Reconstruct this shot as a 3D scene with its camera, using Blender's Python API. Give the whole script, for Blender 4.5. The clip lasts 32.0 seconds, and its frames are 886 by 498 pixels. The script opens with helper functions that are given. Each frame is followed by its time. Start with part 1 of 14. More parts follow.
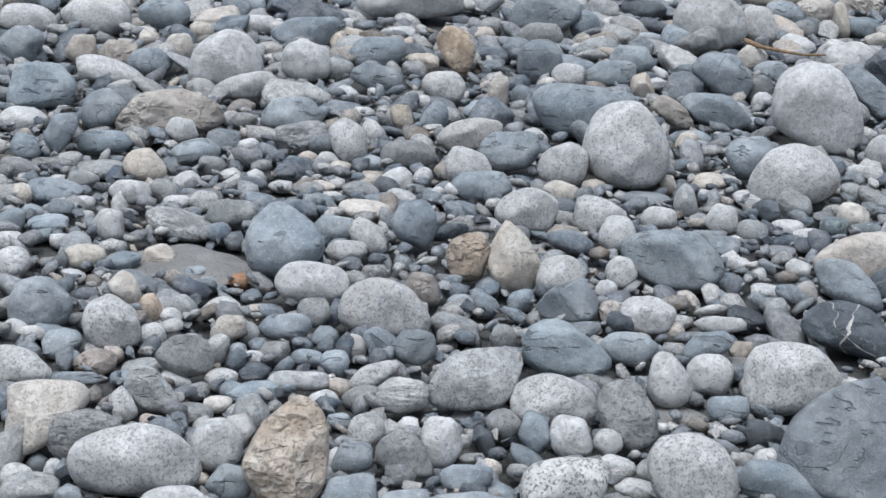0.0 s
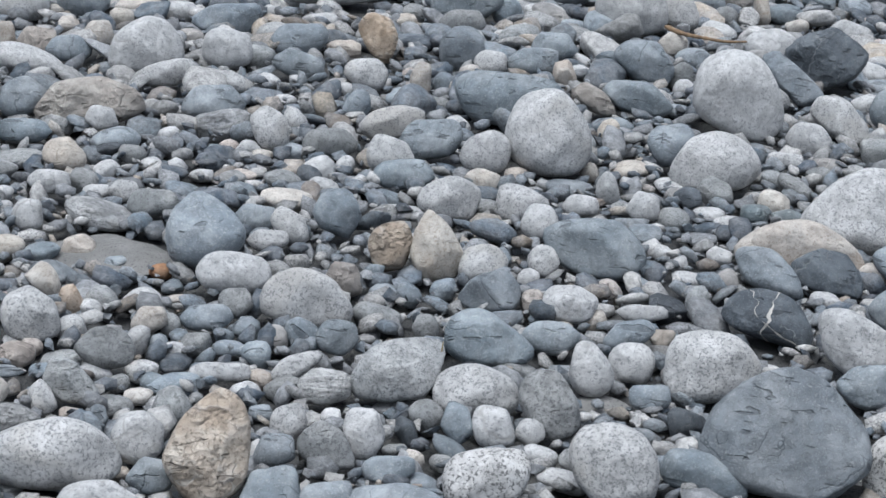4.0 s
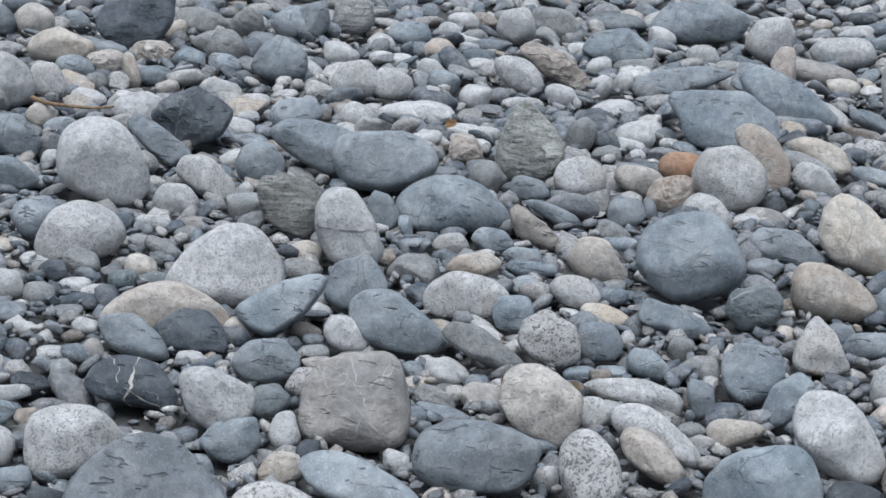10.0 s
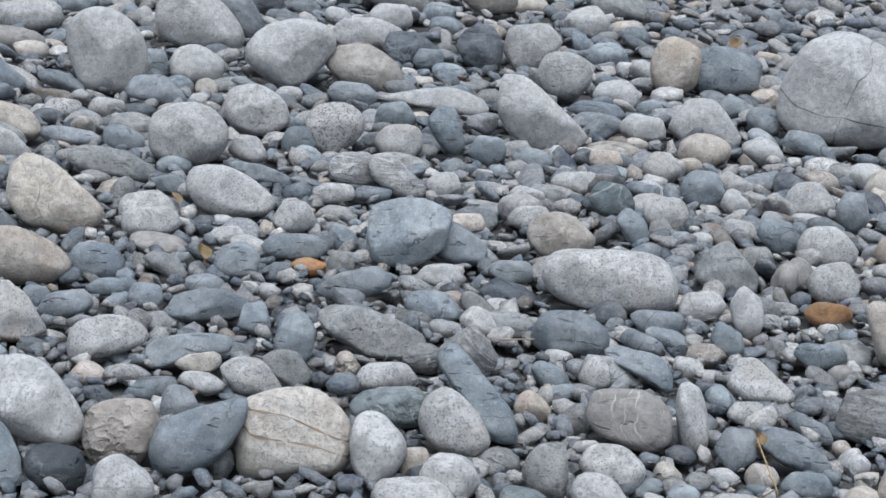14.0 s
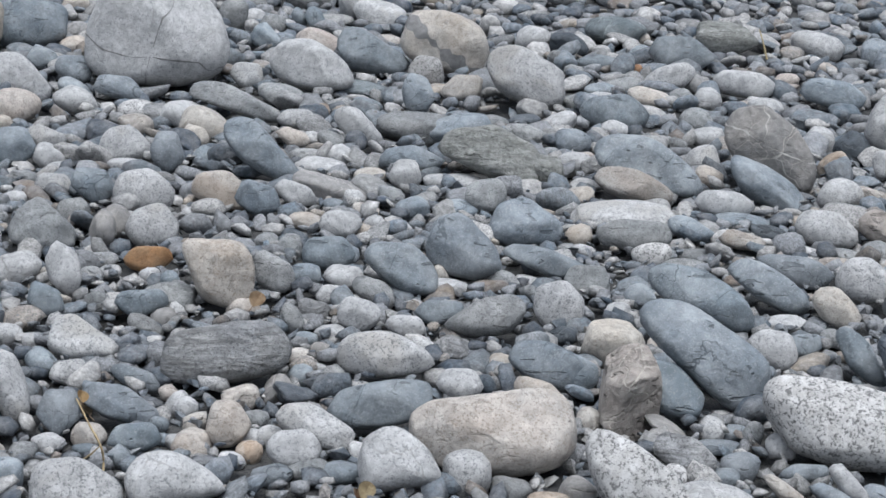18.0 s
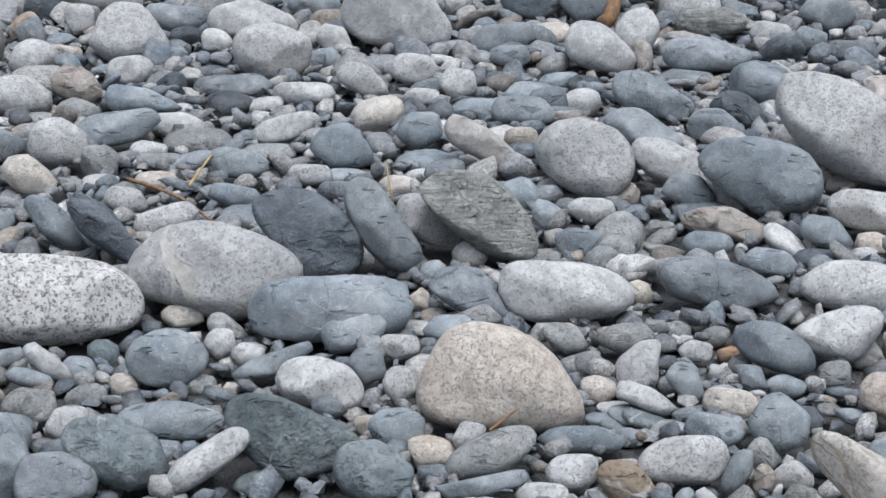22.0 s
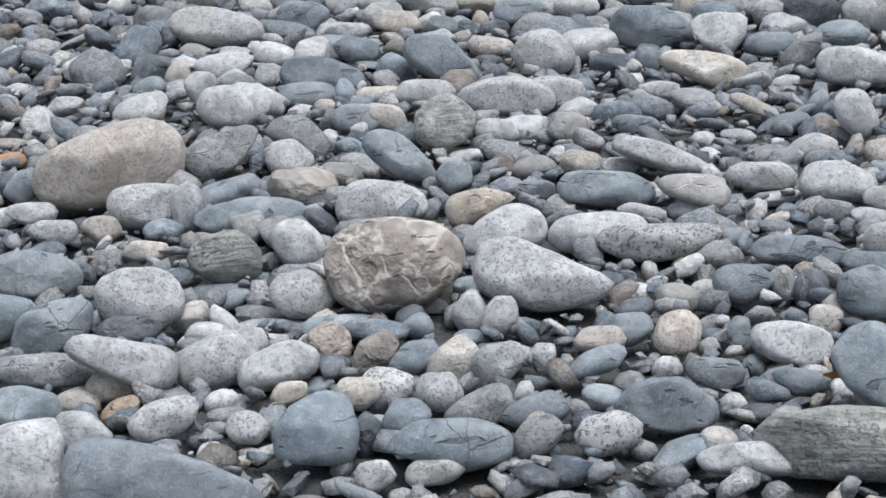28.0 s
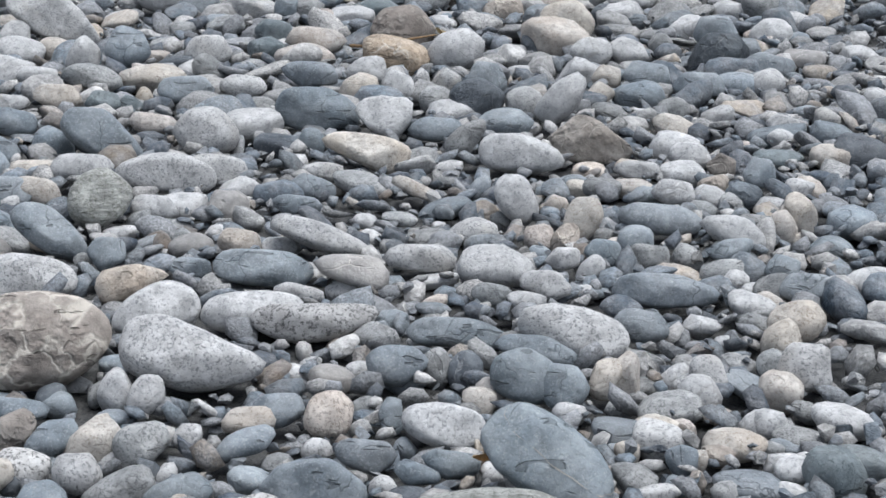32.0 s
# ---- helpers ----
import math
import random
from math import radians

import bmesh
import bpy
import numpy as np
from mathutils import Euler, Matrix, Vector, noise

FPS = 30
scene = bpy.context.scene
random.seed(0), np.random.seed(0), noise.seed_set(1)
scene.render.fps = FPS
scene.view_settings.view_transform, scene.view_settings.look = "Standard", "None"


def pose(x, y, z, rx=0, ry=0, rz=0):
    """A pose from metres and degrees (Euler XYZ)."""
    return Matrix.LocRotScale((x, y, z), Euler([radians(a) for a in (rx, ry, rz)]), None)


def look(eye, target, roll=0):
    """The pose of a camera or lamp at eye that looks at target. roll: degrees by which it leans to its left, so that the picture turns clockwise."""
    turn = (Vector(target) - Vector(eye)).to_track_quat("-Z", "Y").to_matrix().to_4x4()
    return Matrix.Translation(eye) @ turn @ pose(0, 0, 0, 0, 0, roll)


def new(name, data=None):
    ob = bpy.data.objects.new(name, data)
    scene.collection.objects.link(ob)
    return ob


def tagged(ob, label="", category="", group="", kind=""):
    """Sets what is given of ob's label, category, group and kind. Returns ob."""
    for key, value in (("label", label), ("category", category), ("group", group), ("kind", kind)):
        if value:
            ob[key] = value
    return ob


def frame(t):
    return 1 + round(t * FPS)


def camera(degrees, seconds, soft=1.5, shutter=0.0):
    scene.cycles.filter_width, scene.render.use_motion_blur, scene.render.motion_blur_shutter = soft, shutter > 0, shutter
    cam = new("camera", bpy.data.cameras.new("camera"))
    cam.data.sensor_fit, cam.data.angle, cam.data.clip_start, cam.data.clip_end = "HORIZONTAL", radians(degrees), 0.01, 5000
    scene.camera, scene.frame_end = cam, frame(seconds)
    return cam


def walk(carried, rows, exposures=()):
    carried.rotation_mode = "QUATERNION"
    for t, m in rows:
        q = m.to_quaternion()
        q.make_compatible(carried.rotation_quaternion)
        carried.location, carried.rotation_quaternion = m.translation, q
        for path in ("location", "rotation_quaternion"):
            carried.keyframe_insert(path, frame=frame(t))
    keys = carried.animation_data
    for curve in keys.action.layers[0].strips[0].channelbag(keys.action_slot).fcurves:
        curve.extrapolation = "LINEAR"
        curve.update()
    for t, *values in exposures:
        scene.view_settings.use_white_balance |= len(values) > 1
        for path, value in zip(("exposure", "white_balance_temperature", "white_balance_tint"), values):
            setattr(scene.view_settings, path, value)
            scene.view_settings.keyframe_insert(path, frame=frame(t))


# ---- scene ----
from functools import partial

EXPO = [(0, 0.84, 5950, 8), (8, 0.69, 5890, 8), (11, 0.66, 5880, 8), (17, 0.68, 6000, 9), (19, 0.67, 5990, 9), (21, 0.74, 6020, 9), (25, 0.86, 6050, 9), (29, 0.88, 6070, 9), (32, 0.88, 6070, 9)]

cam = camera(25.85, 32.0, soft=1.6)
walk(cam, [
    (0, pose(-0.026, 0.053, 1.683, 69.70, -3.92, 1.14)),
    (0.5, pose(-0.026, 0.054, 1.680, 69.48, -3.81, 0.93)),
    (1, pose(-0.027, 0.045, 1.678, 69.33, -4.08, 0.90)),
    (1.5, pose(-0.019, 0.057, 1.669, 69.22, -3.93, 0.75)),
    (2, pose(-0.019, 0.053, 1.672, 69.07, -3.99, 0.64)),
    (2.5, pose(-0.031, 0.047, 1.673, 69.00, -4.22, 0.61)),
    (4.5, pose(-0.006, 0.070, 1.709, 69.70, -4.85, -3.21)),
    (5, pose(0.017, 0.066, 1.724, 70.20, -5.00, -6.56)),
    (5.5, pose(0.042, 0.055, 1.728, 70.52, -4.40, -7.59)),
    (6, pose(0.058, 0.051, 1.734, 70.65, -4.30, -8.34)),
    (6.5, pose(0.069, 0.037, 1.744, 70.86, -4.18, -8.81)),
    (7, pose(0.090, 0.040, 1.749, 70.99, -3.96, -9.91)),
    (7.5, pose(0.109, 0.036, 1.747, 71.33, -4.02, -11.73)),
    (8, pose(0.113, 0.023, 1.752, 71.53, -4.06, -12.85)),
    (8.5, pose(0.113, 0.012, 1.751, 71.70, -4.19, -13.42)),
    (9, pose(0.135, 0.019, 1.740, 71.98, -4.15, -15.06)),
    (9.5, pose(0.161, 0.019, 1.740, 72.17, -4.22, -16.90)),
    (10, pose(0.185, 0.027, 1.736, 72.37, -4.30, -18.38)),
    (10.5, pose(0.213, 0.031, 1.735, 72.53, -4.14, -19.96)),
    (11, pose(0.212, 0.027, 1.733, 72.67, -4.10, -20.56)),
    (11.5, pose(0.255, 0.031, 1.729, 72.98, -4.14, -22.86)),
    (12, pose(0.291, 0.050, 1.714, 73.21, -4.46, -26.64)),
    (12.5, pose(0.329, 0.067, 1.696, 73.37, -4.70, -30.61)),
    (13, pose(0.352, 0.069, 1.683, 73.55, -4.67, -34.64)),
    (13.5, pose(0.371, 0.060, 1.677, 73.58, -4.64, -38.58)),
    (14, pose(0.394, 0.075, 1.659, 73.44, -4.52, -41.49)),
    (14.5, pose(0.396, 0.067, 1.656, 73.37, -4.56, -43.42)),
    (16.5, pose(0.466, 0.081, 1.662, 72.96, -2.98, -50.21)),
    (17, pose(0.516, 0.084, 1.661, 73.15, -3.11, -54.37)),
    (17.5, pose(0.540, 0.061, 1.655, 73.28, -2.93, -57.70)),
    (18, pose(0.585, 0.030, 1.643, 73.06, -2.55, -61.42)),
    (18.5, pose(0.636, 0.023, 1.631, 72.93, -2.23, -64.36)),
    (19, pose(0.692, 0.001, 1.608, 72.85, -2.00, -68.08)),
    (19.5, pose(0.729, -0.022, 1.587, 72.87, -1.85, -72.58)),
    (20, pose(0.783, -0.037, 1.572, 72.78, -1.64, -76.21)),
    (20.5, pose(0.757, -0.025, 1.590, 72.82, -1.60, -77.60)),
    (21, pose(0.791, -0.037, 1.576, 71.53, -0.92, -78.76)),
    (21.5, pose(0.898, -0.098, 1.538, 70.29, 0.47, -80.16)),
    (22, pose(0.974, -0.130, 1.518, 69.71, 0.91, -84.13)),
    (22.5, pose(0.983, -0.135, 1.507, 68.98, 1.61, -88.75)),
    (23, pose(1.001, -0.156, 1.489, 68.24, 1.34, -92.75)),
    (23.5, pose(1.025, -0.187, 1.476, 67.69, 1.04, -96.92)),
    (24, pose(1.046, -0.196, 1.463, 67.47, 0.98, -100.18)),
    (24.5, pose(1.058, -0.216, 1.459, 67.28, 1.08, -103.43)),
    (25, pose(1.072, -0.247, 1.443, 67.18, 1.39, -107.41)),
    (25.5, pose(1.077, -0.292, 1.430, 67.03, 2.66, -111.75)),
    (26, pose(1.072, -0.325, 1.426, 66.71, 3.44, -115.67)),
    (26.5, pose(1.087, -0.365, 1.417, 66.81, 3.43, -119.51)),
    (28.5, pose(1.126, -0.524, 1.352, 70.40, 4.26, -130.77)),
    (29, pose(1.122, -0.536, 1.347, 70.89, 4.59, -132.29)),
    (29.5, pose(1.108, -0.542, 1.347, 72.00, 4.60, -133.57)),
    (30, pose(1.107, -0.562, 1.348, 73.46, 3.49, -134.83)),
    (30.5, pose(1.117, -0.581, 1.349, 74.97, 2.65, -135.63)),
    (31, pose(1.123, -0.576, 1.342, 74.82, 2.07, -135.73)),
    (31.5, pose(1.141, -0.595, 1.320, 73.30, 1.16, -136.89)),
    (32, pose(1.150, -0.585, 1.307, 72.13, -0.21, -137.31)),
], exposures=EXPO)

# ---- overcast daylight ----
world = bpy.data.worlds.new("overcast_sky")
scene.world = world
world.use_nodes = True
wn, wl = world.node_tree.nodes, world.node_tree.links
sky = wn.new("ShaderNodeTexSky")
sky.sky_type, sky.sun_disc = "NISHITA", False
sky.sun_elevation, sky.sun_rotation = radians(77), radians(-132)
sky.dust_density, sky.air_density = 4.0, 1.0
pale = wn.new("ShaderNodeHueSaturation")
pale.inputs["Saturation"].default_value = 0.45
wl.new(sky.outputs["Color"], pale.inputs["Color"])
# an overcast sky is brighter overhead than at the horizon
way = wn.new("ShaderNodeSeparateXYZ")
wl.new(wn.new("ShaderNodeTexCoord").outputs["Generated"], way.inputs[0])
rise = wn.new("ShaderNodeMapRange")
rise.inputs["To Min"].default_value, rise.inputs["To Max"].default_value = 0.50, 1.0
wl.new(way.outputs["Z"], rise.inputs["Value"])
dome = wn.new("ShaderNodeMix")
dome.data_type, dome.blend_type = "RGBA", "MULTIPLY"
dome.inputs["Factor"].default_value = 1.0
wl.new(pale.outputs["Color"], dome.inputs[6])
wl.new(rise.outputs["Result"], dome.inputs[7])
wl.new(dome.outputs[2], wn["Background"].inputs["Color"])
wn["Background"].inputs["Strength"].default_value = 0.11
sun = new("sun", bpy.data.lights.new("sun", "SUN"))
sun.data.energy, sun.data.angle, sun.data.color = 1.3, radians(50), (1.0, 0.98, 0.95)
sun.matrix_world = look((0, 0, 0), (0.20, 0.18, -1.2))


# ---- materials ----
class Nodes:
    """Small helper for building a node material."""

    def __init__(self, name, island=False):
        self.mat = bpy.data.materials.new(name)
        self.mat.use_nodes = True
        self.n, self.l = self.mat.node_tree.nodes, self.mat.node_tree.links
        self.bsdf = self.n["Principled BSDF"]
        self.tint = None
        coord = self.n.new("ShaderNodeTexCoord").outputs["Object"]
        if island:
            self.rand = self.n.new("ShaderNodeNewGeometry").outputs["Random Per Island"]
        else:
            info = self.n.new("ShaderNodeObjectInfo")
            self.rand, self.tint = info.outputs["Random"], info.outputs["Color"]
        shift = self.math("MULTIPLY", self.rand, 37.0)
        add = self.n.new("ShaderNodeVectorMath")
        add.operation = "ADD"
        self.l.new(coord, add.inputs[0])
        self.l.new(shift, add.inputs[1])
        self.co = add.outputs[0]

    def put(self, socket, value):
        if isinstance(value, bpy.types.NodeSocket):
            self.l.new(value, socket)
        else:
            socket.default_value = value

    def math(self, op, a, b=0.0, clamp=False):
        m = self.n.new("ShaderNodeMath")
        m.operation, m.use_clamp = op, clamp
        self.put(m.inputs[0], a)
        self.put(m.inputs[1], b)
        return m.outputs[0]

    def noise(self, scale, detail=4.0, rough=0.55, distort=0.0, co=None):
        t = self.n.new("ShaderNodeTexNoise")
        self.l.new(co or self.co, t.inputs["Vector"])
        t.inputs["Scale"].default_value, t.inputs["Detail"].default_value = scale, detail
        t.inputs["Roughness"].default_value, t.inputs["Distortion"].default_value = rough, distort
        return t.outputs["Fac"]

    def cells(self, scale, feature="F1", co=None):
        t = self.n.new("ShaderNodeTexVoronoi")
        t.feature = feature
        self.l.new(co or self.co, t.inputs["Vector"])
        t.inputs["Scale"].default_value = scale
        return t.outputs["Distance"]

    def squash(self, x, y, z):
        t = self.n.new("ShaderNodeMapping")
        self.l.new(self.co, t.inputs["Vector"])
        t.inputs["Scale"].default_value = (x, y, z)
        t.inputs["Rotation"].default_value = (0.5, 0.35, 0.2)
        return t.outputs[0]

    def ramp(self, fac, lo, hi):
        t = self.n.new("ShaderNodeMapRange")
        t.interpolation_type = "SMOOTHSTEP"
        self.l.new(fac, t.inputs["Value"])
        t.inputs["From Min"].default_value, t.inputs["From Max"].default_value = lo, hi
        return t.outputs["Result"]

    def mix(self, fac, a, b, blend="MIX"):
        t = self.n.new("ShaderNodeMix")
        t.data_type, t.blend_type = "RGBA", blend
        self.put(t.inputs["Factor"], fac)
        self.put(t.inputs[6], (*a, 1) if isinstance(a, tuple) else a)
        self.put(t.inputs[7], (*b, 1) if isinstance(b, tuple) else b)
        return t.outputs[2]

    def vary(self, colour, low, high, sat=0.18):
        t = self.n.new("ShaderNodeHueSaturation")
        self.l.new(colour, t.inputs["Color"])
        r2 = self.math("FRACT", self.math("MULTIPLY", self.rand, 13.7))
        r3 = self.math("FRACT", self.math("MULTIPLY", self.rand, 71.3))
        if self.tint is None:
            self.l.new(self.math("ADD", self.math("MULTIPLY", self.rand, high - low), low), t.inputs["Value"])
        self.l.new(self.math("ADD", self.math("MULTIPLY", r2, 2 * sat), 1 - sat), t.inputs["Saturation"])
        self.l.new(self.math("ADD", self.math("MULTIPLY", r3, 0.012), 0.493), t.inputs["Hue"])
        return t.outputs["Color"] if self.tint is None else self.mix(1.0, t.outputs["Color"], self.tint, "MULTIPLY")

    def finish(self, colour, relief, height=0.004, rough=0.82, spec=0.3):
        self.l.new(colour, self.bsdf.inputs["Base Color"])
        bump = self.n.new("ShaderNodeBump")
        bump.inputs["Strength"].default_value, bump.inputs["Distance"].default_value = 1.0, height
        self.l.new(relief, bump.inputs["Height"])
        self.l.new(bump.outputs["Normal"], self.bsdf.inputs["Normal"])
        self.put(self.bsdf.inputs["Roughness"], rough)
        self.bsdf.inputs["Specular IOR Level"].default_value = spec
        return self.mat


def rock(name, base, other, speck=None, speck_amount=0.0, speck_scale=150, speck_strength=0.6, vein=None, vein_scale=9, vein_width=0.012, vein_gap=0.46,
         bands=0.0, pits=0.0, rough=0.82, stain=None, chips=0.0, low=0.85, high=1.15, relief=0.004, island=False):
    """A procedural stone: cloudy base, mineral specks, veins, bands, pits and stains."""
    s = Nodes(name, island)
    cloud = s.noise(9, 5, 0.6)
    col = s.mix(s.ramp(cloud, 0.35, 0.68), base, other)
    grain = s.noise(300, 3, 0.65)
    col = s.mix(0.42, col, s.mix(grain, (0.25, 0.25, 0.25), (0.75, 0.75, 0.75)), "OVERLAY")
    blotch = s.noise(34, 5, 0.65, 0.4)
    col = s.mix(0.5, col, s.mix(s.ramp(blotch, 0.3, 0.7), (0.30, 0.30, 0.30), (0.70, 0.70, 0.70)), "OVERLAY")
    broad = s.noise(15, 6, 0.66, 0.3)
    height = s.math("ADD", s.math("MULTIPLY", broad, 0.8), s.math("ADD", s.math("MULTIPLY", s.noise(60, 5, 0.66), 0.4), s.math("MULTIPLY", grain, 0.14)))
    if chips:
        # broken skin: shallow hollows that meet in pale ridges
        warp = s.n.new("ShaderNodeVectorMath")
        warp.operation = "ADD"
        s.l.new(s.squash(0.8, 1.0, 1.5), warp.inputs[0])
        s.l.new(s.math("MULTIPLY", s.noise(18, 3, 0.6), 0.16), warp.inputs[1])
        hollow = s.cells(15, "F1", warp.outputs[0])
        where = s.math("MULTIPLY", s.ramp(s.noise(6, 3, 0.6), 0.40, 0.62), chips)
        height = s.math("ADD", height, s.math("MULTIPLY", s.math("MULTIPLY", hollow, where), 2.2))
        ridge = s.math("MULTIPLY", s.ramp(hollow, 0.55, 0.85), where)
        col = s.mix(s.math("MULTIPLY", ridge, 0.35), col, tuple(min(0.6, 1.7 * c) for c in other))
    if bands:
        lay = s.noise(16, 4, 0.6, 0.6, s.squash(0.7, 0.9, 5.0))
        col = s.mix(s.math("MULTIPLY", s.ramp(lay, 0.46, 0.62), bands), col, tuple(0.45 * c for c in base))
        height = s.math("ADD", height, s.math("MULTIPLY", lay, 0.9))
    if stain:
        col = s.mix(s.math("MULTIPLY", s.ramp(s.noise(5.5, 4, 0.6, 0.5), 0.52, 0.68), 0.75), col, stain)
    if speck:
        fine = s.noise(speck_scale * 1.3, 4, 0.7, 0.3)
        patch = s.noise(speck_scale * 0.5, 3, 0.6)
        mask = s.math("ADD", s.math("MULTIPLY", fine, 0.72), s.math("MULTIPLY", patch, 0.28))
        edge = 0.575 - 0.12 * speck_amount
        col = s.mix(s.math("MULTIPLY", s.ramp(mask, edge, edge + 0.09), speck_strength), col, speck)
        height = s.math("SUBTRACT", height, s.math("MULTIPLY", s.ramp(mask, edge, edge + 0.06), 0.12))
    if vein:
        warp = s.n.new("ShaderNodeVectorMath")
        warp.operation = "ADD"
        s.l.new(s.co, warp.inputs[0])
        s.l.new(s.math("MULTIPLY", s.noise(12, 3), 0.12), warp.inputs[1])
        crack = s.cells(vein_scale, "DISTANCE_TO_EDGE", warp.outputs[0])
        line = s.math("MULTIPLY", s.math("SUBTRACT", 1.0, s.ramp(crack, 0.0, vein_width * 2)), s.ramp(s.noise(7, 2), vein_gap, vein_gap + 0.14))
        col = s.mix(s.math("MULTIPLY", line, 0.8), col, vein)
        height = s.math("SUBTRACT", height, s.math("MULTIPLY", line, 0.15))
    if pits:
        # pits sink the relief, and the shade inside them is painted into the colour
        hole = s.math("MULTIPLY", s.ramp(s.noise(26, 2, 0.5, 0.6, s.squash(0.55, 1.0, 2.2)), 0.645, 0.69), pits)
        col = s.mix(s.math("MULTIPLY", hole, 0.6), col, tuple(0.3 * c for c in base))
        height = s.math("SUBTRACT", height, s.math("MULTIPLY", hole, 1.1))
    col = s.vary(col, low, high)
    return s.finish(col, height, relief, rough)


ROCK = {
    "granite": rock("pale_granite", (0.515, 0.513, 0.503), (0.445, 0.446, 0.441), (0.19, 0.195, 0.20), 0.62, 150, 0.72, stain=(0.43, 0.415, 0.385), low=0.9, high=1.05, relief=0.005),
    "coarse": rock("coarse_granite", (0.535, 0.528, 0.512), (0.475, 0.468, 0.456), (0.12, 0.12, 0.118), 0.66, 115, 0.85, low=0.92, high=1.08, relief=0.005),
    "white": rock("white_quartzite", (0.495, 0.494, 0.486), (0.44, 0.442, 0.438), (0.24, 0.245, 0.25), 0.5, 120, 0.7, (0.36, 0.355, 0.34), 6, low=0.9, high=1.03, chips=0.15, relief=0.005),
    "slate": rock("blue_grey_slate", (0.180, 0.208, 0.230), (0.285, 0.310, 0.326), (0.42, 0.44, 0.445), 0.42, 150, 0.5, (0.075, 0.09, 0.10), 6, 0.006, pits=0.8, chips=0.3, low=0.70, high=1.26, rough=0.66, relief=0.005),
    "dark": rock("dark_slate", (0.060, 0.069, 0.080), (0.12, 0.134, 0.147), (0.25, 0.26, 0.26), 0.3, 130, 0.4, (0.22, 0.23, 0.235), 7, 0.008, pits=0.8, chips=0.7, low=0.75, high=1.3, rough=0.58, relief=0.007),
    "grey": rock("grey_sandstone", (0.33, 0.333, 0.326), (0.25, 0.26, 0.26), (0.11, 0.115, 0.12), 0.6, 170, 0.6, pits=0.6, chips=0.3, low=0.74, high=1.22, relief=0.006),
    "veined": rock("veined_grey_limestone", (0.33, 0.315, 0.295), (0.24, 0.235, 0.228), vein=(0.50, 0.47, 0.43), vein_scale=11, vein_width=0.012, pits=0.5, chips=0.4, low=0.85, high=1.2, relief=0.006),
    "banded": rock("banded_gneiss", (0.40, 0.40, 0.39), (0.30, 0.305, 0.31), (0.12, 0.125, 0.13), 0.5, 170, 0.6, bands=0.65, chips=0.6, low=0.8, high=1.15, relief=0.010),
    "tan": rock("tan_granite", (0.505, 0.464, 0.410), (0.50, 0.475, 0.435), (0.23, 0.19, 0.15), 0.55, 150, 0.5, pits=0.3, stain=(0.44, 0.385, 0.325), chips=0.2, low=0.85, high=1.1, relief=0.006),
    "pink": rock("pink_granite", (0.50, 0.443, 0.395), (0.50, 0.465, 0.425), (0.20, 0.17, 0.15), 0.6, 150, 0.6, low=0.9, high=1.1, relief=0.006),
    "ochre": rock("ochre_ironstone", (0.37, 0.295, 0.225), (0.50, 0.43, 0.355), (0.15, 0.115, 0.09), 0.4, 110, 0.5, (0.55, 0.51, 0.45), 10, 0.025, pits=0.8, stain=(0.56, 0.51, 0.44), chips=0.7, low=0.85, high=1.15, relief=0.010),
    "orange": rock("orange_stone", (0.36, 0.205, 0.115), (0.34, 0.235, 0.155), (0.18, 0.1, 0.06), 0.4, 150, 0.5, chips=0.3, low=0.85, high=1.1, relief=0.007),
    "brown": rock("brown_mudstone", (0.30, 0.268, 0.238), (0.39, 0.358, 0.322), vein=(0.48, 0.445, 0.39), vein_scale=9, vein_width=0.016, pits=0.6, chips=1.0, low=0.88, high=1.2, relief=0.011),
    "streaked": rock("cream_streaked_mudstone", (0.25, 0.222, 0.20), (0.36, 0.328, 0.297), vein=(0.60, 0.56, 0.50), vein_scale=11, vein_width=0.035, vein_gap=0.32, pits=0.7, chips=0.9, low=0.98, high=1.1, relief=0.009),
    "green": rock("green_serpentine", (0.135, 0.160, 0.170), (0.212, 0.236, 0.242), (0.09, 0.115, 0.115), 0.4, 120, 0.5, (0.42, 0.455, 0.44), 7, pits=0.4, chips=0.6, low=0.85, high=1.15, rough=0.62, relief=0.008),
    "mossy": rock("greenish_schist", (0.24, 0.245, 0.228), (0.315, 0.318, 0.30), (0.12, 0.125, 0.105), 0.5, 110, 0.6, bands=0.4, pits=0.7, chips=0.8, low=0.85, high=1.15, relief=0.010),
}

WORDS = {
    "granite": "pale grey granite", "coarse": "black-speckled white granite", "white": "chalk-white quartzite",
    "slate": "blue-grey slate", "dark": "dark charcoal slate", "grey": "dull grey sandstone", "veined": "light-veined grey limestone",
    "banded": "dark-banded grey gneiss", "tan": "sandy tan granite", "pink": "pinkish granite", "ochre": "rusty ochre ironstone",
    "orange": "rust-orange sandstone", "brown": "brown mudstone", "streaked": "brown mudstone streaked with cream", "green": "blue-green serpentine", "mossy": "greenish grey schist",
}
NOUNS = {
    "granite": "granite", "coarse": "speckled_granite", "white": "quartzite", "slate": "slate", "dark": "dark_slate", "grey": "sandstone", "veined": "limestone",
    "banded": "gneiss", "tan": "tan_granite", "pink": "pink_granite", "ochre": "ironstone", "orange": "orange_sandstone", "brown": "mudstone", "streaked": "streaked_mudstone", "green": "serpentine", "mossy": "schist",
}
FORMS = {"round": "water-worn rounded", "block": "blunt squarish", "sharp": "angular broken", "peak": "peaked", "slab": "flat-topped", "chip": "thin flat"}


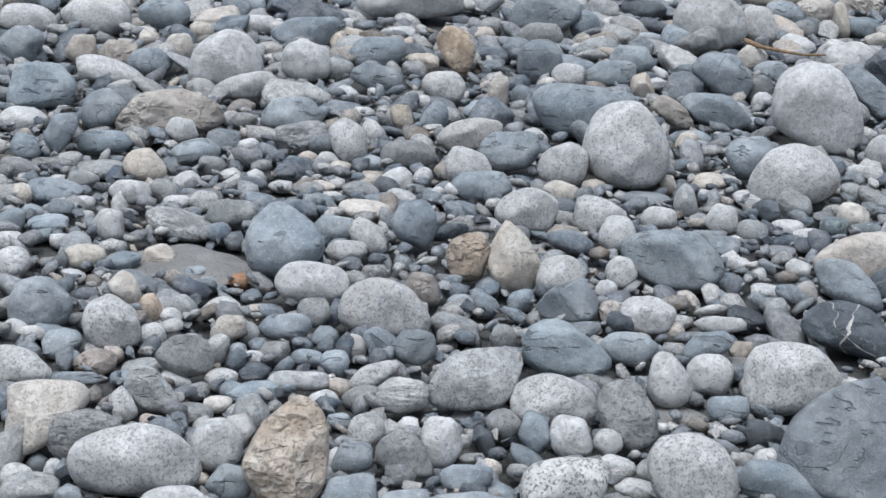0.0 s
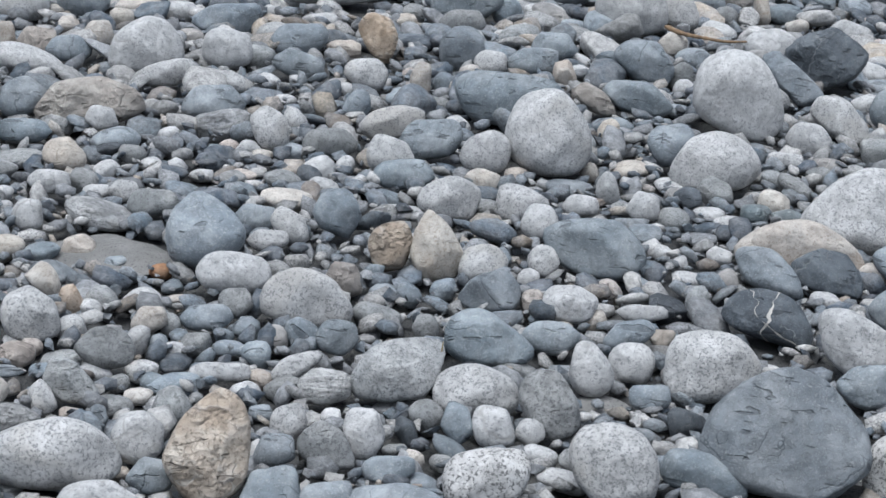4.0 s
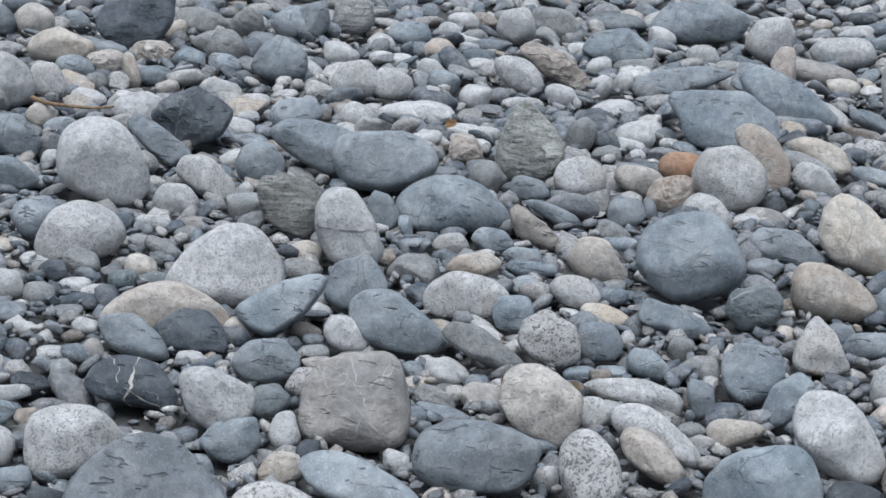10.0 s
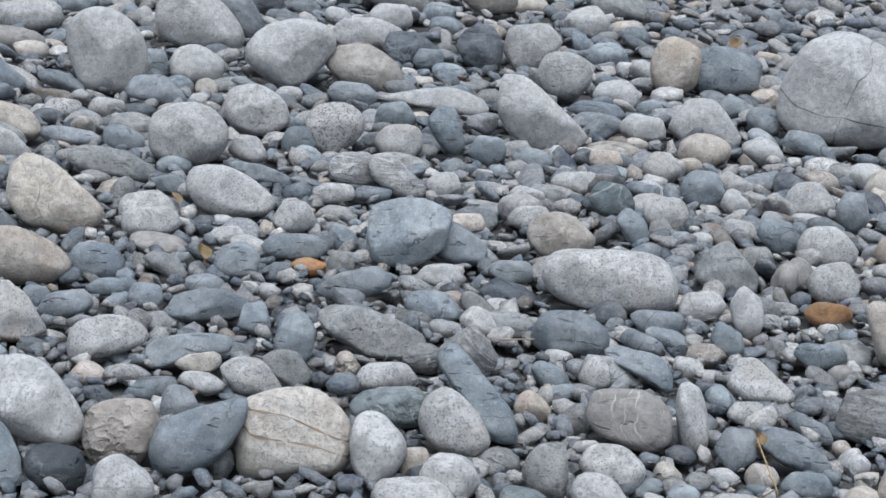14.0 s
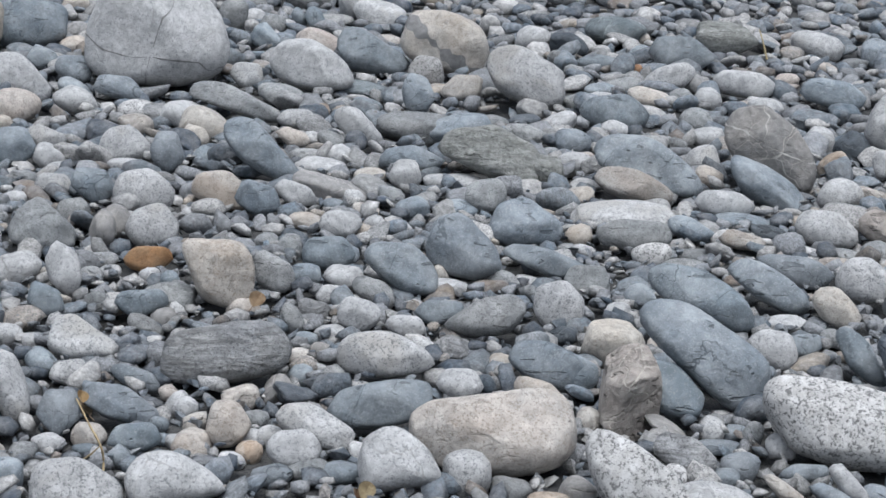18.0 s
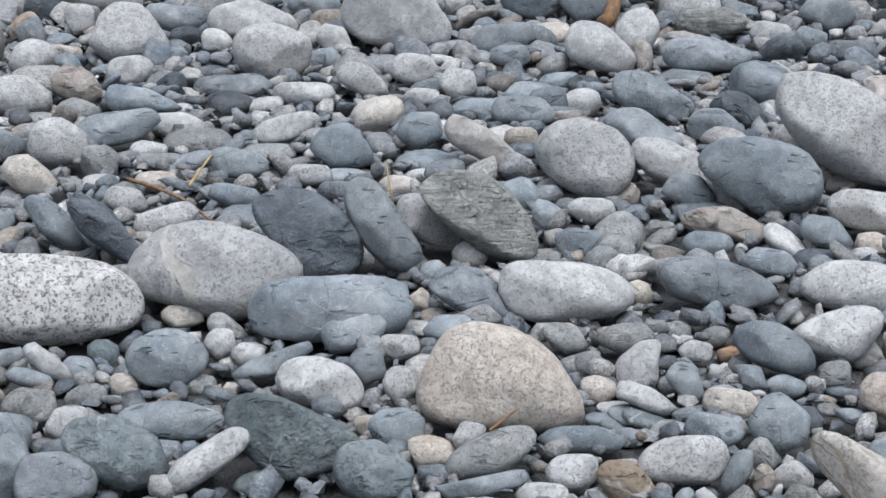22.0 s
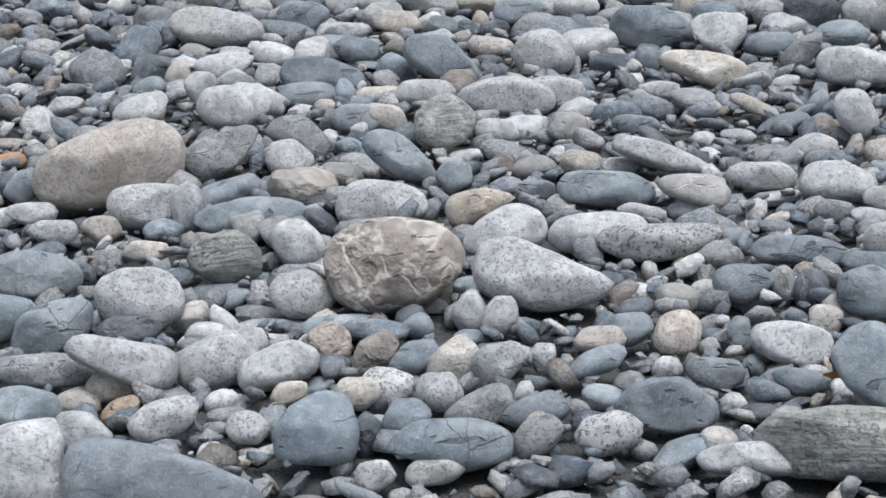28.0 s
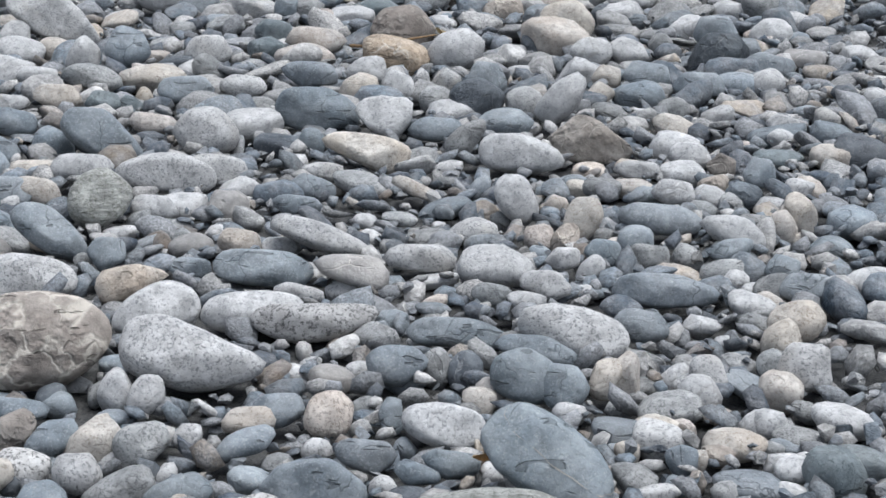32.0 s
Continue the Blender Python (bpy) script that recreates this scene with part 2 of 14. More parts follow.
# ---- stones ----
def ball(level):
    bm = bmesh.new()
    bmesh.ops.create_icosphere(bm, subdivisions=level, radius=1.0)
    verts = np.array([v.co[:] for v in bm.verts])
    faces = np.array([[v.index for v in f.verts] for f in bm.faces])
    bm.free()
    return verts, faces


BALLS = {k: ball(k) for k in (1, 2, 3, 4, 5)}


def mesh_of(name, verts, faces, mat):
    """A smooth-shaded triangle mesh from two arrays."""
    me = bpy.data.meshes.new(name)
    me.vertices.add(len(verts))
    me.vertices.foreach_set("co", np.ascontiguousarray(verts, dtype=np.float32).ravel())
    me.loops.add(faces.size)
    me.loops.foreach_set("vertex_index", np.ascontiguousarray(faces, dtype=np.int32).ravel())
    me.polygons.add(len(faces))
    me.polygons.foreach_set("loop_start", np.arange(0, faces.size, 3, dtype=np.int32))
    me.polygons.foreach_set("use_smooth", np.ones(len(faces), dtype=bool))
    me.materials.append(mat)
    me.update(calc_edges=True)
    return me


def worn(n, rng, form):
    """Unit directions pushed into the shape of a river stone that fills the box from -1 to 1."""
    power = {"round": 2.2, "block": 3.0, "sharp": 2.5, "peak": 2.2, "slab": 2.8, "chip": 2.4}[form] + rng.uniform(-0.1, 0.25)
    p = n / (np.abs(n) ** power).sum(1, keepdims=True) ** (1 / power)
    if form == "peak":
        squeeze = 1 - 0.38 * p[:, 2:3]
        p[:, :2] *= squeeze
        p[:, 0] += 0.12 * rng.uniform(-1, 1) * p[:, 2]
    else:
        p[:, 2] += rng.uniform(-0.2, 0.2) * p[:, 0]
        p[:, 0] *= 1 + rng.uniform(-0.24, 0.24) * p[:, 2]
        p[:, 2] *= 1 + rng.uniform(-0.22, 0.22) * p[:, 0]
    cuts, depth = {"round": (8, 0.24), "block": (9, 0.28), "sharp": (16, 0.36), "peak": (9, 0.24), "slab": (8, 0.26), "chip": (8, 0.26)}[form]
    for k in range(cuts):
        u = rng.normal(size=3)
        u /= np.linalg.norm(u)
        reach = (p @ u).max()
        over = p @ u - reach * (1 - depth * rng.uniform(0.4, 1.0))
        p -= u * (np.maximum(over, 0) * (0.8 if form == "round" else 0.93))[:, None]
    if form == "slab":
        over = p[:, 2] - 0.55
        p[:, 2] -= np.maximum(over, 0) * 0.85
    # shell-shaped scars where flakes broke away
    for k in range({"round": 0, "block": 1, "sharp": 3}.get(form, 1)):
        u = rng.normal(size=3) + np.array((0, -0.5, 0.35))
        u /= np.linalg.norm(u)
        scar(p, u, rng.uniform(0.35, 0.8), rng.uniform(0.72, 0.92))
    p *= (1 + swell(p, rng, {"sharp": 1.4, "block": 1.0, "peak": 1.0}.get(form, 0.7)))[:, None]
    low, high = p.min(0), p.max(0)
    return (p - (low + high) / 2) / ((high - low) / 2)


def scar(p, u, radius, out):
    """Scoop a shallow shell-shaped hollow out of the side that faces u."""
    c = u * ((p @ u).max() + radius * out)
    off = p - c
    far = np.linalg.norm(off, axis=1)
    near = far < radius
    p[near] = c + off[near] / far[near, None] * radius


def swell(p, rng, rough):
    """Low bumps in several sizes over a stone about one unit in radius."""
    total = np.zeros(len(p))
    for freq, amp in ((2.0, 0.020), (4.5, 0.012), (9.0, 0.007), (17.0, 0.004), (31.0, 0.002)):
        for k in range(4):
            wave = rng.normal(size=3) * freq
            total += rough * amp * np.sin(p @ wave + rng.uniform(0, 6.28))
    return total


PLACED = []
# how much lighter or darker than the rock's mean a stone of that kind may be
SPAN = {"slate": (0.72, 1.25), "dark": (0.78, 1.3), "grey": (0.76, 1.2), "banded": (0.8, 1.15), "brown": (0.88, 1.2)}


def place(kind, mesh, size, matrix, form, lie, tone):
    name = "boulder" if size > 0.16 else "cobble" if size > (0.058 if kind == "slate" else 0.05) else "pebble"
    ob = new(NOUNS[kind] + "_" + name, mesh)
    ob.matrix_world = matrix
    ob.color = (tone, tone, tone, 1)
    bulk = "large" if size > 0.16 else "medium" if size > 0.085 else "small"
    return tagged(ob, f"{bulk} {form} {WORDS[kind]} {name}{lie} on gravel", "stone", "stones of the river bed")


def stone(kind, x, y, z, long, deep, tall, heading, lean=0, form="round"):
    """One stone, half-sizes in metres, its long side turned to heading and leaning by lean degrees."""
    rng = np.random.default_rng(int(abs(x) * 1000) * 7 + int(abs(y) * 1000))
    size = max(long, tall)
    away = size / math.hypot(x, y)
    verts, faces = BALLS[4 if away > 0.02 else 3 if away > 0.0075 else 2]
    shape = worn(verts, rng, form) * np.array((long, deep, tall))
    shape[:, 2] *= np.where(shape[:, 2] < 0, 1.12, 1.0) if abs(lean) < 45 else 1.0
    m = Matrix.Translation((x, y, z)) @ pose(0, 0, 0, 0, 0, heading) @ pose(0, 0, 0, 0, lean, 0)
    lie = ", lying flat" if tall < 0.45 * long and abs(lean) < 25 else ", leaning" if abs(lean) > 30 else ""
    PLACED.append((x, y, max(long * abs(math.cos(radians(lean))), tall * abs(math.sin(radians(lean)))), deep, heading, z + tall))
    return place(kind, mesh_of("stone", shape, faces, ROCK[kind]), size, m, FORMS[form], lie, rng.uniform(*SPAN.get(kind, (0.92, 1.08))))


def hewn(kind, x, y, z, deep, heading, tilt, tone, edge, *sides):
    """A stone with worn flat sides round its girth: for each side its bearing in degrees and its distance from the middle in millimetres.
    edge: how crisp the corners between the sides are."""
    rng = np.random.default_rng(int(abs(x) * 1000) * 7 + int(abs(y) * 1000))
    bear, reach = np.radians(sides[::2]), np.array(sides[1::2]) / 1000
    size = reach.max()
    away = size / math.hypot(x, y)
    n, faces = BALLS[5 if away > 0.042 else 4 if away > 0.016 else 3]
    around = np.arctan2(n[:, 2], n[:, 0])
    girth = (np.maximum(np.cos(around[:, None] - bear) / reach, 0) ** edge).sum(1) ** (-1 / edge)
    power = 2.15 + 0.06 * edge
    p = n / ((np.hypot(n[:, 0], n[:, 2]) / girth) ** power + (np.abs(n[:, 1]) / deep) ** power)[:, None] ** (1 / power)
    p /= size
    # broad worn faces on the front, the back and the top
    for k in range(7 if edge < 11 else 10):
        u = np.array((rng.uniform(-0.6, 0.6), 1 if k in (1, 4) else -1, rng.uniform(-0.4, 0.8)))
        u /= np.linalg.norm(u)
        over = p @ u - (p @ u).max() * (0.95 - rng.uniform(0.02, 0.014 * edge + 0.06))
        p -= u * (np.maximum(over, 0) * 0.9)[:, None]
    p *= (1 + swell(p, rng, 0.35 + 0.05 * edge))[:, None] * size
    wide, tall = np.abs(p[:, 0]).max(), np.abs(p[:, 2]).max()
    PLACED.append((x, y, wide, deep, heading, z + tall))
    form = "water-worn rounded" if edge < 9 else "blunt-edged" if edge < 13 else "angular broken"
    return place(kind, mesh_of("stone", p, faces, ROCK[kind]), size, pose(x, y, z, tilt, 0, heading), form, ", lying flat" if tall < 0.5 * wide else "", tone)


VEIN = {
    "light": rock("quartz_vein", (0.44, 0.425, 0.39), (0.36, 0.345, 0.32), low=0.9, high=1.1, relief=0.004),
    "dark": rock("dark_seam", (0.19, 0.19, 0.185), (0.25, 0.245, 0.24), low=0.9, high=1.1, relief=0.004),
    "rusty": rock("rusty_seam", (0.27, 0.22, 0.17), (0.33, 0.28, 0.21), low=0.9, high=1.1, relief=0.004),
}


def vein(ob, tone, *cuts):
    """Mineral veins as thin wandering bands on the stone's skin: slope in degrees, offset and half-width in metres."""
    back = (ob.matrix_world.to_3x3()).inverted() @ pose(0, 0, 0, 0, 0, degrees_about(ob)).to_3x3()
    reach = max(ob.dimensions) / 2
    for slope, offset, half in cuts:
        a = radians(slope)
        n = back @ Vector((math.sin(a), 0.22 * math.cos(3 * a), math.cos(a))).normalized()
        side = n.orthogonal()
        other = n.cross(side)
        rng = random.Random(int(1000 * abs(offset)) + int(slope) + 400)
        waves = [(rng.uniform(2, 4) * k / reach, rng.uniform(2, 4) * k / reach, rng.uniform(0, 6.28), 0.075 * reach / k) for k in (0.7, 1.5, 3, 6)]

        def drift(p, extra):
            u, v = p.dot(side), p.dot(other)
            d = sum(w * math.sin(f * u + g * v + h) for f, g, h, w in waves)
            return d + extra * half * (math.sin(7 / reach * u + 5 * slope) + 0.7 * math.sin(13 / reach * v - 9 / reach * u + slope))

        bm = bmesh.new()
        bm.from_mesh(ob.data)
        for sign in (1, -1):
            for p in bm.verts:
                p.co += n * drift(p.co, 0.65 * sign)
            bmesh.ops.bisect_plane(bm, geom=bm.verts[:] + bm.edges[:] + bm.faces[:], dist=1e-6, plane_co=n * (offset + sign * half), plane_no=n * sign, clear_outer=True)
            for p in bm.verts:
                p.co -= n * drift(p.co, 0.65 * sign)
        if bm.faces:
            bm.normal_update()
            for p in bm.verts:
                p.co += p.normal * 0.0008
            me = bpy.data.meshes.new("vein")
            bm.to_mesh(me)
            me.materials.clear()
            me.materials.append(VEIN[tone])
            piece = new("mineral_vein" if tone == "light" else "dark_seam" if tone == "dark" else "rusty_seam", me)
            piece.parent = ob
            tagged(piece, {"light": "pale mineral vein", "dark": "dark mineral seam", "rusty": "rusty mineral seam"}[tone])
        bm.free()
    return ob


def degrees_about(ob):
    """The heading of a stone's long side, without its lean."""
    y = ob.matrix_world.col[1]
    return math.degrees(math.atan2(-y[0], y[1]))



granite = partial(stone, "granite")
coarse = partial(stone, "coarse")
white = partial(stone, "white")
slate = partial(stone, "slate")
dark = partial(stone, "dark")
grey = partial(stone, "grey")
veined = partial(stone, "veined")
banded = partial(stone, "banded")
tan = partial(stone, "tan")
pink = partial(stone, "pink")
ochre = partial(stone, "ochre")
orange = partial(stone, "orange")
brown = partial(stone, "brown")
streaked = partial(stone, "streaked")
green = partial(stone, "green")
mossy = partial(stone, "mossy")

hewn("white", -0.718, 5.931, 0.101, 0.081, 7, -15, 1, 7.5, -153, 139, -98, 98, -75, 92, -15, 125, 31, 107, 78, 94, 121, 84, 167, 110)
hewn("white", -0.476, 6.042, 0.078, 0.057, 4, -15, 1, 7.5, -156, 86, -104, 67, -68, 71, 7, 82, 75, 65, 111, 72, 170, 78)
hewn("ochre", 0, 6.228, 0.1, 0.061, 0, -14, 0.95, 13, -128, 51, -21, 67, 18, 63, 74, 78, 150, 77, -149, 45)
hewn("slate", -0.52, 6.5, 0.058, 0.064, 4, -14, 1, 9, -127, 84, -87, 52, -42, 92, 14, 128, 93, 52, 125, 68)
hewn("brown", -0.812, 5.388, 0.077, 0.081, 8, -17, 1, 10, -131, 137, -89, 70, -66, 96, 14, 151, 71, 77, 102, 65, 143, 103)
hewn("slate", -1.001, 5.384, 0.07, 0.05, 10, -17, 0.9, 9, -143, 75, -77, 51, -33, 56, 46, 59, 106, 54, 160, 59)
hewn("slate", -1.209, 5.54, 0.079, 0.065, 12, -16, 1.15, 9, -95, 74, -80, 67, -16, 100, 41, 87, 91, 72, 157, 100, 180, 105)
hewn("tan", -0.808, 4.946, 0.056, 0.04, 9, -18, 1, 7.5, -132, 50, -93, 45, -22, 62, 41, 42, 100, 45, 159, 55)
hewn("granite", 0.491, 5.217, 0.127, 0.095, -6, -17, 1.05, 7.5, -169, 130, -134, 133, -97, 122, -62, 135, -1, 128, 38, 113, 78, 124, 112, 128, 161, 122)
hewn("white", 1.101, 5.681, 0.144, 0.113, -11, -15, 1.05, 7.5, -153, 148, -113, 123, -98, 131, -41, 176, 14, 141, 40, 122, 78, 141, 119, 157, 169, 145)
hewn("granite", 0.956, 5.138, 0.1, 0.082, -11, -17, 0.98, 7.5, -151, 137, -103, 105, -79, 88, -32, 117, 34, 108, 69, 87, 110, 86, 159, 103)
hewn("slate", -0.378, 4.334, 0.098, 0.072, 5, -20, 1.15, 9, -156, 107, -101, 96, -63, 82, -12, 99, 40, 77, 69, 79, 126, 90, 171, 92)
hewn("slate", 0.558, 4.43, 0.075, 0.076, -8, -20, 1, 12, -117, 73, -91, 66, -48, 102, 22, 117, 52, 92, 97, 76, 116, 95, -153, 105)
hewn("ochre", 0.06, 4.376, 0.071, 0.045, -1, -20, 0.75, 7.5, -79, 59, -16, 49, 23, 58, 103, 57, 156, 56, -159, 52)
hewn("tan", 0.167, 4.368, 0.09, 0.058, -3, -20, 0.9, 14, -171, 66, -136, 82, -85, 89, -7, 69, 34, 45, 55, 55, 160, 55)
hewn("white", -0.299, 4.162, 0.061, 0.052, 4, -21, 1, 7.5, -139, 74, -97, 49, -58, 66, 10, 88, 76, 56, 101, 55, 153, 78)
hewn("slate", -0.869, 3.924, 0.065, 0.048, 12, -22, 1.05, 9, -107, 61, -81, 54, -14, 68, 46, 55, 93, 57, 151, 66, -173, 70)
hewn("granite", -0.696, 3.833, 0.07, 0.047, 10, -23, 1, 7.5, -146, 68, -96, 64, -61, 66, 8, 58, 56, 53, 117, 60, 173, 60)
hewn("grey", -0.522, 3.71, 0.055, 0.042, 8, -24, 0.85, 7.5, -79, 44, -17, 63, 37, 56, 91, 48, 141, 53, -134, 45)
hewn("tan", -0.722, 3.327, 0.079, 0.059, 12, -25, 1, 9, -72, 48, -50, 34, -36, 43, 30, 92, 83, 76, 96, 80, 180, 82)
hewn("granite", -0.541, 3.201, 0.073, 0.071, 9, -27, 1, 7.5, -146, 115, -102, 75, -85, 69, -38, 115, 38, 97, 73, 70, 105, 67, 150, 110)
hewn("ochre", -0.264, 3.185, 0.11, 0.073, 4, -26, 0.95, 14, -155, 81, -125, 96, -63, 97, -16, 80, 9, 81, 47, 101, 128, 74, 156, 66)
hewn("white", -0.405, 3.307, 0.061, 0.04, 7, -26, 1, 7.5, -109, 51, -62, 52, -5, 52, 49, 51, 101, 53, 155, 50, -162, 52)
hewn("grey", 0.075, 3.652, 0.079, 0.065, -2, -24, 1.3, 12, -157, 103, -97, 76, -77, 67, -30, 82, 5, 101, 86, 76, 109, 61, 151, 71)
hewn("granite", 0.74, 3.752, 0.087, 0.069, -12, -23, 0.97, 7.5, -158, 110, -95, 87, -69, 78, -28, 94, 42, 84, 84, 77, 115, 86, 170, 99)
hewn("slate", 0.818, 3.369, 0.118, 0.11, -14, -24, 0.8, 12, -122, 136, -93, 116, -53, 139, 2, 170, 42, 127, 66, 124, 111, 124, 135, 132, 173, 155)
hewn("granite", 0.483, 3.258, 0.088, 0.066, -9, -26, 0.9, 10, -130, 74, -75, 81, -14, 88, 30, 76, 67, 74, 100, 85, 161, 96, -158, 78)
hewn("coarse", 0.245, 3.225, 0.061, 0.056, -5, -27, 1, 7.5, -153, 89, -84, 62, -28, 69, 18, 88, 92, 62, 115, 60, 169, 80)
hewn("grey", -0.053, 3.335, 0.056, 0.04, 0, -26, 0.9, 7.5, -121, 47, -81, 48, 22, 42, 67, 39, 131, 47, -166, 55)
hewn("white", 0.017, 3.386, 0.056, 0.035, -1, -26, 1, 7.5, -152, 42, -94, 49, -26, 40, 20, 41, 94, 52, 173, 41)
hewn("white", -0.441, 3.067, 0.05, 0.045, 8, -28, 0.95, 7.5, -163, 84, -90, 44, 1, 87, 56, 48, 96, 42, 144, 66)
hewn("slate", -0.151, 3.327, 0.043, 0.028, 2, -26, 0.95, 9, -158, 44, -95, 34, -64, 33, 10, 41, 87, 32, 157, 33)
hewn("slate", -0.149, 3.137, 0.054, 0.042, 2, -28, 0.95, 9, -150, 69, -87, 50, -17, 61, 19, 59, 99, 45, 158, 45)
hewn("banded", -0.068, 3.606, 0.052, 0.037, 1, -25, 1.15, 9, -109, 42, -70, 39, 7, 55, 80, 37, 134, 46, -167, 54)
hewn("granite", -0.287, 5.229, 0.077, 0.047, 3, -17, 0.95, 7.5, -128, 53, -66, 67, 6, 54, 58, 53, 129, 62, -166, 48)
hewn("white", -0.176, 6.987, 0.108, 0.109, 2, -13, 0.97, 7.5, -123, 163, -92, 105, -78, 104, -17, 205, 46, 150, 88, 102, 119, 110, 155, 167)
hewn("slate", 0.319, 6.942, 0.091, 0.082, -2, -13, 1, 9, -160, 137, -87, 86, -58, 93, 18, 124, 71, 86, 109, 77, 147, 99)
hewn("white", 1.386, 6.632, 0.068, 0.062, -11, -14, 0.97, 7.5, -136, 87, -89, 62, -11, 104, 61, 69, 104, 64, 154, 94)
hewn("dark", 1.5, 6.295, 0.119, 0.096, -13, -14, 1.2, 13, -111, 109, -62, 94, -23, 116, 59, 100, 112, 101, 140, 116, -160, 135)
hewn("slate", 1.352, 6.085, 0.099, 0.077, -12, -15, 0.95, 11, -127, 51, -58, 99, 46, 46, 58, 40, 121, 112, -148, 65)
hewn("granite", 0.053, 5.402, 0.065, 0.056, 0, -17, 0.95, 7.5, -119, 70, -77, 46, -13, 92, 82, 60, 106, 47, 142, 68)
hewn("slate", 0.167, 5.242, 0.072, 0.059, -1, -18, 1.05, 9, -147, 86, -82, 55, -38, 73, 25, 91, 96, 58, 152, 81)
hewn("slate", 0.857, 5.341, 0.075, 0.053, -9, -17, 1.05, 9, -144, 61, -79, 62, -14, 64, 35, 76, 99, 62, 158, 69)
hewn("slate", 1.842, 5.939, 0.1, 0.095, -17, -15, 1, 9, -112, 61, -64, 117, 12, 152, 75, 102, 96, 102, 142, 157, -129, 68)
hewn("slate", 2.012, 5.741, 0.114, 0.106, -19, -15, 1.08, 9, -95, 109, -64, 105, -11, 179, 48, 146, 87, 102, 106, 117, 160, 182, -146, 159)
hewn("mossy", 1.594, 5.3, 0.101, 0.075, -16, -17, 0.95, 14, -110, 71, -34, 97, 5, 95, 71, 93, 96, 100, 173, 102, -150, 76)
vein(hewn("white", 1.687, 5.018, 0.125, 0.083, -18, -17, 0.97, 9, -103, 110, -50, 129, 4, 97, 32, 79, 80, 115, 128, 128, 176, 97, -153, 85), "dark", (4, 0.003, 0.0022))
hewn("slate", 1.888, 5.323, 0.076, 0.046, -19, -17, 0.9, 9, -112, 53, -29, 57, 28, 42, 75, 56, 159, 58, -157, 46)
hewn("granite", 1.269, 4.751, 0.113, 0.102, -14, -18, 1.05, 9, -156, 165, -108, 126, -90, 111, -59, 137, 1, 163, 40, 143, 87, 121, 121, 100, 144, 106)
hewn("tan", 1.086, 4.58, 0.066, 0.08, -13, -20, 0.95, 7.5, -143, 162, -91, 61, -30, 171, 49, 101, 78, 73, 107, 73, 133, 103)
hewn("slate", 0.969, 4.388, 0.066, 0.056, -12, -21, 1, 9, -111, 47, -90, 58, 12, 81, 50, 53, 90, 61, 140, 95, -151, 64)
hewn("dark", 1.124, 4.42, 0.062, 0.056, -14, -20, 1, 14, -108, 54, -87, 57, -8, 94, 37, 69, 86, 55, 126, 67, -154, 78)
hewn("slate", 1.369, 4.497, 0.091, 0.078, -16, -20, 1.15, 10, -147, 112, -104, 90, -53, 54, -32, 63, 46, 132, 107, 62, 123, 58)
hewn("slate", 1.611, 4.663, 0.091, 0.065, -19, -19, 0.95, 14, -137, 86, -78, 74, -19, 83, 36, 74, 112, 65, 161, 69)
hewn("slate", 1.628, 4.355, 0.089, 0.078, -20, -20, 1.05, 9, -132, 93, -105, 73, -78, 90, 8, 125, 56, 58, 96, 85, 142, 122, -166, 121)
hewn("white", 1.082, 3.939, 0.084, 0.063, -15, -22, 0.92, 10, -125, 69, -64, 70, -1, 86, 62, 58, 96, 79, 152, 101, -160, 74)
vein(hewn("dark", 0.918, 4.079, 0.068, 0.063, -12, -22, 1.05, 11, -123, 64, -101, 45, -4, 111, 38, 74, 74, 65, 104, 71, 153, 93), "light", (82, 0.008, 0.0022), (25, 0.016, 0.0012))
vein(hewn("veined", 1.371, 3.838, 0.103, 0.095, -19, -22, 1, 10, -157, 141, -90, 111, -27, 151, 13, 124, 49, 135, 101, 112, 133, 118, 174, 122), "light", (35, 0.002, 0.0011), (75, 0.029, 0.0008))
hewn("slate", 1.277, 3.444, 0.076, 0.076, -20, -25, 1.2, 9, -119, 57, -91, 71, -25, 141, 48, 70, 65, 57, 88, 72, 128, 126, -144, 88)
hewn("coarse", 1.087, 3.366, 0.068, 0.075, -17, -26, 1, 7.5, -156, 121, -82, 82, 2, 123, 57, 73, 79, 69, 118, 87, 165, 110)
hewn("white", 0.482, 3.737, 0.068, 0.042, -7, -24, 0.95, 7.5, -158, 47, -110, 55, -53, 60, 3, 50, 41, 43, 103, 63, 169, 48)
hewn("slate", 0.276, 3.858, 0.073, 0.063, -3, -24, 1, 9, -112, 73, -85, 65, -38, 97, 50, 55, 63, 50, 105, 69, 159, 100, -155, 96)
hewn("tan", 1.156, 3.627, 0.046, 0.033, -17, -24, 0.88, 7.5, -155, 51, -90, 38, -53, 38, 23, 48, 91, 37, 144, 39)
hewn("granite", -0.124, 4.014, 0.073, 0.063, 3, -23, 0.9, 7.5, -103, 64, -81, 70, -13, 109, 40, 73, 78, 62, 114, 74, 171, 99)
hewn("slate", 0.882, 6.232, 0.08, 0.068, -7, -15, 0.95, 9, -96, 63, -25, 106, 39, 80, 92, 75, 144, 97, -134, 68)
hewn("tan", 1.236, 7.618, 0.083, 0.075, -8, -12, 1, 7.5, -118, 98, -83, 68, -10, 136, 67, 65, 110, 71, 155, 110)
hewn("dark", 1.559, 7.819, 0.136, 0.112, -10, -11, 1.1, 12, -156, 152, -120, 130, -69, 110, -31, 134, 6, 166, 103, 98, 146, 136)
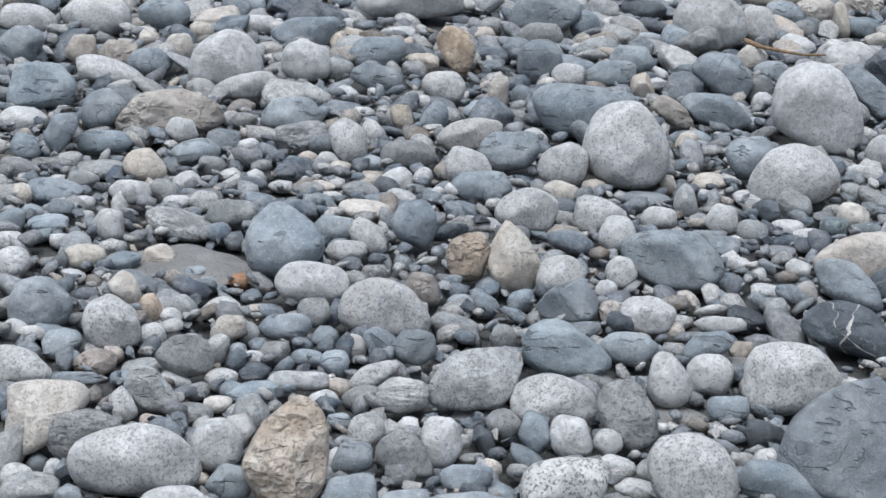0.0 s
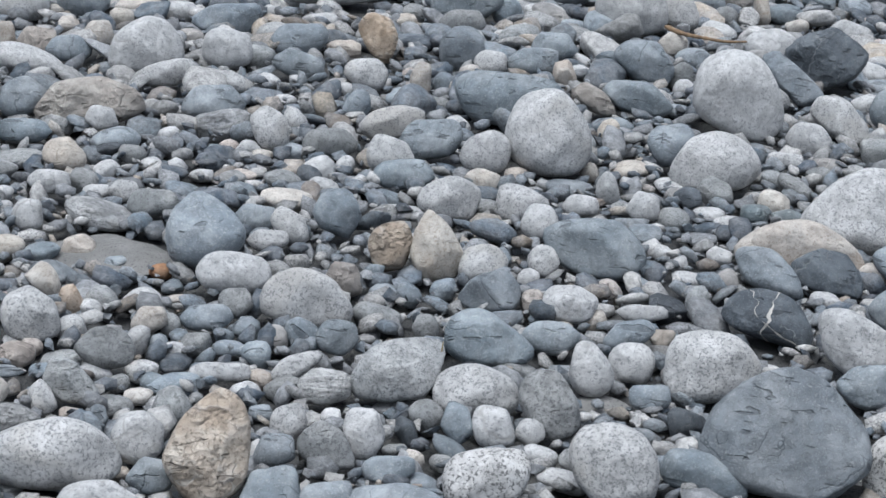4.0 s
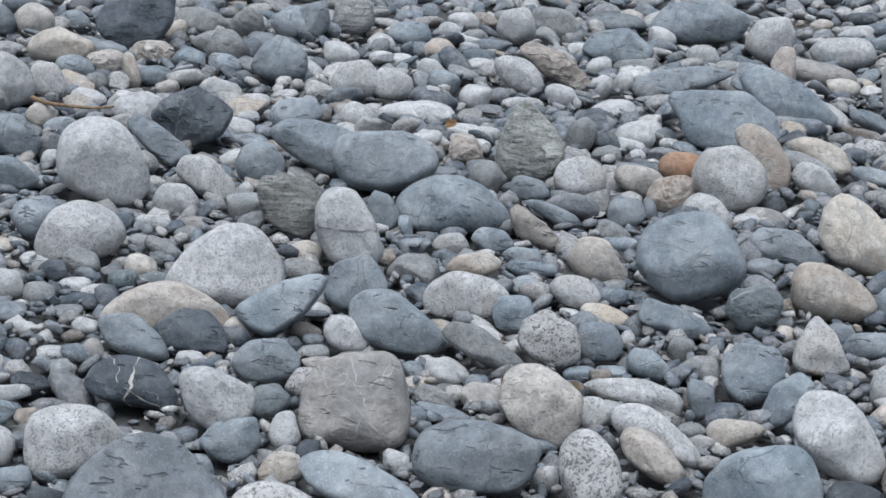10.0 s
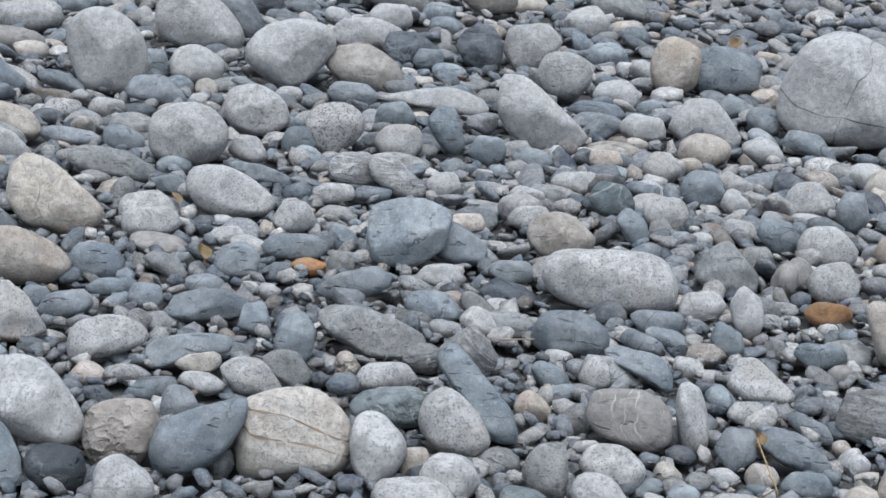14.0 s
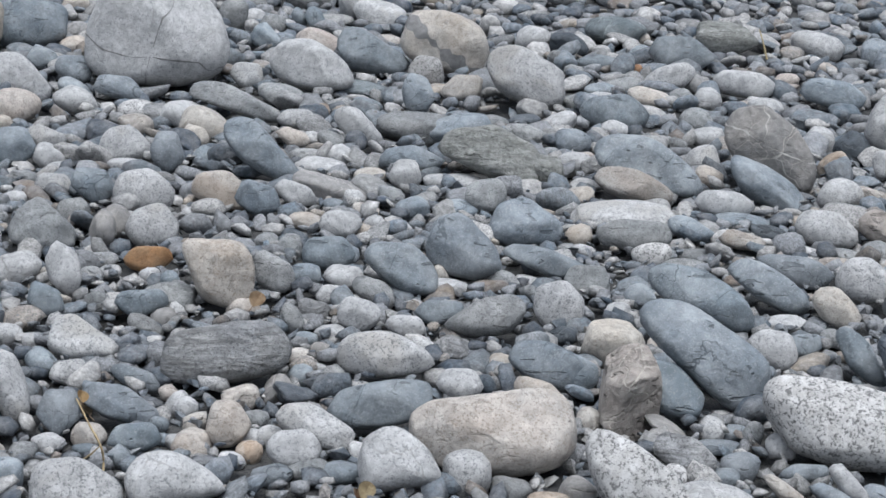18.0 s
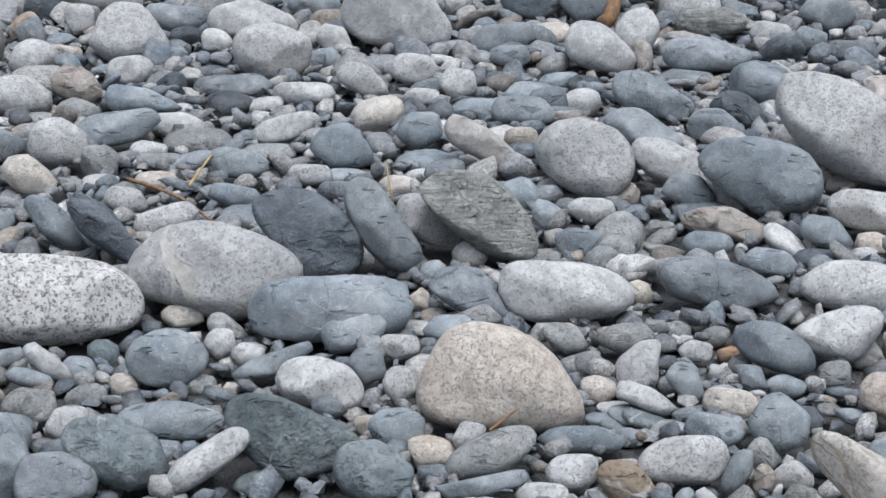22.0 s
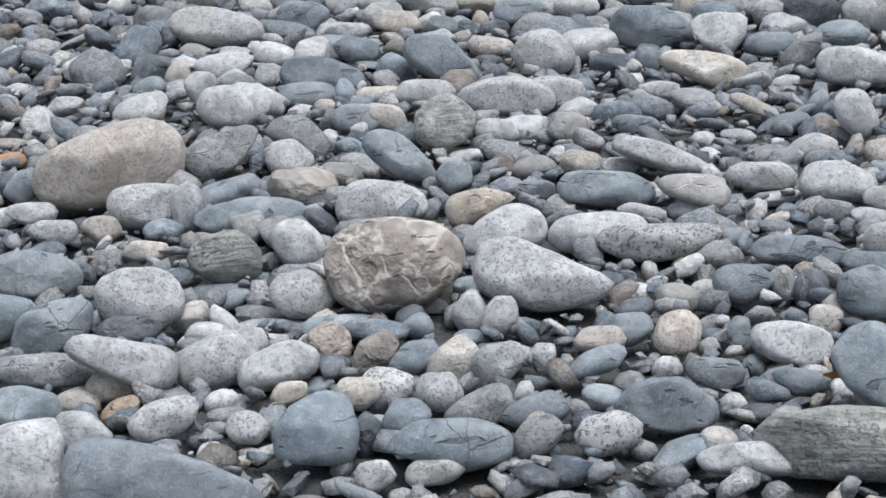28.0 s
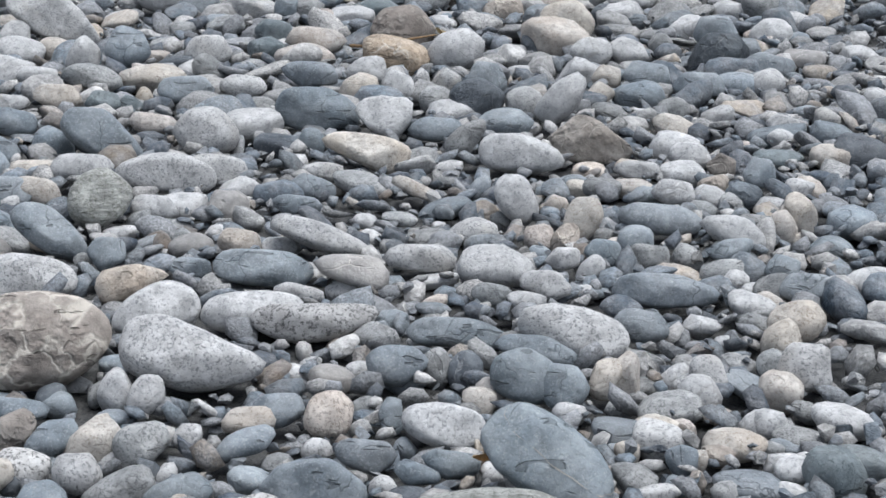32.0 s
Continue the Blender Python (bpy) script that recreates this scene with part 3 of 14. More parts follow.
hewn("brown", 3.166, 7.165, 0.104, 0.093, -23, -12, 0.95, 12, -110, 53, -42, 149, 47, 71, 73, 63, 126, 139, -129, 57)
hewn("mossy", 2.536, 5.805, 0.154, 0.104, -22, -14, 1.25, 13, -156, 141, -105, 150, -63, 128, -17, 130, 34, 98, 54, 105, 135, 121, 165, 100)
hewn("slate", 3.445, 6.19, 0.124, 0.124, -28, -13, 1.1, 14, -90, 117, -68, 133, 14, 197, 55, 144, 93, 119, 106, 136, -150, 153)
hewn("orange", 3.09, 5.788, 0.065, 0.05, -27, -15, 1, 7.5, -105, 54, -54, 49, 26, 73, 92, 53, 140, 72, -155, 72)
hewn("granite", 3.099, 5.445, 0.123, 0.093, -28, -15, 1, 7.5, -161, 127, -120, 117, -78, 115, -28, 129, 19, 121, 65, 112, 105, 115, 162, 124)
hewn("tan", 3.337, 5.666, 0.123, 0.086, -29, -14, 0.8, 7.5, -83, 131, -14, 108, 32, 76, 73, 99, 129, 139, -150, 57)
hewn("ochre", 2.889, 5.444, 0.073, 0.057, -27, -15, 0.85, 7.5, -148, 79, -95, 63, -44, 64, 14, 84, 101, 61, 151, 69)
hewn("granite", 2.934, 5.258, 0.068, 0.054, -28, -16, 1, 7.5, -110, 49, -98, 49, -7, 86, 39, 61, 83, 60, 136, 77, -162, 77)
vein(hewn("slate", 2.563, 4.61, 0.142, 0.115, -28, -17, 1, 10, -151, 152, -117, 137, -66, 121, -29, 158, 26, 145, 41, 140, 95, 139, 124, 139, 168, 160), "dark", (15, 0.020, 0.0011), (-35, 0.040, 0.0009))
hewn("tan", 2.378, 4.825, 0.07, 0.059, -25, -18, 0.8, 7.5, -137, 72, -88, 65, -57, 91, 39, 53, 85, 61, 146, 80)
hewn("slate", 2.11, 5.333, 0.097, 0.097, -20, -16, 1, 9, -148, 166, -88, 92, -34, 173, 46, 108, 77, 83, 109, 94, 144, 140)
hewn("granite", 1.888, 4.563, 0.079, 0.069, -21, -19, 1, 7.5, -146, 123, -104, 84, -82, 67, -25, 113, 50, 87, 83, 61, 122, 79, 162, 109)
hewn("coarse", 1.981, 4.211, 0.081, 0.06, -23, -20, 0.8, 12, -138, 68, -106, 59, -57, 86, 8, 79, 63, 65, 117, 74, 168, 76)
hewn("granite", 2.221, 4.602, 0.057, 0.045, -24, -19, 0.95, 7.5, -98, 42, -39, 66, 39, 58, 91, 49, 141, 69, -140, 55)
hewn("tan", 1.793, 3.775, 0.097, 0.074, -23, -22, 0.95, 13, -138, 81, -99, 83, -39, 103, -8, 95, 51, 83, 64, 80, 111, 98, 164, 94)
hewn("slate", 1.553, 3.534, 0.089, 0.082, -22, -24, 0.9, 9, -138, 130, -100, 89, -79, 82, -31, 125, 17, 140, 71, 91, 91, 80, 117, 99, 170, 134)
hewn("coarse", 1.771, 3.421, 0.096, 0.063, -25, -24, 1, 7.5, -141, 78, -79, 91, -10, 80, 23, 64, 59, 71, 113, 92, 165, 78, -164, 71)
hewn("tan", 1.96, 3.521, 0.065, 0.05, -27, -23, 0.92, 7.5, -121, 38, -96, 52, -8, 79, 45, 42, 84, 56, 150, 82, -149, 53)
hewn("slate", 2.153, 3.381, 0.062, 0.084, -31, -23, 1.1, 9, -145, 134, -80, 78, 8, 134, 47, 115, 99, 78, 123, 74, 158, 103)
hewn("slate", 1.256, 4.192, 0.065, 0.054, -15, -21, 1.1, 9, -146, 80, -110, 59, -76, 53, -20, 82, 45, 70, 100, 52, 141, 65)
hewn("white", 1.205, 3.801, 0.055, 0.032, -15, -23, 0.97, 7.5, -158, 36, -102, 45, -42, 41, 17, 33, 103, 45, 157, 35)
hewn("coarse", 1.318, 4.081, 0.049, 0.031, -16, -22, 0.8, 7.5, -120, 33, -53, 33, 12, 42, 94, 40, 154, 33)
hewn("granite", 2.971, 7.056, 0.089, 0.072, -21, -12, 0.95, 7.5, -128, 62, -100, 66, -25, 114, 40, 75, 79, 68, 124, 108, -157, 87)
hewn("slate", 3.904, 6.547, 0.123, 0.117, -29, -12, 1.1, 12, -121, 108, -92, 110, -18, 211, 52, 81, 72, 74, 130, 180, -152, 149)
hewn("granite", 5.189, 6.931, 0.141, 0.129, -35, -10, 0.97, 9, -111, 142, -93, 130, -43, 207, 29, 152, 63, 130, 102, 151, 161, 198, -161, 195)
hewn("white", 4.766, 6.322, 0.096, 0.074, -35, -12, 0.95, 7.5, -152, 114, -100, 89, -72, 86, -2, 112, 62, 83, 105, 86, 165, 104)
hewn("slate", 4.709, 6.559, 0.065, 0.052, -34, -12, 1.05, 9, -85, 63, 12, 68, 88, 58, 148, 68, -148, 62)
hewn("white", 5.11, 6.154, 0.153, 0.128, -38, -11, 1, 7.5, -137, 161, -108, 143, -51, 130, -32, 143, 35, 189, 83, 155, 114, 141, 160, 182)
hewn("granite", 5.959, 6.703, 0.077, 0.093, -40, -11, 0.95, 7.5, -120, 108, -83, 84, -26, 151, 60, 107, 99, 80, 144, 133)
hewn("dark", 5.912, 6.325, 0.085, 0.082, -42, -11, 1.3, 11, -106, 91, -83, 91, -3, 138, 52, 77, 90, 81, 149, 123, -154, 120)
hewn("tan", 5.355, 5.986, 0.103, 0.1, -40, -12, 0.8, 7.5, -101, 80, -59, 133, 20, 154, 62, 105, 98, 108, 149, 159, -131, 106)
hewn("tan", 7.167, 7.206, 0.124, 0.102, -44, -9, 0.9, 7.5, -130, 114, -79, 112, 2, 158, 65, 119, 103, 112, 159, 148)
hewn("granite", 4.029, 5.294, 0.121, 0.095, -35, -14, 0.97, 7.5, -161, 146, -108, 122, -79, 112, -25, 132, 34, 124, 84, 110, 117, 114, 169, 137)
hewn("granite", 4.495, 5.55, 0.103, 0.082, -37, -13, 0.97, 7.5, -147, 112, -99, 91, -52, 106, 20, 108, 62, 92, 105, 101, 166, 115)
hewn("coarse", 4.571, 5.182, 0.11, 0.079, -40, -13, 0.85, 7.5, -111, 99, -46, 78, -4, 100, 62, 106, 106, 100, 159, 109, -156, 102)
hewn("slate", 3.801, 5.676, 0.047, 0.049, -32, -14, 1.1, 10, -92, 31, 16, 101, 81, 32, 108, 54, -136, 69)
hewn("tan", 3.653, 5.838, 0.08, 0.072, -30, -14, 0.95, 7.5, -118, 40, -68, 91, 29, 96, 78, 60, 119, 92, -119, 42)
vein(hewn("tan", 3.228, 4.813, 0.128, 0.099, -31, -16, 1.1, 12, -149, 123, -105, 110, -67, 130, 5, 136, 48, 74, 72, 93, 120, 141, 169, 130), "light", (60, 0.021, 0.0028), (66, -0.021, 0.0019))
hewn("granite", 3.794, 4.718, 0.089, 0.082, -37, -15, 1, 7.5, -94, 78, -65, 107, 29, 112, 62, 71, 91, 82, 156, 141, -140, 111)
hewn("granite", 3.523, 4.755, 0.06, 0.056, -34, -16, 1, 12, -153, 91, -91, 48, -18, 90, 61, 62, 98, 56, 155, 90)
hewn("granite", 3.86, 4.483, 0.061, 0.045, -39, -16, 0.95, 7.5, -158, 66, -95, 51, -56, 51, 26, 59, 92, 51, 146, 57)
hewn("slate", 3.04, 4.907, 0.063, 0.066, -29, -16, 0.95, 9, -118, 72, -89, 56, -55, 102, 56, 51, 94, 61, 154, 113)
hewn("tan", 2.925, 4.438, 0.087, 0.077, -31, -18, 0.8, 7.5, -157, 121, -119, 101, -90, 83, -54, 107, 31, 95, 66, 65, 98, 90, 172, 126)
hewn("granite", 2.676, 4.06, 0.085, 0.06, -30, -19, 1, 14, -154, 85, -92, 77, -60, 84, 33, 44, 53, 50, 143, 65, 163, 61)
hewn("slate", 2.402, 3.905, 0.086, 0.06, -28, -20, 1, 11, -131, 78, -75, 72, -25, 68, 26, 78, 90, 76, 144, 86, -170, 77)
hewn("slate", 2.424, 3.765, 0.077, 0.05, -30, -21, 1.1, 9, -137, 82, -86, 71, -37, 42, -22, 43, 54, 70, 128, 47, 167, 48)
hewn("white", 2.382, 3.465, 0.108, 0.082, -31, -22, 1.02, 7.5, -134, 87, -110, 85, -65, 122, -2, 113, 37, 79, 68, 90, 107, 118, 164, 117, -165, 103)
hewn("brown", 2.494, 3.293, 0.075, 0.06, -34, -23, 0.95, 10, -152, 83, -84, 75, -21, 75, 18, 84, 86, 73, 114, 73, 169, 79)
hewn("slate", 2.592, 3.151, 0.091, 0.074, -36, -23, 0.9, 9, -160, 115, -95, 91, -57, 60, -34, 62, -1, 103, 102, 75, 115, 67, 160, 92)
vein(hewn("tan", 2.786, 3.091, 0.087, 0.089, -39, -22, 1.05, 10, -156, 136, -82, 99, -20, 141, 12, 130, 52, 114, 92, 96, 120, 105, 169, 122), "rusty", (15, 0.022, 0.0017), (10, -0.022, 0.0017))
hewn("slate", 3.958, 4.07, 0.113, 0.09, -42, -16, 1.25, 12, -158, 136, -94, 107, -55, 97, -2, 125, 76, 101, 109, 107, 170, 125)
hewn("green", 3.129, 3.16, 0.049, 0.055, -42, -22, 1.35, 10, -150, 85, -111, 60, -81, 49, -24, 77, 46, 79, 100, 48, 143, 76)
hewn("banded", 4.397, 4.838, 0.067, 0.064, -40, -15, 1.25, 13, -131, 81, -90, 58, -56, 82, 46, 67, 99, 63, 146, 88)
hewn("banded", 4.433, 4.686, 0.079, 0.068, -42, -15, 1.3, 12, -124, 55, -88, 73, 8, 96, 52, 45, 105, 85, -159, 76)
hewn("slate", 5.903, 6.217, 0.064, 0.044, -42, -11, 0.9, 9, -142, 63, -80, 46, 8, 71, 90, 44, 151, 55)
hewn("slate", 4.089, 4.962, 0.054, 0.054, -38, -15, 0.95, 9, -96, 33, -27, 114, 68, 36, 88, 36, -129, 46)
hewn("pink", 4.336, 4.233, 0.047, 0.037, -44, -16, 1.1, 7.5, -112, 33, -67, 34, 30, 58, 94, 34, 141, 48)
vein(hewn("white", 6.569, 4.486, 0.226, 0.198, -54, -11, 1.02, 7.5, -154, 326, -105, 248, -90, 234, -62, 282, -6, 313, 28, 262, 61, 223, 100, 236, 146, 261, 167, 277), "dark", (-70, 0.038, 0.0019), (10, -0.075, 0.0022))
hewn("white", 5.383, 4.968, 0.144, 0.119, -45, -12, 1, 13, -116, 129, -85, 138, -38, 186, 52, 54, 84, 118, 171, 177, -154, 156)
hewn("white", 6.02, 4.726, 0.099, 0.09, -50, -12, 0.97, 13, -133, 124, -109, 98, -88, 96, -10, 151, 44, 82, 92, 95, 153, 115)
hewn("white", 6.857, 3.944, 0.112, 0.103, -59, -12, 1, 7.5, -126, 119, -98, 96, -65, 135, 20, 147, 57, 95, 97, 114, 142, 167, -166, 164)
hewn("slate", 7.311, 3.943, 0.108, 0.095, -60, -11, 0.88, 9, -116, 104, -90, 104, -24, 158, 57, 59, 76, 74, 149, 152, -159, 138)
vein(hewn("tan", 7.48, 3.708, 0.143, 0.126, -63, -11, 0.95, 9, -112, 122, -95, 128, -29, 191, 14, 183, 67, 135, 95, 151, 155, 181, -156, 178), "dark", (35, 0.014, 0.0180))
hewn("coarse", 7.234, 3.647, 0.077, 0.055, -62, -12, 0.75, 7.5, -112, 60, -67, 69, 19, 66, 83, 63, 143, 70, -161, 73)
hewn("granite", 7.126, 3.161, 0.132, 0.107, -65, -12, 0.9, 9, -114, 87, -70, 146, 6, 150, 61, 106, 100, 135, 155, 162, -148, 109)
hewn("slate", 6.783, 3.431, 0.093, 0.056, -62, -12, 1.05, 9, -112, 72, -32, 64, 24, 55, 79, 72, 168, 67, -165, 62)
hewn("tan", 7.064, 3.401, 0.069, 0.053, -63, -12, 0.9, 7.5, -119, 60, -71, 53, -6, 80, 89, 57, 140, 56)
hewn("slate", 5.63, 3.356, 0.112, 0.091, -57, -14, 1, 9, -120, 65, -95, 94, 24, 86, 43, 49, 87, 103, 153, 149, -147, 84)
hewn("white", 6.222, 3.353, 0.085, 0.065, -60, -13, 0.9, 7.5, -121, 53, -73, 84, 41, 41, 81, 64, 140, 102, -146, 64)
hewn("granite", 4.187, 3.492, 0.097, 0.102, -47, -17, 1.02, 7.5, -96, 90, -79, 102, -12, 202, 39, 170, 90, 94, 101, 104, 152, 188, -140, 154)
hewn("grey", 4.64, 3.444, 0.085, 0.065, -51, -17, 1.1, 12, -156, 96, -109, 77, -83, 76, -7, 98, 47, 56, 111, 72, 150, 73)
hewn("tan", 4.524, 2.761, 0.101, 0.072, -56, -18, 0.95, 10, -117, 79, -60, 94, 1, 93, 35, 98, 91, 93, 142, 124, -160, 69)
hewn("grey", 4.696, 2.701, 0.074, 0.048, -58, -18, 1.05, 10, -122, 54, -68, 63, 14, 51, 63, 40, 144, 68, -166, 53)
hewn("slate", 3.835, 3.287, 0.072, 0.062, -46, -19, 0.78, 9, -147, 102, -98, 64, -83, 64, -7, 106, 54, 71, 100, 58, 154, 86)
hewn("white", 4.354, 3.133, 0.086, 0.048, -52, -18, 0.95, 10, -122, 55, -29, 60, 11, 45, 62, 61, 152, 56, -159, 40)
hewn("banded", 4.091, 2.436, 0.08, 0.084, -57, -20, 0.85, 9, -169, 161, -105, 105, -89, 74, -69, 84, -11, 151, 54, 119, 95, 74, 106, 83, 161, 150)
hewn("white", 4.562, 2.357, 0.059, 0.042, -61, -19, 0.95, 7.5, -112, 45, -55, 45, 23, 56, 80, 43, 147, 55, -156, 58)
hewn("granite", 4.334, 2.145, 0.065, 0.064, -62, -20, 0.97, 7.5, -95, 56, -73, 63, 32, 98, 67, 55, 95, 60, 137, 101, -148, 106)
hewn("slate", 4.902, 2.436, 0.081, 0.066, -62, -18, 1, 9, -121, 52, -82, 78, -2, 106, 46, 75, 85, 65, 137, 101, -139, 63)
hewn("slate", 4.955, 2.694, 0.061, 0.048, -60, -17, 0.85, 9, -127, 63, -83, 47, -43, 64, 37, 64, 94, 48, 161, 71)
hewn("slate", 5.128, 2.36, 0.1, 0.079, -64, -17, 1, 12, -147, 106, -107, 85, -75, 95, 22, 86, 48, 68, 101, 94, 165, 101)
hewn("slate", 5.499, 2.358, 0.086, 0.07, -65, -16, 1.15, 9, -102, 84, -80, 73, -3, 118, 56, 66, 107, 71, 164, 91)
hewn("grey", 5.748, 2.611, 0.062, 0.047, -64, -15, 1.15, 7.5, -98, 48, -30, 59, 27, 68, 99, 54, 144, 61, -144, 58)
hewn("granite", 4.922, 1.97, 0.065, 0.052, -67, -18, 0.95, 7.5, -142, 69, -83, 65, -9, 69, 48, 60, 105, 61, 170, 69)
hewn("slate", 4.034, 1.993, 0.071, 0.065, -62, -22, 0.92, 9, -121, 89, -81, 54, -60, 68, 11, 122, 90, 61, 104, 54, 152, 93)
hewn("slate", 4.493, 1.783, 0.062, 0.061, -67, -20, 0.85, 9, -107, 49, -86, 62, 0, 104, 65, 54, 97, 68, 160, 105, -133, 65)
hewn("granite", 3.869, 2.051, 0.06, 0.051, -60, -22, 1, 10, -115, 40, -91, 51, -12, 88, 58, 42, 91, 54, 146, 85, -144, 62)
hewn("tan", 3.994, 1.688, 0.082, 0.103, -65, -22, 1, 7.5, -116, 121, -83, 90, -63, 120, 1, 185, 38, 174, 100, 93, 146, 171, -152, 164)
vein(hewn("veined", 3.51, 2.771, 0.08, 0.067, -48, -21, 0.95, 12, -130, 74, -104, 60, -65, 87, 6, 101, 63, 74, 99, 70, 165, 99), "light", (72, 0.008, 0.0014), (66, 0.039, 0.0014), (78, -0.027, 0.0014))
hewn("tan", 3.781, 2.216, 0.059, 0.038, -57, -22, 0.95, 7.5, -154, 51, -91, 52, -37, 44, 29, 45, 90, 51, 162, 46)
hewn("white", 3.489, 2.138, 0.062, 0.06, -55, -24, 1, 7.5, -156, 106, -87, 59, -65, 73, 48, 53, 67, 46, 104, 62, 154, 92)
hewn("granite", 3.353, 2.286, 0.059, 0.054, -52, -24, 0.9, 7.5, -163, 95, -88, 56, -5, 97, 55, 54, 96, 55, 158, 86)
hewn("slate", 3.244, 2.993, 0.117, 0.083, -43, -21, 1.05, 10, -140, 43, -97, 104, 15, 73, 45, 38, 135, 129, -147, 47)
hewn("white", 3.782, 1.793, 0.08, 0.06, -62, -23, 1, 7.5, -163, 91, -80, 63, 28, 63, 57, 53, 107, 69, 164, 83)
hewn("white", 4.405, 6.4, 0.172, 0.125, -32, -11, 0.9, 7.5, -156, 156, -88, 179, -35, 180, 7, 156, 43, 139, 81, 161, 129, 182, -179, 164)
hewn("tan", 6.596, 5.4, 0.141, 0.092, -49, -10, 0.95, 7.5, -166, 117, -118, 130, -64, 120, -7, 100, 64, 123, 104, 135, 167, 115)
hewn("slate", 6.817, 5.324, 0.12, 0.102, -51, -10, 0.95, 9, -155, 156, -98, 110, -67, 119, 1, 158, 71, 115, 103, 115, 165, 153)
hewn("white", 6.15, 5.326, 0.071, 0.065, -48, -11, 0.97, 7.5, -130, 89, -85, 70, -21, 94, 51, 80, 102, 64, 159, 88)
hewn("slate", 4.943, 5.017, 0.104, 0.064, -43, -13, 0.95, 10, -126, 54, -30, 86, 20, 57, 79, 89, 149, 82, -149, 47)
hewn("pink", 5.354, 4.626, 0.051, 0.039, -47, -13, 0.95, 7.5, -124, 46, -81, 37, 16, 67, 90, 35, 140, 53)
hewn("tan", 4.439, 3.919, 0.083, 0.067, -46, -16, 0.82, 7.5, -137, 89, -82, 70, -28, 99, 53, 66, 100, 71, 162, 102)
hewn("slate", 4.079, 4.026, 0.077, 0.066, -43, -16, 0.95, 9, -117, 52, -80, 73, -5, 115, 57, 63, 91, 67, 139, 101, -131, 63)
hewn("slate", 3.703, 4.272, 0.048, 0.049, -38, -17, 0.95, 9, -89, 38, -47, 69, 52, 69, 93, 40, 129, 69, -146, 87)
hewn("slate", 3.157, 3.928, 0.059, 0.056, -36, -19, 0.85, 12, -109, 61, -81, 41, -24, 95, 72, 55, 100, 43, 147, 81)
hewn("slate", 3.161, 3.562, 0.084, 0.048, -38, -19, 1.05, 9, -151, 58, -63, 61, -8, 49, 38, 60, 109, 70, 168, 49)
hewn("grey", 3.379, 3.534, 0.079, 0.076, -41, -19, 1.05, 11, -115, 65, -83, 72, -14, 144, 67, 52, 87, 59, 136, 127, -150, 114)
hewn("granite", 3.267, 3.333, 0.043, 0.041, -41, -20, 0.95, 7.5, -145, 70, -86, 35, -65, 42, 45, 55, 94, 35, 135, 57)
hewn("granite", 2.961, 3.462, 0.056, 0.046, -37, -21, 0.95, 7.5, -93, 46, -48, 74, 39, 47, 86, 46, 131, 68, -140, 51)
hewn("granite", 3.139, 2.948, 0.086, 0.062, -44, -22, 0.97, 7.5, -140, 75, -100, 75, -50, 92, 27, 57, 54, 54, 123, 85, 175, 81)
hewn("tan", 2.971, 2.887, 0.047, 0.028, -42, -23, 0.9, 7.5, -153, 40, -92, 38, -35, 34, 20, 34, 99, 37, 166, 32)
hewn("white", 2.89, 2.921, 0.086, 0.055, -41, -22, 0.97, 7.5, -122, 72, -45, 60, -5, 63, 46, 62, 101, 83, 165, 67, -163, 61)
hewn("white", 2.361, 3.077, 0.069, 0.048, -33, -24, 0.97, 7.5, -172, 66, -101, 64, -61, 57, 8, 63, 54, 52, 107, 63, 163, 62)
hewn("slate", 3.736, 2.472, 0.06, 0.051, -54, -21, 0.9, 11, -99, 39, -26, 89, 53, 39, 83, 44, 154, 84, -124, 42)
hewn("granite", 3.708, 3.073, 0.053, 0.033, -48, -20, 0.95, 7.5, -129, 38, -73, 40, 11, 40, 96, 43, 153, 31)
hewn("granite", 4.028, 2.81, 0.063, 0.056, -53, -19, 1, 12, -128, 72, -86, 60, -19, 94, 53, 36, 101, 65, 165, 77)
hewn("grey", 3.141, 2.667, 0.072, 0.046, -47, -23, 0.9, 7.5, -141, 47, -108, 51, -12, 57, 12, 52, 109, 60, 161, 48)
hewn("granite", 3.316, 2.634, 0.055, 0.047, -49, -22, 1, 7.5, -90, 47, -22, 71, 50, 55, 96, 53, 150, 70, -139, 59)
hewn("granite", 5.117, 3.449, 0.079, 0.062, -54, -15, 0.95, 7.5, -157, 97, -97, 72, -77, 70, -7, 97, 50, 68, 103, 69, 162, 87)
hewn("granite", 4.873, 3.236, 0.065, 0.056, -55, -16, 0.9, 7.5, -143, 74, -82, 66, -13, 79, 38, 70, 107, 58, 154, 68)
hewn("granite", 5.577, 3.873, 0.065, 0.06, -54, -14, 0.95, 7.5, -147, 93, -83, 63, -40, 82, 45, 63, 97, 63, 155, 78)
hewn("slate", 5.521, 3.656, 0.082, 0.05, -55, -14, 0.95, 9, -114, 64, -42, 58, 20, 52, 89, 70, 161, 60, -163, 56)
hewn("orange", 4.647, 3.076, 0.05, 0.039, -55, -17, 0.8, 7.5, -101, 38, -62, 39, 33, 61, 90, 36, 132, 51, -144, 60)
hewn("granite", 7.807, 2.842, 0.075, 0.064, -68, -11, 0.97, 7.5, -142, 104, -83, 57, -34, 81, 47, 96, 106, 46, 129, 54)
hewn("white", 7.888, 2.546, 0.067, 0.068, -70, -11, 0.97, 7.5, -94, 53, -47, 98, 58, 81, 90, 58, 139, 112, -136, 104)
hewn("slate", 7.911, 2.183, 0.074, 0.071, -73, -11, 1.1, 9, -100, 49, -45, 105, 53, 83, 88, 61, 129, 103, -143, 104)
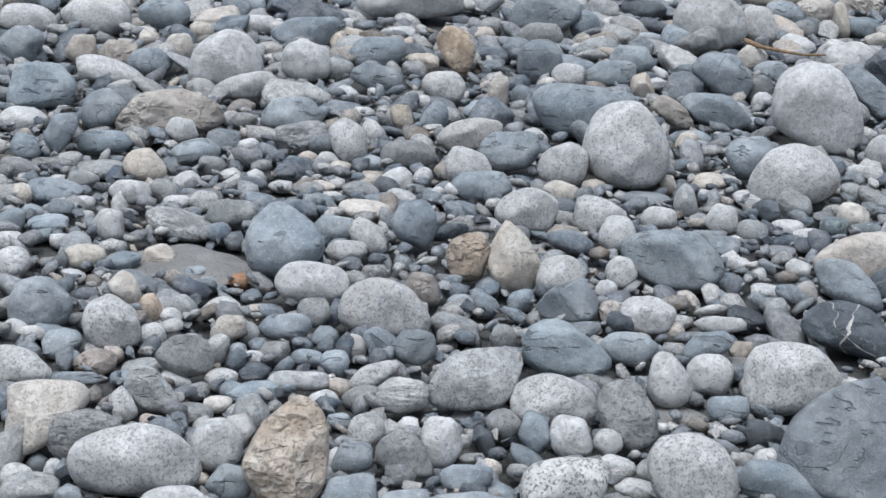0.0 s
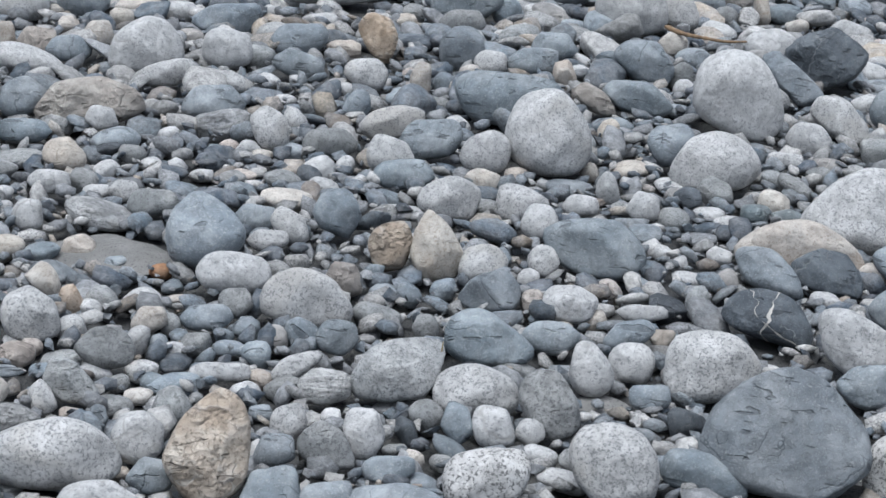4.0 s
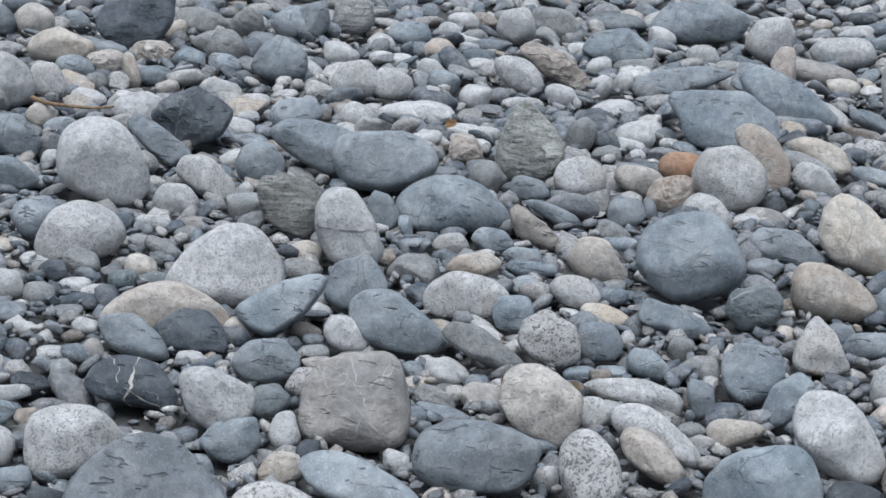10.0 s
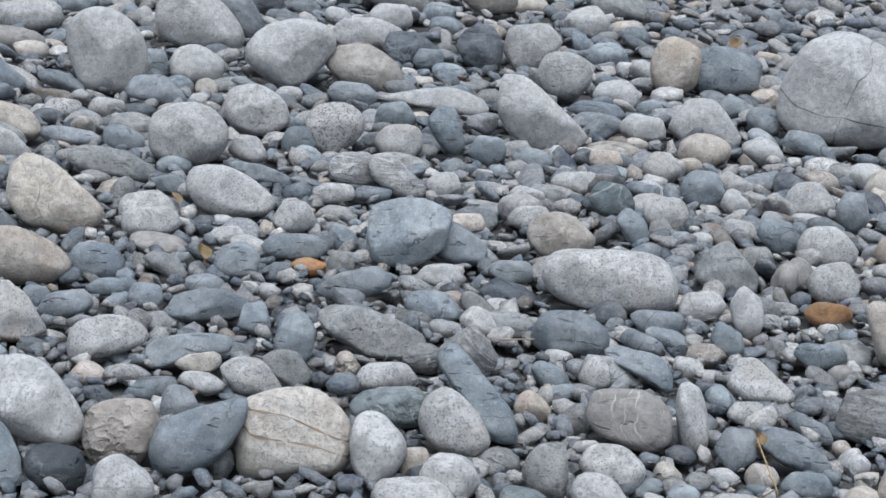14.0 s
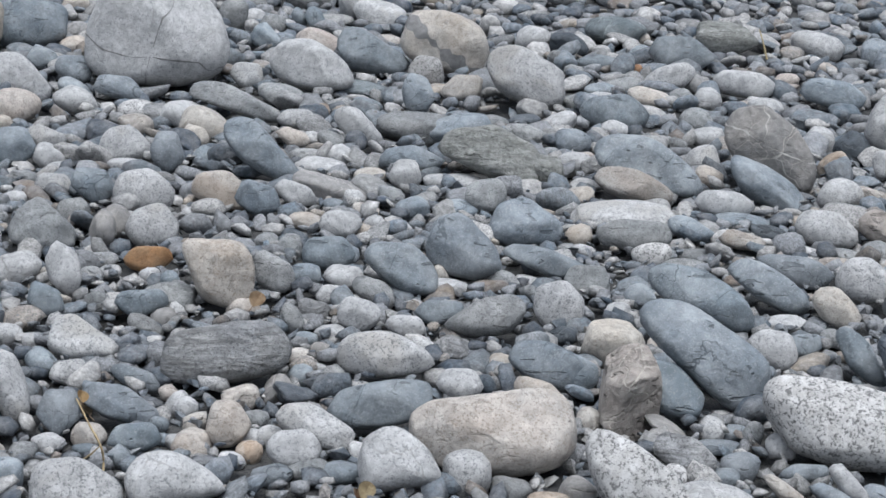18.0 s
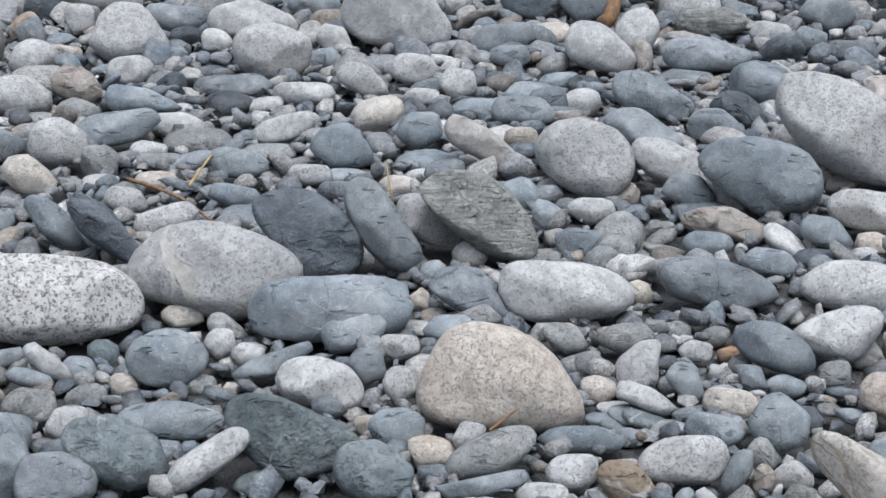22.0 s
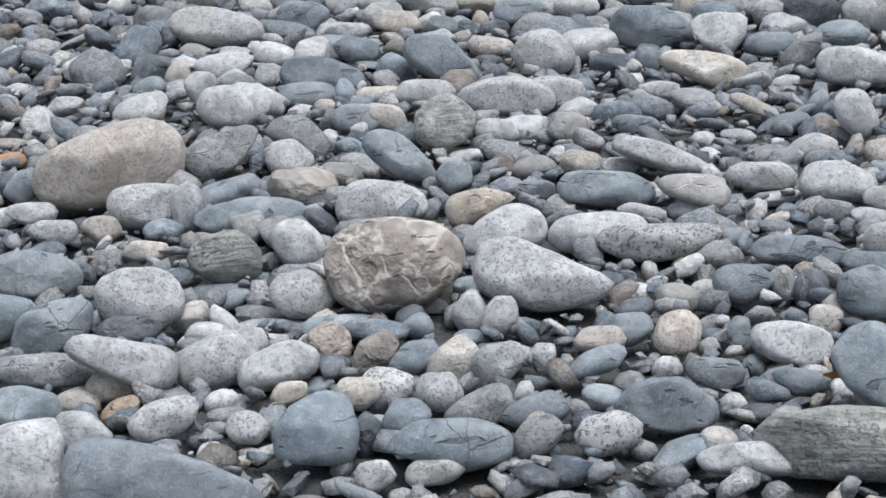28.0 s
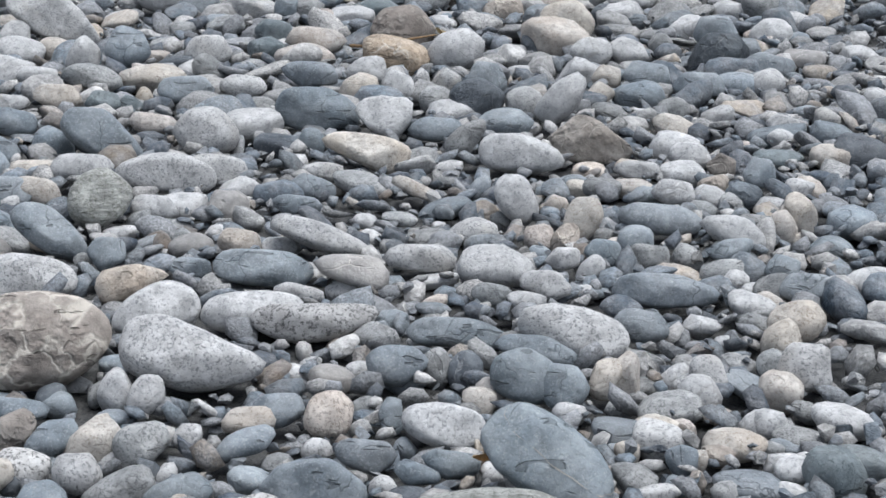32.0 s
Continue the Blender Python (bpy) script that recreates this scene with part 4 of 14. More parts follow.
hewn("slate", 6.241, 2.283, 0.107, 0.104, -67, -14, 1.1, 9, -115, 72, -104, 69, -68, 144, 27, 139, 59, 87, 89, 100, 134, 175, -155, 154)
hewn("tan", 6.144, 2.287, 0.07, 0.067, -67, -15, 0.75, 7.5, -94, 54, -12, 137, 63, 53, 87, 55, 149, 120, -123, 70)
hewn("granite", 7.232, 1.713, 0.143, 0.108, -75, -12, 0.9, 7.5, -146, 167, -104, 114, -13, 170, 33, 97, 73, 126, 129, 141, 167, 134)
vein(hewn("veined", 6.583, 1.99, 0.151, 0.118, -71, -13, 0.85, 12, -112, 90, -22, 178, 30, 114, 59, 105, 104, 152, 163, 167, -145, 121), "light", (20, 0.029, 0.0016), (-40, 0.000, 0.0016), (60, 0.043, 0.0015))
hewn("white", 6.899, 1.114, 0.078, 0.075, -79, -14, 0.98, 7.5, -105, 74, -86, 69, -8, 150, 62, 69, 95, 69, 141, 122, -152, 131)
hewn("granite", 6.437, 0.963, 0.095, 0.08, -80, -15, 0.95, 7.5, -114, 87, -74, 85, -16, 117, 60, 90, 97, 88, 146, 120, -159, 116)
hewn("white", 6.817, 0.641, 0.121, 0.11, -84, -14, 1.02, 9, -138, 150, -105, 111, -81, 118, -27, 190, 36, 130, 79, 106, 109, 124, 161, 175)
hewn("white", 7.693, 0.39, 0.14, 0.128, -87, -12, 1, 9, -124, 125, -109, 115, -82, 142, -21, 227, 56, 76, 102, 151, 150, 212, -158, 188)
hewn("tan", 8.184, 0.894, 0.101, 0.087, -83, -11, 0.8, 7.5, -105, 64, -5, 148, 48, 89, 87, 94, 143, 130, -138, 95)
hewn("granite", 7.837, 0.872, 0.081, 0.068, -83, -12, 0.97, 7.5, -106, 50, -36, 107, 48, 63, 84, 65, 142, 109, -130, 56)
hewn("slate", 7.753, 0.57, 0.073, 0.071, -85, -12, 0.95, 9, -97, 52, -26, 119, 61, 74, 95, 68, 136, 103, -122, 69)
hewn("granite", 8.964, 0.372, 0.104, 0.107, -87, -10, 0.9, 7.5, -103, 79, -75, 118, 5, 207, 70, 105, 95, 104, 142, 174, -123, 104)
hewn("slate", 8.648, 1.194, 0.093, 0.081, -81, -11, 0.95, 9, -106, 60, -37, 116, 48, 89, 87, 80, 137, 117, -132, 81)
hewn("white", 8.553, -0.092, 0.091, 0.085, -90, -11, 0.97, 7.5, -117, 89, -82, 80, 5, 157, 65, 101, 100, 76, 152, 128)
hewn("granite", 6.053, 1.616, 0.065, 0.057, -73, -15, 0.97, 7.5, -91, 55, -31, 98, 49, 63, 88, 54, 147, 94, -140, 78)
hewn("brown", 6.135, 1.47, 0.072, 0.053, -74, -15, 0.95, 10, -109, 46, -47, 73, 27, 59, 72, 50, 136, 68, -158, 66)
hewn("white", 6.345, 1.369, 0.057, 0.045, -76, -15, 0.92, 7.5, -142, 66, -93, 46, -44, 52, 40, 65, 93, 46, 150, 66)
hewn("white", 6.16, 1.98, 0.055, 0.051, -70, -15, 0.97, 7.5, -95, 40, -45, 74, 57, 60, 90, 44, 137, 82, -136, 75)
hewn("slate", 6.047, 1.254, 0.06, 0.057, -76, -16, 1.1, 10, -95, 43, -67, 74, 59, 33, 79, 31, 141, 101, -152, 94)
hewn("granite", 5.58, 1.362, 0.074, 0.055, -74, -17, 0.95, 7.5, -164, 81, -113, 67, -78, 63, -11, 79, 52, 65, 97, 65, 155, 75)
hewn("slate", 5.737, 1.244, 0.064, 0.061, -76, -17, 1.05, 9, -165, 121, -111, 75, -79, 42, -53, 59, 46, 100, 95, 48, 136, 88)
hewn("tan", 5.735, 0.179, 0.049, 0.033, -88, -17, 0.75, 7.5, -62, 34, 24, 45, 89, 36, 148, 46, -128, 31)
hewn("veined", 5.578, 0.269, 0.088, 0.068, -87, -17, 1.1, 10, -115, 36, -12, 105, 44, 46, 62, 42, 143, 106, -154, 72)
hewn("granite", 5.407, 0.006, 0.108, 0.086, -90, -18, 0.88, 8, -113, 85, -71, 111, -16, 123, 31, 108, 79, 98, 115, 110, 165, 126, -142, 98)
hewn("slate", 5.117, 1.651, 0.092, 0.085, -69, -18, 1, 9, -115, 57, -102, 61, -57, 138, 25, 111, 59, 66, 85, 76, 146, 148, -141, 92)
hewn("slate", 5.352, 1.55, 0.081, 0.071, -71, -17, 1.1, 9, -112, 47, -79, 85, 18, 98, 57, 47, 78, 56, 135, 111, -132, 56)
hewn("tan", 5.326, 1.357, 0.067, 0.049, -73, -18, 1, 7.5, -107, 45, -38, 72, 42, 44, 82, 53, 142, 72, -144, 50)
hewn("slate", 4.599, 1.454, 0.127, 0.109, -69, -20, 1.08, 9, -126, 58, -75, 150, -25, 172, 19, 153, 60, 88, 85, 123, 134, 185, -149, 96, -130, 58)
hewn("white", 4.921, 1.392, 0.061, 0.044, -71, -19, 0.95, 7.5, -104, 42, -28, 63, 23, 60, 89, 53, 135, 60, -145, 46)
hewn("slate", 4.491, 1.495, 0.072, 0.058, -68, -21, 1, 9, -126, 54, -89, 65, -15, 92, 43, 60, 84, 61, 134, 93, -158, 69)
hewn("slate", 4.953, 1.178, 0.081, 0.055, -74, -19, 0.9, 9, -122, 40, -59, 87, 32, 31, 56, 38, 131, 86, -151, 39)
hewn("dark", 4.893, 1.05, 0.093, 0.065, -75, -19, 1.45, 10, -124, 42, -47, 104, 33, 38, 62, 50, 140, 101, -151, 47)
hewn("coarse", 4.454, 1.047, 0.104, 0.108, -74, -21, 1.05, 7.5, -123, 132, -93, 100, -79, 116, -24, 206, 31, 169, 67, 110, 85, 94, 99, 120, 160, 212, -156, 180)
vein(hewn("white", 4.621, 0.742, 0.108, 0.104, -79, -21, 0.8, 7.5, -110, 98, -62, 126, 14, 180, 62, 107, 79, 99, 107, 122, 150, 168, -165, 181), "light", (58, -0.012, 0.0089), (62, -0.043, 0.0027), (50, 0.020, 0.0021))
hewn("dark", 4.836, 0.579, 0.106, 0.085, -82, -20, 1.25, 11, -142, 76, -84, 101, -33, 127, 19, 104, 52, 82, 93, 102, 149, 137, -151, 83)
hewn("slate", 4.878, 0.424, 0.119, 0.077, -84, -20, 0.85, 10, -121, 76, -40, 113, 31, 44, 72, 93, 148, 115, -168, 73, -146, 61)
hewn("granite", 5.043, 0.34, 0.071, 0.054, -85, -19, 0.9, 7.5, -123, 51, -96, 57, -12, 85, 46, 49, 80, 56, 147, 85, -158, 69)
vein(hewn("mossy", 4.978, 0.225, 0.107, 0.093, -87, -19, 1.15, 12, -126, 61, -98, 84, -17, 151, 30, 98, 54, 86, 89, 104, 129, 142, -142, 75), "dark", (28, 0.036, 0.0014), (24, 0.000, 0.0016), (32, -0.036, 0.0014))
vein(hewn("slate", 4.501, 0.482, 0.077, 0.08, -82, -22, 1.1, 13, -155, 162, -101, 83, -86, 66, -46, 130, 8, 166, 76, 81, 90, 60, 114, 97, 162, 156), "light", (62, 0.014, 0.0010), (-32, 0.008, 0.0010), (48, -0.028, 0.0009))
hewn("slate", 4.432, 0.426, 0.054, 0.042, -83, -23, 1.15, 9, -80, 37, -30, 53, 46, 60, 95, 41, 148, 60, -149, 61)
hewn("granite", 5.059, 0.949, 0.055, 0.046, -77, -19, 0.95, 7.5, -127, 65, -75, 32, -49, 44, 58, 60, 103, 35, 150, 66)
hewn("coarse", 3.917, 1.321, 0.099, 0.08, -67, -23, 1, 10, -128, 80, -82, 96, -8, 119, 45, 65, 61, 59, 77, 81, 144, 133, -162, 89)
hewn("banded", 4.185, 1.327, 0.059, 0.047, -68, -23, 1, 12, -102, 39, -34, 68, 48, 44, 79, 40, 149, 70, -130, 42)
hewn("granite", 6.64, 1.449, 0.1, 0.084, -74, -14, 0.95, 9, -128, 110, -90, 94, -35, 130, 33, 88, 81, 93, 132, 103, 154, 106)
hewn("white", 6.558, -0.002, 0.087, 0.071, -89, -14, 0.98, 7.5, -116, 76, -94, 75, -26, 115, 46, 61, 85, 74, 151, 108, -161, 103)
hewn("white", 6.694, -0.107, 0.093, 0.06, -90, -14, 0.98, 7.5, -103, 80, -24, 60, 28, 79, 98, 82, 149, 68, -158, 71)
hewn("slate", 6.562, -0.313, 0.065, 0.065, -92, -15, 1.1, 9, -106, 64, -82, 51, -34, 110, 69, 58, 93, 55, 146, 118, -157, 127)
hewn("mossy", 6.984, -0.342, 0.064, 0.063, -92, -14, 1.15, 11, -113, 71, -83, 47, -32, 100, 71, 62, 97, 49, 155, 110)
hewn("slate", 6.068, -0.16, 0.076, 0.067, -90, -16, 0.95, 9, -116, 61, -94, 63, -32, 111, 57, 49, 88, 66, 155, 117, -148, 92)
hewn("slate", 5.76, -0.131, 0.071, 0.063, -90, -17, 1.05, 9, -101, 46, -37, 105, 53, 50, 87, 60, 134, 98, -128, 49)
hewn("slate", 5.302, -0.408, 0.101, 0.092, -94, -18, 0.95, 9, -118, 76, -73, 100, -27, 147, 34, 124, 79, 93, 98, 99, 147, 152, -133, 86)
hewn("white", 5.471, -0.217, 0.076, 0.067, -91, -18, 0.88, 9, -103, 53, -68, 87, 31, 79, 63, 45, 88, 64, 163, 119, -132, 69)
hewn("white", 4.629, 0.016, 0.071, 0.072, -88, -22, 1, 7.5, -116, 91, -89, 66, -75, 73, -14, 140, 60, 84, 88, 62, 155, 140, -156, 131)
hewn("slate", 4.611, 0.211, 0.065, 0.053, -85, -22, 0.95, 10, -105, 38, -57, 86, 33, 50, 89, 57, 141, 81, -129, 42)
hewn("pink", 4.124, 0.11, 0.105, 0.098, -86, -24, 1.05, 8, -151, 167, -106, 116, -90, 106, -53, 161, 20, 131, 40, 101, 66, 90, 95, 109, 139, 134, 164, 150)
hewn("slate", 4.254, 0.758, 0.069, 0.053, -75, -23, 1.1, 9, -148, 71, -99, 58, -56, 67, 8, 77, 61, 58, 104, 55, 150, 70)
hewn("white", 4.171, 0.45, 0.062, 0.052, -80, -24, 1, 7.5, -111, 48, -97, 49, -42, 83, 27, 70, 69, 49, 98, 54, 144, 80, -156, 78)
hewn("green", 3.906, 0.453, 0.079, 0.074, -79, -26, 0.8, 12, -129, 72, -82, 71, -42, 101, 52, 67, 63, 58, 87, 76, 145, 125, -152, 89)
hewn("green", 3.832, 0.744, 0.074, 0.059, -73, -26, 1, 11, -110, 55, -67, 77, 9, 81, 53, 61, 90, 66, 146, 93, -150, 61)
hewn("slate", 4.01, 0.696, 0.051, 0.048, -75, -25, 1, 9, -98, 39, -79, 46, -12, 101, 72, 42, 92, 39, 136, 79, -132, 65)
hewn("white", 3.834, 0.587, 0.063, 0.049, -76, -26, 0.97, 9, -153, 79, -65, 26, -53, 26, 2, 77, 89, 58, 120, 30, 145, 48)
hewn("slate", 3.764, 0.828, 0.057, 0.044, -71, -26, 0.95, 9, -105, 49, -81, 49, 0, 69, 55, 49, 92, 48, 154, 68, -178, 71)
hewn("green", 3.826, 0.301, 0.061, 0.048, -81, -27, 1.05, 10, -118, 56, -78, 51, -9, 72, 50, 48, 99, 54, 152, 67, -166, 69)
hewn("grey", 3.913, 0.119, 0.055, 0.047, -85, -26, 1, 7.5, -146, 83, -83, 40, -47, 46, 11, 84, 93, 46, 116, 34, 144, 51)
hewn("slate", 4.021, 0.291, 0.048, 0.035, -82, -26, 1.05, 9, -82, 36, -18, 50, 50, 45, 97, 36, 139, 45, -143, 42)
hewn("slate", 4.027, -0.034, 0.034, 0.034, -88, -26, 0.95, 10, -89, 24, -44, 63, 64, 37, 91, 24, 121, 45, -125, 49)
hewn("white", 3.884, -0.024, 0.042, 0.03, -88, -27, 1, 7.5, -154, 45, -99, 32, -65, 34, 12, 46, 95, 30, 141, 39)
hewn("ochre", 3.841, -0.117, 0.047, 0.034, -90, -27, 0.7, 7.5, -93, 37, -30, 55, 37, 36, 84, 36, 136, 50, -144, 37)
hewn("white", 4.3, -0.132, 0.057, 0.035, -90, -24, 0.92, 9, -79, 42, -6, 39, 91, 48, 133, 36, -167, 43)
hewn("granite", 5.552, -0.624, 0.15, 0.122, -95, -16, 0.93, 9, -123, 108, -97, 133, -49, 210, 10, 159, 32, 126, 67, 112, 94, 147, 172, 189, -142, 123)
hewn("dark", 5.438, -1.181, 0.097, 0.079, -102, -17, 1.8, 11, -118, 90, -95, 84, -35, 116, 36, 84, 60, 68, 102, 91, 160, 119, -166, 118)
hewn("brown", 5.486, -0.914, 0.057, 0.053, -99, -17, 1, 10, -84, 42, -32, 82, 69, 52, 97, 45, 132, 73, -128, 63)
hewn("slate", 5.362, -1.04, 0.047, 0.042, -101, -18, 1, 9, -97, 30, -53, 58, 38, 68, 86, 33, 127, 60, -133, 55)
hewn("granite", 5.179, -0.686, 0.061, 0.068, -97, -19, 1, 7.5, -104, 57, -92, 54, -39, 130, 52, 76, 79, 47, 94, 60, 147, 131, -150, 124)
vein(hewn("dark", 4.761, -0.928, 0.092, 0.085, -101, -20, 1.65, 12, -142, 120, -110, 73, -98, 73, -53, 125, 7, 141, 47, 108, 87, 83, 111, 88, 142, 114), "light", (8, -0.025, 0.0010), (-25, 0.016, 0.0008))
hewn("granite", 4.568, -1.064, 0.095, 0.058, -104, -21, 0.95, 9, -161, 45, -102, 83, -25, 75, 18, 53, 52, 54, 98, 96, -167, 44)
hewn("tan", 4.868, -1.246, 0.085, 0.06, -105, -19, 1.05, 9, -117, 90, -64, 54, -42, 50, -3, 77, 74, 84, 122, 54, 158, 52)
hewn("slate", 4.928, -1.435, 0.076, 0.06, -107, -19, 0.8, 9, -144, 95, -87, 66, -53, 56, -6, 87, 68, 87, 114, 39, 139, 50)
hewn("granite", 5.317, -1.36, 0.051, 0.036, -105, -18, 0.95, 7.5, -154, 56, -94, 40, -48, 45, 26, 49, 86, 39, 148, 47)
hewn("white", 5.253, -1.434, 0.059, 0.042, -106, -18, 0.97, 7.5, -83, 47, -25, 56, 32, 56, 90, 51, 152, 58, -150, 53)
hewn("granite", 4.979, -1.142, 0.054, 0.043, -103, -19, 0.9, 7.5, -105, 32, -41, 63, 44, 53, 89, 44, 134, 68, -136, 43)
hewn("white", 4.719, -0.585, 0.062, 0.064, -96, -21, 0.98, 7.5, -130, 103, -107, 68, -93, 58, -61, 89, 14, 119, 68, 64, 92, 55, 126, 83, 176, 134)
hewn("slate", 4.629, -0.772, 0.047, 0.039, -99, -21, 0.95, 9, -93, 35, -34, 68, 45, 48, 89, 34, 127, 50, -130, 44)
hewn("dark", 4.47, -0.931, 0.066, 0.051, -102, -22, 1.5, 12, -143, 66, -113, 52, -92, 56, 7, 73, 45, 41, 96, 56, 154, 73)
hewn("white", 4.461, -0.509, 0.068, 0.055, -95, -22, 1, 7.5, -129, 62, -99, 57, -41, 67, -4, 92, 76, 67, 108, 41, 129, 53)
hewn("slate", 4.389, -0.387, 0.063, 0.05, -93, -23, 0.85, 9, -107, 41, -69, 68, 15, 70, 54, 46, 90, 51, 140, 74, -137, 52)
hewn("coarse", 4.334, -0.754, 0.058, 0.048, -99, -23, 0.7, 7.5, -146, 78, -93, 49, -54, 65, 25, 70, 69, 45, 103, 48, 154, 74)
hewn("granite", 4.321, -1.054, 0.06, 0.057, -104, -23, 1, 7.5, -109, 44, -98, 42, -57, 88, 40, 68, 66, 42, 94, 54, 140, 95, -136, 73)
hewn("pink", 4.158, -0.6, 0.062, 0.05, -97, -24, 0.98, 7.5, -118, 44, -104, 40, -42, 83, 18, 69, 66, 49, 88, 53, 153, 82, -162, 74)
hewn("tan", 3.921, -0.756, 0.088, 0.076, -101, -25, 1, 8, -114, 85, -94, 81, -47, 132, 24, 86, 43, 65, 72, 70, 115, 95, 158, 117, -158, 116)
hewn("slate", 4.135, -0.938, 0.064, 0.059, -103, -24, 0.95, 9, -120, 67, -96, 48, -58, 96, 42, 54, 66, 45, 106, 59, 155, 96)
hewn("tan", 4.174, -1.008, 0.06, 0.042, -104, -24, 0.95, 7.5, -109, 33, -9, 63, 36, 41, 89, 53, 153, 64, -130, 24)
hewn("granite", 3.86, -0.924, 0.062, 0.045, -104, -26, 0.95, 7.5, -132, 72, -77, 45, -39, 40, 4, 69, 92, 55, 125, 35, 161, 53)
vein(hewn("tan", 3.752, -0.502, 0.093, 0.076, -96, -27, 0.92, 11, -129, 41, -83, 99, -17, 119, 30, 73, 57, 53, 72, 64, 129, 128, -158, 70, -135, 40), "rusty", (41, 0.008, 0.0015), (39, -0.008, 0.0020), (42, -0.001, 0.0010))
hewn("slate", 3.967, -0.587, 0.045, 0.037, -97, -26, 1.1, 9, -112, 34, -89, 36, -22, 68, 51, 41, 89, 35, 134, 60, -162, 62)
hewn("white", 3.711, -0.673, 0.058, 0.046, -100, -27, 1, 7.5, -153, 78, -75, 36, -49, 36, 9, 78, 93, 49, 113, 38, 161, 64)
hewn("granite", 3.591, -0.736, 0.05, 0.041, -102, -29, 1, 7.5, -102, 39, -72, 47, -5, 73, 63, 44, 90, 43, 145, 69, -158, 62)
hewn("granite", 3.693, -0.854, 0.049, 0.04, -104, -27, 0.97, 7.5, -150, 64, -102, 39, -80, 42, -4, 71, 64, 44, 95, 40, 147, 59)
hewn("grey", 3.652, -0.967, 0.074, 0.055, -106, -27, 1.1, 10, -128, 66, -90, 71, -31, 78, 22, 63, 58, 51, 103, 73, 163, 75, -162, 72)
hewn("slate", 4.055, -0.377, 0.063, 0.041, -93, -25, 1, 12, -163, 51, -125, 48, -69, 52, -5, 53, 48, 47, 104, 53, 153, 47)
hewn("mossy", 3.746, -0.416, 0.053, 0.037, -94, -28, 1.1, 11, -106, 31, -19, 60, 40, 24, 81, 38, 154, 54, -140, 35)
hewn("granite", 3.917, -0.215, 0.052, 0.046, -90, -26, 0.95, 7.5, -111, 60, -86, 41, -41, 63, 27, 74, 88, 46, 119, 55, 174, 82)
hewn("tan", 3.854, -0.769, 0.041, 0.029, -101, -26, 0.95, 7.5, -118, 25, -81, 33, 17, 40, 70, 23, 140, 38)
hewn("tan", 4.174, -0.299, 0.042, 0.031, -92, -24, 0.95, 7.5, -98, 28, -43, 45, 38, 45, 86, 28, 143, 49, -150, 48)
hewn("white", 3.591, -0.184, 0.067, 0.06, -89, -29, 1, 7.5, -98, 61, -72, 69, 44, 49, 59, 43, 95, 67, 152, 102, -178, 105)
hewn("slate", 3.541, -0.505, 0.049, 0.044, -97, -29, 1.15, 9, -150, 79, -94, 37, -38, 80, 20, 77, 81, 36, 96, 38, 144, 71)
hewn("slate", 3.455, -0.686, 0.055, 0.053, -101, -30, 1, 9, -101, 44, -74, 54, 60, 28, 90, 51, 144, 96, -163, 90)
hewn("slate", 5.159, -1.868, 0.065, 0.063, -110, -17, 1.05, 9, -109, 45, -94, 55, 3, 117, 55, 51, 89, 53, 136, 99, -126, 63)
hewn("granite", 5.058, -1.792, 0.055, 0.049, -110, -18, 0.97, 7.5, -109, 46, -90, 46, -33, 90, 54, 40, 87, 47, 140, 82, -160, 83)
hewn("granite", 4.734, -1.642, 0.063, 0.054, -109, -19, 0.97, 7.5, -120, 48, -88, 55, -18, 97, 46, 51, 79, 50, 134, 84, -154, 72)
hewn("tan", 4.825, -2.4, 0.105, 0.099, -119, -17, 0.9, 8, -146, 169, -102, 111, -82, 95, -47, 141, 4, 176, 60, 139, 95, 89, 113, 95, 157, 157)
hewn("granite", 4.635, -2.375, 0.061, 0.049, -120, -18, 0.97, 7.5, -148, 79, -95, 51, -64, 58, 4, 87, 75, 53, 96, 48, 153, 78)
hewn("streaked", 3.858, -2.457, 0.094, 0.084, -127, -21, 1, 10, -117, 103, -84, 85, -56, 97, -12, 128, 48, 113, 85, 87, 106, 98, 163, 135, -160, 128)
hewn("slate", 4.429, -1.985, 0.066, 0.06, -116, -20, 1, 9, -98, 51, -61, 80, 28, 92, 72, 53, 97, 53, 130, 80, -127, 67)
hewn("slate", 4.289, -1.825, 0.061, 0.055, -115, -21, 1.1, 9, -107, 42, -65, 62, 11, 100, 73, 52, 93, 48, 130, 78, -126, 53)
hewn("slate", 4.154, -1.898, 0.061, 0.049, -117, -22, 1, 8, -129, 71, -85, 49, -44, 59, 7, 79, 81, 57, 110, 50, 157, 65)
hewn("dark", 4.082, -2.013, 0.041, 0.034, -119, -22, 1.1, 11, -95, 26, -55, 42, 40, 51, 87, 27, 125, 43, -133, 43)
hewn("white", 4.395, -1.508, 0.043, 0.043, -109, -21, 0.98, 7.5, -106, 35, -86, 32, -27, 87, 72, 36, 86, 33, 132, 75, -161, 87)
hewn("granite", 4.237, -1.484, 0.05, 0.053, -110, -22, 0.95, 7.5, -105, 47, -94, 43, -48, 93, 40, 72, 69, 43, 101, 43, 123, 66, -161, 108)
hewn("grey", 4.022, -1.793, 0.048, 0.047, -116, -23, 1.15, 9, -97, 28, -50, 80, 50, 60, 85, 32, 104, 47, -121, 37)
hewn("white", 3.888, -1.893, 0.067, 0.058, -119, -23, 0.85, 7.5, -113, 30, -48, 92, 8, 98, 74, 46, 131, 96, -126, 30)
hewn("tan", 3.891, -1.879, 0.038, 0.03, -118, -23, 0.95, 7.5, -141, 47, -92, 29, -55, 41, 22, 51, 88, 29, 137, 41)
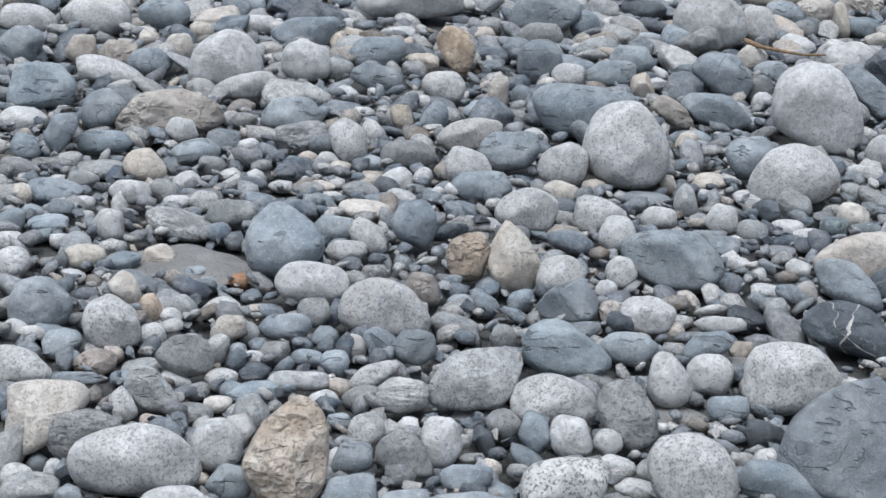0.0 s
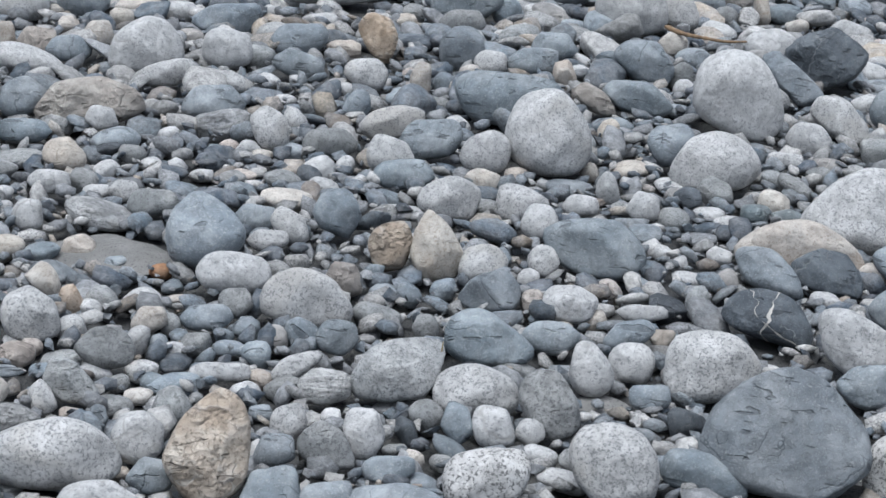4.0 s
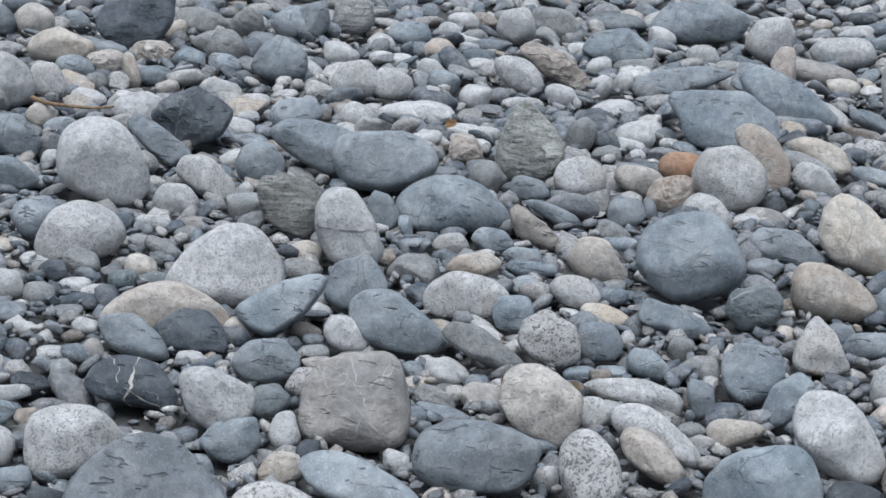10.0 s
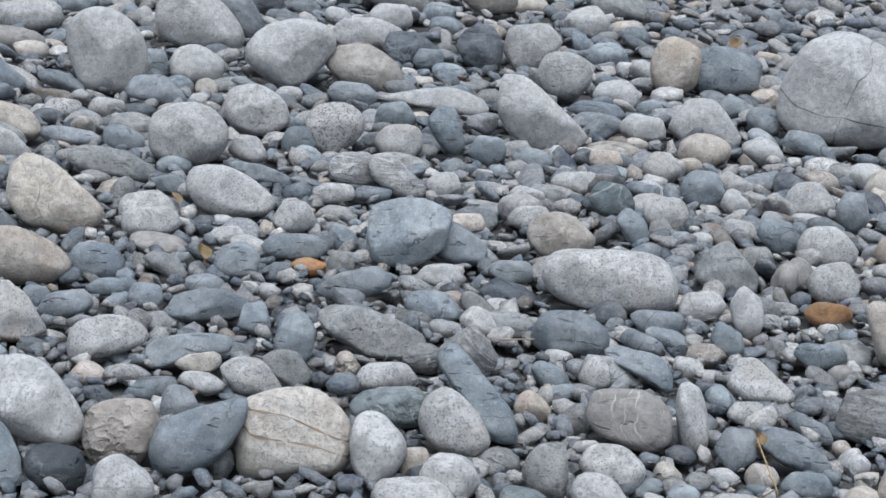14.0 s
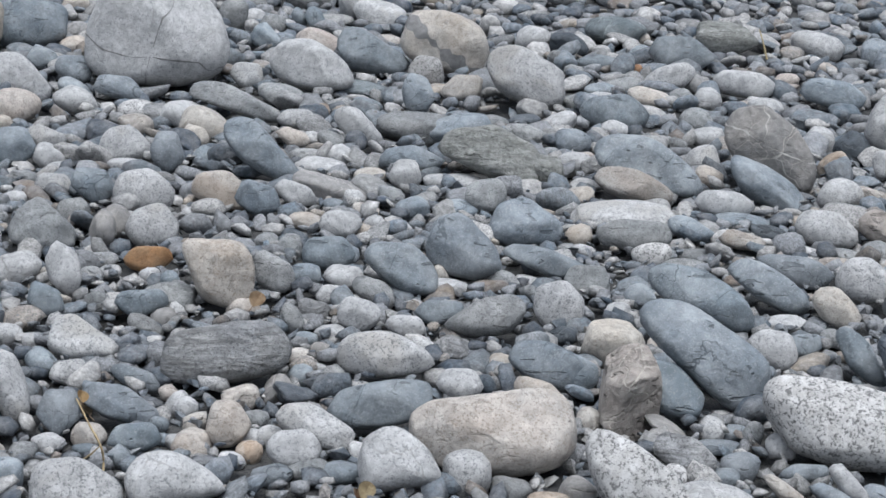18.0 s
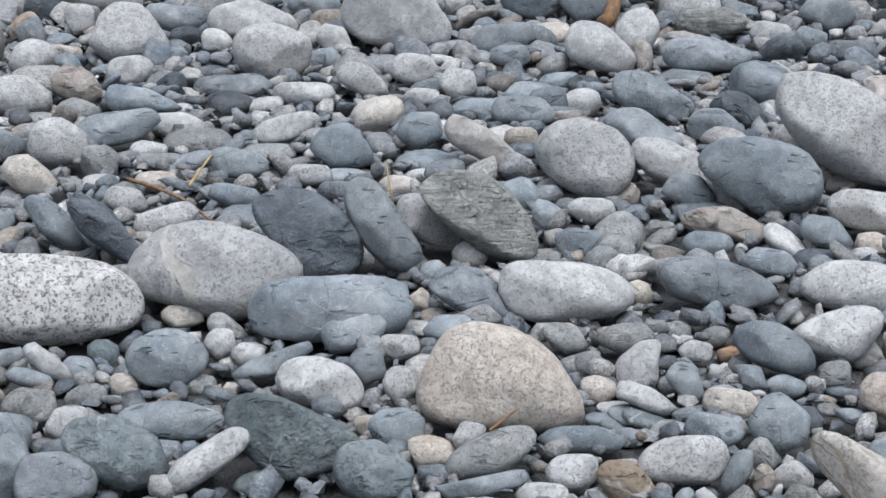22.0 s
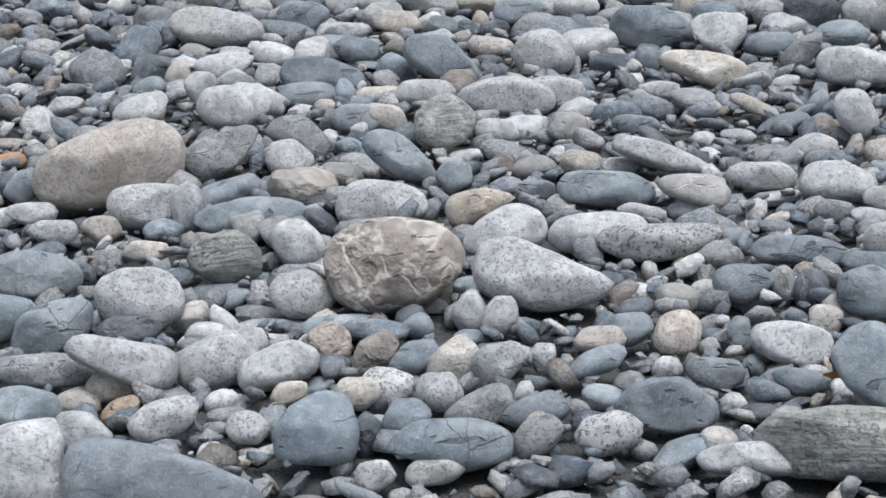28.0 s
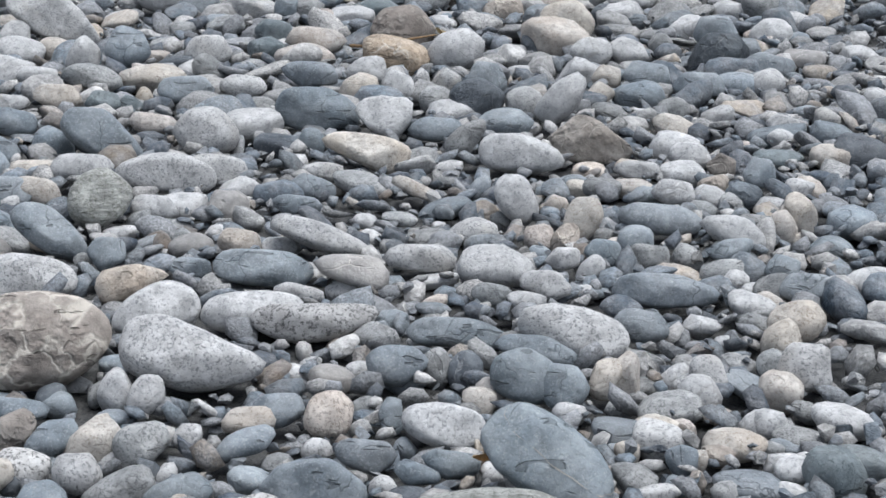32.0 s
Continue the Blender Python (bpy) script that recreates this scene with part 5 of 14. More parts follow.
hewn("slate", 3.91, -1.698, 0.049, 0.041, -115, -24, 1.15, 9, -113, 37, -82, 41, 6, 72, 67, 40, 100, 38, 142, 58)
hewn("white", 3.573, -1.533, 0.097, 0.064, -115, -26, 1.05, 13, -134, 60, -108, 75, -29, 95, 0, 74, 79, 95, 96, 85, 134, 76, 153, 73, -150, 63)
hewn("white", 3.753, -1.742, 0.046, 0.032, -117, -25, 0.98, 7.5, -94, 34, -38, 54, 38, 27, 80, 30, 153, 48, -166, 51)
vein(hewn("slate", 3.408, -1.691, 0.082, 0.085, -120, -27, 0.98, 11, -141, 127, -101, 82, -83, 78, -52, 123, 23, 128, 62, 57, 84, 77, 145, 155, -179, 153), "dark", (20, -0.010, 0.0010))
hewn("slate", 3.998, -1.359, 0.062, 0.051, -109, -24, 0.9, 9, -98, 45, -14, 89, 53, 47, 83, 45, 125, 78, -151, 58, -121, 34)
vein(hewn("granite", 3.898, -1.217, 0.071, 0.059, -107, -25, 1, 7.5, -118, 69, -71, 57, -35, 75, 18, 92, 80, 69, 109, 67, 146, 81, -165, 88), "dark", (-60, 0.013, 0.0008), (10, 0.007, 0.0006))
hewn("white", 3.816, -1.298, 0.049, 0.042, -109, -25, 1, 7.5, -159, 74, -84, 34, -61, 33, 2, 74, 77, 50, 107, 39, 146, 56)
hewn("white", 3.571, -1.164, 0.066, 0.064, -108, -27, 1.02, 11, -161, 84, -95, 69, -74, 61, -39, 96, 43, 62, 66, 60, 87, 73, 145, 115, -168, 86)
hewn("green", 3.455, -1.235, 0.048, 0.042, -110, -28, 0.75, 10, -102, 39, -69, 39, -14, 75, 73, 44, 94, 34, 134, 62, -150, 63)
hewn("slate", 3.191, -1.427, 0.066, 0.057, -117, -30, 1.2, 9, -164, 97, -94, 63, -78, 62, -10, 93, 39, 84, 89, 60, 117, 57, 151, 78)
hewn("slate", 3.087, -1.562, 0.053, 0.047, -121, -30, 1.15, 9, -168, 84, -99, 48, -76, 46, 16, 73, 70, 46, 103, 47, 148, 71)
hewn("granite", 3.24, -2.061, 0.034, 0.025, -128, -27, 0.95, 7.5, -152, 46, -89, 23, -51, 32, 39, 40, 93, 22, 137, 36)
hewn("tan", 3.042, -1.919, 0.059, 0.056, -128, -29, 0.88, 9, -106, 30, -60, 86, 35, 62, 57, 51, 89, 54, 102, 65, -125, 24)
hewn("white", 3.014, -1.868, 0.034, 0.031, -128, -29, 1, 7.5, -127, 48, -89, 25, -48, 47, 65, 30, 95, 24, 141, 51)
hewn("slate", 3.257, -1.761, 0.041, 0.026, -123, -28, 0.9, 9, -103, 29, -53, 28, 19, 35, 88, 31, 145, 34, -163, 36)
hewn("tan", 3.352, -1.714, 0.036, 0.023, -121, -28, 0.85, 7.5, -156, 37, -96, 24, -53, 28, 28, 32, 91, 24, 141, 30)
hewn("grey", 3.223, -1.672, 0.044, 0.03, -121, -29, 0.9, 7.5, -109, 31, -57, 37, 33, 29, 81, 33, 142, 40, -156, 39)
hewn("slate", 4.628, -1.322, 0.055, 0.048, -105, -20, 0.8, 9, -103, 45, -81, 45, -14, 86, 58, 49, 86, 44, 145, 74, -167, 85)
hewn("mossy", 4.257, -1.217, 0.087, 0.071, -105, -22, 1.05, 11, -116, 50, -105, 53, -27, 132, 43, 38, 57, 35, 112, 85, -165, 100)
hewn("slate", 3.921, -1.077, 0.052, 0.038, -104, -25, 0.95, 9, -73, 28, -49, 28, 7, 65, 96, 35, 120, 33, -166, 56)
hewn("granite", 5.838, -3.318, 0.074, 0.07, -121, -13, 0.97, 7.5, -108, 60, -85, 67, -3, 136, 66, 63, 88, 64, 144, 121, -143, 102)
hewn("slate", 4.809, -4.057, 0.072, 0.063, -134, -14, 0.85, 9, -109, 63, -80, 62, -4, 114, 59, 71, 90, 62, 149, 101, -148, 93)
hewn("slate", 5.368, -3.477, 0.05, 0.04, -125, -14, 0.9, 9, -86, 37, 3, 67, 73, 36, 120, 49, -140, 44)
hewn("slate", 4.983, -3.479, 0.085, 0.068, -127, -15, 1, 9, -122, 57, -96, 67, 16, 84, 40, 50, 82, 64, 132, 104, -155, 86)
hewn("pink", 5.104, -3.739, 0.044, 0.036, -129, -14, 0.95, 7.5, -102, 29, -72, 35, 36, 52, 80, 27, 124, 52, -148, 55)
hewn("granite", 4.859, -3.714, 0.071, 0.056, -130, -15, 0.95, 7.5, -88, 63, -21, 89, 40, 68, 91, 64, 143, 76, -142, 72)
hewn("white", 4.618, -4.114, 0.073, 0.054, -136, -14, 0.97, 12, -120, 39, -44, 67, -3, 83, 88, 59, 125, 73, -144, 47)
hewn("tan", 4.427, -3.868, 0.065, 0.06, -135, -15, 1.15, 7.5, -116, 38, -94, 55, -24, 106, 65, 58, 86, 48, 128, 99, -118, 41)
hewn("white", 4.146, -4.12, 0.063, 0.057, -140, -15, 1, 7.5, -99, 51, -78, 58, 8, 107, 66, 53, 92, 53, 144, 96, -146, 92)
hewn("brown", 4.094, -4.335, 0.07, 0.065, -142, -15, 0.85, 14, -135, 85, -91, 60, -40, 106, 52, 52, 78, 55, 125, 67)
hewn("white", 4.369, -4.547, 0.09, 0.06, -141, -14, 0.92, 9, -130, 82, -54, 50, -23, 53, 46, 92, 120, 47, 146, 44)
hewn("granite", 4.649, -3.406, 0.062, 0.058, -129, -16, 0.95, 7.5, -103, 52, -88, 53, -13, 122, 62, 62, 91, 49, 122, 76, -154, 107)
hewn("granite", 4.612, -3.538, 0.051, 0.042, -131, -16, 0.95, 7.5, -78, 40, 14, 71, 78, 36, 109, 51, -131, 31)
hewn("white", 4.873, -3.329, 0.049, 0.042, -127, -16, 0.95, 7.5, -96, 35, -58, 51, 42, 62, 86, 33, 130, 61, -146, 70)
hewn("slate", 5.176, -3.222, 0.064, 0.061, -124, -15, 0.78, 9, -112, 58, -90, 55, -15, 118, 61, 60, 87, 55, 137, 101, -156, 101)
hewn("slate", 4.808, -3.068, 0.053, 0.04, -124, -16, 0.95, 9, -99, 37, -43, 53, 38, 54, 86, 37, 135, 54, -146, 54)
hewn("tan", 4.779, -3.123, 0.051, 0.039, -125, -16, 0.88, 7.5, -89, 41, 18, 53, 75, 34, 115, 48, -127, 26)
hewn("mossy", 4.537, -3.126, 0.081, 0.057, -127, -16, 1.35, 12, -126, 72, -69, 60, -24, 65, 47, 64, 106, 67, 153, 69, -168, 74)
hewn("slate", 4.431, -2.908, 0.078, 0.057, -126, -17, 1, 8, -127, 45, -96, 62, 4, 78, 39, 42, 78, 56, 140, 88, -147, 56)
hewn("white", 5.329, -2.946, 0.06, 0.035, -120, -15, 0.92, 7.5, -53, 31, 0, 47, 85, 51, 135, 48, -160, 32)
hewn("white", 5.112, -2.887, 0.071, 0.05, -121, -15, 1, 7.5, -98, 55, -24, 78, 38, 55, 89, 52, 146, 68, -145, 66)
hewn("granite", 4.683, -2.783, 0.053, 0.039, -122, -17, 1, 7.5, -92, 45, -29, 57, 41, 43, 94, 44, 149, 55, -150, 53)
hewn("grey", 4.768, -2.65, 0.075, 0.06, -120, -17, 1, 10, -151, 83, -71, 45, -42, 47, 37, 105, 99, 50, 137, 68)
hewn("grey", 4.729, -2.839, 0.074, 0.053, -123, -17, 0.95, 7.5, -120, 31, -28, 81, 37, 58, 89, 58, 133, 72, -127, 32)
hewn("slate", 3.968, -3.108, 0.049, 0.05, -132, -19, 1, 9, -104, 42, -91, 39, -35, 93, 55, 60, 87, 39, 124, 78, -158, 94)
hewn("veined", 3.812, -3.201, 0.053, 0.045, -135, -19, 1.2, 9, -106, 25, -42, 74, 35, 64, 88, 38, 120, 58, -120, 29)
hewn("granite", 3.791, -3.387, 0.045, 0.04, -137, -18, 0.95, 7.5, -124, 52, -95, 29, -41, 70, 49, 56, 89, 30, 129, 56)
hewn("white", 3.623, -3.431, 0.056, 0.047, -139, -19, 0.97, 7.5, -106, 48, -83, 47, -10, 84, 61, 47, 95, 47, 153, 77, -158, 80)
hewn("granite", 4.263, -2.731, 0.053, 0.055, -125, -19, 0.97, 7.5, -96, 51, -70, 64, 14, 93, 72, 50, 94, 54, 147, 90, -149, 91)
hewn("ochre", 4.071, -2.844, 0.052, 0.045, -128, -19, 1.05, 11, -73, 22, -58, 24, 69, 51, 96, 43, 136, 64, -159, 71)
hewn("white", 3.919, -2.783, 0.06, 0.053, -129, -20, 1.05, 7.5, -141, 89, -92, 55, -63, 58, 13, 84, 71, 61, 113, 46, 140, 55)
hewn("white", 3.788, -2.909, 0.054, 0.05, -132, -20, 1.02, 7.5, -140, 85, -95, 44, -71, 44, 5, 105, 78, 47, 97, 39, 137, 75)
hewn("coarse", 3.657, -2.948, 0.05, 0.053, -134, -20, 0.8, 7.5, -110, 52, -85, 37, -61, 56, 27, 124, 89, 38, 122, 84, -145, 99)
hewn("granite", 3.837, -3.072, 0.038, 0.028, -133, -19, 0.9, 7.5, -94, 22, 7, 54, 76, 18, 112, 30, -128, 31)
hewn("granite", 3.642, -2.629, 0.079, 0.073, -130, -21, 1, 9, -120, 76, -102, 66, -73, 80, -13, 136, 63, 51, 96, 81, 148, 122, -165, 123)
hewn("slate", 3.439, -3.109, 0.044, 0.041, -138, -21, 0.9, 9, -95, 30, -12, 97, 69, 36, 91, 29, 129, 63, -137, 71)
hewn("granite", 3.247, -3.226, 0.062, 0.057, -142, -21, 0.95, 7.5, -114, 54, -91, 53, -37, 103, 30, 88, 70, 50, 94, 53, 145, 102, -143, 85)
hewn("slate", 3.27, -3.139, 0.043, 0.039, -140, -21, 0.85, 9, -91, 30, -2, 86, 62, 34, 87, 29, 130, 62, -115, 29)
hewn("slate", 3.173, -2.997, 0.06, 0.044, -140, -22, 0.9, 9, -148, 58, -107, 47, -69, 54, 5, 63, 57, 47, 103, 50, 158, 61)
hewn("slate", 3.106, -3.025, 0.05, 0.032, -141, -22, 1, 9, -156, 43, -94, 39, -34, 40, 30, 38, 87, 39, 158, 42)
hewn("tan", 3.082, -3.108, 0.049, 0.026, -143, -22, 0.95, 7.5, -159, 35, -90, 40, -24, 26, 18, 34, 103, 34, 159, 26)
hewn("pink", 3.317, -2.657, 0.052, 0.033, -134, -23, 1.1, 7.5, -125, 47, -82, 41, -13, 42, 45, 44, 100, 40, 150, 39, -179, 45)
hewn("white", 3.135, -2.746, 0.052, 0.041, -138, -23, 1.1, 7.5, -104, 35, -57, 53, 9, 71, 70, 44, 93, 42, 152, 71, -139, 49)
hewn("tan", 3.416, -2.569, 0.038, 0.027, -132, -23, 0.98, 7.5, -162, 50, -98, 26, -68, 28, 29, 40, 91, 24, 134, 35)
vein(hewn("slate", 2.86, -2.679, 0.096, 0.076, -141, -24, 1.05, 10, -125, 57, -108, 68, -46, 121, 3, 104, 43, 71, 60, 68, 102, 100, 155, 117, -151, 77), "light", (34, 0.034, 0.0006))
hewn("mossy", 2.814, -2.517, 0.064, 0.072, -139, -26, 1.25, 9, -135, 115, -91, 58, -63, 94, 33, 118, 62, 78, 86, 57, 103, 66, 143, 127)
hewn("slate", 3.118, -2.434, 0.055, 0.047, -134, -25, 1, 12, -130, 56, -105, 44, -77, 47, -12, 82, 55, 50, 96, 43, 142, 66)
hewn("coarse", 3.122, -2.313, 0.047, 0.035, -132, -26, 1, 7.5, -129, 43, -76, 32, -31, 45, 54, 45, 100, 34, 145, 45)
hewn("white", 3.726, -2.103, 0.048, 0.043, -121, -23, 0.97, 7.5, -157, 76, -94, 44, -72, 39, -16, 71, 61, 53, 106, 37, 140, 52)
hewn("slate", 3.435, -1.98, 0.072, 0.05, -122, -25, 1.15, 9, -169, 72, -99, 60, -28, 73, 10, 64, 69, 61, 108, 50, 144, 57)
hewn("slate", 3.261, -2.102, 0.056, 0.051, -126, -26, 1, 10, -79, 50, -7, 103, 66, 56, 90, 42, 126, 62, -113, 38)
hewn("granite", 3.962, -2.319, 0.053, 0.042, -122, -21, 0.95, 7.5, -94, 47, -35, 64, 38, 46, 95, 45, 143, 59, -147, 55)
hewn("brown", 3.641, -2.248, 0.05, 0.032, -124, -23, 0.85, 10, -153, 48, -84, 37, -29, 34, 31, 46, 109, 30, 153, 33)
hewn("slate", 3.585, -2.291, 0.042, 0.03, -125, -23, 1.05, 10, -162, 51, -89, 31, -54, 30, 24, 46, 94, 30, 136, 32)
hewn("grey", 3.443, -2.36, 0.05, 0.033, -128, -24, 1.2, 7.5, -75, 34, -41, 34, 25, 50, 94, 38, 144, 43, -149, 42)
hewn("white", 3.608, -2.505, 0.048, 0.027, -128, -22, 0.85, 7.5, -176, 36, -96, 38, -46, 31, 8, 33, 84, 38, 148, 29)
hewn("slate", 3.338, -2.488, 0.044, 0.033, -131, -24, 1.15, 9, -136, 51, -73, 21, -38, 34, 49, 51, 104, 24, 135, 30)
hewn("granite", 3.683, -1.849, 0.049, 0.037, -117, -24, 1, 7.5, -137, 51, -77, 33, -33, 47, 46, 57, 100, 32, 134, 41)
hewn("granite", 4.125, -2.065, 0.074, 0.056, -117, -21, 0.97, 7.5, -110, 58, -68, 73, -9, 88, 43, 78, 84, 62, 122, 74, -171, 77)
hewn("slate", 4.445, -2.515, 0.043, 0.054, -121, -19, 1, 9, -92, 35, -81, 42, 25, 116, 78, 46, 96, 37, 109, 51, -131, 85)
hewn("white", 4.188, -2.463, 0.057, 0.041, -122, -20, 1, 7.5, -92, 50, -35, 57, 32, 46, 89, 50, 139, 57, -153, 46)
hewn("mossy", 4.215, -2.309, 0.067, 0.049, -120, -20, 1.2, 9, -116, 54, -85, 59, -8, 76, 46, 58, 100, 50, 142, 63, -155, 66)
hewn("slate", 3.385, -2.899, 0.048, 0.036, -136, -22, 1, 9, -104, 37, -51, 32, 47, 47, 87, 39, 126, 51, -169, 55)
hewn("granite", 6.191, -4.228, 0.117, 0.1, -126, -11, 1, 11, -105, 79, -72, 138, 30, 88, 49, 70, 86, 102, 149, 156, -132, 82)
hewn("white", 6.403, -4.848, 0.102, 0.081, -129, -10, 0.95, 7.5, -120, 96, -82, 93, -22, 112, 49, 95, 93, 95, 147, 114, -165, 116)
hewn("brown", 5.366, -4.975, 0.084, 0.07, -136, -12, 0.7, 10, -148, 103, -90, 75, -37, 95, 38, 85, 95, 72, 149, 94)
hewn("tan", 5.083, -5.455, 0.08, 0.062, -141, -11, 1.05, 7.5, -85, 70, -21, 91, 45, 75, 97, 68, 148, 90, -140, 70)
hewn("white", 5.074, -4.905, 0.073, 0.058, -138, -12, 0.97, 7.5, -143, 87, -87, 62, -28, 77, 49, 76, 100, 58, 149, 74)
hewn("white", 4.746, -5.154, 0.063, 0.046, -142, -12, 0.97, 7.5, -53, 47, 18, 68, 89, 54, 138, 59, -128, 39)
hewn("white", 4.709, -5.296, 0.058, 0.043, -143, -12, 0.95, 7.5, -80, 42, 29, 50, 73, 39, 128, 54, -141, 50)
hewn("white", 5.049, -4.486, 0.065, 0.044, -135, -13, 0.97, 7.5, -62, 47, 9, 60, 95, 50, 135, 49, -136, 44)
hewn("granite", 6.425, -5.53, 0.087, 0.064, -133, -10, 0.97, 7.5, -126, 63, -66, 74, 20, 80, 91, 76, 154, 88)
hewn("slate", 7.435, -6.393, 0.083, 0.073, -133, -8, 1.05, 9, -133, 101, -96, 68, -59, 90, 29, 107, 91, 67, 132, 83)
hewn("granite", 7.07, -5.763, 0.074, 0.064, -131, -9, 0.97, 7.5, -105, 51, -57, 82, 28, 100, 92, 56, 143, 89)
hewn("slate", 8.714, -5.548, 0.081, 0.076, -123, -8, 0.9, 9, -161, 128, -92, 75, -64, 81, 30, 98, 86, 80, 146, 104)
hewn("white", 3.395, -3.955, 0.053, 0.044, -146, -18, 0.97, 7.5, -105, 25, -33, 77, 44, 50, 89, 42, 136, 76, -130, 36)
hewn("white", 8.342, -5.855, 0.062, 0.047, -126, -8, 0.97, 7.5, -79, 51, 13, 66, 81, 47, 145, 69, -130, 43)
hewn("slate", 5.295, -4.012, 0.057, 0.046, -129, -13, 0.95, 9, -96, 41, -42, 69, 35, 70, 89, 41, 139, 70, -146, 70)
hewn("granite", 5.225, -4.162, 0.05, 0.04, -131, -13, 0.97, 7.5, -76, 35, 16, 67, 85, 39, 126, 51, -129, 41)
hewn("tan", -1.188, 6.029, 0.063, 0.041, 11, -15, 0.8, 12, -135, 44, -65, 44, 14, 49, 91, 52, 154, 48)
hewn("brown", -1.071, 6.015, 0.062, 0.046, 10, -15, 0.9, 12, -120, 39, -68, 53, 11, 67, 88, 50, 146, 58)
hewn("slate", -0.971, 6.001, 0.054, 0.044, 9, -15, 1, 9, -137, 61, -86, 41, -25, 73, 50, 54, 95, 41, 137, 57)
hewn("tan", -0.897, 6.149, 0.062, 0.041, 8, -15, 0.9, 7.5, -130, 41, -61, 46, 16, 50, 97, 49, 154, 50)
hewn("granite", -0.64, 5.77, 0.062, 0.057, 6, -16, 0.95, 7.5, -119, 79, -83, 44, -49, 59, 60, 77, 105, 35, 128, 50)
hewn("slate", -0.256, 6.268, 0.062, 0.057, 2, -15, 1, 9, -92, 52, -46, 65, 35, 94, 94, 55, 132, 78, -150, 88)
hewn("slate", -0.244, 5.984, 0.061, 0.05, 2, -15, 0.95, 9, -110, 48, -74, 50, 19, 77, 76, 39, 124, 60, -150, 72)
hewn("granite", -0.029, 5.924, 0.058, 0.048, 0, -15, 0.97, 7.5, -131, 52, -86, 53, -14, 72, 43, 64, 97, 52, 151, 68)
hewn("slate", -1.069, 5.11, 0.071, 0.042, 12, -17, 1, 9, -143, 46, -37, 30, -7, 43, 95, 60, 154, 42)
hewn("slate", -0.953, 5.148, 0.046, 0.04, 10, -17, 1.05, 9, -141, 69, -94, 33, -61, 47, 44, 59, 89, 34, 143, 67)
hewn("slate", -1.154, 5.048, 0.052, 0.032, 13, -18, 1.05, 9, -150, 39, -82, 38, 8, 40, 74, 34, 149, 38)
hewn("white", -0.762, 5.301, 0.05, 0.032, 8, -17, 0.97, 7.5, -131, 37, -72, 35, 20, 40, 84, 35, 156, 43)
hewn("slate", -0.466, 5.5, 0.06, 0.055, 5, -16, 1.1, 10, -141, 87, -91, 50, -47, 72, 43, 72, 93, 53, 147, 77)
hewn("granite", -0.434, 5.776, 0.048, 0.039, 4, -16, 0.9, 10, -93, 34, -42, 60, 62, 29, 112, 40, -146, 55)
hewn("white", -0.817, 4.742, 0.046, 0.033, 10, -19, 0.97, 7.5, -76, 32, 10, 55, 85, 33, 136, 45, -129, 35)
hewn("granite", -0.622, 4.725, 0.043, 0.027, 7, -19, 0.95, 7.5, -135, 33, -79, 29, 6, 41, 80, 28, 144, 32)
hewn("grey", -0.536, 4.631, 0.048, 0.038, 6, -19, 0.95, 7.5, -152, 64, -95, 38, -62, 38, 26, 62, 89, 37, 143, 56)
hewn("slate", -0.969, 4.617, 0.037, 0.023, 12, -19, 0.95, 9, -147, 33, -82, 22, -8, 35, 77, 21, 141, 28)
hewn("white", -0.824, 4.487, 0.049, 0.03, 10, -20, 0.9, 7.5, -146, 35, -89, 40, 4, 39, 86, 39, 150, 34)
hewn("granite", -0.189, 4.501, 0.061, 0.038, 2, -20, 0.95, 7.5, -72, 50, 15, 42, 67, 37, 148, 50, -145, 35)
hewn("slate", -0.281, 4.577, 0.048, 0.034, 3, -20, 1.05, 9, -132, 39, -81, 34, -5, 53, 84, 33, 136, 40)
hewn("granite", -0.238, 4.442, 0.04, 0.029, 3, -20, 0.97, 7.5, -132, 37, -76, 23, 8, 53, 91, 27, 134, 37)
hewn("granite", 0.055, 5.109, 0.066, 0.05, -1, -18, 0.97, 7.5, -154, 72, -94, 57, -49, 66, 34, 56, 78, 47, 152, 67)
hewn("slate", 0.089, 4.98, 0.05, 0.048, -1, -18, 1, 9, -124, 63, -90, 39, -50, 59, 47, 71, 95, 43, 142, 71)
hewn("granite", 0.429, 4.396, 0.052, 0.031, -6, -20, 0.95, 7.5, -103, 39, -35, 37, 28, 37, 87, 41, 155, 40, -158, 39)
hewn("slate", -0.338, 3.945, 0.04, 0.033, 5, -23, 1.05, 9, -133, 46, -90, 29, -48, 41, 39, 52, 95, 28, 138, 45)
hewn("tan", -0.457, 3.912, 0.041, 0.027, 6, -23, 0.85, 7.5, -162, 42, -95, 31, -62, 29, 11, 40, 89, 31, 148, 33)
hewn("grey", -0.282, 4.027, 0.043, 0.028, 4, -22, 1, 7.5, -97, 32, -42, 35, 21, 38, 93, 35, 152, 40, -152, 35)
hewn("slate", -0.05, 3.858, 0.049, 0.033, 0, -23, 0.9, 9, -106, 36, -50, 38, 15, 47, 88, 39, 145, 45, -154, 44)
hewn("grey", -0.565, 3.544, 0.055, 0.038, 9, -25, 1.15, 7.5, -135, 42, -93, 45, -22, 61, 39, 33, 83, 43, 161, 54)
hewn("white", -0.287, 3.681, 0.033, 0.028, 4, -24, 0.9, 7.5, -96, 20, -79, 24, 14, 66, 90, 21, 120, 38, -132, 45)
hewn("granite", -0.127, 3.7, 0.048, 0.036, 2, -24, 0.9, 7.5, -123, 52, -66, 22, -47, 23, 56, 54, 107, 27, 144, 36)
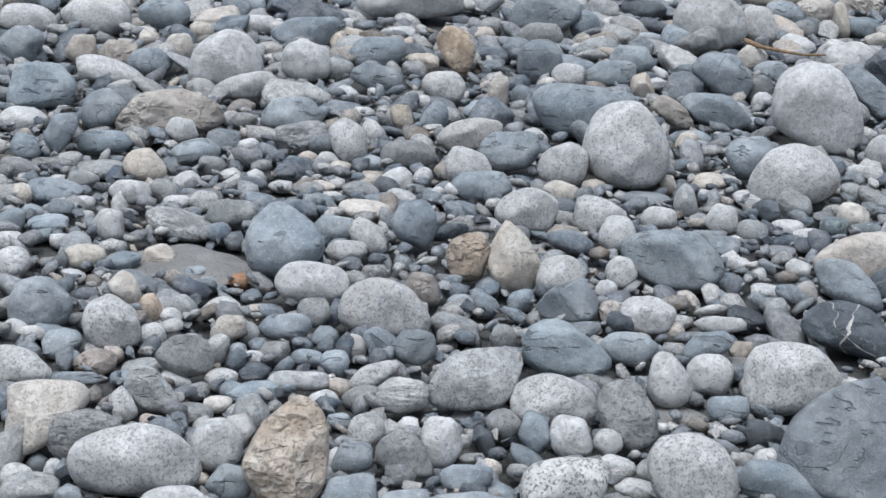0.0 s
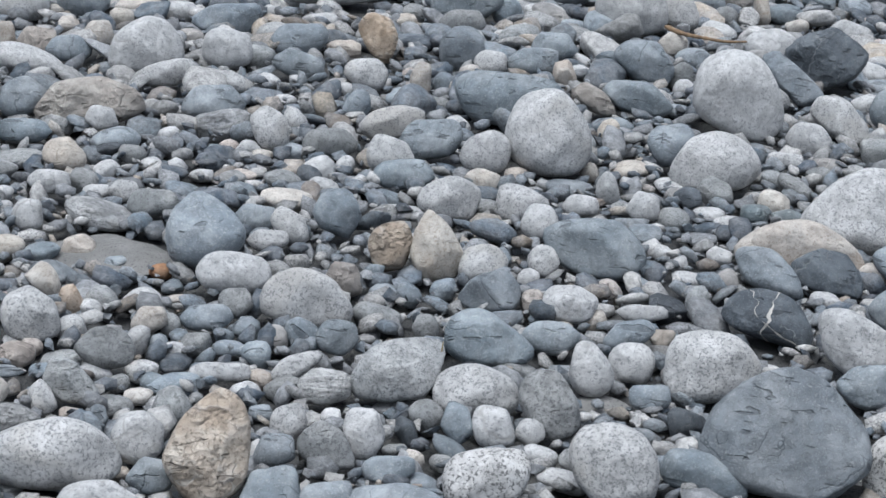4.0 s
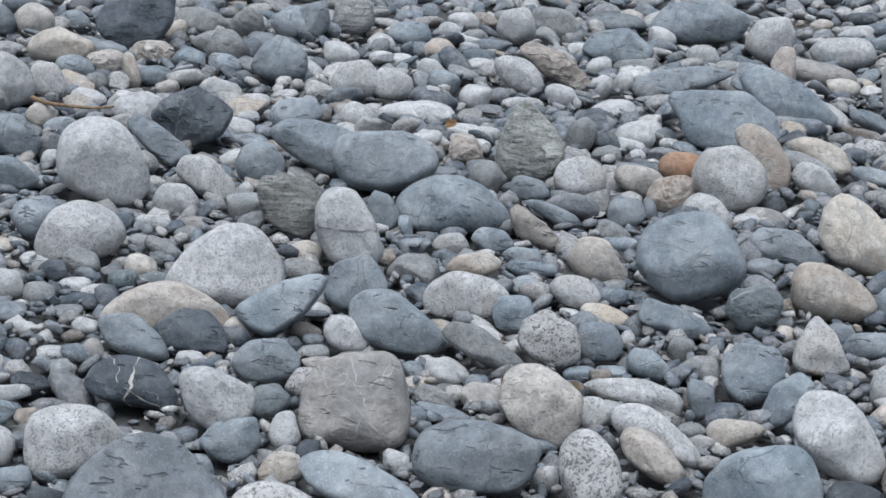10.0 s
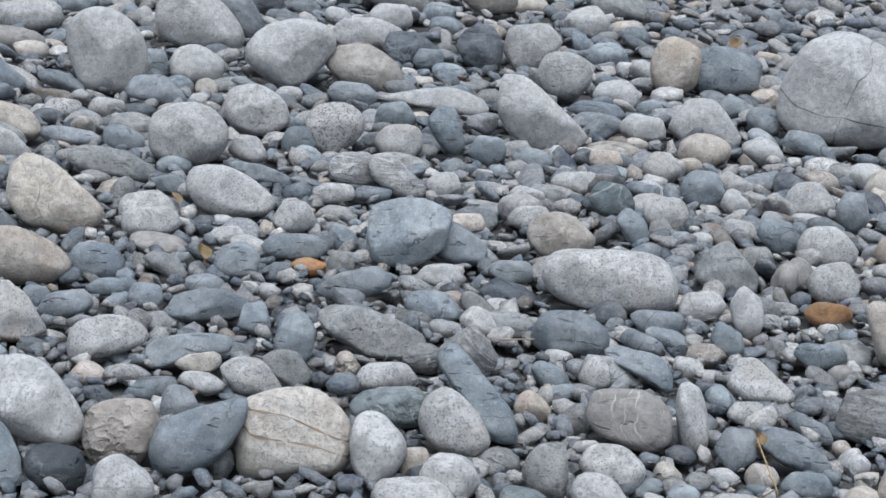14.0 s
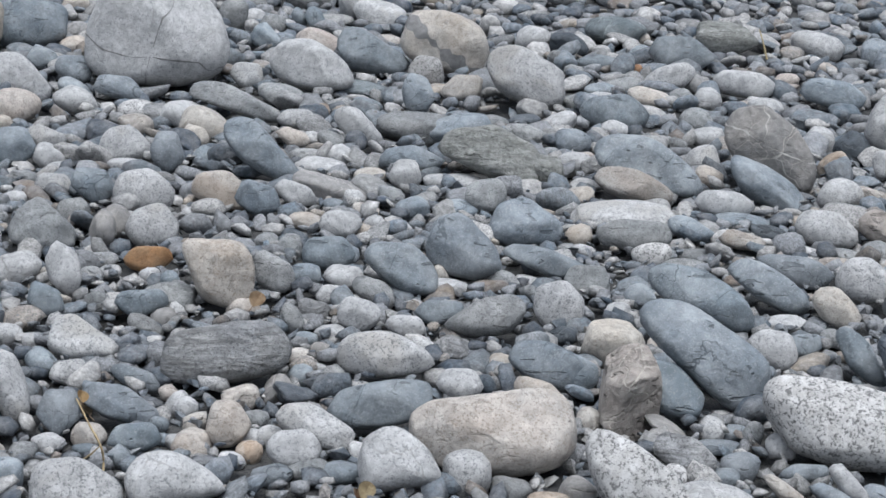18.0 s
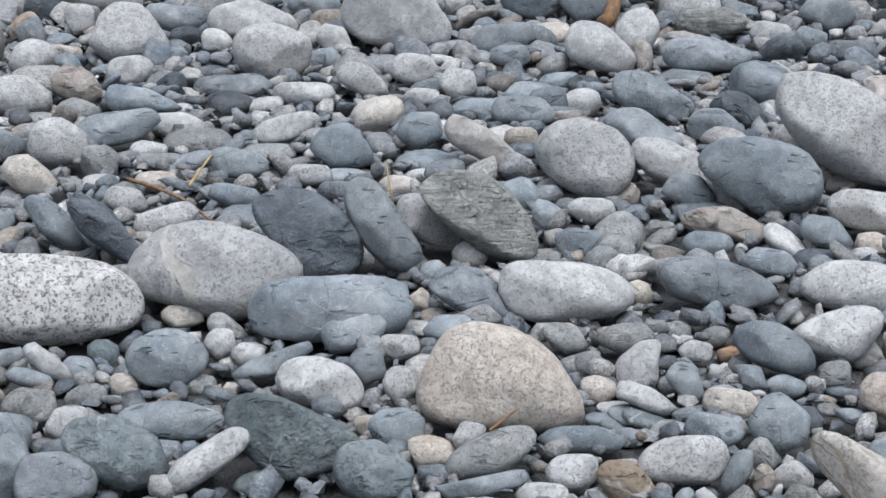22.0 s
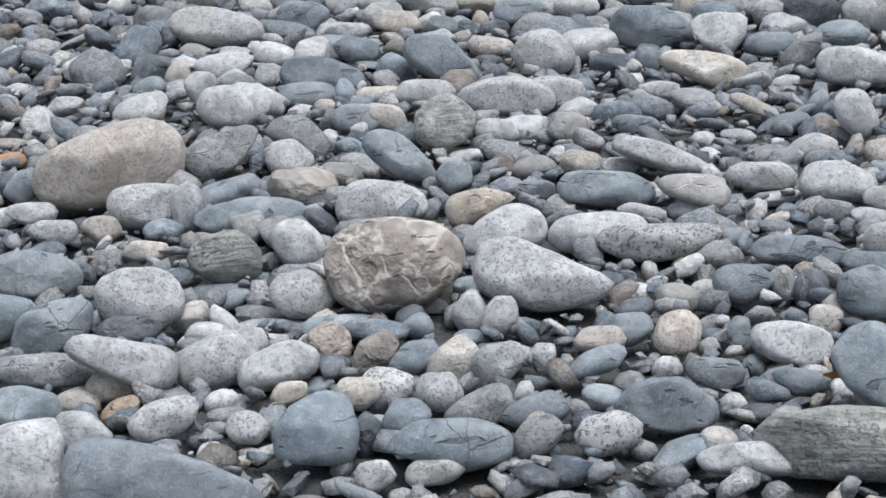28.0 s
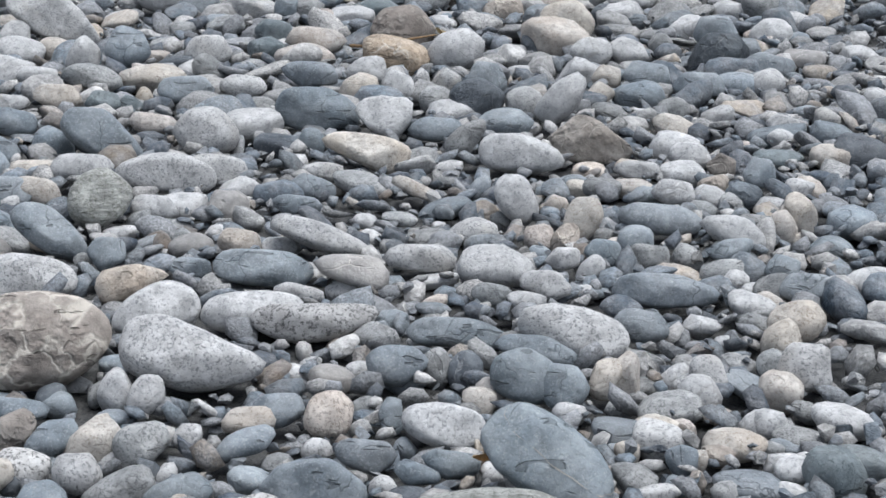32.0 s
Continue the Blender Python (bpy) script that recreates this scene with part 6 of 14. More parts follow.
hewn("slate", 0.197, 3.472, 0.055, 0.031, -4, -25, 0.95, 10, -134, 31, -51, 39, 18, 30, 72, 37, 167, 32)
hewn("white", 0.267, 3.459, 0.054, 0.034, -5, -25, 0.97, 7.5, -100, 44, -59, 47, 18, 39, 85, 42, 163, 45, -158, 43)
hewn("white", 0.341, 3.475, 0.039, 0.023, -6, -25, 0.9, 7.5, -117, 23, -53, 26, 17, 31, 97, 29, 158, 28)
hewn("slate", 0.659, 3.331, 0.046, 0.048, -12, -26, 0.9, 9, -145, 75, -97, 42, -85, 45, 8, 88, 59, 48, 95, 47, 153, 78)
hewn("slate", -0.369, 3.191, 0.045, 0.03, 6, -27, 0.9, 9, -124, 34, -78, 34, 8, 44, 79, 33, 141, 30)
hewn("granite", -0.131, 3.44, 0.047, 0.029, 2, -26, 0.9, 7.5, -155, 37, -107, 35, -47, 32, 18, 36, 100, 35, 157, 34)
hewn("slate", 0.064, 3.288, 0.037, 0.029, -2, -27, 1.05, 9, -92, 26, -67, 26, 14, 52, 93, 26, 135, 41, -153, 48)
hewn("slate", -0.055, 3.138, 0.046, 0.034, 1, -28, 1.05, 9, -142, 47, -72, 26, 4, 55, 98, 31, 139, 37)
hewn("slate", 0.073, 3.151, 0.038, 0.049, -2, -28, 1.1, 9, -148, 90, -85, 37, -10, 100, 71, 49, 96, 36, 127, 61)
hewn("banded", -0.653, 3.303, 0.06, 0.047, 11, -26, 0.75, 9, -121, 59, -77, 46, -11, 70, 63, 57, 94, 53, 154, 75, -166, 70)
hewn("granite", -0.842, 3.61, 0.055, 0.043, 13, -24, 0.95, 7.5, -94, 44, -39, 68, 44, 41, 77, 39, 135, 59, -167, 69)
hewn("slate", -0.743, 3.618, 0.029, 0.028, 11, -24, 0.95, 9, -91, 17, -80, 19, 55, 43, 89, 17, 112, 33, -147, 67)
hewn("slate", 0.288, 4.165, 0.063, 0.05, -3, -22, 0.85, 12, -144, 76, -104, 57, -83, 53, -12, 74, 43, 64, 112, 39, 142, 46)
hewn("granite", 0.278, 4.325, 0.061, 0.042, -3, -21, 0.97, 7.5, -164, 63, -104, 55, -78, 50, -8, 58, 54, 51, 106, 48, 162, 53)
hewn("granite", 0.205, 4.76, 0.07, 0.055, -2, -19, 0.95, 7.5, -157, 86, -109, 64, -78, 60, -11, 82, 60, 68, 105, 56, 144, 65)
hewn("granite", 0.4, 4.785, 0.062, 0.046, -4, -19, 0.95, 7.5, -137, 72, -83, 48, -31, 63, 61, 45, 86, 45, 168, 70)
hewn("white", 0.434, 4.648, 0.058, 0.038, -5, -20, 0.97, 7.5, -144, 51, -97, 48, -37, 43, 26, 47, 93, 51, 159, 44)
hewn("white", 0.469, 4.117, 0.056, 0.043, -6, -22, 0.97, 7.5, -165, 69, -105, 52, -76, 43, -20, 59, 60, 52, 96, 47, 157, 64)
hewn("white", 0.556, 4.843, 0.044, 0.031, -6, -19, 0.9, 7.5, -129, 40, -77, 29, 19, 48, 88, 30, 141, 39)
hewn("white", 0.723, 4.848, 0.053, 0.034, -8, -19, 0.97, 7.5, -131, 42, -79, 40, 11, 45, 83, 39, 152, 37)
hewn("granite", 0.317, 5.171, 0.072, 0.051, -3, -18, 0.9, 7.5, -139, 74, -83, 61, -9, 70, 59, 68, 111, 53, 159, 62)
hewn("grey", -0.115, 5.221, 0.052, 0.045, 2, -18, 0.9, 7.5, -133, 71, -87, 40, -49, 67, 42, 59, 93, 40, 150, 70)
hewn("slate", -0.074, 4.584, 0.07, 0.047, 2, -20, 0.95, 9, -106, 52, -25, 56, 29, 58, 97, 60, 158, 60, -153, 56)
hewn("slate", 0.415, 3.935, 0.047, 0.04, -5, -23, 1.05, 9, -96, 34, -45, 44, 57, 53, 93, 39, 138, 58, -132, 50)
hewn("slate", 0.591, 3.972, 0.052, 0.038, -8, -23, 1.05, 9, -131, 58, -72, 29, -41, 35, 44, 56, 105, 32, 148, 39)
hewn("white", 0.579, 3.819, 0.053, 0.038, -8, -24, 0.97, 7.5, -91, 44, -19, 50, 32, 52, 96, 46, 153, 51, -156, 51)
hewn("white", 0.639, 4.141, 0.035, 0.03, -8, -22, 0.88, 7.5, -112, 28, -75, 19, 19, 64, 92, 22, 125, 36)
hewn("granite", 0.238, 3.613, 0.062, 0.054, -3, -25, 0.9, 7.5, -144, 87, -91, 55, -53, 78, 21, 83, 71, 55, 104, 56, 158, 82)
hewn("grey", 0.379, 3.531, 0.077, 0.052, -5, -25, 0.95, 7.5, -121, 55, -61, 76, 3, 65, 39, 57, 104, 72, 165, 64, -150, 53)
hewn("granite", 2.282, 6.996, 0.083, 0.069, -18, -13, 0.95, 7.5, -142, 93, -89, 77, -33, 92, 39, 85, 99, 80, 152, 90)
hewn("granite", 2.404, 6.952, 0.08, 0.059, -19, -13, 0.95, 7.5, -146, 83, -102, 69, -68, 72, 12, 86, 77, 58, 150, 71)
hewn("white", 1.747, 7.021, 0.049, 0.045, -14, -13, 0.95, 7.5, -123, 49, -88, 41, 6, 88, 77, 35, 130, 55)
hewn("slate", 1.077, 3.773, 0.054, 0.045, -15, -24, 1.05, 9, -135, 52, -86, 48, -48, 53, 12, 67, 101, 45, 142, 51)
hewn("green", 1.215, 3.982, 0.05, 0.036, -16, -22, 1.1, 10, -148, 49, -86, 42, -38, 39, 39, 45, 100, 41, 156, 45)
hewn("granite", 2.018, 5.074, 0.047, 0.036, -21, -17, 0.9, 7.5, -112, 32, -58, 34, 37, 48, 101, 36, 152, 48)
hewn("tan", 2.026, 4.89, 0.047, 0.046, -22, -18, 1, 7.5, -95, 35, -59, 41, 58, 60, 103, 35, 144, 60)
hewn("slate", 2.151, 5.081, 0.057, 0.043, -23, -17, 1.1, 9, -123, 43, -70, 42, 40, 48, 84, 37, 140, 54)
hewn("granite", 1.208, 5.406, 0.034, 0.028, -12, -17, 0.95, 7.5, -105, 21, -85, 28, 17, 53, 90, 23, 152, 50)
hewn("white", 0.883, 4.568, 0.034, 0.022, -10, -20, 0.95, 7.5, -85, 25, 0, 34, 76, 20, 133, 27, -149, 29)
hewn("dark", 0.858, 4.969, 0.044, 0.029, -9, -19, 1.1, 11, -67, 30, 16, 41, 85, 30, 131, 34, -131, 26)
hewn("slate", 0.401, 5.629, 0.095, 0.092, -4, -16, 0.9, 11, -114, 105, -80, 77, -49, 103, 21, 164, 82, 86, 96, 85, 130, 142, -158, 143)
hewn("slate", 0.597, 6.389, 0.065, 0.052, -5, -15, 1.05, 9, -105, 52, -60, 53, 34, 67, 91, 54, 162, 73)
hewn("slate", 0.51, 6.205, 0.061, 0.052, -4, -15, 0.95, 9, -136, 73, -81, 42, 10, 90, 93, 48, 133, 59)
hewn("brown", 0.68, 5.82, 0.061, 0.049, -6, -16, 0.85, 10, -94, 46, 30, 46, 67, 36, 132, 65, -124, 34)
hewn("tan", 0.141, 5.887, 0.069, 0.035, -1, -16, 0.75, 7.5, -161, 36, -84, 60, -2, 35, 75, 57, 154, 33)
hewn("grey", 0.294, 6.684, 0.057, 0.049, -2, -14, 0.85, 7.5, -95, 47, -64, 50, 20, 80, 93, 49, 133, 62, -156, 81)
hewn("tan", 1.033, 6.608, 0.057, 0.039, -8, -14, 0.95, 12, -141, 47, -83, 43, 14, 51, 76, 37, 139, 42)
hewn("granite", 0.37, 6.179, 0.056, 0.038, -3, -15, 0.92, 7.5, -80, 42, 6, 58, 86, 42, 141, 48, -142, 46)
hewn("brown", -0.047, 4.183, 0.052, 0.034, 1, -22, 0.8, 10, -129, 32, -66, 40, 18, 40, 90, 43, 154, 43)
hewn("slate", 0.602, 3.671, 0.04, 0.029, -9, -25, 1, 9, -102, 28, -63, 29, 13, 45, 97, 29, 166, 48, -162, 44)
hewn("slate", 2.036, 7.276, 0.103, 0.08, -14, -12, 0.95, 9, -112, 96, -76, 91, -4, 119, 57, 93, 114, 80, 157, 89)
hewn("slate", 2.381, 8.05, 0.102, 0.065, -15, -11, 0.9, 9, -113, 80, -38, 74, 10, 77, 108, 77, 165, 60)
hewn("banded", 2.595, 8.148, 0.101, 0.073, -17, -11, 1.1, 9, -109, 90, -60, 81, 15, 92, 94, 94, 174, 90)
hewn("slate", 2.782, 7.922, 0.069, 0.058, -18, -11, 1.1, 9, -112, 52, -71, 58, 19, 93, 91, 56, 146, 77)
hewn("white", 3.316, 8.008, 0.095, 0.069, -22, -11, 0.9, 7.5, -120, 73, -55, 78, 24, 81, 102, 82, 162, 81)
hewn("grey", 3.537, 8.089, 0.088, 0.076, -23, -11, 1, 7.5, -107, 66, -57, 89, 44, 90, 90, 75, 162, 122)
hewn("slate", 3.643, 7.612, 0.083, 0.09, -25, -11, 1.05, 9, -120, 105, -88, 78, -39, 136, 54, 99, 100, 81, 146, 129)
hewn("slate", 4.235, 8.006, 0.127, 0.127, -27, -10, 0.95, 9, -110, 150, -81, 107, -30, 194, 69, 124, 103, 104, 153, 188)
hewn("granite", 4.417, 7.678, 0.108, 0.085, -29, -11, 0.95, 7.5, -133, 103, -91, 103, -24, 106, 28, 114, 102, 102, 156, 99)
hewn("pink", 4.179, 7.11, 0.107, 0.059, -30, -11, 0.85, 11, -64, 88, 8, 56, 90, 96, 152, 62, -156, 45)
hewn("slate", 3.917, 6.772, 0.108, 0.091, -29, -12, 1.05, 13, -112, 60, -56, 130, 44, 67, 83, 84, 162, 132)
hewn("slate", 3.68, 7, 0.079, 0.099, -27, -12, 1.1, 9, -137, 188, -84, 68, -62, 54, 82, 84, 103, 60, 136, 129)
hewn("slate", 0.819, 5.837, 0.064, 0.062, -6, -16, 0.95, 10, -97, 44, -50, 93, 49, 70, 91, 56, 137, 101, -126, 61)
hewn("granite", 1.107, 6.998, 0.081, 0.057, -8, -13, 0.95, 7.5, -104, 62, -39, 81, 29, 58, 84, 69, 156, 74, -140, 62)
hewn("white", 0.916, 6.879, 0.112, 0.092, -6, -13, 0.85, 7.5, -146, 127, -93, 106, -48, 127, 19, 124, 65, 100, 103, 108, 160, 130)
hewn("granite", 1.421, 5.698, 0.08, 0.064, -13, -16, 0.95, 7.5, -104, 53, -24, 99, 45, 62, 93, 77, 156, 99, -129, 52)
hewn("white", 1.301, 5.545, 0.06, 0.047, -12, -17, 0.95, 7.5, -151, 68, -87, 54, -40, 62, 40, 58, 90, 51, 146, 64)
hewn("slate", 1.925, 6.539, 0.068, 0.059, -15, -14, 1.1, 9, -155, 93, -93, 58, -53, 60, 35, 85, 94, 60, 145, 83)
hewn("slate", 1.631, 5.841, 0.08, 0.06, -14, -15, 0.95, 9, -150, 78, -98, 66, -29, 73, 37, 75, 98, 72, 152, 77)
hewn("brown", 2.31, 5.143, 0.072, 0.058, -23, -17, 0.85, 9, -115, 49, -84, 73, 24, 55, 56, 27, 122, 86, -160, 66)
hewn("slate", 2.443, 5.336, 0.054, 0.051, -23, -16, 0.9, 9, -77, 51, 51, 47, 73, 26, 105, 55, -117, 24)
hewn("slate", 2.214, 5, 0.035, 0.031, -22, -18, 1.1, 9, -87, 26, 17, 55, 86, 24, 129, 39, -133, 43)
hewn("slate", 2.189, 4.857, 0.043, 0.038, -23, -18, 1.05, 9, -108, 33, -79, 29, 32, 72, 88, 23, 127, 51)
hewn("grey", 1.805, 4.185, 0.074, 0.066, -22, -20, 0.85, 9, -104, 40, -16, 119, 56, 40, 81, 54, 150, 112, -120, 37)
hewn("white", 1.505, 4.367, 0.059, 0.043, -17, -20, 0.95, 7.5, -97, 45, -33, 67, 42, 38, 86, 48, 158, 63, -142, 51)
hewn("green", 2.647, 4.38, 0.077, 0.056, -30, -18, 0.95, 10, -132, 70, -72, 58, -10, 72, 62, 69, 109, 59, 165, 74)
hewn("slate", 2.401, 4.367, 0.062, 0.054, -27, -19, 0.85, 13, -118, 54, -97, 45, -64, 72, 55, 34, 77, 33, 158, 87)
hewn("granite", 1.941, 3.805, 0.051, 0.031, -25, -22, 1, 7.5, -156, 41, -101, 40, -41, 34, 28, 37, 94, 41, 165, 40)
hewn("slate", 2.913, 4.814, 0.039, 0.033, -30, -17, 0.95, 9, -88, 28, -36, 44, 77, 28, 114, 31, -146, 53)
hewn("grey", 3.577, 5.778, 0.064, 0.059, -31, -14, 1.15, 7.5, -105, 33, -45, 94, 57, 47, 75, 38, 120, 82, -128, 49)
hewn("white", 3.501, 5.574, 0.073, 0.058, -31, -14, 0.95, 7.5, -99, 55, -55, 89, 41, 48, 77, 50, 150, 86, -139, 66)
hewn("granite", 4.041, 7.576, 0.06, 0.047, -26, -11, 0.95, 7.5, -113, 47, -78, 49, 28, 62, 87, 45, 149, 65)
hewn("granite", 4.69, 7.504, 0.084, 0.084, -30, -11, 0.95, 7.5, -97, 72, -63, 85, 32, 136, 93, 77, 131, 112, -137, 118)
hewn("slate", 5.458, 6.991, 0.137, 0.095, -37, -10, 0.85, 9, -34, 126, 29, 85, 77, 116, 143, 130, -135, 50)
hewn("white", 6.353, 7.01, 0.079, 0.068, -41, -10, 0.97, 7.5, -113, 60, -69, 73, 23, 106, 91, 68, 142, 88)
hewn("slate", 4.423, 6.078, 0.07, 0.067, -34, -13, 1, 9, -102, 46, -66, 82, 47, 67, 93, 63, 153, 105)
hewn("coarse", 3.974, 6.025, 0.055, 0.044, -31, -13, 0.85, 7.5, -119, 48, -81, 42, 15, 75, 83, 39, 131, 47)
hewn("granite", 4.146, 5.989, 0.053, 0.04, -33, -13, 0.9, 7.5, -112, 45, -74, 37, 19, 67, 85, 34, 152, 57)
hewn("slate", 4.835, 6.014, 0.059, 0.056, -37, -12, 0.95, 9, -101, 26, 59, 18, 107, 68, -121, 26)
hewn("granite", 2.653, 5.627, 0.084, 0.063, -23, -15, 0.95, 7.5, -136, 83, -83, 73, -10, 88, 57, 73, 109, 69, 164, 84)
hewn("tan", 2.875, 5.646, 0.064, 0.053, -25, -15, 0.9, 7.5, -106, 47, -65, 60, 31, 72, 85, 48, 135, 82, -150, 74)
hewn("slate", 2.674, 5.297, 0.06, 0.043, -24, -16, 1, 9, -100, 48, -53, 48, 18, 59, 95, 49, 159, 61, -165, 62)
hewn("slate", 2.465, 5.591, 0.057, 0.043, -21, -15, 0.95, 9, -107, 44, -70, 45, 32, 51, 83, 39, 141, 64, -164, 68)
hewn("slate", 1.983, 4.449, 0.06, 0.042, -21, -19, 1.1, 9, -99, 47, -38, 51, 23, 54, 91, 52, 154, 58, -161, 55)
hewn("slate", 2.137, 4.231, 0.058, 0.043, -23, -20, 1, 9, -90, 49, -31, 59, 32, 56, 90, 49, 154, 64, -156, 59)
hewn("granite", 4.175, 4.693, 0.049, 0.039, -40, -15, 0.95, 7.5, -122, 46, -78, 32, 18, 72, 91, 32, 128, 45)
hewn("slate", 3.773, 5.015, 0.043, 0.037, -35, -15, 0.95, 9, -92, 29, -47, 48, 62, 37, 102, 33, -136, 42)
hewn("slate", 3.458, 4.219, 0.058, 0.046, -37, -17, 1.1, 9, -131, 61, -87, 51, -17, 64, 48, 58, 106, 48, 160, 60)
hewn("granite", 3.605, 4.469, 0.043, 0.031, -37, -17, 0.95, 7.5, -115, 33, -77, 28, 28, 47, 92, 28, 146, 44)
hewn("slate", 3.056, 4.225, 0.042, 0.033, -33, -18, 0.95, 9, -125, 47, -83, 25, -17, 62, 91, 24, 122, 35)
hewn("grey", 3.265, 4.281, 0.054, 0.041, -35, -18, 0.9, 7.5, -80, 48, 32, 42, 79, 35, 127, 58, -124, 25)
hewn("slate", 2.871, 4.146, 0.046, 0.042, -32, -19, 1.05, 9, -130, 64, -85, 38, -55, 43, 34, 64, 99, 34, 149, 54)
hewn("grey", 3.057, 3.455, 0.057, 0.043, -39, -21, 0.85, 7.5, -49, 56, 34, 48, 92, 50, 151, 61, -120, 29)
hewn("white", 1.984, 3.823, 0.044, 0.024, -24, -22, 0.9, 7.5, -153, 30, -76, 30, -1, 30, 79, 31, 154, 26)
hewn("white", 2.009, 3.608, 0.074, 0.065, -25, -22, 0.97, 7.5, -111, 34, -36, 114, 43, 59, 56, 48, 87, 67, 146, 109, -142, 72)
hewn("granite", 2.087, 3.899, 0.049, 0.052, -25, -21, 1, 7.5, -98, 28, -5, 116, 68, 54, 95, 43, 135, 89, -119, 50)
hewn("slate", 2.447, 4.358, 0.053, 0.046, -26, -19, 0.85, 12, -87, 47, 37, 42, 66, 23, 115, 59, -125, 25)
hewn("slate", 2.203, 4.077, 0.052, 0.038, -25, -20, 1.1, 9, -101, 34, -31, 57, 43, 39, 88, 41, 158, 57, -135, 43)
hewn("tan", 2.234, 3.652, 0.048, 0.04, -28, -22, 0.9, 7.5, -75, 27, -55, 32, 64, 50, 95, 35, 139, 61, -137, 58)
hewn("slate", 2.225, 3.827, 0.061, 0.034, -27, -21, 0.8, 10, -64, 44, 9, 35, 76, 43, 165, 40, -153, 31)
hewn("slate", 3.219, 3.808, 0.053, 0.034, -38, -19, 1.1, 12, -114, 40, -75, 41, 18, 38, 97, 42, 166, 36)
hewn("dark", 6.129, 6.135, 0.115, 0.083, -43, -11, 1.3, 11, -83, 104, -11, 104, 40, 108, 98, 101, 151, 99, -143, 86)
hewn("granite", 6.354, 6.028, 0.123, 0.096, -44, -10, 0.9, 11, -148, 127, -79, 101, -26, 107, 50, 122, 101, 105, 160, 125)
hewn("grey", 6.061, 5.533, 0.109, 0.086, -45, -11, 1.2, 7.5, -143, 111, -100, 95, -37, 100, 33, 116, 91, 105, 160, 120)
hewn("slate", 6.51, 4.997, 0.066, 0.047, -51, -12, 1.1, 9, -133, 54, -73, 48, 21, 57, 66, 40, 143, 51)
hewn("slate", 6.356, 4.721, 0.072, 0.049, -52, -12, 1.05, 9, -72, 56, 9, 67, 90, 60, 158, 69, -138, 49)
hewn("slate", 5.891, 5.183, 0.055, 0.056, -47, -12, 0.95, 9, -106, 37, -77, 48, 37, 96, 89, 42, 127, 79)
hewn("white", 5.815, 4.862, 0.068, 0.055, -48, -13, 0.95, 7.5, -134, 70, -79, 50, 17, 85, 86, 53, 143, 76)
hewn("slate", 6.232, 4.394, 0.068, 0.059, -53, -13, 1.05, 9, -108, 43, -78, 67, 40, 58, 84, 48, 154, 95)
hewn("grey", 6.245, 3.886, 0.086, 0.089, -56, -13, 1.1, 7.5, -56, 142, 63, 49, 87, 70, 142, 164, -108, 34)
hewn("granite", 6.727, 4.167, 0.07, 0.049, -57, -12, 0.95, 7.5, -71, 55, 12, 67, 84, 53, 149, 64, -135, 49)
hewn("granite", 6.29, 3.654, 0.053, 0.043, -58, -13, 0.95, 7.5, -116, 44, -77, 38, 33, 61, 90, 38, 139, 57)
hewn("tan", 6.052, 3.52, 0.053, 0.038, -58, -14, 1, 8, -77, 42, 18, 54, 71, 31, 121, 48, -131, 30)
hewn("slate", 5.304, 4.114, 0.074, 0.054, -50, -14, 0.95, 9, -95, 63, -48, 63, 28, 66, 92, 66, 155, 74, -160, 75)
hewn("granite", 5.5, 4.141, 0.059, 0.045, -51, -14, 0.9, 7.5, -88, 52, -7, 71, 71, 37, 136, 59, -133, 44)
hewn("white", 5.011, 4.425, 0.055, 0.05, -46, -14, 0.95, 7.5, -103, 40, -68, 50, 34, 76, 98, 38, 140, 66)
hewn("granite", 5.424, 4.414, 0.065, 0.046, -49, -14, 0.95, 7.5, -142, 58, -98, 52, -43, 59, 26, 58, 92, 57, 153, 59)
hewn("granite", 4.753, 4.391, 0.048, 0.038, -45, -15, 0.95, 7.5, -117, 36, -85, 37, 22, 56, 78, 29, 136, 50)
hewn("slate", 5.088, 3.617, 0.07, 0.05, -52, -15, 0.9, 9, -58, 57, 23, 61, 87, 56, 159, 69, -127, 43)
hewn("slate", 4.74, 3.91, 0.072, 0.046, -48, -16, 0.95, 9, -89, 65, 11, 46, 55, 40, 143, 57, -145, 38)
hewn("granite", 5.094, 3.776, 0.05, 0.036, -51, -15, 0.95, 7.5, -127, 40, -81, 37, 20, 51, 85, 34, 145, 51)
hewn("tan", 5.283, 3.279, 0.068, 0.058, -56, -16, 0.9, 11, -127, 62, -91, 56, -15, 95, 50, 62, 97, 62, 157, 88)
hewn("slate", 5.274, 3.142, 0.073, 0.051, -57, -16, 1, 9, -127, 49, -66, 61, 20, 61, 72, 46, 154, 64)
hewn("white", 5.434, 3.106, 0.06, 0.044, -58, -16, 0.92, 7.5, -80, 48, 31, 46, 73, 31, 143, 65, -135, 43)
hewn("slate", 6.052, 3.043, 0.053, 0.056, -62, -14, 1, 9, -95, 38, -62, 66, 65, 49, 97, 47, 151, 96)
hewn("white", 5.829, 2.946, 0.06, 0.04, -62, -15, 0.9, 7.5, -130, 48, -70, 44, 16, 50, 95, 50, 159, 47)
hewn("mossy", 6.07, 2.763, 0.099, 0.098, -64, -14, 1.1, 11, -111, 63, -94, 82, -3, 164, 60, 107, 99, 105, 150, 157, -118, 70)
hewn("white", 5.257, 2.838, 0.049, 0.041, -60, -16, 0.95, 7.5, -145, 60, -85, 41, -47, 49, 38, 59, 92, 39, 148, 61)
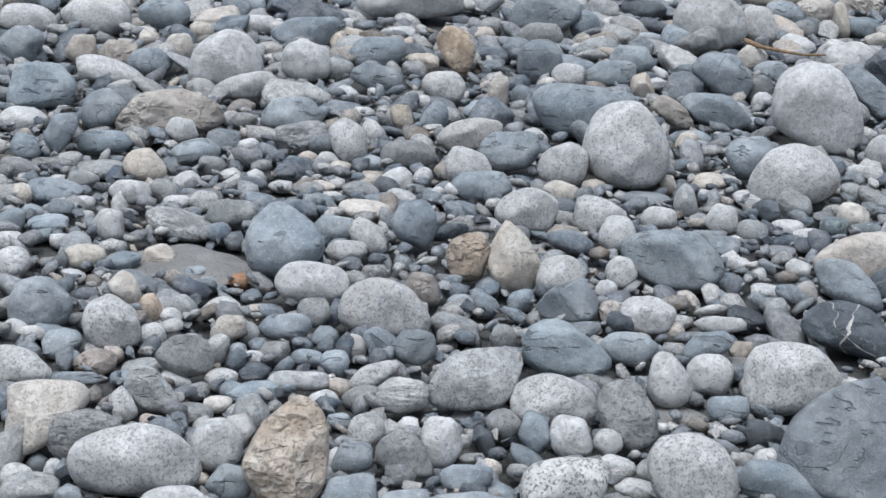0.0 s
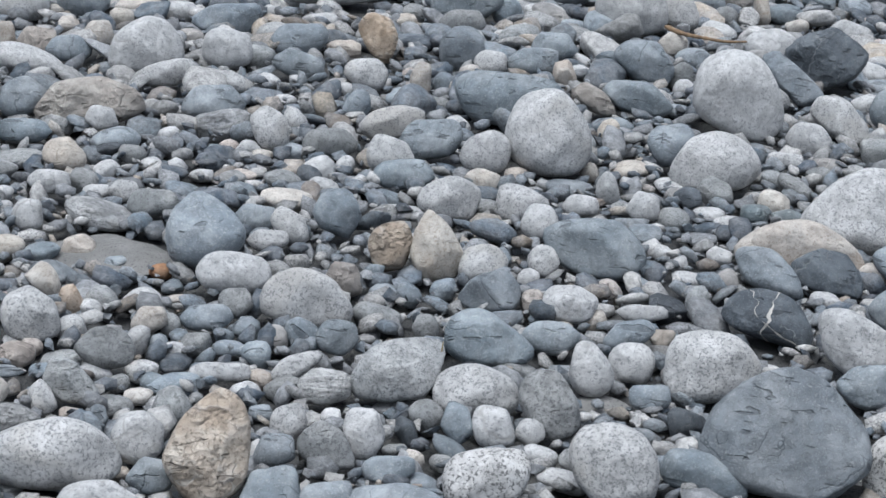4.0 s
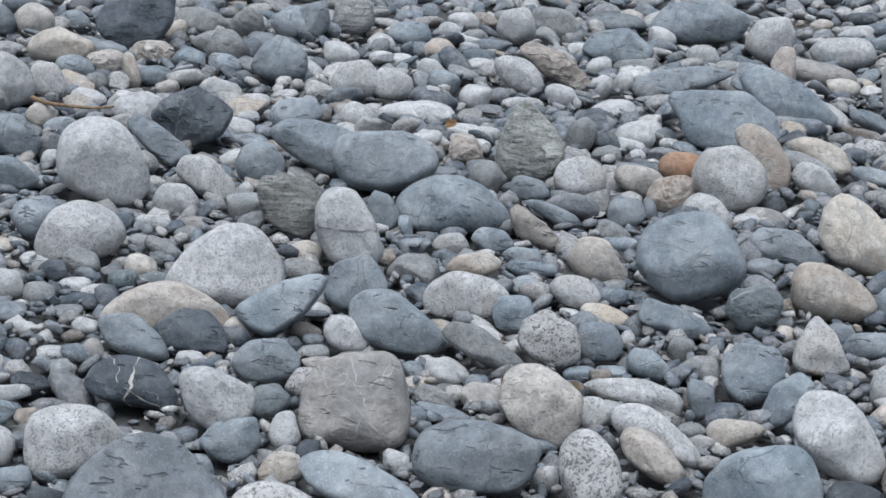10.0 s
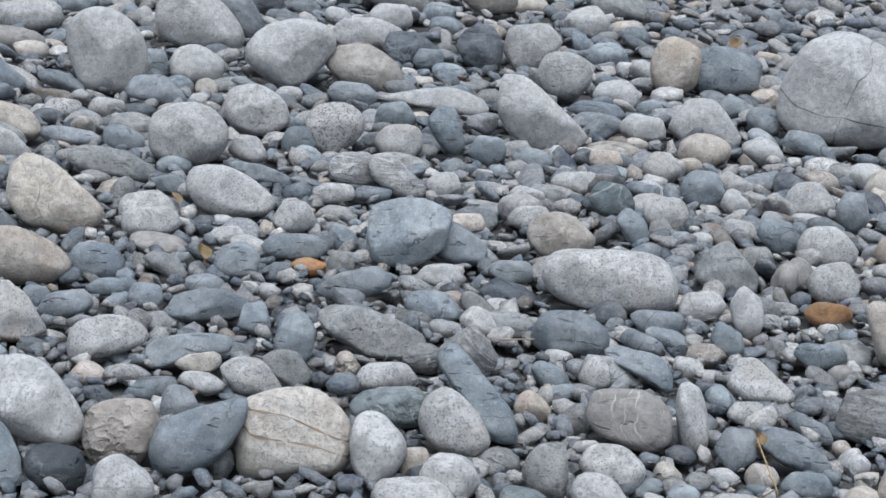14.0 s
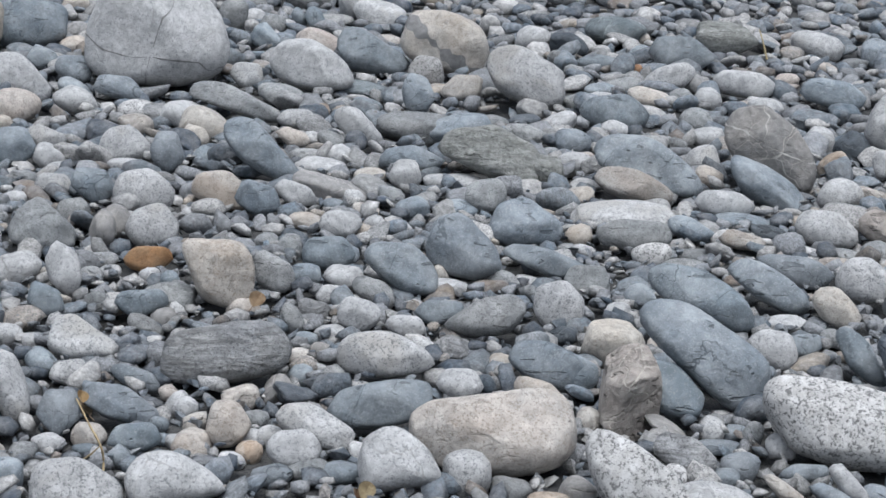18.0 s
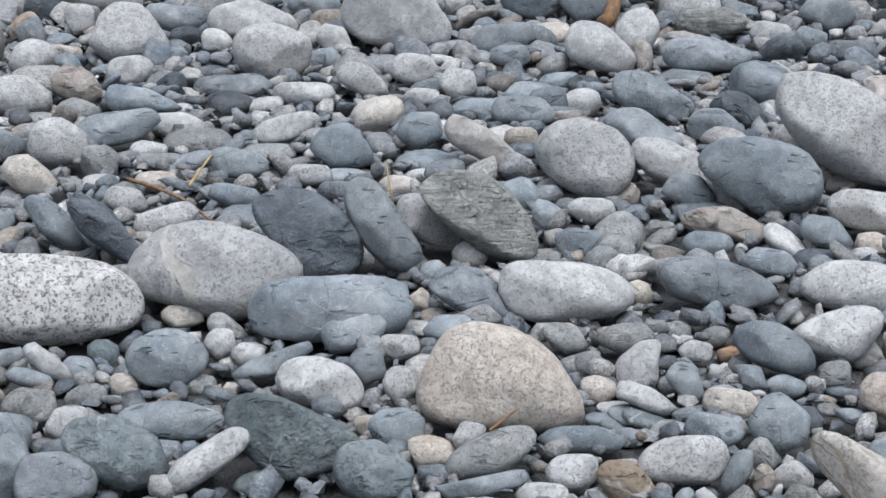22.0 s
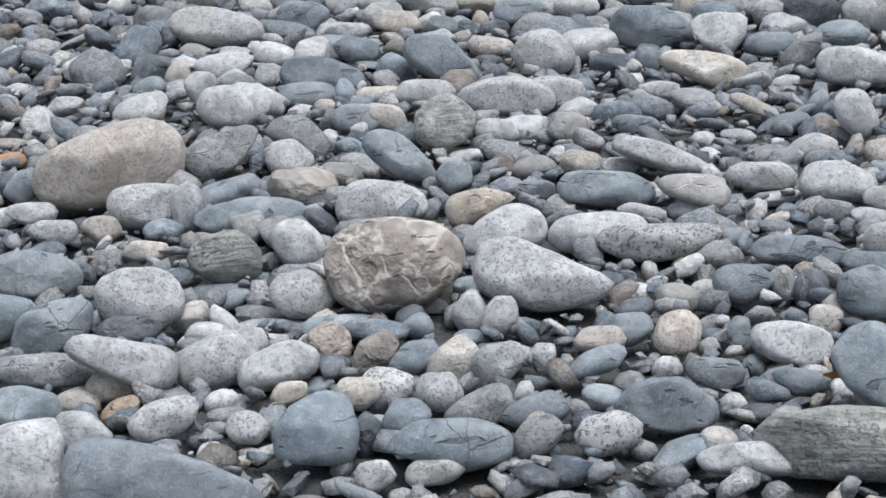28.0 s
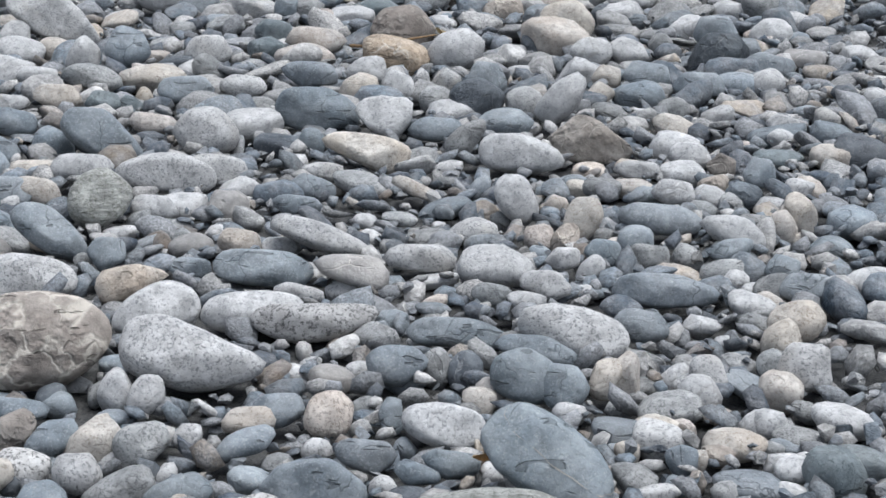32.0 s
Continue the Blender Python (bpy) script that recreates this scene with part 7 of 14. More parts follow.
hewn("slate", 5.26, 2.16, 0.057, 0.06, -66, -17, 0.95, 9, -92, 44, -20, 134, 70, 37, 89, 46, 147, 126, -112, 37)
hewn("grey", 5.205, 2.023, 0.047, 0.043, -68, -18, 0.95, 13, -135, 55, -83, 44, 12, 62, 94, 42, 161, 58)
hewn("slate", 4.712, 2.209, 0.05, 0.039, -63, -19, 0.85, 9, -64, 31, 17, 67, 91, 36, 135, 50, -125, 40)
hewn("grey", 4.717, 2.078, 0.069, 0.061, -65, -19, 0.9, 7.5, -116, 76, -79, 53, -37, 74, 51, 91, 104, 47, 130, 49)
hewn("slate", 4.142, 3.261, 0.05, 0.043, -49, -18, 1, 9, -70, 34, 21, 76, 90, 39, 128, 63, -127, 39)
hewn("slate", 4.021, 3.197, 0.045, 0.036, -48, -19, 0.9, 9, -89, 35, 32, 42, 71, 20, 136, 52, -121, 34)
hewn("granite", 4.702, 2.524, 0.041, 0.027, -60, -18, 0.95, 7.5, -122, 33, -81, 27, 5, 49, 88, 26, 148, 37)
hewn("white", 4.811, 2.552, 0.051, 0.037, -60, -18, 0.95, 7.5, -65, 37, 23, 54, 89, 38, 148, 55, -126, 34)
hewn("white", 4.593, 2.24, 0.044, 0.031, -62, -19, 0.95, 7.5, -78, 31, 24, 44, 87, 28, 144, 45, -130, 34)
hewn("grey", 3.757, 3.059, 0.053, 0.046, -47, -20, 1.2, 11, -116, 39, -80, 43, 49, 36, 85, 37, 155, 77)
hewn("slate", 3.807, 3.018, 0.064, 0.053, -48, -20, 1.05, 11, -112, 16, 1, 90, 31, 72, 82, 47, 133, 83, -118, 17)
hewn("slate", 3.614, 2.544, 0.062, 0.039, -52, -22, 0.85, 10, -138, 37, -54, 43, 8, 48, 86, 52, 156, 45)
hewn("white", 4.29, 1.924, 0.051, 0.036, -64, -21, 0.95, 7.5, -118, 34, -57, 39, 29, 50, 91, 39, 152, 50)
hewn("white", 3.757, 2.037, 0.049, 0.039, -59, -23, 0.95, 7.5, -93, 39, -30, 55, 37, 54, 95, 44, 142, 55, -142, 49)
hewn("slate", 3.638, 2.358, 0.041, 0.033, -54, -23, 1, 9, -101, 26, -64, 35, 28, 52, 93, 31, 151, 47)
hewn("white", 3.192, 2.55, 0.055, 0.042, -47, -24, 0.95, 7.5, -105, 43, -66, 49, 37, 41, 79, 40, 143, 59, -161, 62)
hewn("white", 2.978, 2.78, 0.057, 0.044, -42, -24, 0.97, 7.5, -92, 49, -41, 61, 35, 54, 83, 46, 139, 60, -168, 69)
hewn("tan", 4.379, 1.758, 0.043, 0.04, -67, -21, 0.85, 7.5, -83, 42, 44, 33, 80, 28, 142, 62, -122, 35)
hewn("slate", 7.069, 2.758, 0.069, 0.075, -68, -13, 0.9, 9, -129, 96, -87, 64, -31, 121, 52, 88, 99, 68, 148, 118)
hewn("slate", 8.209, 2.947, 0.088, 0.084, -68, -11, 0.9, 11, -88, 77, -50, 104, 54, 94, 92, 78, 146, 132, -133, 109)
hewn("granite", 6.947, 1.695, 0.065, 0.04, -74, -13, 0.95, 7.5, -73, 48, 1, 53, 78, 50, 141, 52, -156, 41)
hewn("slate", 6.972, 1.379, 0.066, 0.058, -77, -13, 1, 9, -115, 53, -73, 53, 13, 101, 81, 43, 118, 81, -157, 87)
hewn("slate", 7.858, 1.389, 0.063, 0.045, -79, -12, 0.95, 9, -133, 55, -75, 45, 14, 64, 88, 49, 151, 59)
hewn("white", 7.596, 1.109, 0.052, 0.042, -81, -13, 0.95, 7.5, -83, 36, 15, 77, 83, 33, 129, 56, -133, 56)
hewn("slate", 7.179, 0.962, 0.058, 0.052, -81, -13, 0.95, 9, -75, 44, 24, 89, 86, 40, 134, 77, -118, 46)
hewn("white", 6.725, 0.824, 0.064, 0.042, -82, -14, 0.9, 7.5, -79, 53, 17, 47, 77, 44, 152, 54, -137, 43)
hewn("tan", 7.767, 1.648, 0.059, 0.042, -77, -12, 1.05, 7.5, -72, 44, 7, 65, 89, 48, 140, 57, -134, 42)
hewn("slate", 6.228, 1.028, 0.047, 0.049, -79, -15, 0.85, 11, -97, 32, -69, 43, 54, 67, 94, 34, 143, 82)
hewn("slate", 7.202, 0.237, 0.074, 0.065, -88, -13, 0.9, 9, -103, 59, -59, 67, 34, 94, 90, 62, 125, 92, -153, 94)
hewn("slate", 7.169, 0.067, 0.081, 0.061, -89, -13, 0.95, 9, -71, 63, 17, 84, 85, 63, 140, 83, -138, 63)
hewn("slate", 5.979, 0.189, 0.059, 0.052, -88, -16, 0.95, 10, -100, 43, -68, 55, 42, 65, 87, 41, 140, 84, -145, 79)
hewn("tan", 5.854, 1.811, 0.043, 0.037, -70, -16, 0.85, 10, -118, 40, -92, 28, 11, 71, 80, 24, 128, 46)
hewn("slate", 5.592, 1.563, 0.058, 0.058, -72, -17, 0.95, 9, -100, 35, -50, 85, 53, 70, 88, 46, 121, 80, -117, 40)
hewn("grey", 5.653, 2.075, 0.058, 0.056, -67, -16, 0.9, 10, -93, 46, -69, 56, 14, 110, 89, 47, 121, 66, -147, 94)
hewn("slate", 5.036, 1.377, 0.046, 0.039, -72, -19, 0.9, 9, -98, 30, -57, 48, 20, 72, 99, 25, 121, 23)
hewn("granite", 5.215, 1.087, 0.049, 0.035, -76, -19, 0.9, 7.5, -125, 34, -82, 38, 24, 41, 78, 30, 150, 50)
hewn("slate", 5.277, 0.836, 0.046, 0.039, -79, -19, 0.95, 10, -92, 32, 29, 51, 75, 23, 137, 59, -123, 38)
hewn("granite", 5.451, 0.686, 0.042, 0.032, -81, -18, 0.9, 7.5, -121, 33, -81, 29, 19, 53, 86, 26, 143, 49)
hewn("slate", 5.501, 0.87, 0.055, 0.046, -79, -18, 1.05, 9, -99, 40, -58, 54, 47, 49, 80, 34, 134, 69, -144, 60)
hewn("grey", 4.537, 0.198, 0.043, 0.034, -87, -22, 0.9, 7.5, -92, 34, -67, 26, 49, 41, 111, 24, -176, 64)
hewn("slate", 4.994, -0.001, 0.046, 0.034, -90, -20, 0.9, 11, -151, 55, -93, 34, -31, 39, 83, 30, 147, 50)
hewn("slate", 4.291, 0.559, 0.049, 0.042, -81, -23, 0.95, 10, -136, 72, -81, 29, -57, 29, 32, 79, 107, 18, 122, 27)
hewn("white", 4.356, 0.623, 0.035, 0.022, -80, -23, 0.95, 7.5, -88, 25, -7, 32, 76, 22, 129, 26, -147, 27)
hewn("slate", 4.291, 1.101, 0.036, 0.028, -72, -23, 0.95, 9, -109, 30, -77, 20, 0, 57, 94, 20, 130, 27)
hewn("tan", 4.136, 1.086, 0.049, 0.034, -72, -23, 0.85, 9, -113, 16, 18, 39, 59, 19, 116, 49, -132, 15)
hewn("white", 4.395, 1.187, 0.041, 0.025, -72, -22, 0.95, 7.5, -88, 30, 0, 36, 65, 22, 140, 33, -162, 32)
hewn("slate", 4.502, 1.72, 0.059, 0.036, -65, -20, 0.95, 9, -143, 37, -66, 43, -2, 47, 65, 39, 152, 40)
hewn("slate", 7.063, -0.703, 0.067, 0.057, -95, -13, 0.95, 9, -115, 45, -58, 58, 26, 87, 92, 58, 149, 84)
hewn("white", 6.903, -0.518, 0.051, 0.039, -94, -14, 0.88, 7.5, -127, 46, -83, 38, 12, 65, 83, 35, 140, 52)
hewn("slate", 6.833, -0.634, 0.053, 0.038, -95, -14, 0.95, 9, -143, 51, -88, 44, -6, 57, 73, 34, 144, 46)
hewn("slate", 6.769, 0.308, 0.063, 0.056, -86, -14, 0.85, 10, -143, 95, -90, 53, -62, 58, 25, 94, 95, 45, 134, 65)
hewn("slate", 6.568, 0.267, 0.05, 0.038, -86, -15, 0.9, 9, -120, 36, -70, 35, 20, 60, 90, 39, 146, 56)
hewn("white", 6.387, 0.535, 0.059, 0.045, -83, -15, 0.95, 7.5, -102, 46, -59, 49, 25, 64, 86, 47, 146, 68, -150, 62)
hewn("granite", 6.228, 0.392, 0.059, 0.041, -84, -15, 0.95, 7.5, -64, 41, 15, 55, 85, 48, 151, 55, -136, 42)
hewn("white", 6.162, 0.491, 0.041, 0.031, -83, -16, 0.92, 7.5, -128, 39, -85, 28, 6, 56, 83, 27, 134, 39)
hewn("granite", 6.246, 0.66, 0.067, 0.053, -81, -15, 0.9, 7.5, -79, 59, 40, 38, 79, 47, 153, 81, -124, 45)
hewn("white", 6.146, 0.819, 0.048, 0.045, -80, -16, 0.95, 7.5, -105, 36, -77, 37, 27, 82, 87, 37, 121, 67, -145, 71)
hewn("white", 5.795, 0.804, 0.057, 0.052, -79, -17, 0.92, 7.5, -135, 85, -81, 37, -51, 47, 61, 70, 103, 36, 139, 66)
hewn("slate", 5.6, 0.63, 0.069, 0.054, -81, -17, 0.95, 9, -88, 59, -24, 88, 37, 60, 97, 57, 140, 70, -141, 67)
hewn("slate", 5.748, 0.445, 0.064, 0.045, -83, -17, 0.95, 9, -128, 47, -58, 44, 19, 60, 89, 55, 152, 57)
hewn("white", 5.201, -0.013, 0.046, 0.035, -88, -19, 0.95, 7.5, -72, 32, 16, 57, 86, 33, 136, 50, -126, 32)
hewn("grey", 4.458, -0.106, 0.044, 0.034, -90, -23, 0.95, 7.5, -116, 34, -64, 27, 37, 52, 97, 30, 138, 42)
hewn("grey", 4.451, 0.013, 0.044, 0.031, -88, -23, 1, 7.5, -73, 34, 30, 36, 85, 31, 144, 49, -130, 26)
hewn("white", 4.433, -0.24, 0.033, 0.021, -92, -23, 0.92, 7.5, -141, 28, -88, 23, -8, 33, 81, 20, 134, 25)
hewn("slate", 4.311, -0.342, 0.035, 0.022, -94, -24, 0.95, 9, -87, 26, 23, 23, 87, 22, -154, 21)
hewn("slate", 4.059, -0.267, 0.043, 0.032, -93, -26, 1, 9, -97, 30, -47, 43, 45, 37, 85, 29, 144, 50, -144, 44)
hewn("white", 4.188, -0.146, 0.043, 0.034, -90, -25, 0.92, 7.5, -70, 43, 50, 24, 73, 21, 146, 55, -111, 21)
hewn("granite", 4.195, 0.302, 0.048, 0.029, -82, -24, 0.9, 7.5, -58, 27, 13, 37, 88, 40, 152, 38, -149, 31)
hewn("granite", 4.395, 0.334, 0.039, 0.026, -82, -23, 0.95, 7.5, -72, 25, 12, 43, 86, 27, 144, 39, -127, 25)
hewn("slate", 4.277, 0.378, 0.049, 0.029, -81, -24, 0.9, 9, -64, 33, 8, 35, 74, 35, 139, 37, -148, 26)
hewn("white", 4.375, 0.681, 0.044, 0.025, -77, -23, 0.9, 7.5, -62, 27, 9, 32, 81, 33, 148, 31, -144, 26)
hewn("tan", 4.531, 0.794, 0.036, 0.026, -75, -22, 0.9, 7.5, -81, 22, 7, 45, 81, 24, 136, 38, -133, 29)
hewn("slate", 4.485, 0.245, 0.042, 0.031, -84, -23, 1.15, 9, -115, 30, -69, 28, 16, 53, 91, 30, 139, 39)
hewn("granite", 3.994, 0.159, 0.043, 0.025, -85, -26, 0.9, 7.5, -147, 28, -57, 23, -17, 24, 75, 31, 149, 27)
hewn("white", 4, 0.879, 0.044, 0.027, -72, -25, 0.95, 7.5, -136, 32, -58, 23, 4, 40, 90, 32, 145, 32)
hewn("grey", 4.065, 0.95, 0.044, 0.026, -71, -24, 0.85, 7.5, -69, 29, 1, 34, 84, 36, 145, 30, -147, 29)
hewn("slate", 4.204, 1.015, 0.04, 0.028, -70, -23, 1, 8, -102, 19, 6, 48, 68, 18, 114, 31, -123, 20)
hewn("white", 4.24, 0.983, 0.056, 0.035, -71, -23, 0.9, 7.5, -113, 27, 6, 42, 46, 17, 130, 52, -141, 22)
hewn("slate", 3.836, 0.121, 0.035, 0.032, -85, -27, 0.95, 10, -135, 57, -86, 20, -71, 20, 26, 70, 101, 16)
hewn("white", 3.812, 0.021, 0.034, 0.025, -87, -28, 0.95, 7.5, -86, 21, 16, 44, 86, 21, 124, 30, -141, 38)
hewn("slate", 5.872, -0.327, 0.055, 0.049, -91, -16, 1, 9, -147, 76, -93, 48, -52, 67, 49, 43, 95, 49, 150, 74)
hewn("white", 5.508, -0.26, 0.063, 0.048, -91, -17, 0.9, 7.5, -105, 32, 36, 34, 66, 27, 141, 73, -118, 30)
hewn("slate", 5.319, -0.243, 0.056, 0.043, -90, -18, 0.9, 9, -115, 34, -59, 50, 35, 48, 85, 45, 148, 59)
hewn("brown", 5.119, -0.312, 0.052, 0.051, -91, -19, 0.95, 10, -105, 37, -93, 41, 10, 95, 62, 45, 93, 38, 122, 66, -132, 64)
hewn("slate", 5.056, -0.539, 0.055, 0.041, -95, -19, 0.95, 9, -105, 33, -44, 62, 37, 40, 83, 40, 149, 61, -137, 43)
hewn("slate", 4.995, -0.719, 0.045, 0.037, -97, -20, 0.85, 9, -100, 27, -57, 50, 44, 41, 85, 31, 143, 61, -132, 42)
hewn("white", 4.902, -0.798, 0.058, 0.033, -99, -20, 0.9, 7.5, -164, 41, -81, 45, -29, 26, 22, 45, 101, 43, 151, 30)
hewn("slate", 4.895, -0.409, 0.044, 0.036, -93, -20, 1, 9, -97, 29, -59, 46, 40, 47, 85, 31, 134, 50, -136, 50)
hewn("slate", 5.005, -0.28, 0.042, 0.033, -91, -20, 0.95, 9, -101, 27, -67, 34, 28, 52, 85, 29, 124, 43, -149, 50)
hewn("slate", 4.709, -0.288, 0.064, 0.065, -91, -21, 0.85, 10, -101, 48, -75, 64, 35, 94, 67, 55, 86, 52, 117, 89, -148, 94)
hewn("slate", 5.767, -0.971, 0.049, 0.042, -99, -16, 1.05, 9, -99, 34, -67, 44, 30, 66, 86, 36, 132, 63, -140, 58)
hewn("granite", 5.342, -1.268, 0.039, 0.024, -104, -18, 0.9, 7.5, -152, 33, -86, 26, -12, 34, 71, 24, 134, 25)
hewn("slate", 5.529, -1.81, 0.046, 0.045, -110, -17, 0.9, 9, -100, 31, -75, 37, 35, 83, 94, 31, 142, 77)
hewn("granite", 5.349, -2.143, 0.055, 0.042, -114, -17, 0.97, 7.5, -141, 66, -86, 43, -44, 54, 40, 53, 95, 42, 153, 56)
hewn("slate", 5.297, -1.999, 0.043, 0.034, -113, -17, 1, 9, -77, 29, 36, 46, 89, 30, 133, 48, -120, 30)
hewn("tan", 4.2, -1.65, 0.037, 0.027, -115, -22, 0.95, 7.5, -105, 24, -66, 26, 36, 36, 96, 25, 142, 31)
hewn("tan", 4.222, -1.18, 0.037, 0.022, -107, -23, 0.95, 7.5, -65, 22, 7, 34, 83, 24, 138, 28, -131, 21)
hewn("grey", 4.079, -1.222, 0.041, 0.03, -108, -24, 0.9, 7.5, -134, 39, -77, 25, 1, 53, 91, 31, 141, 39)
hewn("white", 3.944, -1.564, 0.054, 0.038, -115, -24, 1, 7.5, -129, 48, -84, 44, -6, 59, 53, 40, 106, 42, 157, 50)
hewn("white", 3.835, -1.525, 0.04, 0.023, -115, -25, 0.97, 7.5, -128, 28, -79, 28, 16, 27, 86, 27, 157, 26)
hewn("slate", 3.836, -1.098, 0.034, 0.017, -108, -26, 0.95, 9, -145, 19, -76, 20, 1, 23, 78, 20, 146, 19)
hewn("slate", 3.78, -1.11, 0.03, 0.018, -108, -27, 1, 9, -111, 19, -75, 15, 1, 33, 88, 17, 136, 18)
hewn("tan", 4.081, -1.067, 0.04, 0.025, -106, -24, 0.95, 7.5, -130, 33, -82, 27, 0, 39, 75, 26, 146, 26)
hewn("white", 4.052, -0.934, 0.035, 0.029, -103, -25, 0.88, 7.5, -94, 22, -59, 29, 58, 40, 89, 23, 131, 46, -133, 43)
hewn("slate", 3.888, -0.298, 0.051, 0.026, -92, -26, 0.9, 9, -176, 29, -85, 41, -34, 22, 1, 27, 111, 32, 153, 18)
hewn("tan", 4.209, -0.705, 0.039, 0.022, -99, -24, 0.85, 7.5, -141, 27, -63, 20, 3, 32, 87, 29, 151, 27)
hewn("white", 4.107, -0.596, 0.042, 0.024, -97, -25, 0.9, 7.5, -37, 37, 46, 11, 135, 35, -130, 11)
hewn("slate", 4.241, -0.219, 0.05, 0.03, -90, -24, 0.95, 9, -65, 41, 13, 29, 76, 37, 151, 38, -136, 23)
hewn("slate", 4.157, -0.525, 0.03, 0.022, -96, -25, 1, 9, -94, 16, -76, 22, 67, 12, 93, 17, -134, 26)
hewn("grey", 3.865, -0.667, 0.038, 0.031, -99, -27, 0.85, 7.5, -105, 26, -68, 29, 54, 33, 92, 26, 148, 49)
hewn("slate", 3.519, -0.847, 0.036, 0.021, -104, -29, 1, 9, -79, 23, 6, 30, 87, 25, 143, 26, -147, 26)
hewn("granite", 3.492, -0.909, 0.048, 0.034, -106, -29, 0.97, 7.5, -111, 31, -45, 46, 27, 39, 88, 41, 126, 48, -149, 32)
hewn("white", 3.812, -0.253, 0.035, 0.019, -91, -27, 0.95, 7.5, -97, 22, 8, 24, 51, 11, 125, 25, -145, 17)
hewn("granite", 3.45, -0.843, 0.033, 0.024, -105, -30, 0.95, 7.5, -80, 17, 40, 31, 85, 20, 134, 37, -146, 37)
hewn("slate", 3.657, -0.423, 0.033, 0.023, -95, -29, 1, 9, -158, 41, -92, 24, -62, 22, 23, 39, 90, 23, 142, 32)
hewn("slate", 3.755, -0.332, 0.031, 0.024, -92, -28, 1, 9, -72, 21, 45, 32, 84, 19, 138, 42, -113, 15)
hewn("grey", 3.383, -1.073, 0.05, 0.049, -110, -30, 1.05, 7.5, -151, 91, -92, 44, -68, 51, 37, 73, 80, 40, 102, 49, 155, 90)
vein(hewn("banded", 3.377, -1.366, 0.054, 0.046, -116, -28, 0.95, 9, -149, 78, -97, 48, -76, 45, 11, 77, 85, 46, 112, 47, 158, 70), "dark", (-10, 0.021, 0.0010), (-3, 0.005, 0.0012), (6, -0.014, 0.0010))
hewn("slate", 5.75, -1.725, 0.049, 0.048, -106, -16, 0.85, 9, -102, 35, -84, 40, 49, 45, 80, 32, 130, 77, -143, 72)
hewn("brown", 5.491, -1.991, 0.057, 0.049, -110, -16, 0.8, 10, -100, 41, -64, 54, 44, 55, 87, 42, 135, 73, -156, 80)
hewn("white", 4.992, -2.078, 0.054, 0.035, -114, -18, 0.95, 7.5, -128, 33, -54, 39, 14, 49, 91, 40, 144, 43)
hewn("slate", 4.972, -2.252, 0.057, 0.033, -116, -17, 0.9, 9, -134, 37, -55, 36, 2, 41, 97, 40, 146, 31)
hewn("white", 4.826, -2.198, 0.04, 0.033, -116, -18, 0.9, 7.5, -76, 28, 27, 55, 86, 28, 133, 51, -115, 24)
hewn("granite", 4.666, -2.169, 0.043, 0.032, -117, -19, 0.9, 7.5, -69, 32, 12, 54, 84, 31, 134, 47, -124, 25)
hewn("tan", 4.614, -2.254, 0.042, 0.029, -118, -19, 0.75, 7.5, -74, 28, 18, 42, 84, 31, 131, 42, -137, 28)
hewn("white", 4.485, -3.239, 0.045, 0.033, -130, -17, 0.9, 7.5, -131, 42, -83, 31, 30, 41, 84, 30, 150, 52)
hewn("white", 4.626, -1.887, 0.043, 0.037, -113, -20, 0.9, 7.5, -105, 33, -74, 29, 31, 59, 85, 33, 132, 58, -159, 65)
hewn("slate", 4.836, -1.808, 0.044, 0.032, -111, -19, 1, 9, -114, 32, -71, 29, 19, 47, 81, 31, 129, 43, -165, 49)
hewn("slate", 4.655, -1.789, 0.042, 0.024, -112, -20, 0.95, 9, -80, 28, 2, 32, 76, 29, 143, 30, -148, 27)
hewn("slate", 4.788, -1.456, 0.045, 0.034, -106, -20, 0.9, 9, -108, 31, -64, 33, 27, 47, 80, 32, 138, 51, -164, 51)
hewn("grey", 4.407, -1.68, 0.039, 0.027, -112, -21, 1, 7.5, -81, 24, 3, 43, 78, 28, 135, 36, -148, 36)
hewn("granite", 4.503, -1.696, 0.038, 0.03, -111, -21, 0.95, 7.5, -75, 23, 19, 49, 84, 28, 146, 48, -124, 29)
hewn("tan", 4.083, -1.7, 0.033, 0.015, -114, -23, 0.95, 7.5, -95, 20, -19, 19, 48, 14, 130, 16, -171, 19)
hewn("grey", 4.108, -2.168, 0.029, 0.017, -121, -22, 0.9, 7.5, -119, 19, -69, 12, 24, 30, 80, 16, 123, 16)
hewn("granite", 3.569, -1.938, 0.039, 0.025, -122, -25, 0.95, 7.5, -99, 26, -47, 31, 38, 30, 88, 29, 147, 37, -151, 34)
hewn("white", 3.859, -2.124, 0.041, 0.027, -122, -23, 0.9, 7.5, -124, 28, -63, 26, 15, 39, 88, 31, 146, 33)
hewn("tan", 3.542, -2.137, 0.041, 0.027, -126, -24, 0.95, 7.5, -107, 28, -58, 30, 8, 42, 85, 29, 146, 38, -150, 36)
hewn("tan", 3.641, -2.065, 0.033, 0.02, -124, -24, 1, 7.5, -131, 26, -73, 16, -2, 34, 89, 22, 143, 24)
hewn("granite", 3.438, -2.229, 0.045, 0.029, -128, -25, 0.92, 7.5, -113, 32, -57, 33, 26, 36, 87, 35, 147, 43, -158, 38)
hewn("grey", 3.19, -2.228, 0.048, 0.03, -132, -26, 0.9, 7.5, -160, 44, -72, 29, -33, 29, 41, 40, 109, 32, 159, 36)
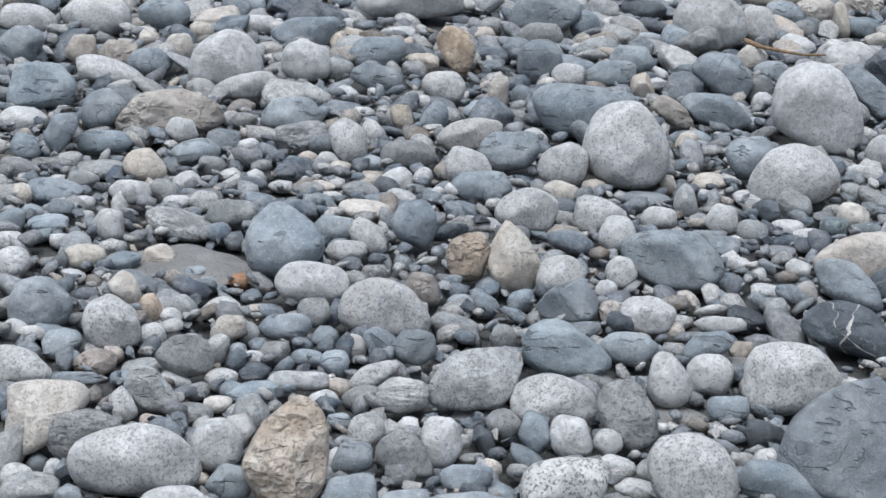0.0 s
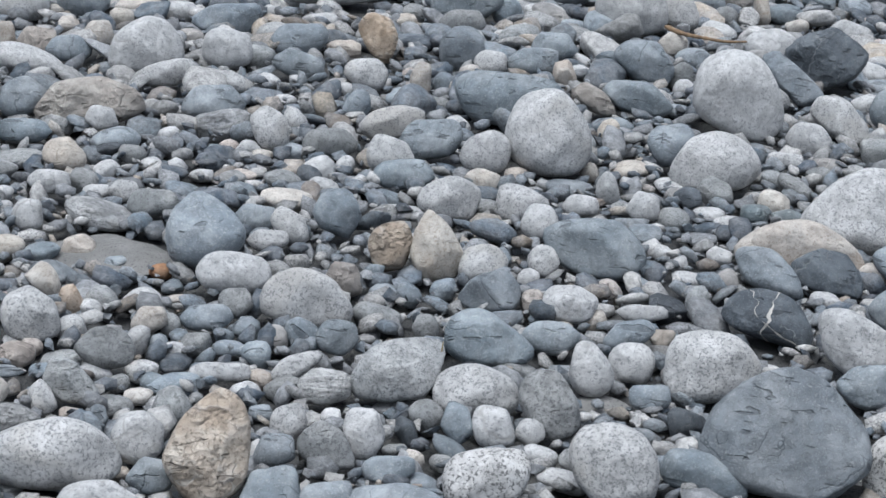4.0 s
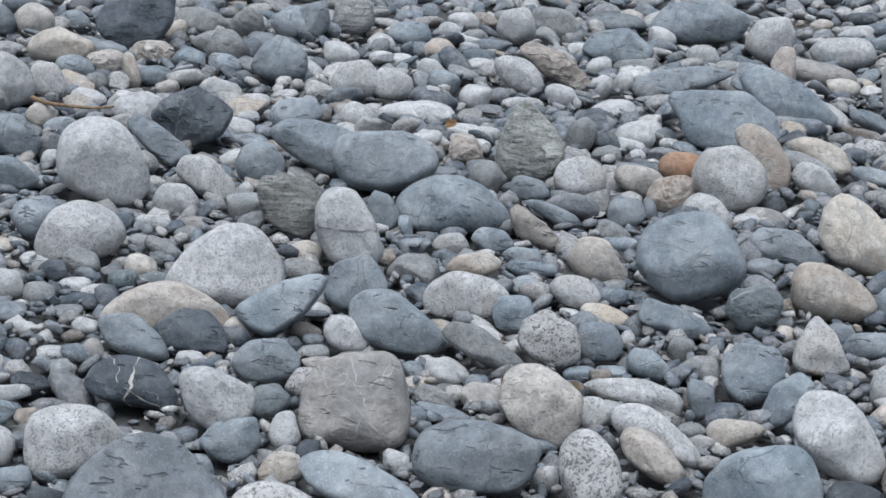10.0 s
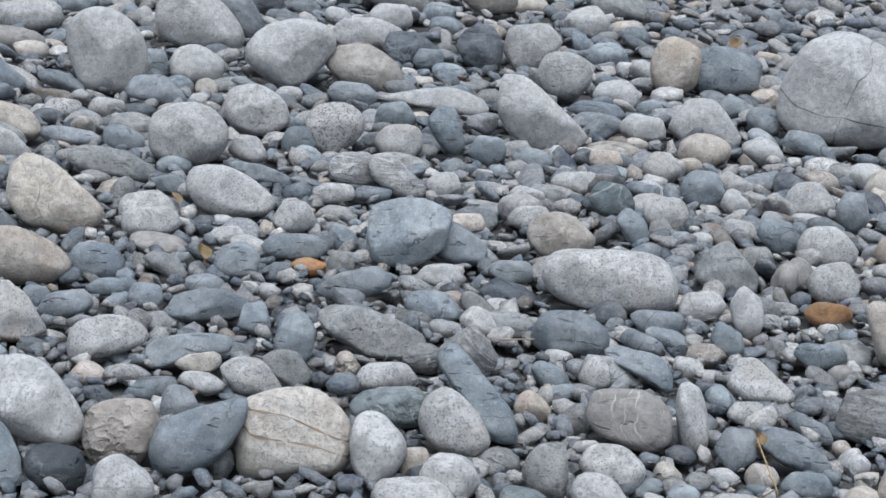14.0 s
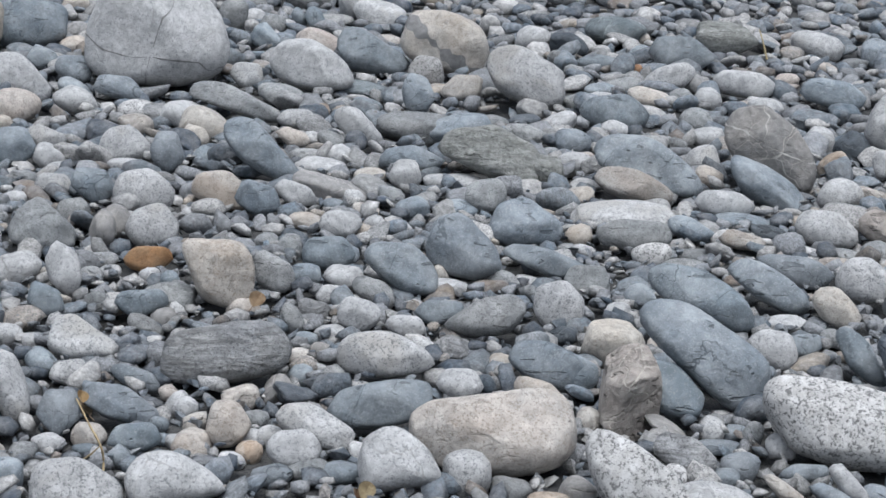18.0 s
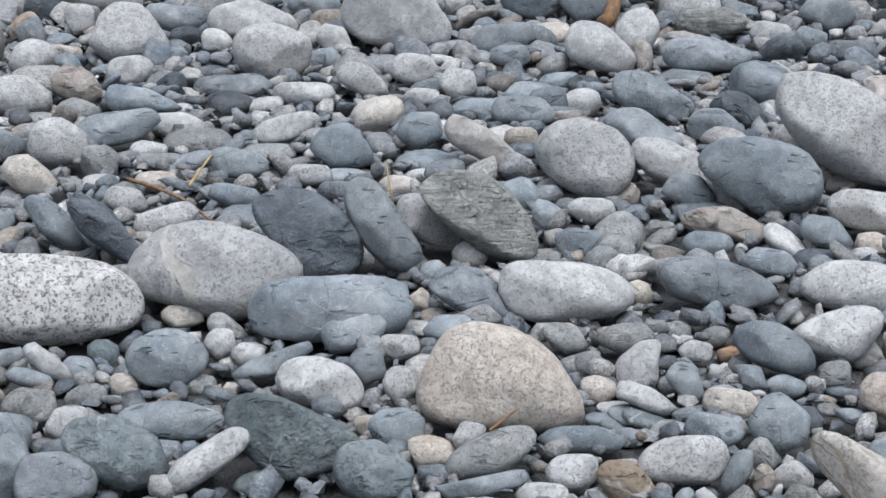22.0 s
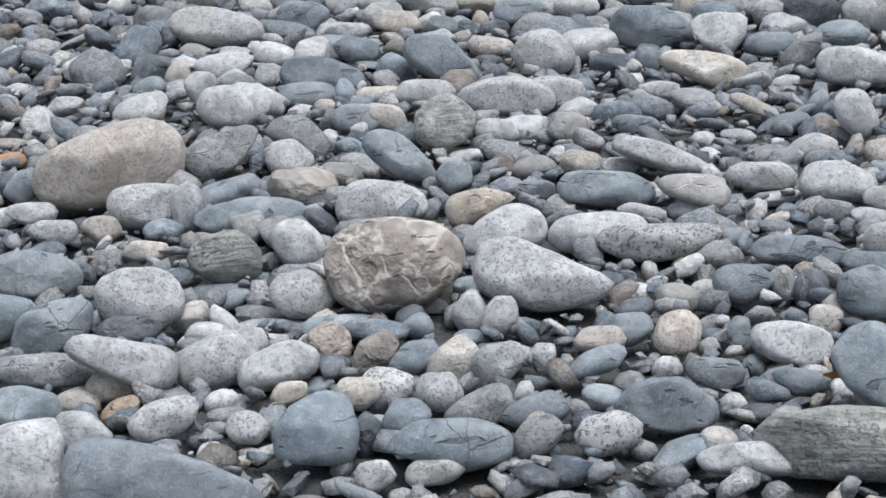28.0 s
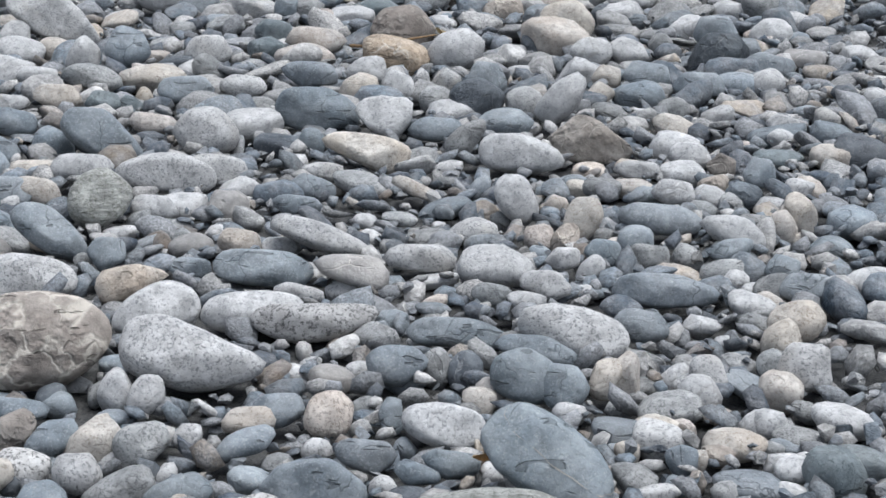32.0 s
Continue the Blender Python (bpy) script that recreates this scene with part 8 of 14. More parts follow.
hewn("slate", 3.409, -2.139, 0.042, 0.028, -127, -25, 1, 9, -143, 44, -90, 33, -35, 35, 40, 36, 97, 30, 154, 35)
hewn("granite", 3.288, -1.983, 0.036, 0.022, -126, -27, 0.9, 7.5, -113, 25, -60, 22, 22, 31, 90, 26, 146, 32, -161, 32)
hewn("slate", 3.267, -1.938, 0.036, 0.024, -126, -27, 0.9, 9, -97, 20, 26, 26, 66, 7, -159, 30, -122, 16)
hewn("tan", 3.043, -2.043, 0.038, 0.019, -131, -28, 0.9, 7.5, -130, 22, -44, 19, 6, 23, 100, 25, 159, 19)
hewn("grey", 2.992, -2.065, 0.047, 0.034, -132, -28, 1.1, 7.5, -133, 51, -68, 25, -31, 27, 85, 41, 107, 32, 153, 41)
hewn("tan", 3.119, -1.785, 0.039, 0.033, -125, -29, 0.85, 7.5, -114, 34, -94, 27, -46, 52, 52, 35, 91, 30, 159, 60)
hewn("green", 3.117, -1.692, 0.04, 0.025, -123, -30, 1, 10, -150, 34, -98, 29, -45, 30, 22, 31, 98, 28, 149, 28)
hewn("tan", 3.062, -1.737, 0.034, 0.022, -125, -30, 1, 7.5, -124, 26, -80, 22, 5, 35, 90, 24, 156, 31)
hewn("granite", 3.859, -1.425, 0.045, 0.027, -111, -25, 0.97, 7.5, -108, 30, -38, 36, 25, 30, 78, 32, 146, 34, -153, 32)
hewn("slate", 3.748, -1.359, 0.039, 0.026, -110, -26, 1.05, 9, -65, 29, 25, 32, 83, 27, 137, 39, -130, 17)
hewn("slate", 3.71, -1.481, 0.042, 0.026, -113, -26, 0.9, 9, -70, 27, 14, 33, 80, 32, 139, 36, -148, 25)
hewn("tan", 3.735, -1.3, 0.037, 0.025, -109, -26, 0.75, 7.5, -98, 25, -61, 29, 21, 38, 85, 23, 142, 37, -153, 38)
hewn("tan", 3.622, -1.297, 0.034, 0.028, -110, -27, 0.9, 7.5, -78, 26, 44, 32, 80, 20, 135, 45, -111, 17)
hewn("granite", 3.544, -1.369, 0.036, 0.023, -112, -27, 0.95, 7.5, -71, 23, 15, 33, 81, 25, 138, 33, -135, 22)
hewn("granite", 3.623, -1.022, 0.068, 0.049, -105, -27, 0.95, 7.5, -100, 63, -55, 59, 4, 64, 57, 50, 71, 53, 151, 70, 178, 65)
hewn("white", 6.196, -3.808, 0.069, 0.051, -123, -12, 0.97, 7.5, -102, 51, -41, 72, 36, 61, 88, 53, 134, 69, -145, 59)
hewn("tan", 6.297, -3.568, 0.051, 0.041, -120, -12, 0.9, 7.5, -86, 38, 33, 42, 67, 30, 133, 59, -135, 46)
hewn("granite", 6.462, -3.528, 0.063, 0.044, -119, -12, 0.97, 7.5, -162, 67, -97, 54, -52, 44, 3, 67, 83, 53, 137, 46)
hewn("slate", 6.636, -3.623, 0.069, 0.066, -119, -11, 0.9, 9, -89, 59, -27, 115, 50, 81, 87, 60, 139, 101, -129, 71)
hewn("white", 5.788, -3.856, 0.044, 0.035, -125, -13, 0.95, 7.5, -89, 32, -7, 65, 78, 32, 129, 44, -138, 45)
hewn("grey", 5.613, -3.923, 0.057, 0.052, -127, -13, 1.1, 7.5, -103, 34, -62, 67, 47, 58, 84, 42, 115, 63, -129, 52)
hewn("slate", 5.187, -4.39, 0.055, 0.05, -133, -13, 0.95, 9, -78, 41, 30, 74, 83, 43, 117, 62, -127, 43)
hewn("slate", 4.71, -4.632, 0.07, 0.047, -139, -13, 0.95, 9, -130, 46, -52, 49, 20, 56, 83, 58, 151, 54)
hewn("granite", 4.94, -4.607, 0.049, 0.025, -137, -13, 0.9, 7.5, -109, 26, 7, 25, 53, 27, 150, 20)
hewn("slate", 4.505, -4.199, 0.047, 0.039, -137, -15, 0.95, 9, -98, 34, -70, 37, 19, 68, 85, 34, 128, 51, -154, 67)
hewn("tan", 4.153, -3.744, 0.048, 0.037, -137, -16, 0.9, 10, -109, 14, -18, 71, 65, 20, 102, 39, -120, 13)
hewn("white", 3.866, -3.78, 0.069, 0.043, -140, -17, 0.95, 7.5, -124, 40, -41, 56, 22, 44, 85, 59, 150, 65, -159, 41)
hewn("tan", 3.849, -3.902, 0.038, 0.021, -141, -17, 0.9, 7.5, -135, 24, -78, 24, 6, 30, 73, 23, 140, 24)
hewn("tan", 3.674, -3.783, 0.063, 0.037, -142, -17, 0.85, 7.5, -100, 53, -35, 36, 15, 47, 91, 53, 157, 44, -173, 47)
hewn("slate", 4.274, -3.485, 0.039, 0.033, -133, -17, 0.95, 9, -79, 24, 36, 47, 81, 25, 119, 43, -127, 31)
hewn("slate", 4.355, -3.604, 0.044, 0.035, -133, -16, 0.9, 9, -86, 31, 18, 53, 71, 27, 123, 40, -127, 36)
hewn("tan", 4.162, -3.209, 0.041, 0.03, -131, -18, 0.85, 7.5, -129, 37, -87, 29, 7, 47, 80, 29, 149, 43)
hewn("granite", 4.028, -3.32, 0.061, 0.057, -134, -18, 0.9, 7.5, -114, 36, -95, 43, -4, 118, 62, 29, 77, 31, 135, 99, -123, 49)
hewn("slate", 4.111, -3.025, 0.037, 0.027, -130, -19, 1, 9, -84, 23, 6, 48, 79, 24, 124, 32, -129, 29)
hewn("slate", 4.284, -2.944, 0.047, 0.03, -127, -18, 0.95, 9, -67, 29, 2, 43, 84, 38, 140, 39, -146, 31)
hewn("granite", 4.449, -3.73, 0.037, 0.028, -134, -16, 0.92, 7.5, -88, 24, -15, 53, 78, 27, 100, 25, -145, 38)
hewn("slate", 3.535, -3.68, 0.044, 0.03, -142, -18, 0.95, 9, -91, 32, 17, 38, 82, 29, 141, 40, -127, 30)
hewn("white", 3.581, -3.596, 0.039, 0.024, -141, -18, 0.95, 7.5, -114, 26, -71, 25, 2, 39, 88, 27, 145, 27)
hewn("grey", 3.541, -3.327, 0.037, 0.026, -139, -20, 0.9, 7.5, -84, 24, 16, 41, 82, 24, 133, 36, -129, 28)
hewn("slate", 3.408, -2.622, 0.043, 0.03, -132, -23, 0.95, 9, -94, 32, -54, 34, 22, 47, 91, 29, 131, 37, -158, 47)
hewn("slate", 3.164, -2.592, 0.041, 0.03, -135, -24, 0.9, 9, -108, 25, -61, 33, 22, 48, 85, 28, 138, 46, -141, 37)
hewn("slate", 3.076, -2.62, 0.033, 0.022, -137, -25, 0.95, 9, -87, 21, 11, 36, 69, 14, 132, 31, -138, 28)
hewn("slate", 3.05, -2.667, 0.037, 0.027, -138, -25, 0.85, 9, -77, 24, 7, 49, 82, 23, 124, 37, -127, 23)
hewn("slate", 3.239, -2.726, 0.046, 0.02, -136, -23, 0.85, 9, -74, 31, 0, 20, 77, 34, 155, 22, -166, 19)
hewn("granite", 3.439, -2.451, 0.036, 0.02, -130, -24, 0.92, 7.5, -140, 22, -62, 19, -5, 26, 81, 26, 148, 21)
hewn("slate", 3.281, -2.298, 0.042, 0.034, -129, -25, 0.85, 9, -116, 41, -83, 29, -39, 48, 50, 43, 105, 24, 134, 34)
hewn("tan", 3.223, -2.241, 0.041, 0.023, -129, -26, 0.75, 7.5, -154, 29, -72, 25, -16, 22, 84, 33, 141, 19)
hewn("slate", 3.746, -2.327, 0.034, 0.032, -124, -22, 1, 9, -84, 22, 34, 54, 81, 22, 117, 43, -115, 22)
hewn("slate", 3.855, -2.044, 0.032, 0.023, -119, -23, 0.95, 9, -94, 21, -9, 41, 67, 19, 117, 24, -133, 24)
hewn("white", 2.923, -2.41, 0.04, 0.036, -136, -27, 0.97, 7.5, -92, 27, -17, 82, 69, 36, 94, 24, 114, 39, -149, 73)
hewn("grey", 2.706, -2.684, 0.038, 0.028, -144, -26, 0.9, 7.5, -116, 24, -67, 28, 35, 35, 93, 28, 147, 41)
hewn("tan", 4.441, -2.263, 0.034, 0.027, -117, -19, 1, 7.5, -114, 25, -88, 22, 16, 46, 78, 22, 136, 39)
hewn("granite", 8.134, -5.264, 0.067, 0.061, -124, -9, 0.95, 7.5, -73, 58, 31, 87, 86, 57, 135, 86, -116, 48)
hewn("slate", 7.562, -4.908, 0.073, 0.067, -124, -9, 0.9, 9, -109, 45, -63, 77, 43, 79, 86, 60, 136, 91)
hewn("granite", 7.357, -5.035, 0.083, 0.08, -126, -9, 0.95, 7.5, -115, 80, -99, 64, -60, 100, 24, 143, 88, 66, 135, 112)
hewn("white", 7.408, -4.752, 0.054, 0.048, -124, -10, 0.92, 7.5, -121, 53, -85, 41, -1, 95, 83, 43, 135, 66)
hewn("white", 6.904, -5.013, 0.056, 0.039, -128, -10, 0.92, 7.5, -78, 39, 7, 56, 78, 42, 143, 51, -142, 46)
hewn("slate", 6.775, -4.27, 0.066, 0.062, -123, -11, 0.95, 9, -99, 49, -68, 66, 50, 64, 84, 50, 137, 97, -141, 89)
hewn("tan", 6.245, -3.966, 0.059, 0.04, -124, -12, 0.95, 7.5, -125, 39, -66, 46, 9, 55, 81, 47, 149, 50)
hewn("white", 6.22, -4.087, 0.065, 0.042, -125, -12, 0.92, 7.5, -135, 43, -54, 43, 4, 57, 89, 54, 142, 45)
hewn("granite", 5.638, -4.393, 0.062, 0.047, -130, -12, 0.95, 7.5, -157, 79, -93, 51, -60, 56, 28, 64, 91, 48, 143, 61)
hewn("tan", 5.512, -4.73, 0.059, 0.054, -133, -12, 0.9, 7.5, -111, 44, -69, 49, 39, 78, 83, 44, 144, 85)
hewn("green", 5.725, -4.742, 0.055, 0.041, -132, -12, 1, 10, -80, 39, 7, 64, 81, 41, 132, 52, -138, 46)
hewn("slate", 6.003, -5.053, 0.062, 0.035, -133, -11, 0.95, 9, -85, 48, -3, 42, 66, 45, 146, 36, -172, 42)
hewn("white", 6.378, -5.975, 0.06, 0.042, -136, -10, 0.9, 7.5, -92, 49, -11, 62, 72, 42, 133, 47, -155, 60)
hewn("granite", 6.815, -6.439, 0.079, 0.059, -136, -9, 0.92, 7.5, -137, 70, -80, 65, 5, 86, 82, 67, 144, 73)
hewn("granite", 6.578, -6.396, 0.075, 0.052, -137, -9, 0.9, 7.5, -137, 64, -92, 64, 12, 59, 70, 53, 144, 57)
hewn("slate", 5.921, -5.914, 0.069, 0.053, -138, -10, 0.9, 10, -92, 57, -9, 81, 72, 46, 133, 60, -150, 73)
hewn("slate", 5.57, -5.756, 0.063, 0.05, -139, -11, 0.8, 9, -103, 43, -46, 68, 59, 35, 112, 57, -159, 72)
hewn("slate", 5.932, -5.459, 0.049, 0.046, -135, -11, 0.95, 9, -115, 44, -82, 34, 9, 94, 88, 38, 126, 57)
hewn("white", 5.253, -6.009, 0.051, 0.042, -143, -11, 0.92, 7.5, -125, 49, -83, 37, 10, 76, 86, 38, 135, 56)
hewn("slate", 4.609, -5.619, 0.074, 0.054, -145, -12, 1, 9, -124, 51, -63, 60, 23, 65, 92, 63, 157, 73)
hewn("white", 4.902, -4.47, 0.06, 0.038, -136, -13, 0.95, 7.5, -137, 41, -99, 42, 5, 47, 67, 37, 151, 46)
hewn("granite", 4.837, -4.604, 0.056, 0.033, -137, -13, 0.9, 7.5, -92, 45, -10, 42, 62, 36, 140, 35, -160, 42)
hewn("slate", 4.457, -5.056, 0.058, 0.044, -143, -13, 0.95, 9, -135, 55, -81, 42, 16, 64, 81, 41, 145, 60)
hewn("tan", 4.553, -4.985, 0.05, 0.031, -142, -13, 0.95, 7.5, -144, 38, -79, 35, 0, 45, 80, 36, 147, 37)
hewn("slate", 4.28, -5.068, 0.053, 0.045, -145, -13, 0.95, 9, -114, 45, -77, 38, 30, 66, 90, 42, 147, 67)
hewn("granite", 4.137, -4.987, 0.042, 0.023, -146, -14, 0.95, 7.5, -106, 22, -11, 31, 68, 25, 150, 23)
hewn("slate", 5.781, -3.581, 0.061, 0.051, -123, -13, 1, 9, -100, 45, -54, 56, 42, 65, 83, 47, 136, 67, -149, 75)
hewn("slate", 5.79, -4.2, 0.079, 0.055, -128, -12, 1.05, 9, -110, 66, -60, 63, 20, 62, 72, 61, 144, 63, -162, 74)
hewn("tan", 5.496, -3.716, 0.052, 0.042, -126, -13, 0.9, 7.5, -75, 41, 25, 62, 84, 40, 134, 61, -121, 34)
hewn("white", 5.582, -3.6, 0.041, 0.036, -124, -14, 0.9, 7.5, -79, 26, 24, 66, 83, 28, 126, 50, -118, 31)
hewn("green", 5.366, -3.778, 0.049, 0.034, -127, -14, 0.9, 10, -133, 38, -80, 34, 14, 45, 79, 34, 145, 45)
hewn("grey", 4.336, -4.13, 0.065, 0.041, -138, -15, 0.9, 7.5, -173, 56, -86, 53, -36, 31, 13, 60, 109, 38, 134, 35)
hewn("white", 3.897, -4.27, 0.038, 0.03, -143, -16, 0.9, 7.5, -83, 24, 12, 59, 85, 24, 121, 37, -124, 33)
hewn("white", 3.853, -4.434, 0.049, 0.036, -145, -15, 0.95, 7.5, -128, 38, -78, 35, 27, 44, 84, 35, 146, 51)
hewn("brown", 3.763, -4.438, 0.044, 0.027, -146, -16, 0.7, 10, -143, 34, -89, 32, -9, 38, 67, 28, 134, 26)
hewn("slate", 3.621, -4.39, 0.055, 0.032, -147, -16, 0.95, 9, -146, 36, -62, 33, 9, 41, 83, 42, 148, 36)
hewn("white", 3.887, -4.9, 0.041, 0.028, -147, -14, 0.92, 7.5, -89, 31, 1, 49, 74, 25, 132, 34, -135, 33)
hewn("white", 3.698, -4.152, 0.046, 0.033, -144, -16, 0.92, 7.5, -124, 37, -84, 33, 16, 48, 81, 30, 145, 44)
hewn("slate", 3.584, -3.941, 0.048, 0.048, -144, -17, 1.05, 9, -93, 33, -44, 79, 63, 55, 90, 38, 129, 80, -121, 51)
hewn("slate", 3.348, -3.87, 0.044, 0.03, -146, -18, 0.95, 9, -129, 33, -62, 23, 1, 51, 97, 27, 125, 29)
hewn("grey", 3.461, -3.733, 0.041, 0.029, -143, -18, 0.9, 7.5, -129, 35, -84, 28, 8, 48, 85, 27, 142, 39)
hewn("slate", 3.288, -3.56, 0.047, 0.049, -144, -19, 1, 9, -126, 76, -97, 37, -83, 35, -30, 97, 72, 43, 91, 37, 145, 92)
hewn("slate", 3.188, -3.833, 0.048, 0.028, -148, -19, 1, 9, -153, 36, -81, 33, -13, 34, 75, 31, 146, 33)
hewn("slate", 3.097, -3.78, 0.044, 0.033, -148, -19, 1, 9, -119, 40, -81, 29, 15, 53, 88, 30, 152, 47)
hewn("slate", 3.201, -3.369, 0.046, 0.034, -143, -20, 0.85, 9, -108, 33, -73, 35, 26, 46, 84, 32, 138, 51, -158, 52)
hewn("tan", 2.992, -3.582, 0.052, 0.038, -148, -20, 0.95, 7.5, -140, 56, -92, 41, -35, 49, 42, 51, 102, 38, 152, 51)
hewn("granite", 3.483, -3.425, 0.045, 0.033, -140, -19, 0.92, 7.5, -66, 33, 35, 43, 90, 34, 148, 52, -121, 28)
hewn("white", 3.468, -3.348, 0.036, 0.024, -140, -20, 0.92, 7.5, -102, 18, -19, 38, 78, 21, 114, 29, -150, 32)
hewn("granite", 2.958, -3.246, 0.047, 0.028, -145, -22, 0.92, 7.5, -107, 33, -44, 34, 24, 30, 92, 38, 162, 37, -153, 32)
hewn("granite", 2.843, -3.373, 0.055, 0.037, -148, -21, 0.92, 7.5, -133, 48, -79, 43, 9, 49, 93, 46, 162, 46)
hewn("granite", 2.784, 3.808, 0.073, 0.061, -33, -20, 0.95, 7.5, -167, 102, -77, 45, -60, 52, 27, 95, 74, 67, 105, 62, 148, 88)
hewn("slate", 2.922, 3.684, 0.059, 0.056, -35, -20, 0.95, 9, -129, 93, -82, 38, -71, 37, 2, 116, 83, 50, 108, 43, 149, 83)
hewn("slate", 2.736, 3.547, 0.042, 0.034, -34, -21, 0.9, 9, -101, 31, -67, 29, 23, 62, 96, 27, 137, 37)
hewn("slate", 2.719, 3.408, 0.054, 0.034, -35, -21, 0.95, 9, -159, 46, -84, 42, -38, 36, 33, 40, 91, 45, 161, 41)
hewn("white", 2.857, 3.515, 0.042, 0.033, -36, -21, 0.92, 7.5, -67, 34, 50, 36, 85, 28, 137, 50, -113, 24)
hewn("tan", 2.922, 3.626, 0.042, 0.033, -35, -20, 0.95, 7.5, -110, 26, -60, 32, 31, 55, 95, 29, 131, 39)
hewn("slate", 5.018, 5.383, 0.073, 0.055, -41, -13, 0.95, 9, -153, 83, -81, 54, -61, 54, 36, 64, 101, 55, 153, 71)
hewn("white", 5.348, 5.553, 0.06, 0.087, -42, -12, 0.9, 7.5, -5, 224, 73, 91, 100, 58, 113, 89, -96, 27)
hewn("granite", 4.757, 5.054, 0.072, 0.058, -41, -13, 0.9, 7.5, -96, 59, -32, 75, 24, 85, 96, 65, 150, 80, -144, 73)
hewn("granite", 4.217, 5.216, 0.065, 0.047, -37, -14, 0.92, 7.5, -117, 40, -56, 60, 26, 57, 86, 52, 156, 63)
hewn("slate", 4.45, 5.234, 0.066, 0.046, -38, -14, 0.8, 9, -100, 53, -46, 55, 24, 56, 90, 56, 152, 59, -154, 59)
hewn("slate", 5.137, 5.774, 0.062, 0.058, -40, -12, 1, 9, -94, 47, -45, 90, 54, 65, 88, 50, 138, 90, -132, 78)
hewn("white", 4.538, 4.566, 0.061, 0.041, -43, -15, 0.9, 7.5, -59, 36, 24, 54, 91, 49, 147, 55, -142, 45)
hewn("slate", 5.001, 4.855, 0.066, 0.046, -44, -13, 0.95, 9, -113, 48, -62, 55, 13, 65, 88, 53, 161, 57)
hewn("granite", 3.456, 4.642, 0.058, 0.051, -34, -16, 0.92, 7.5, -146, 85, -90, 49, -52, 61, 41, 73, 96, 46, 151, 82)
hewn("slate", 3.108, 4.379, 0.062, 0.05, -32, -17, 1, 9, -89, 54, -25, 78, 36, 67, 91, 54, 148, 73, -150, 72)
hewn("grey", 3.699, 5.238, 0.069, 0.071, -33, -15, 1, 7.5, -101, 49, -43, 129, 61, 59, 84, 50, 119, 101, -157, 133)
hewn("granite", 4.969, 3.977, 0.064, 0.051, -49, -15, 0.9, 7.5, -99, 49, -37, 66, 33, 73, 93, 57, 146, 80, -147, 65)
hewn("green", 4.9, 4.151, 0.076, 0.056, -48, -15, 0.95, 10, -110, 60, -56, 63, 32, 63, 85, 60, 150, 76, -153, 72)
hewn("granite", 4.538, 4.165, 0.055, 0.044, -45, -15, 0.9, 7.5, -112, 41, -59, 41, 25, 70, 97, 43, 146, 56)
hewn("white", 3.9, 3.858, 0.048, 0.041, -43, -17, 0.92, 7.5, -103, 31, -55, 48, 40, 58, 98, 37, 146, 56)
hewn("slate", 4.106, 3.792, 0.049, 0.039, -45, -17, 0.95, 9, -76, 35, 22, 64, 92, 35, 132, 53, -124, 37)
hewn("slate", 3.684, 3.643, 0.058, 0.048, -43, -18, 1.05, 9, -103, 41, -63, 58, 36, 58, 86, 43, 143, 73, -137, 58)
hewn("slate", 3.61, 3.884, 0.064, 0.06, -40, -18, 0.9, 12, -120, 80, -79, 41, -58, 52, 55, 78, 104, 39, 130, 55)
hewn("slate", 3.073, 4.091, 0.05, 0.033, -34, -18, 1.05, 9, -128, 38, -75, 35, 10, 47, 85, 36, 155, 42)
hewn("slate", 4.197, 3.064, 0.061, 0.037, -52, -18, 0.9, 9, -141, 41, -73, 48, 15, 42, 68, 33, 162, 43)
hewn("white", 4.364, 3.292, 0.054, 0.044, -51, -17, 0.92, 7.5, -147, 69, -86, 46, -41, 49, 42, 59, 100, 45, 160, 61)
hewn("slate", 4.33, 2.864, 0.052, 0.041, -55, -18, 0.95, 9, -123, 42, -67, 34, 22, 66, 94, 36, 151, 63)
hewn("granite", 3.859, 2.713, 0.042, 0.03, -53, -20, 0.9, 7.5, -112, 31, -59, 25, 29, 46, 97, 31, 156, 41)
hewn("slate", 3.918, 2.568, 0.044, 0.035, -55, -20, 0.9, 9, -93, 30, 31, 39, 73, 23, 143, 58, -127, 28)
granite(-1.241, 6.542, .058, .122, .087, .073, 11)
slate(-1.018, 6.616, .051, .093, .071, .064, 9, -1)
tan(-.837, 6.636, .039, .087, .061, .049, 7, -3, "block")
granite(-1.067, 5.856, .041, .114, .074, .043, 10, 15)
white(-1.229, 5.377, .027, .075, .059, .033, 13, 5)
slate(-1.016, 4.771, .026, .075, .055, .032, 12, 3)
tan(.305, 5.028, .031, .049, .041, .038, -4, 9)
slate(.223, 5.955, .032, .040, .036, .040, -2, 5, "block")
slate(.284, 6.318, .059, .077, .079, .074, -3, -2, "block")
grey(.492, 6.615, .037, .074, .055, .046, -5, -5)
tan(.735, 5.259, .021, .056, .044, .024, -8, -10)
tan(.703, 5.571, .033, .034, .039, .041, -8, -3)
grey(.946, 5.044, .036, .054, .045, .045, -11, 9, "block")
tan(1.102, 5.005, .031, .046, .044, .038, -13, 10)
white(.857, 5.134, .017, .067, .048, .021, -10, 3)
grey(.803, 4.825, .027, .044, .041, .034, -10, 2)
grey(.787, 4.253, .032, .030, .029, .040, -11, 9)
tan(.530, 4.111, .022, .030, .025, .027, -8, -11, "block")
tan(-.200, 3.694, .017, .027, .024, .022, 3, 1)
slate(-.216, 3.796, .025, .033, .031, .031, 3, -9)
slate(-.130, 3.917, .031, .041, .038, .037, 2, 45)
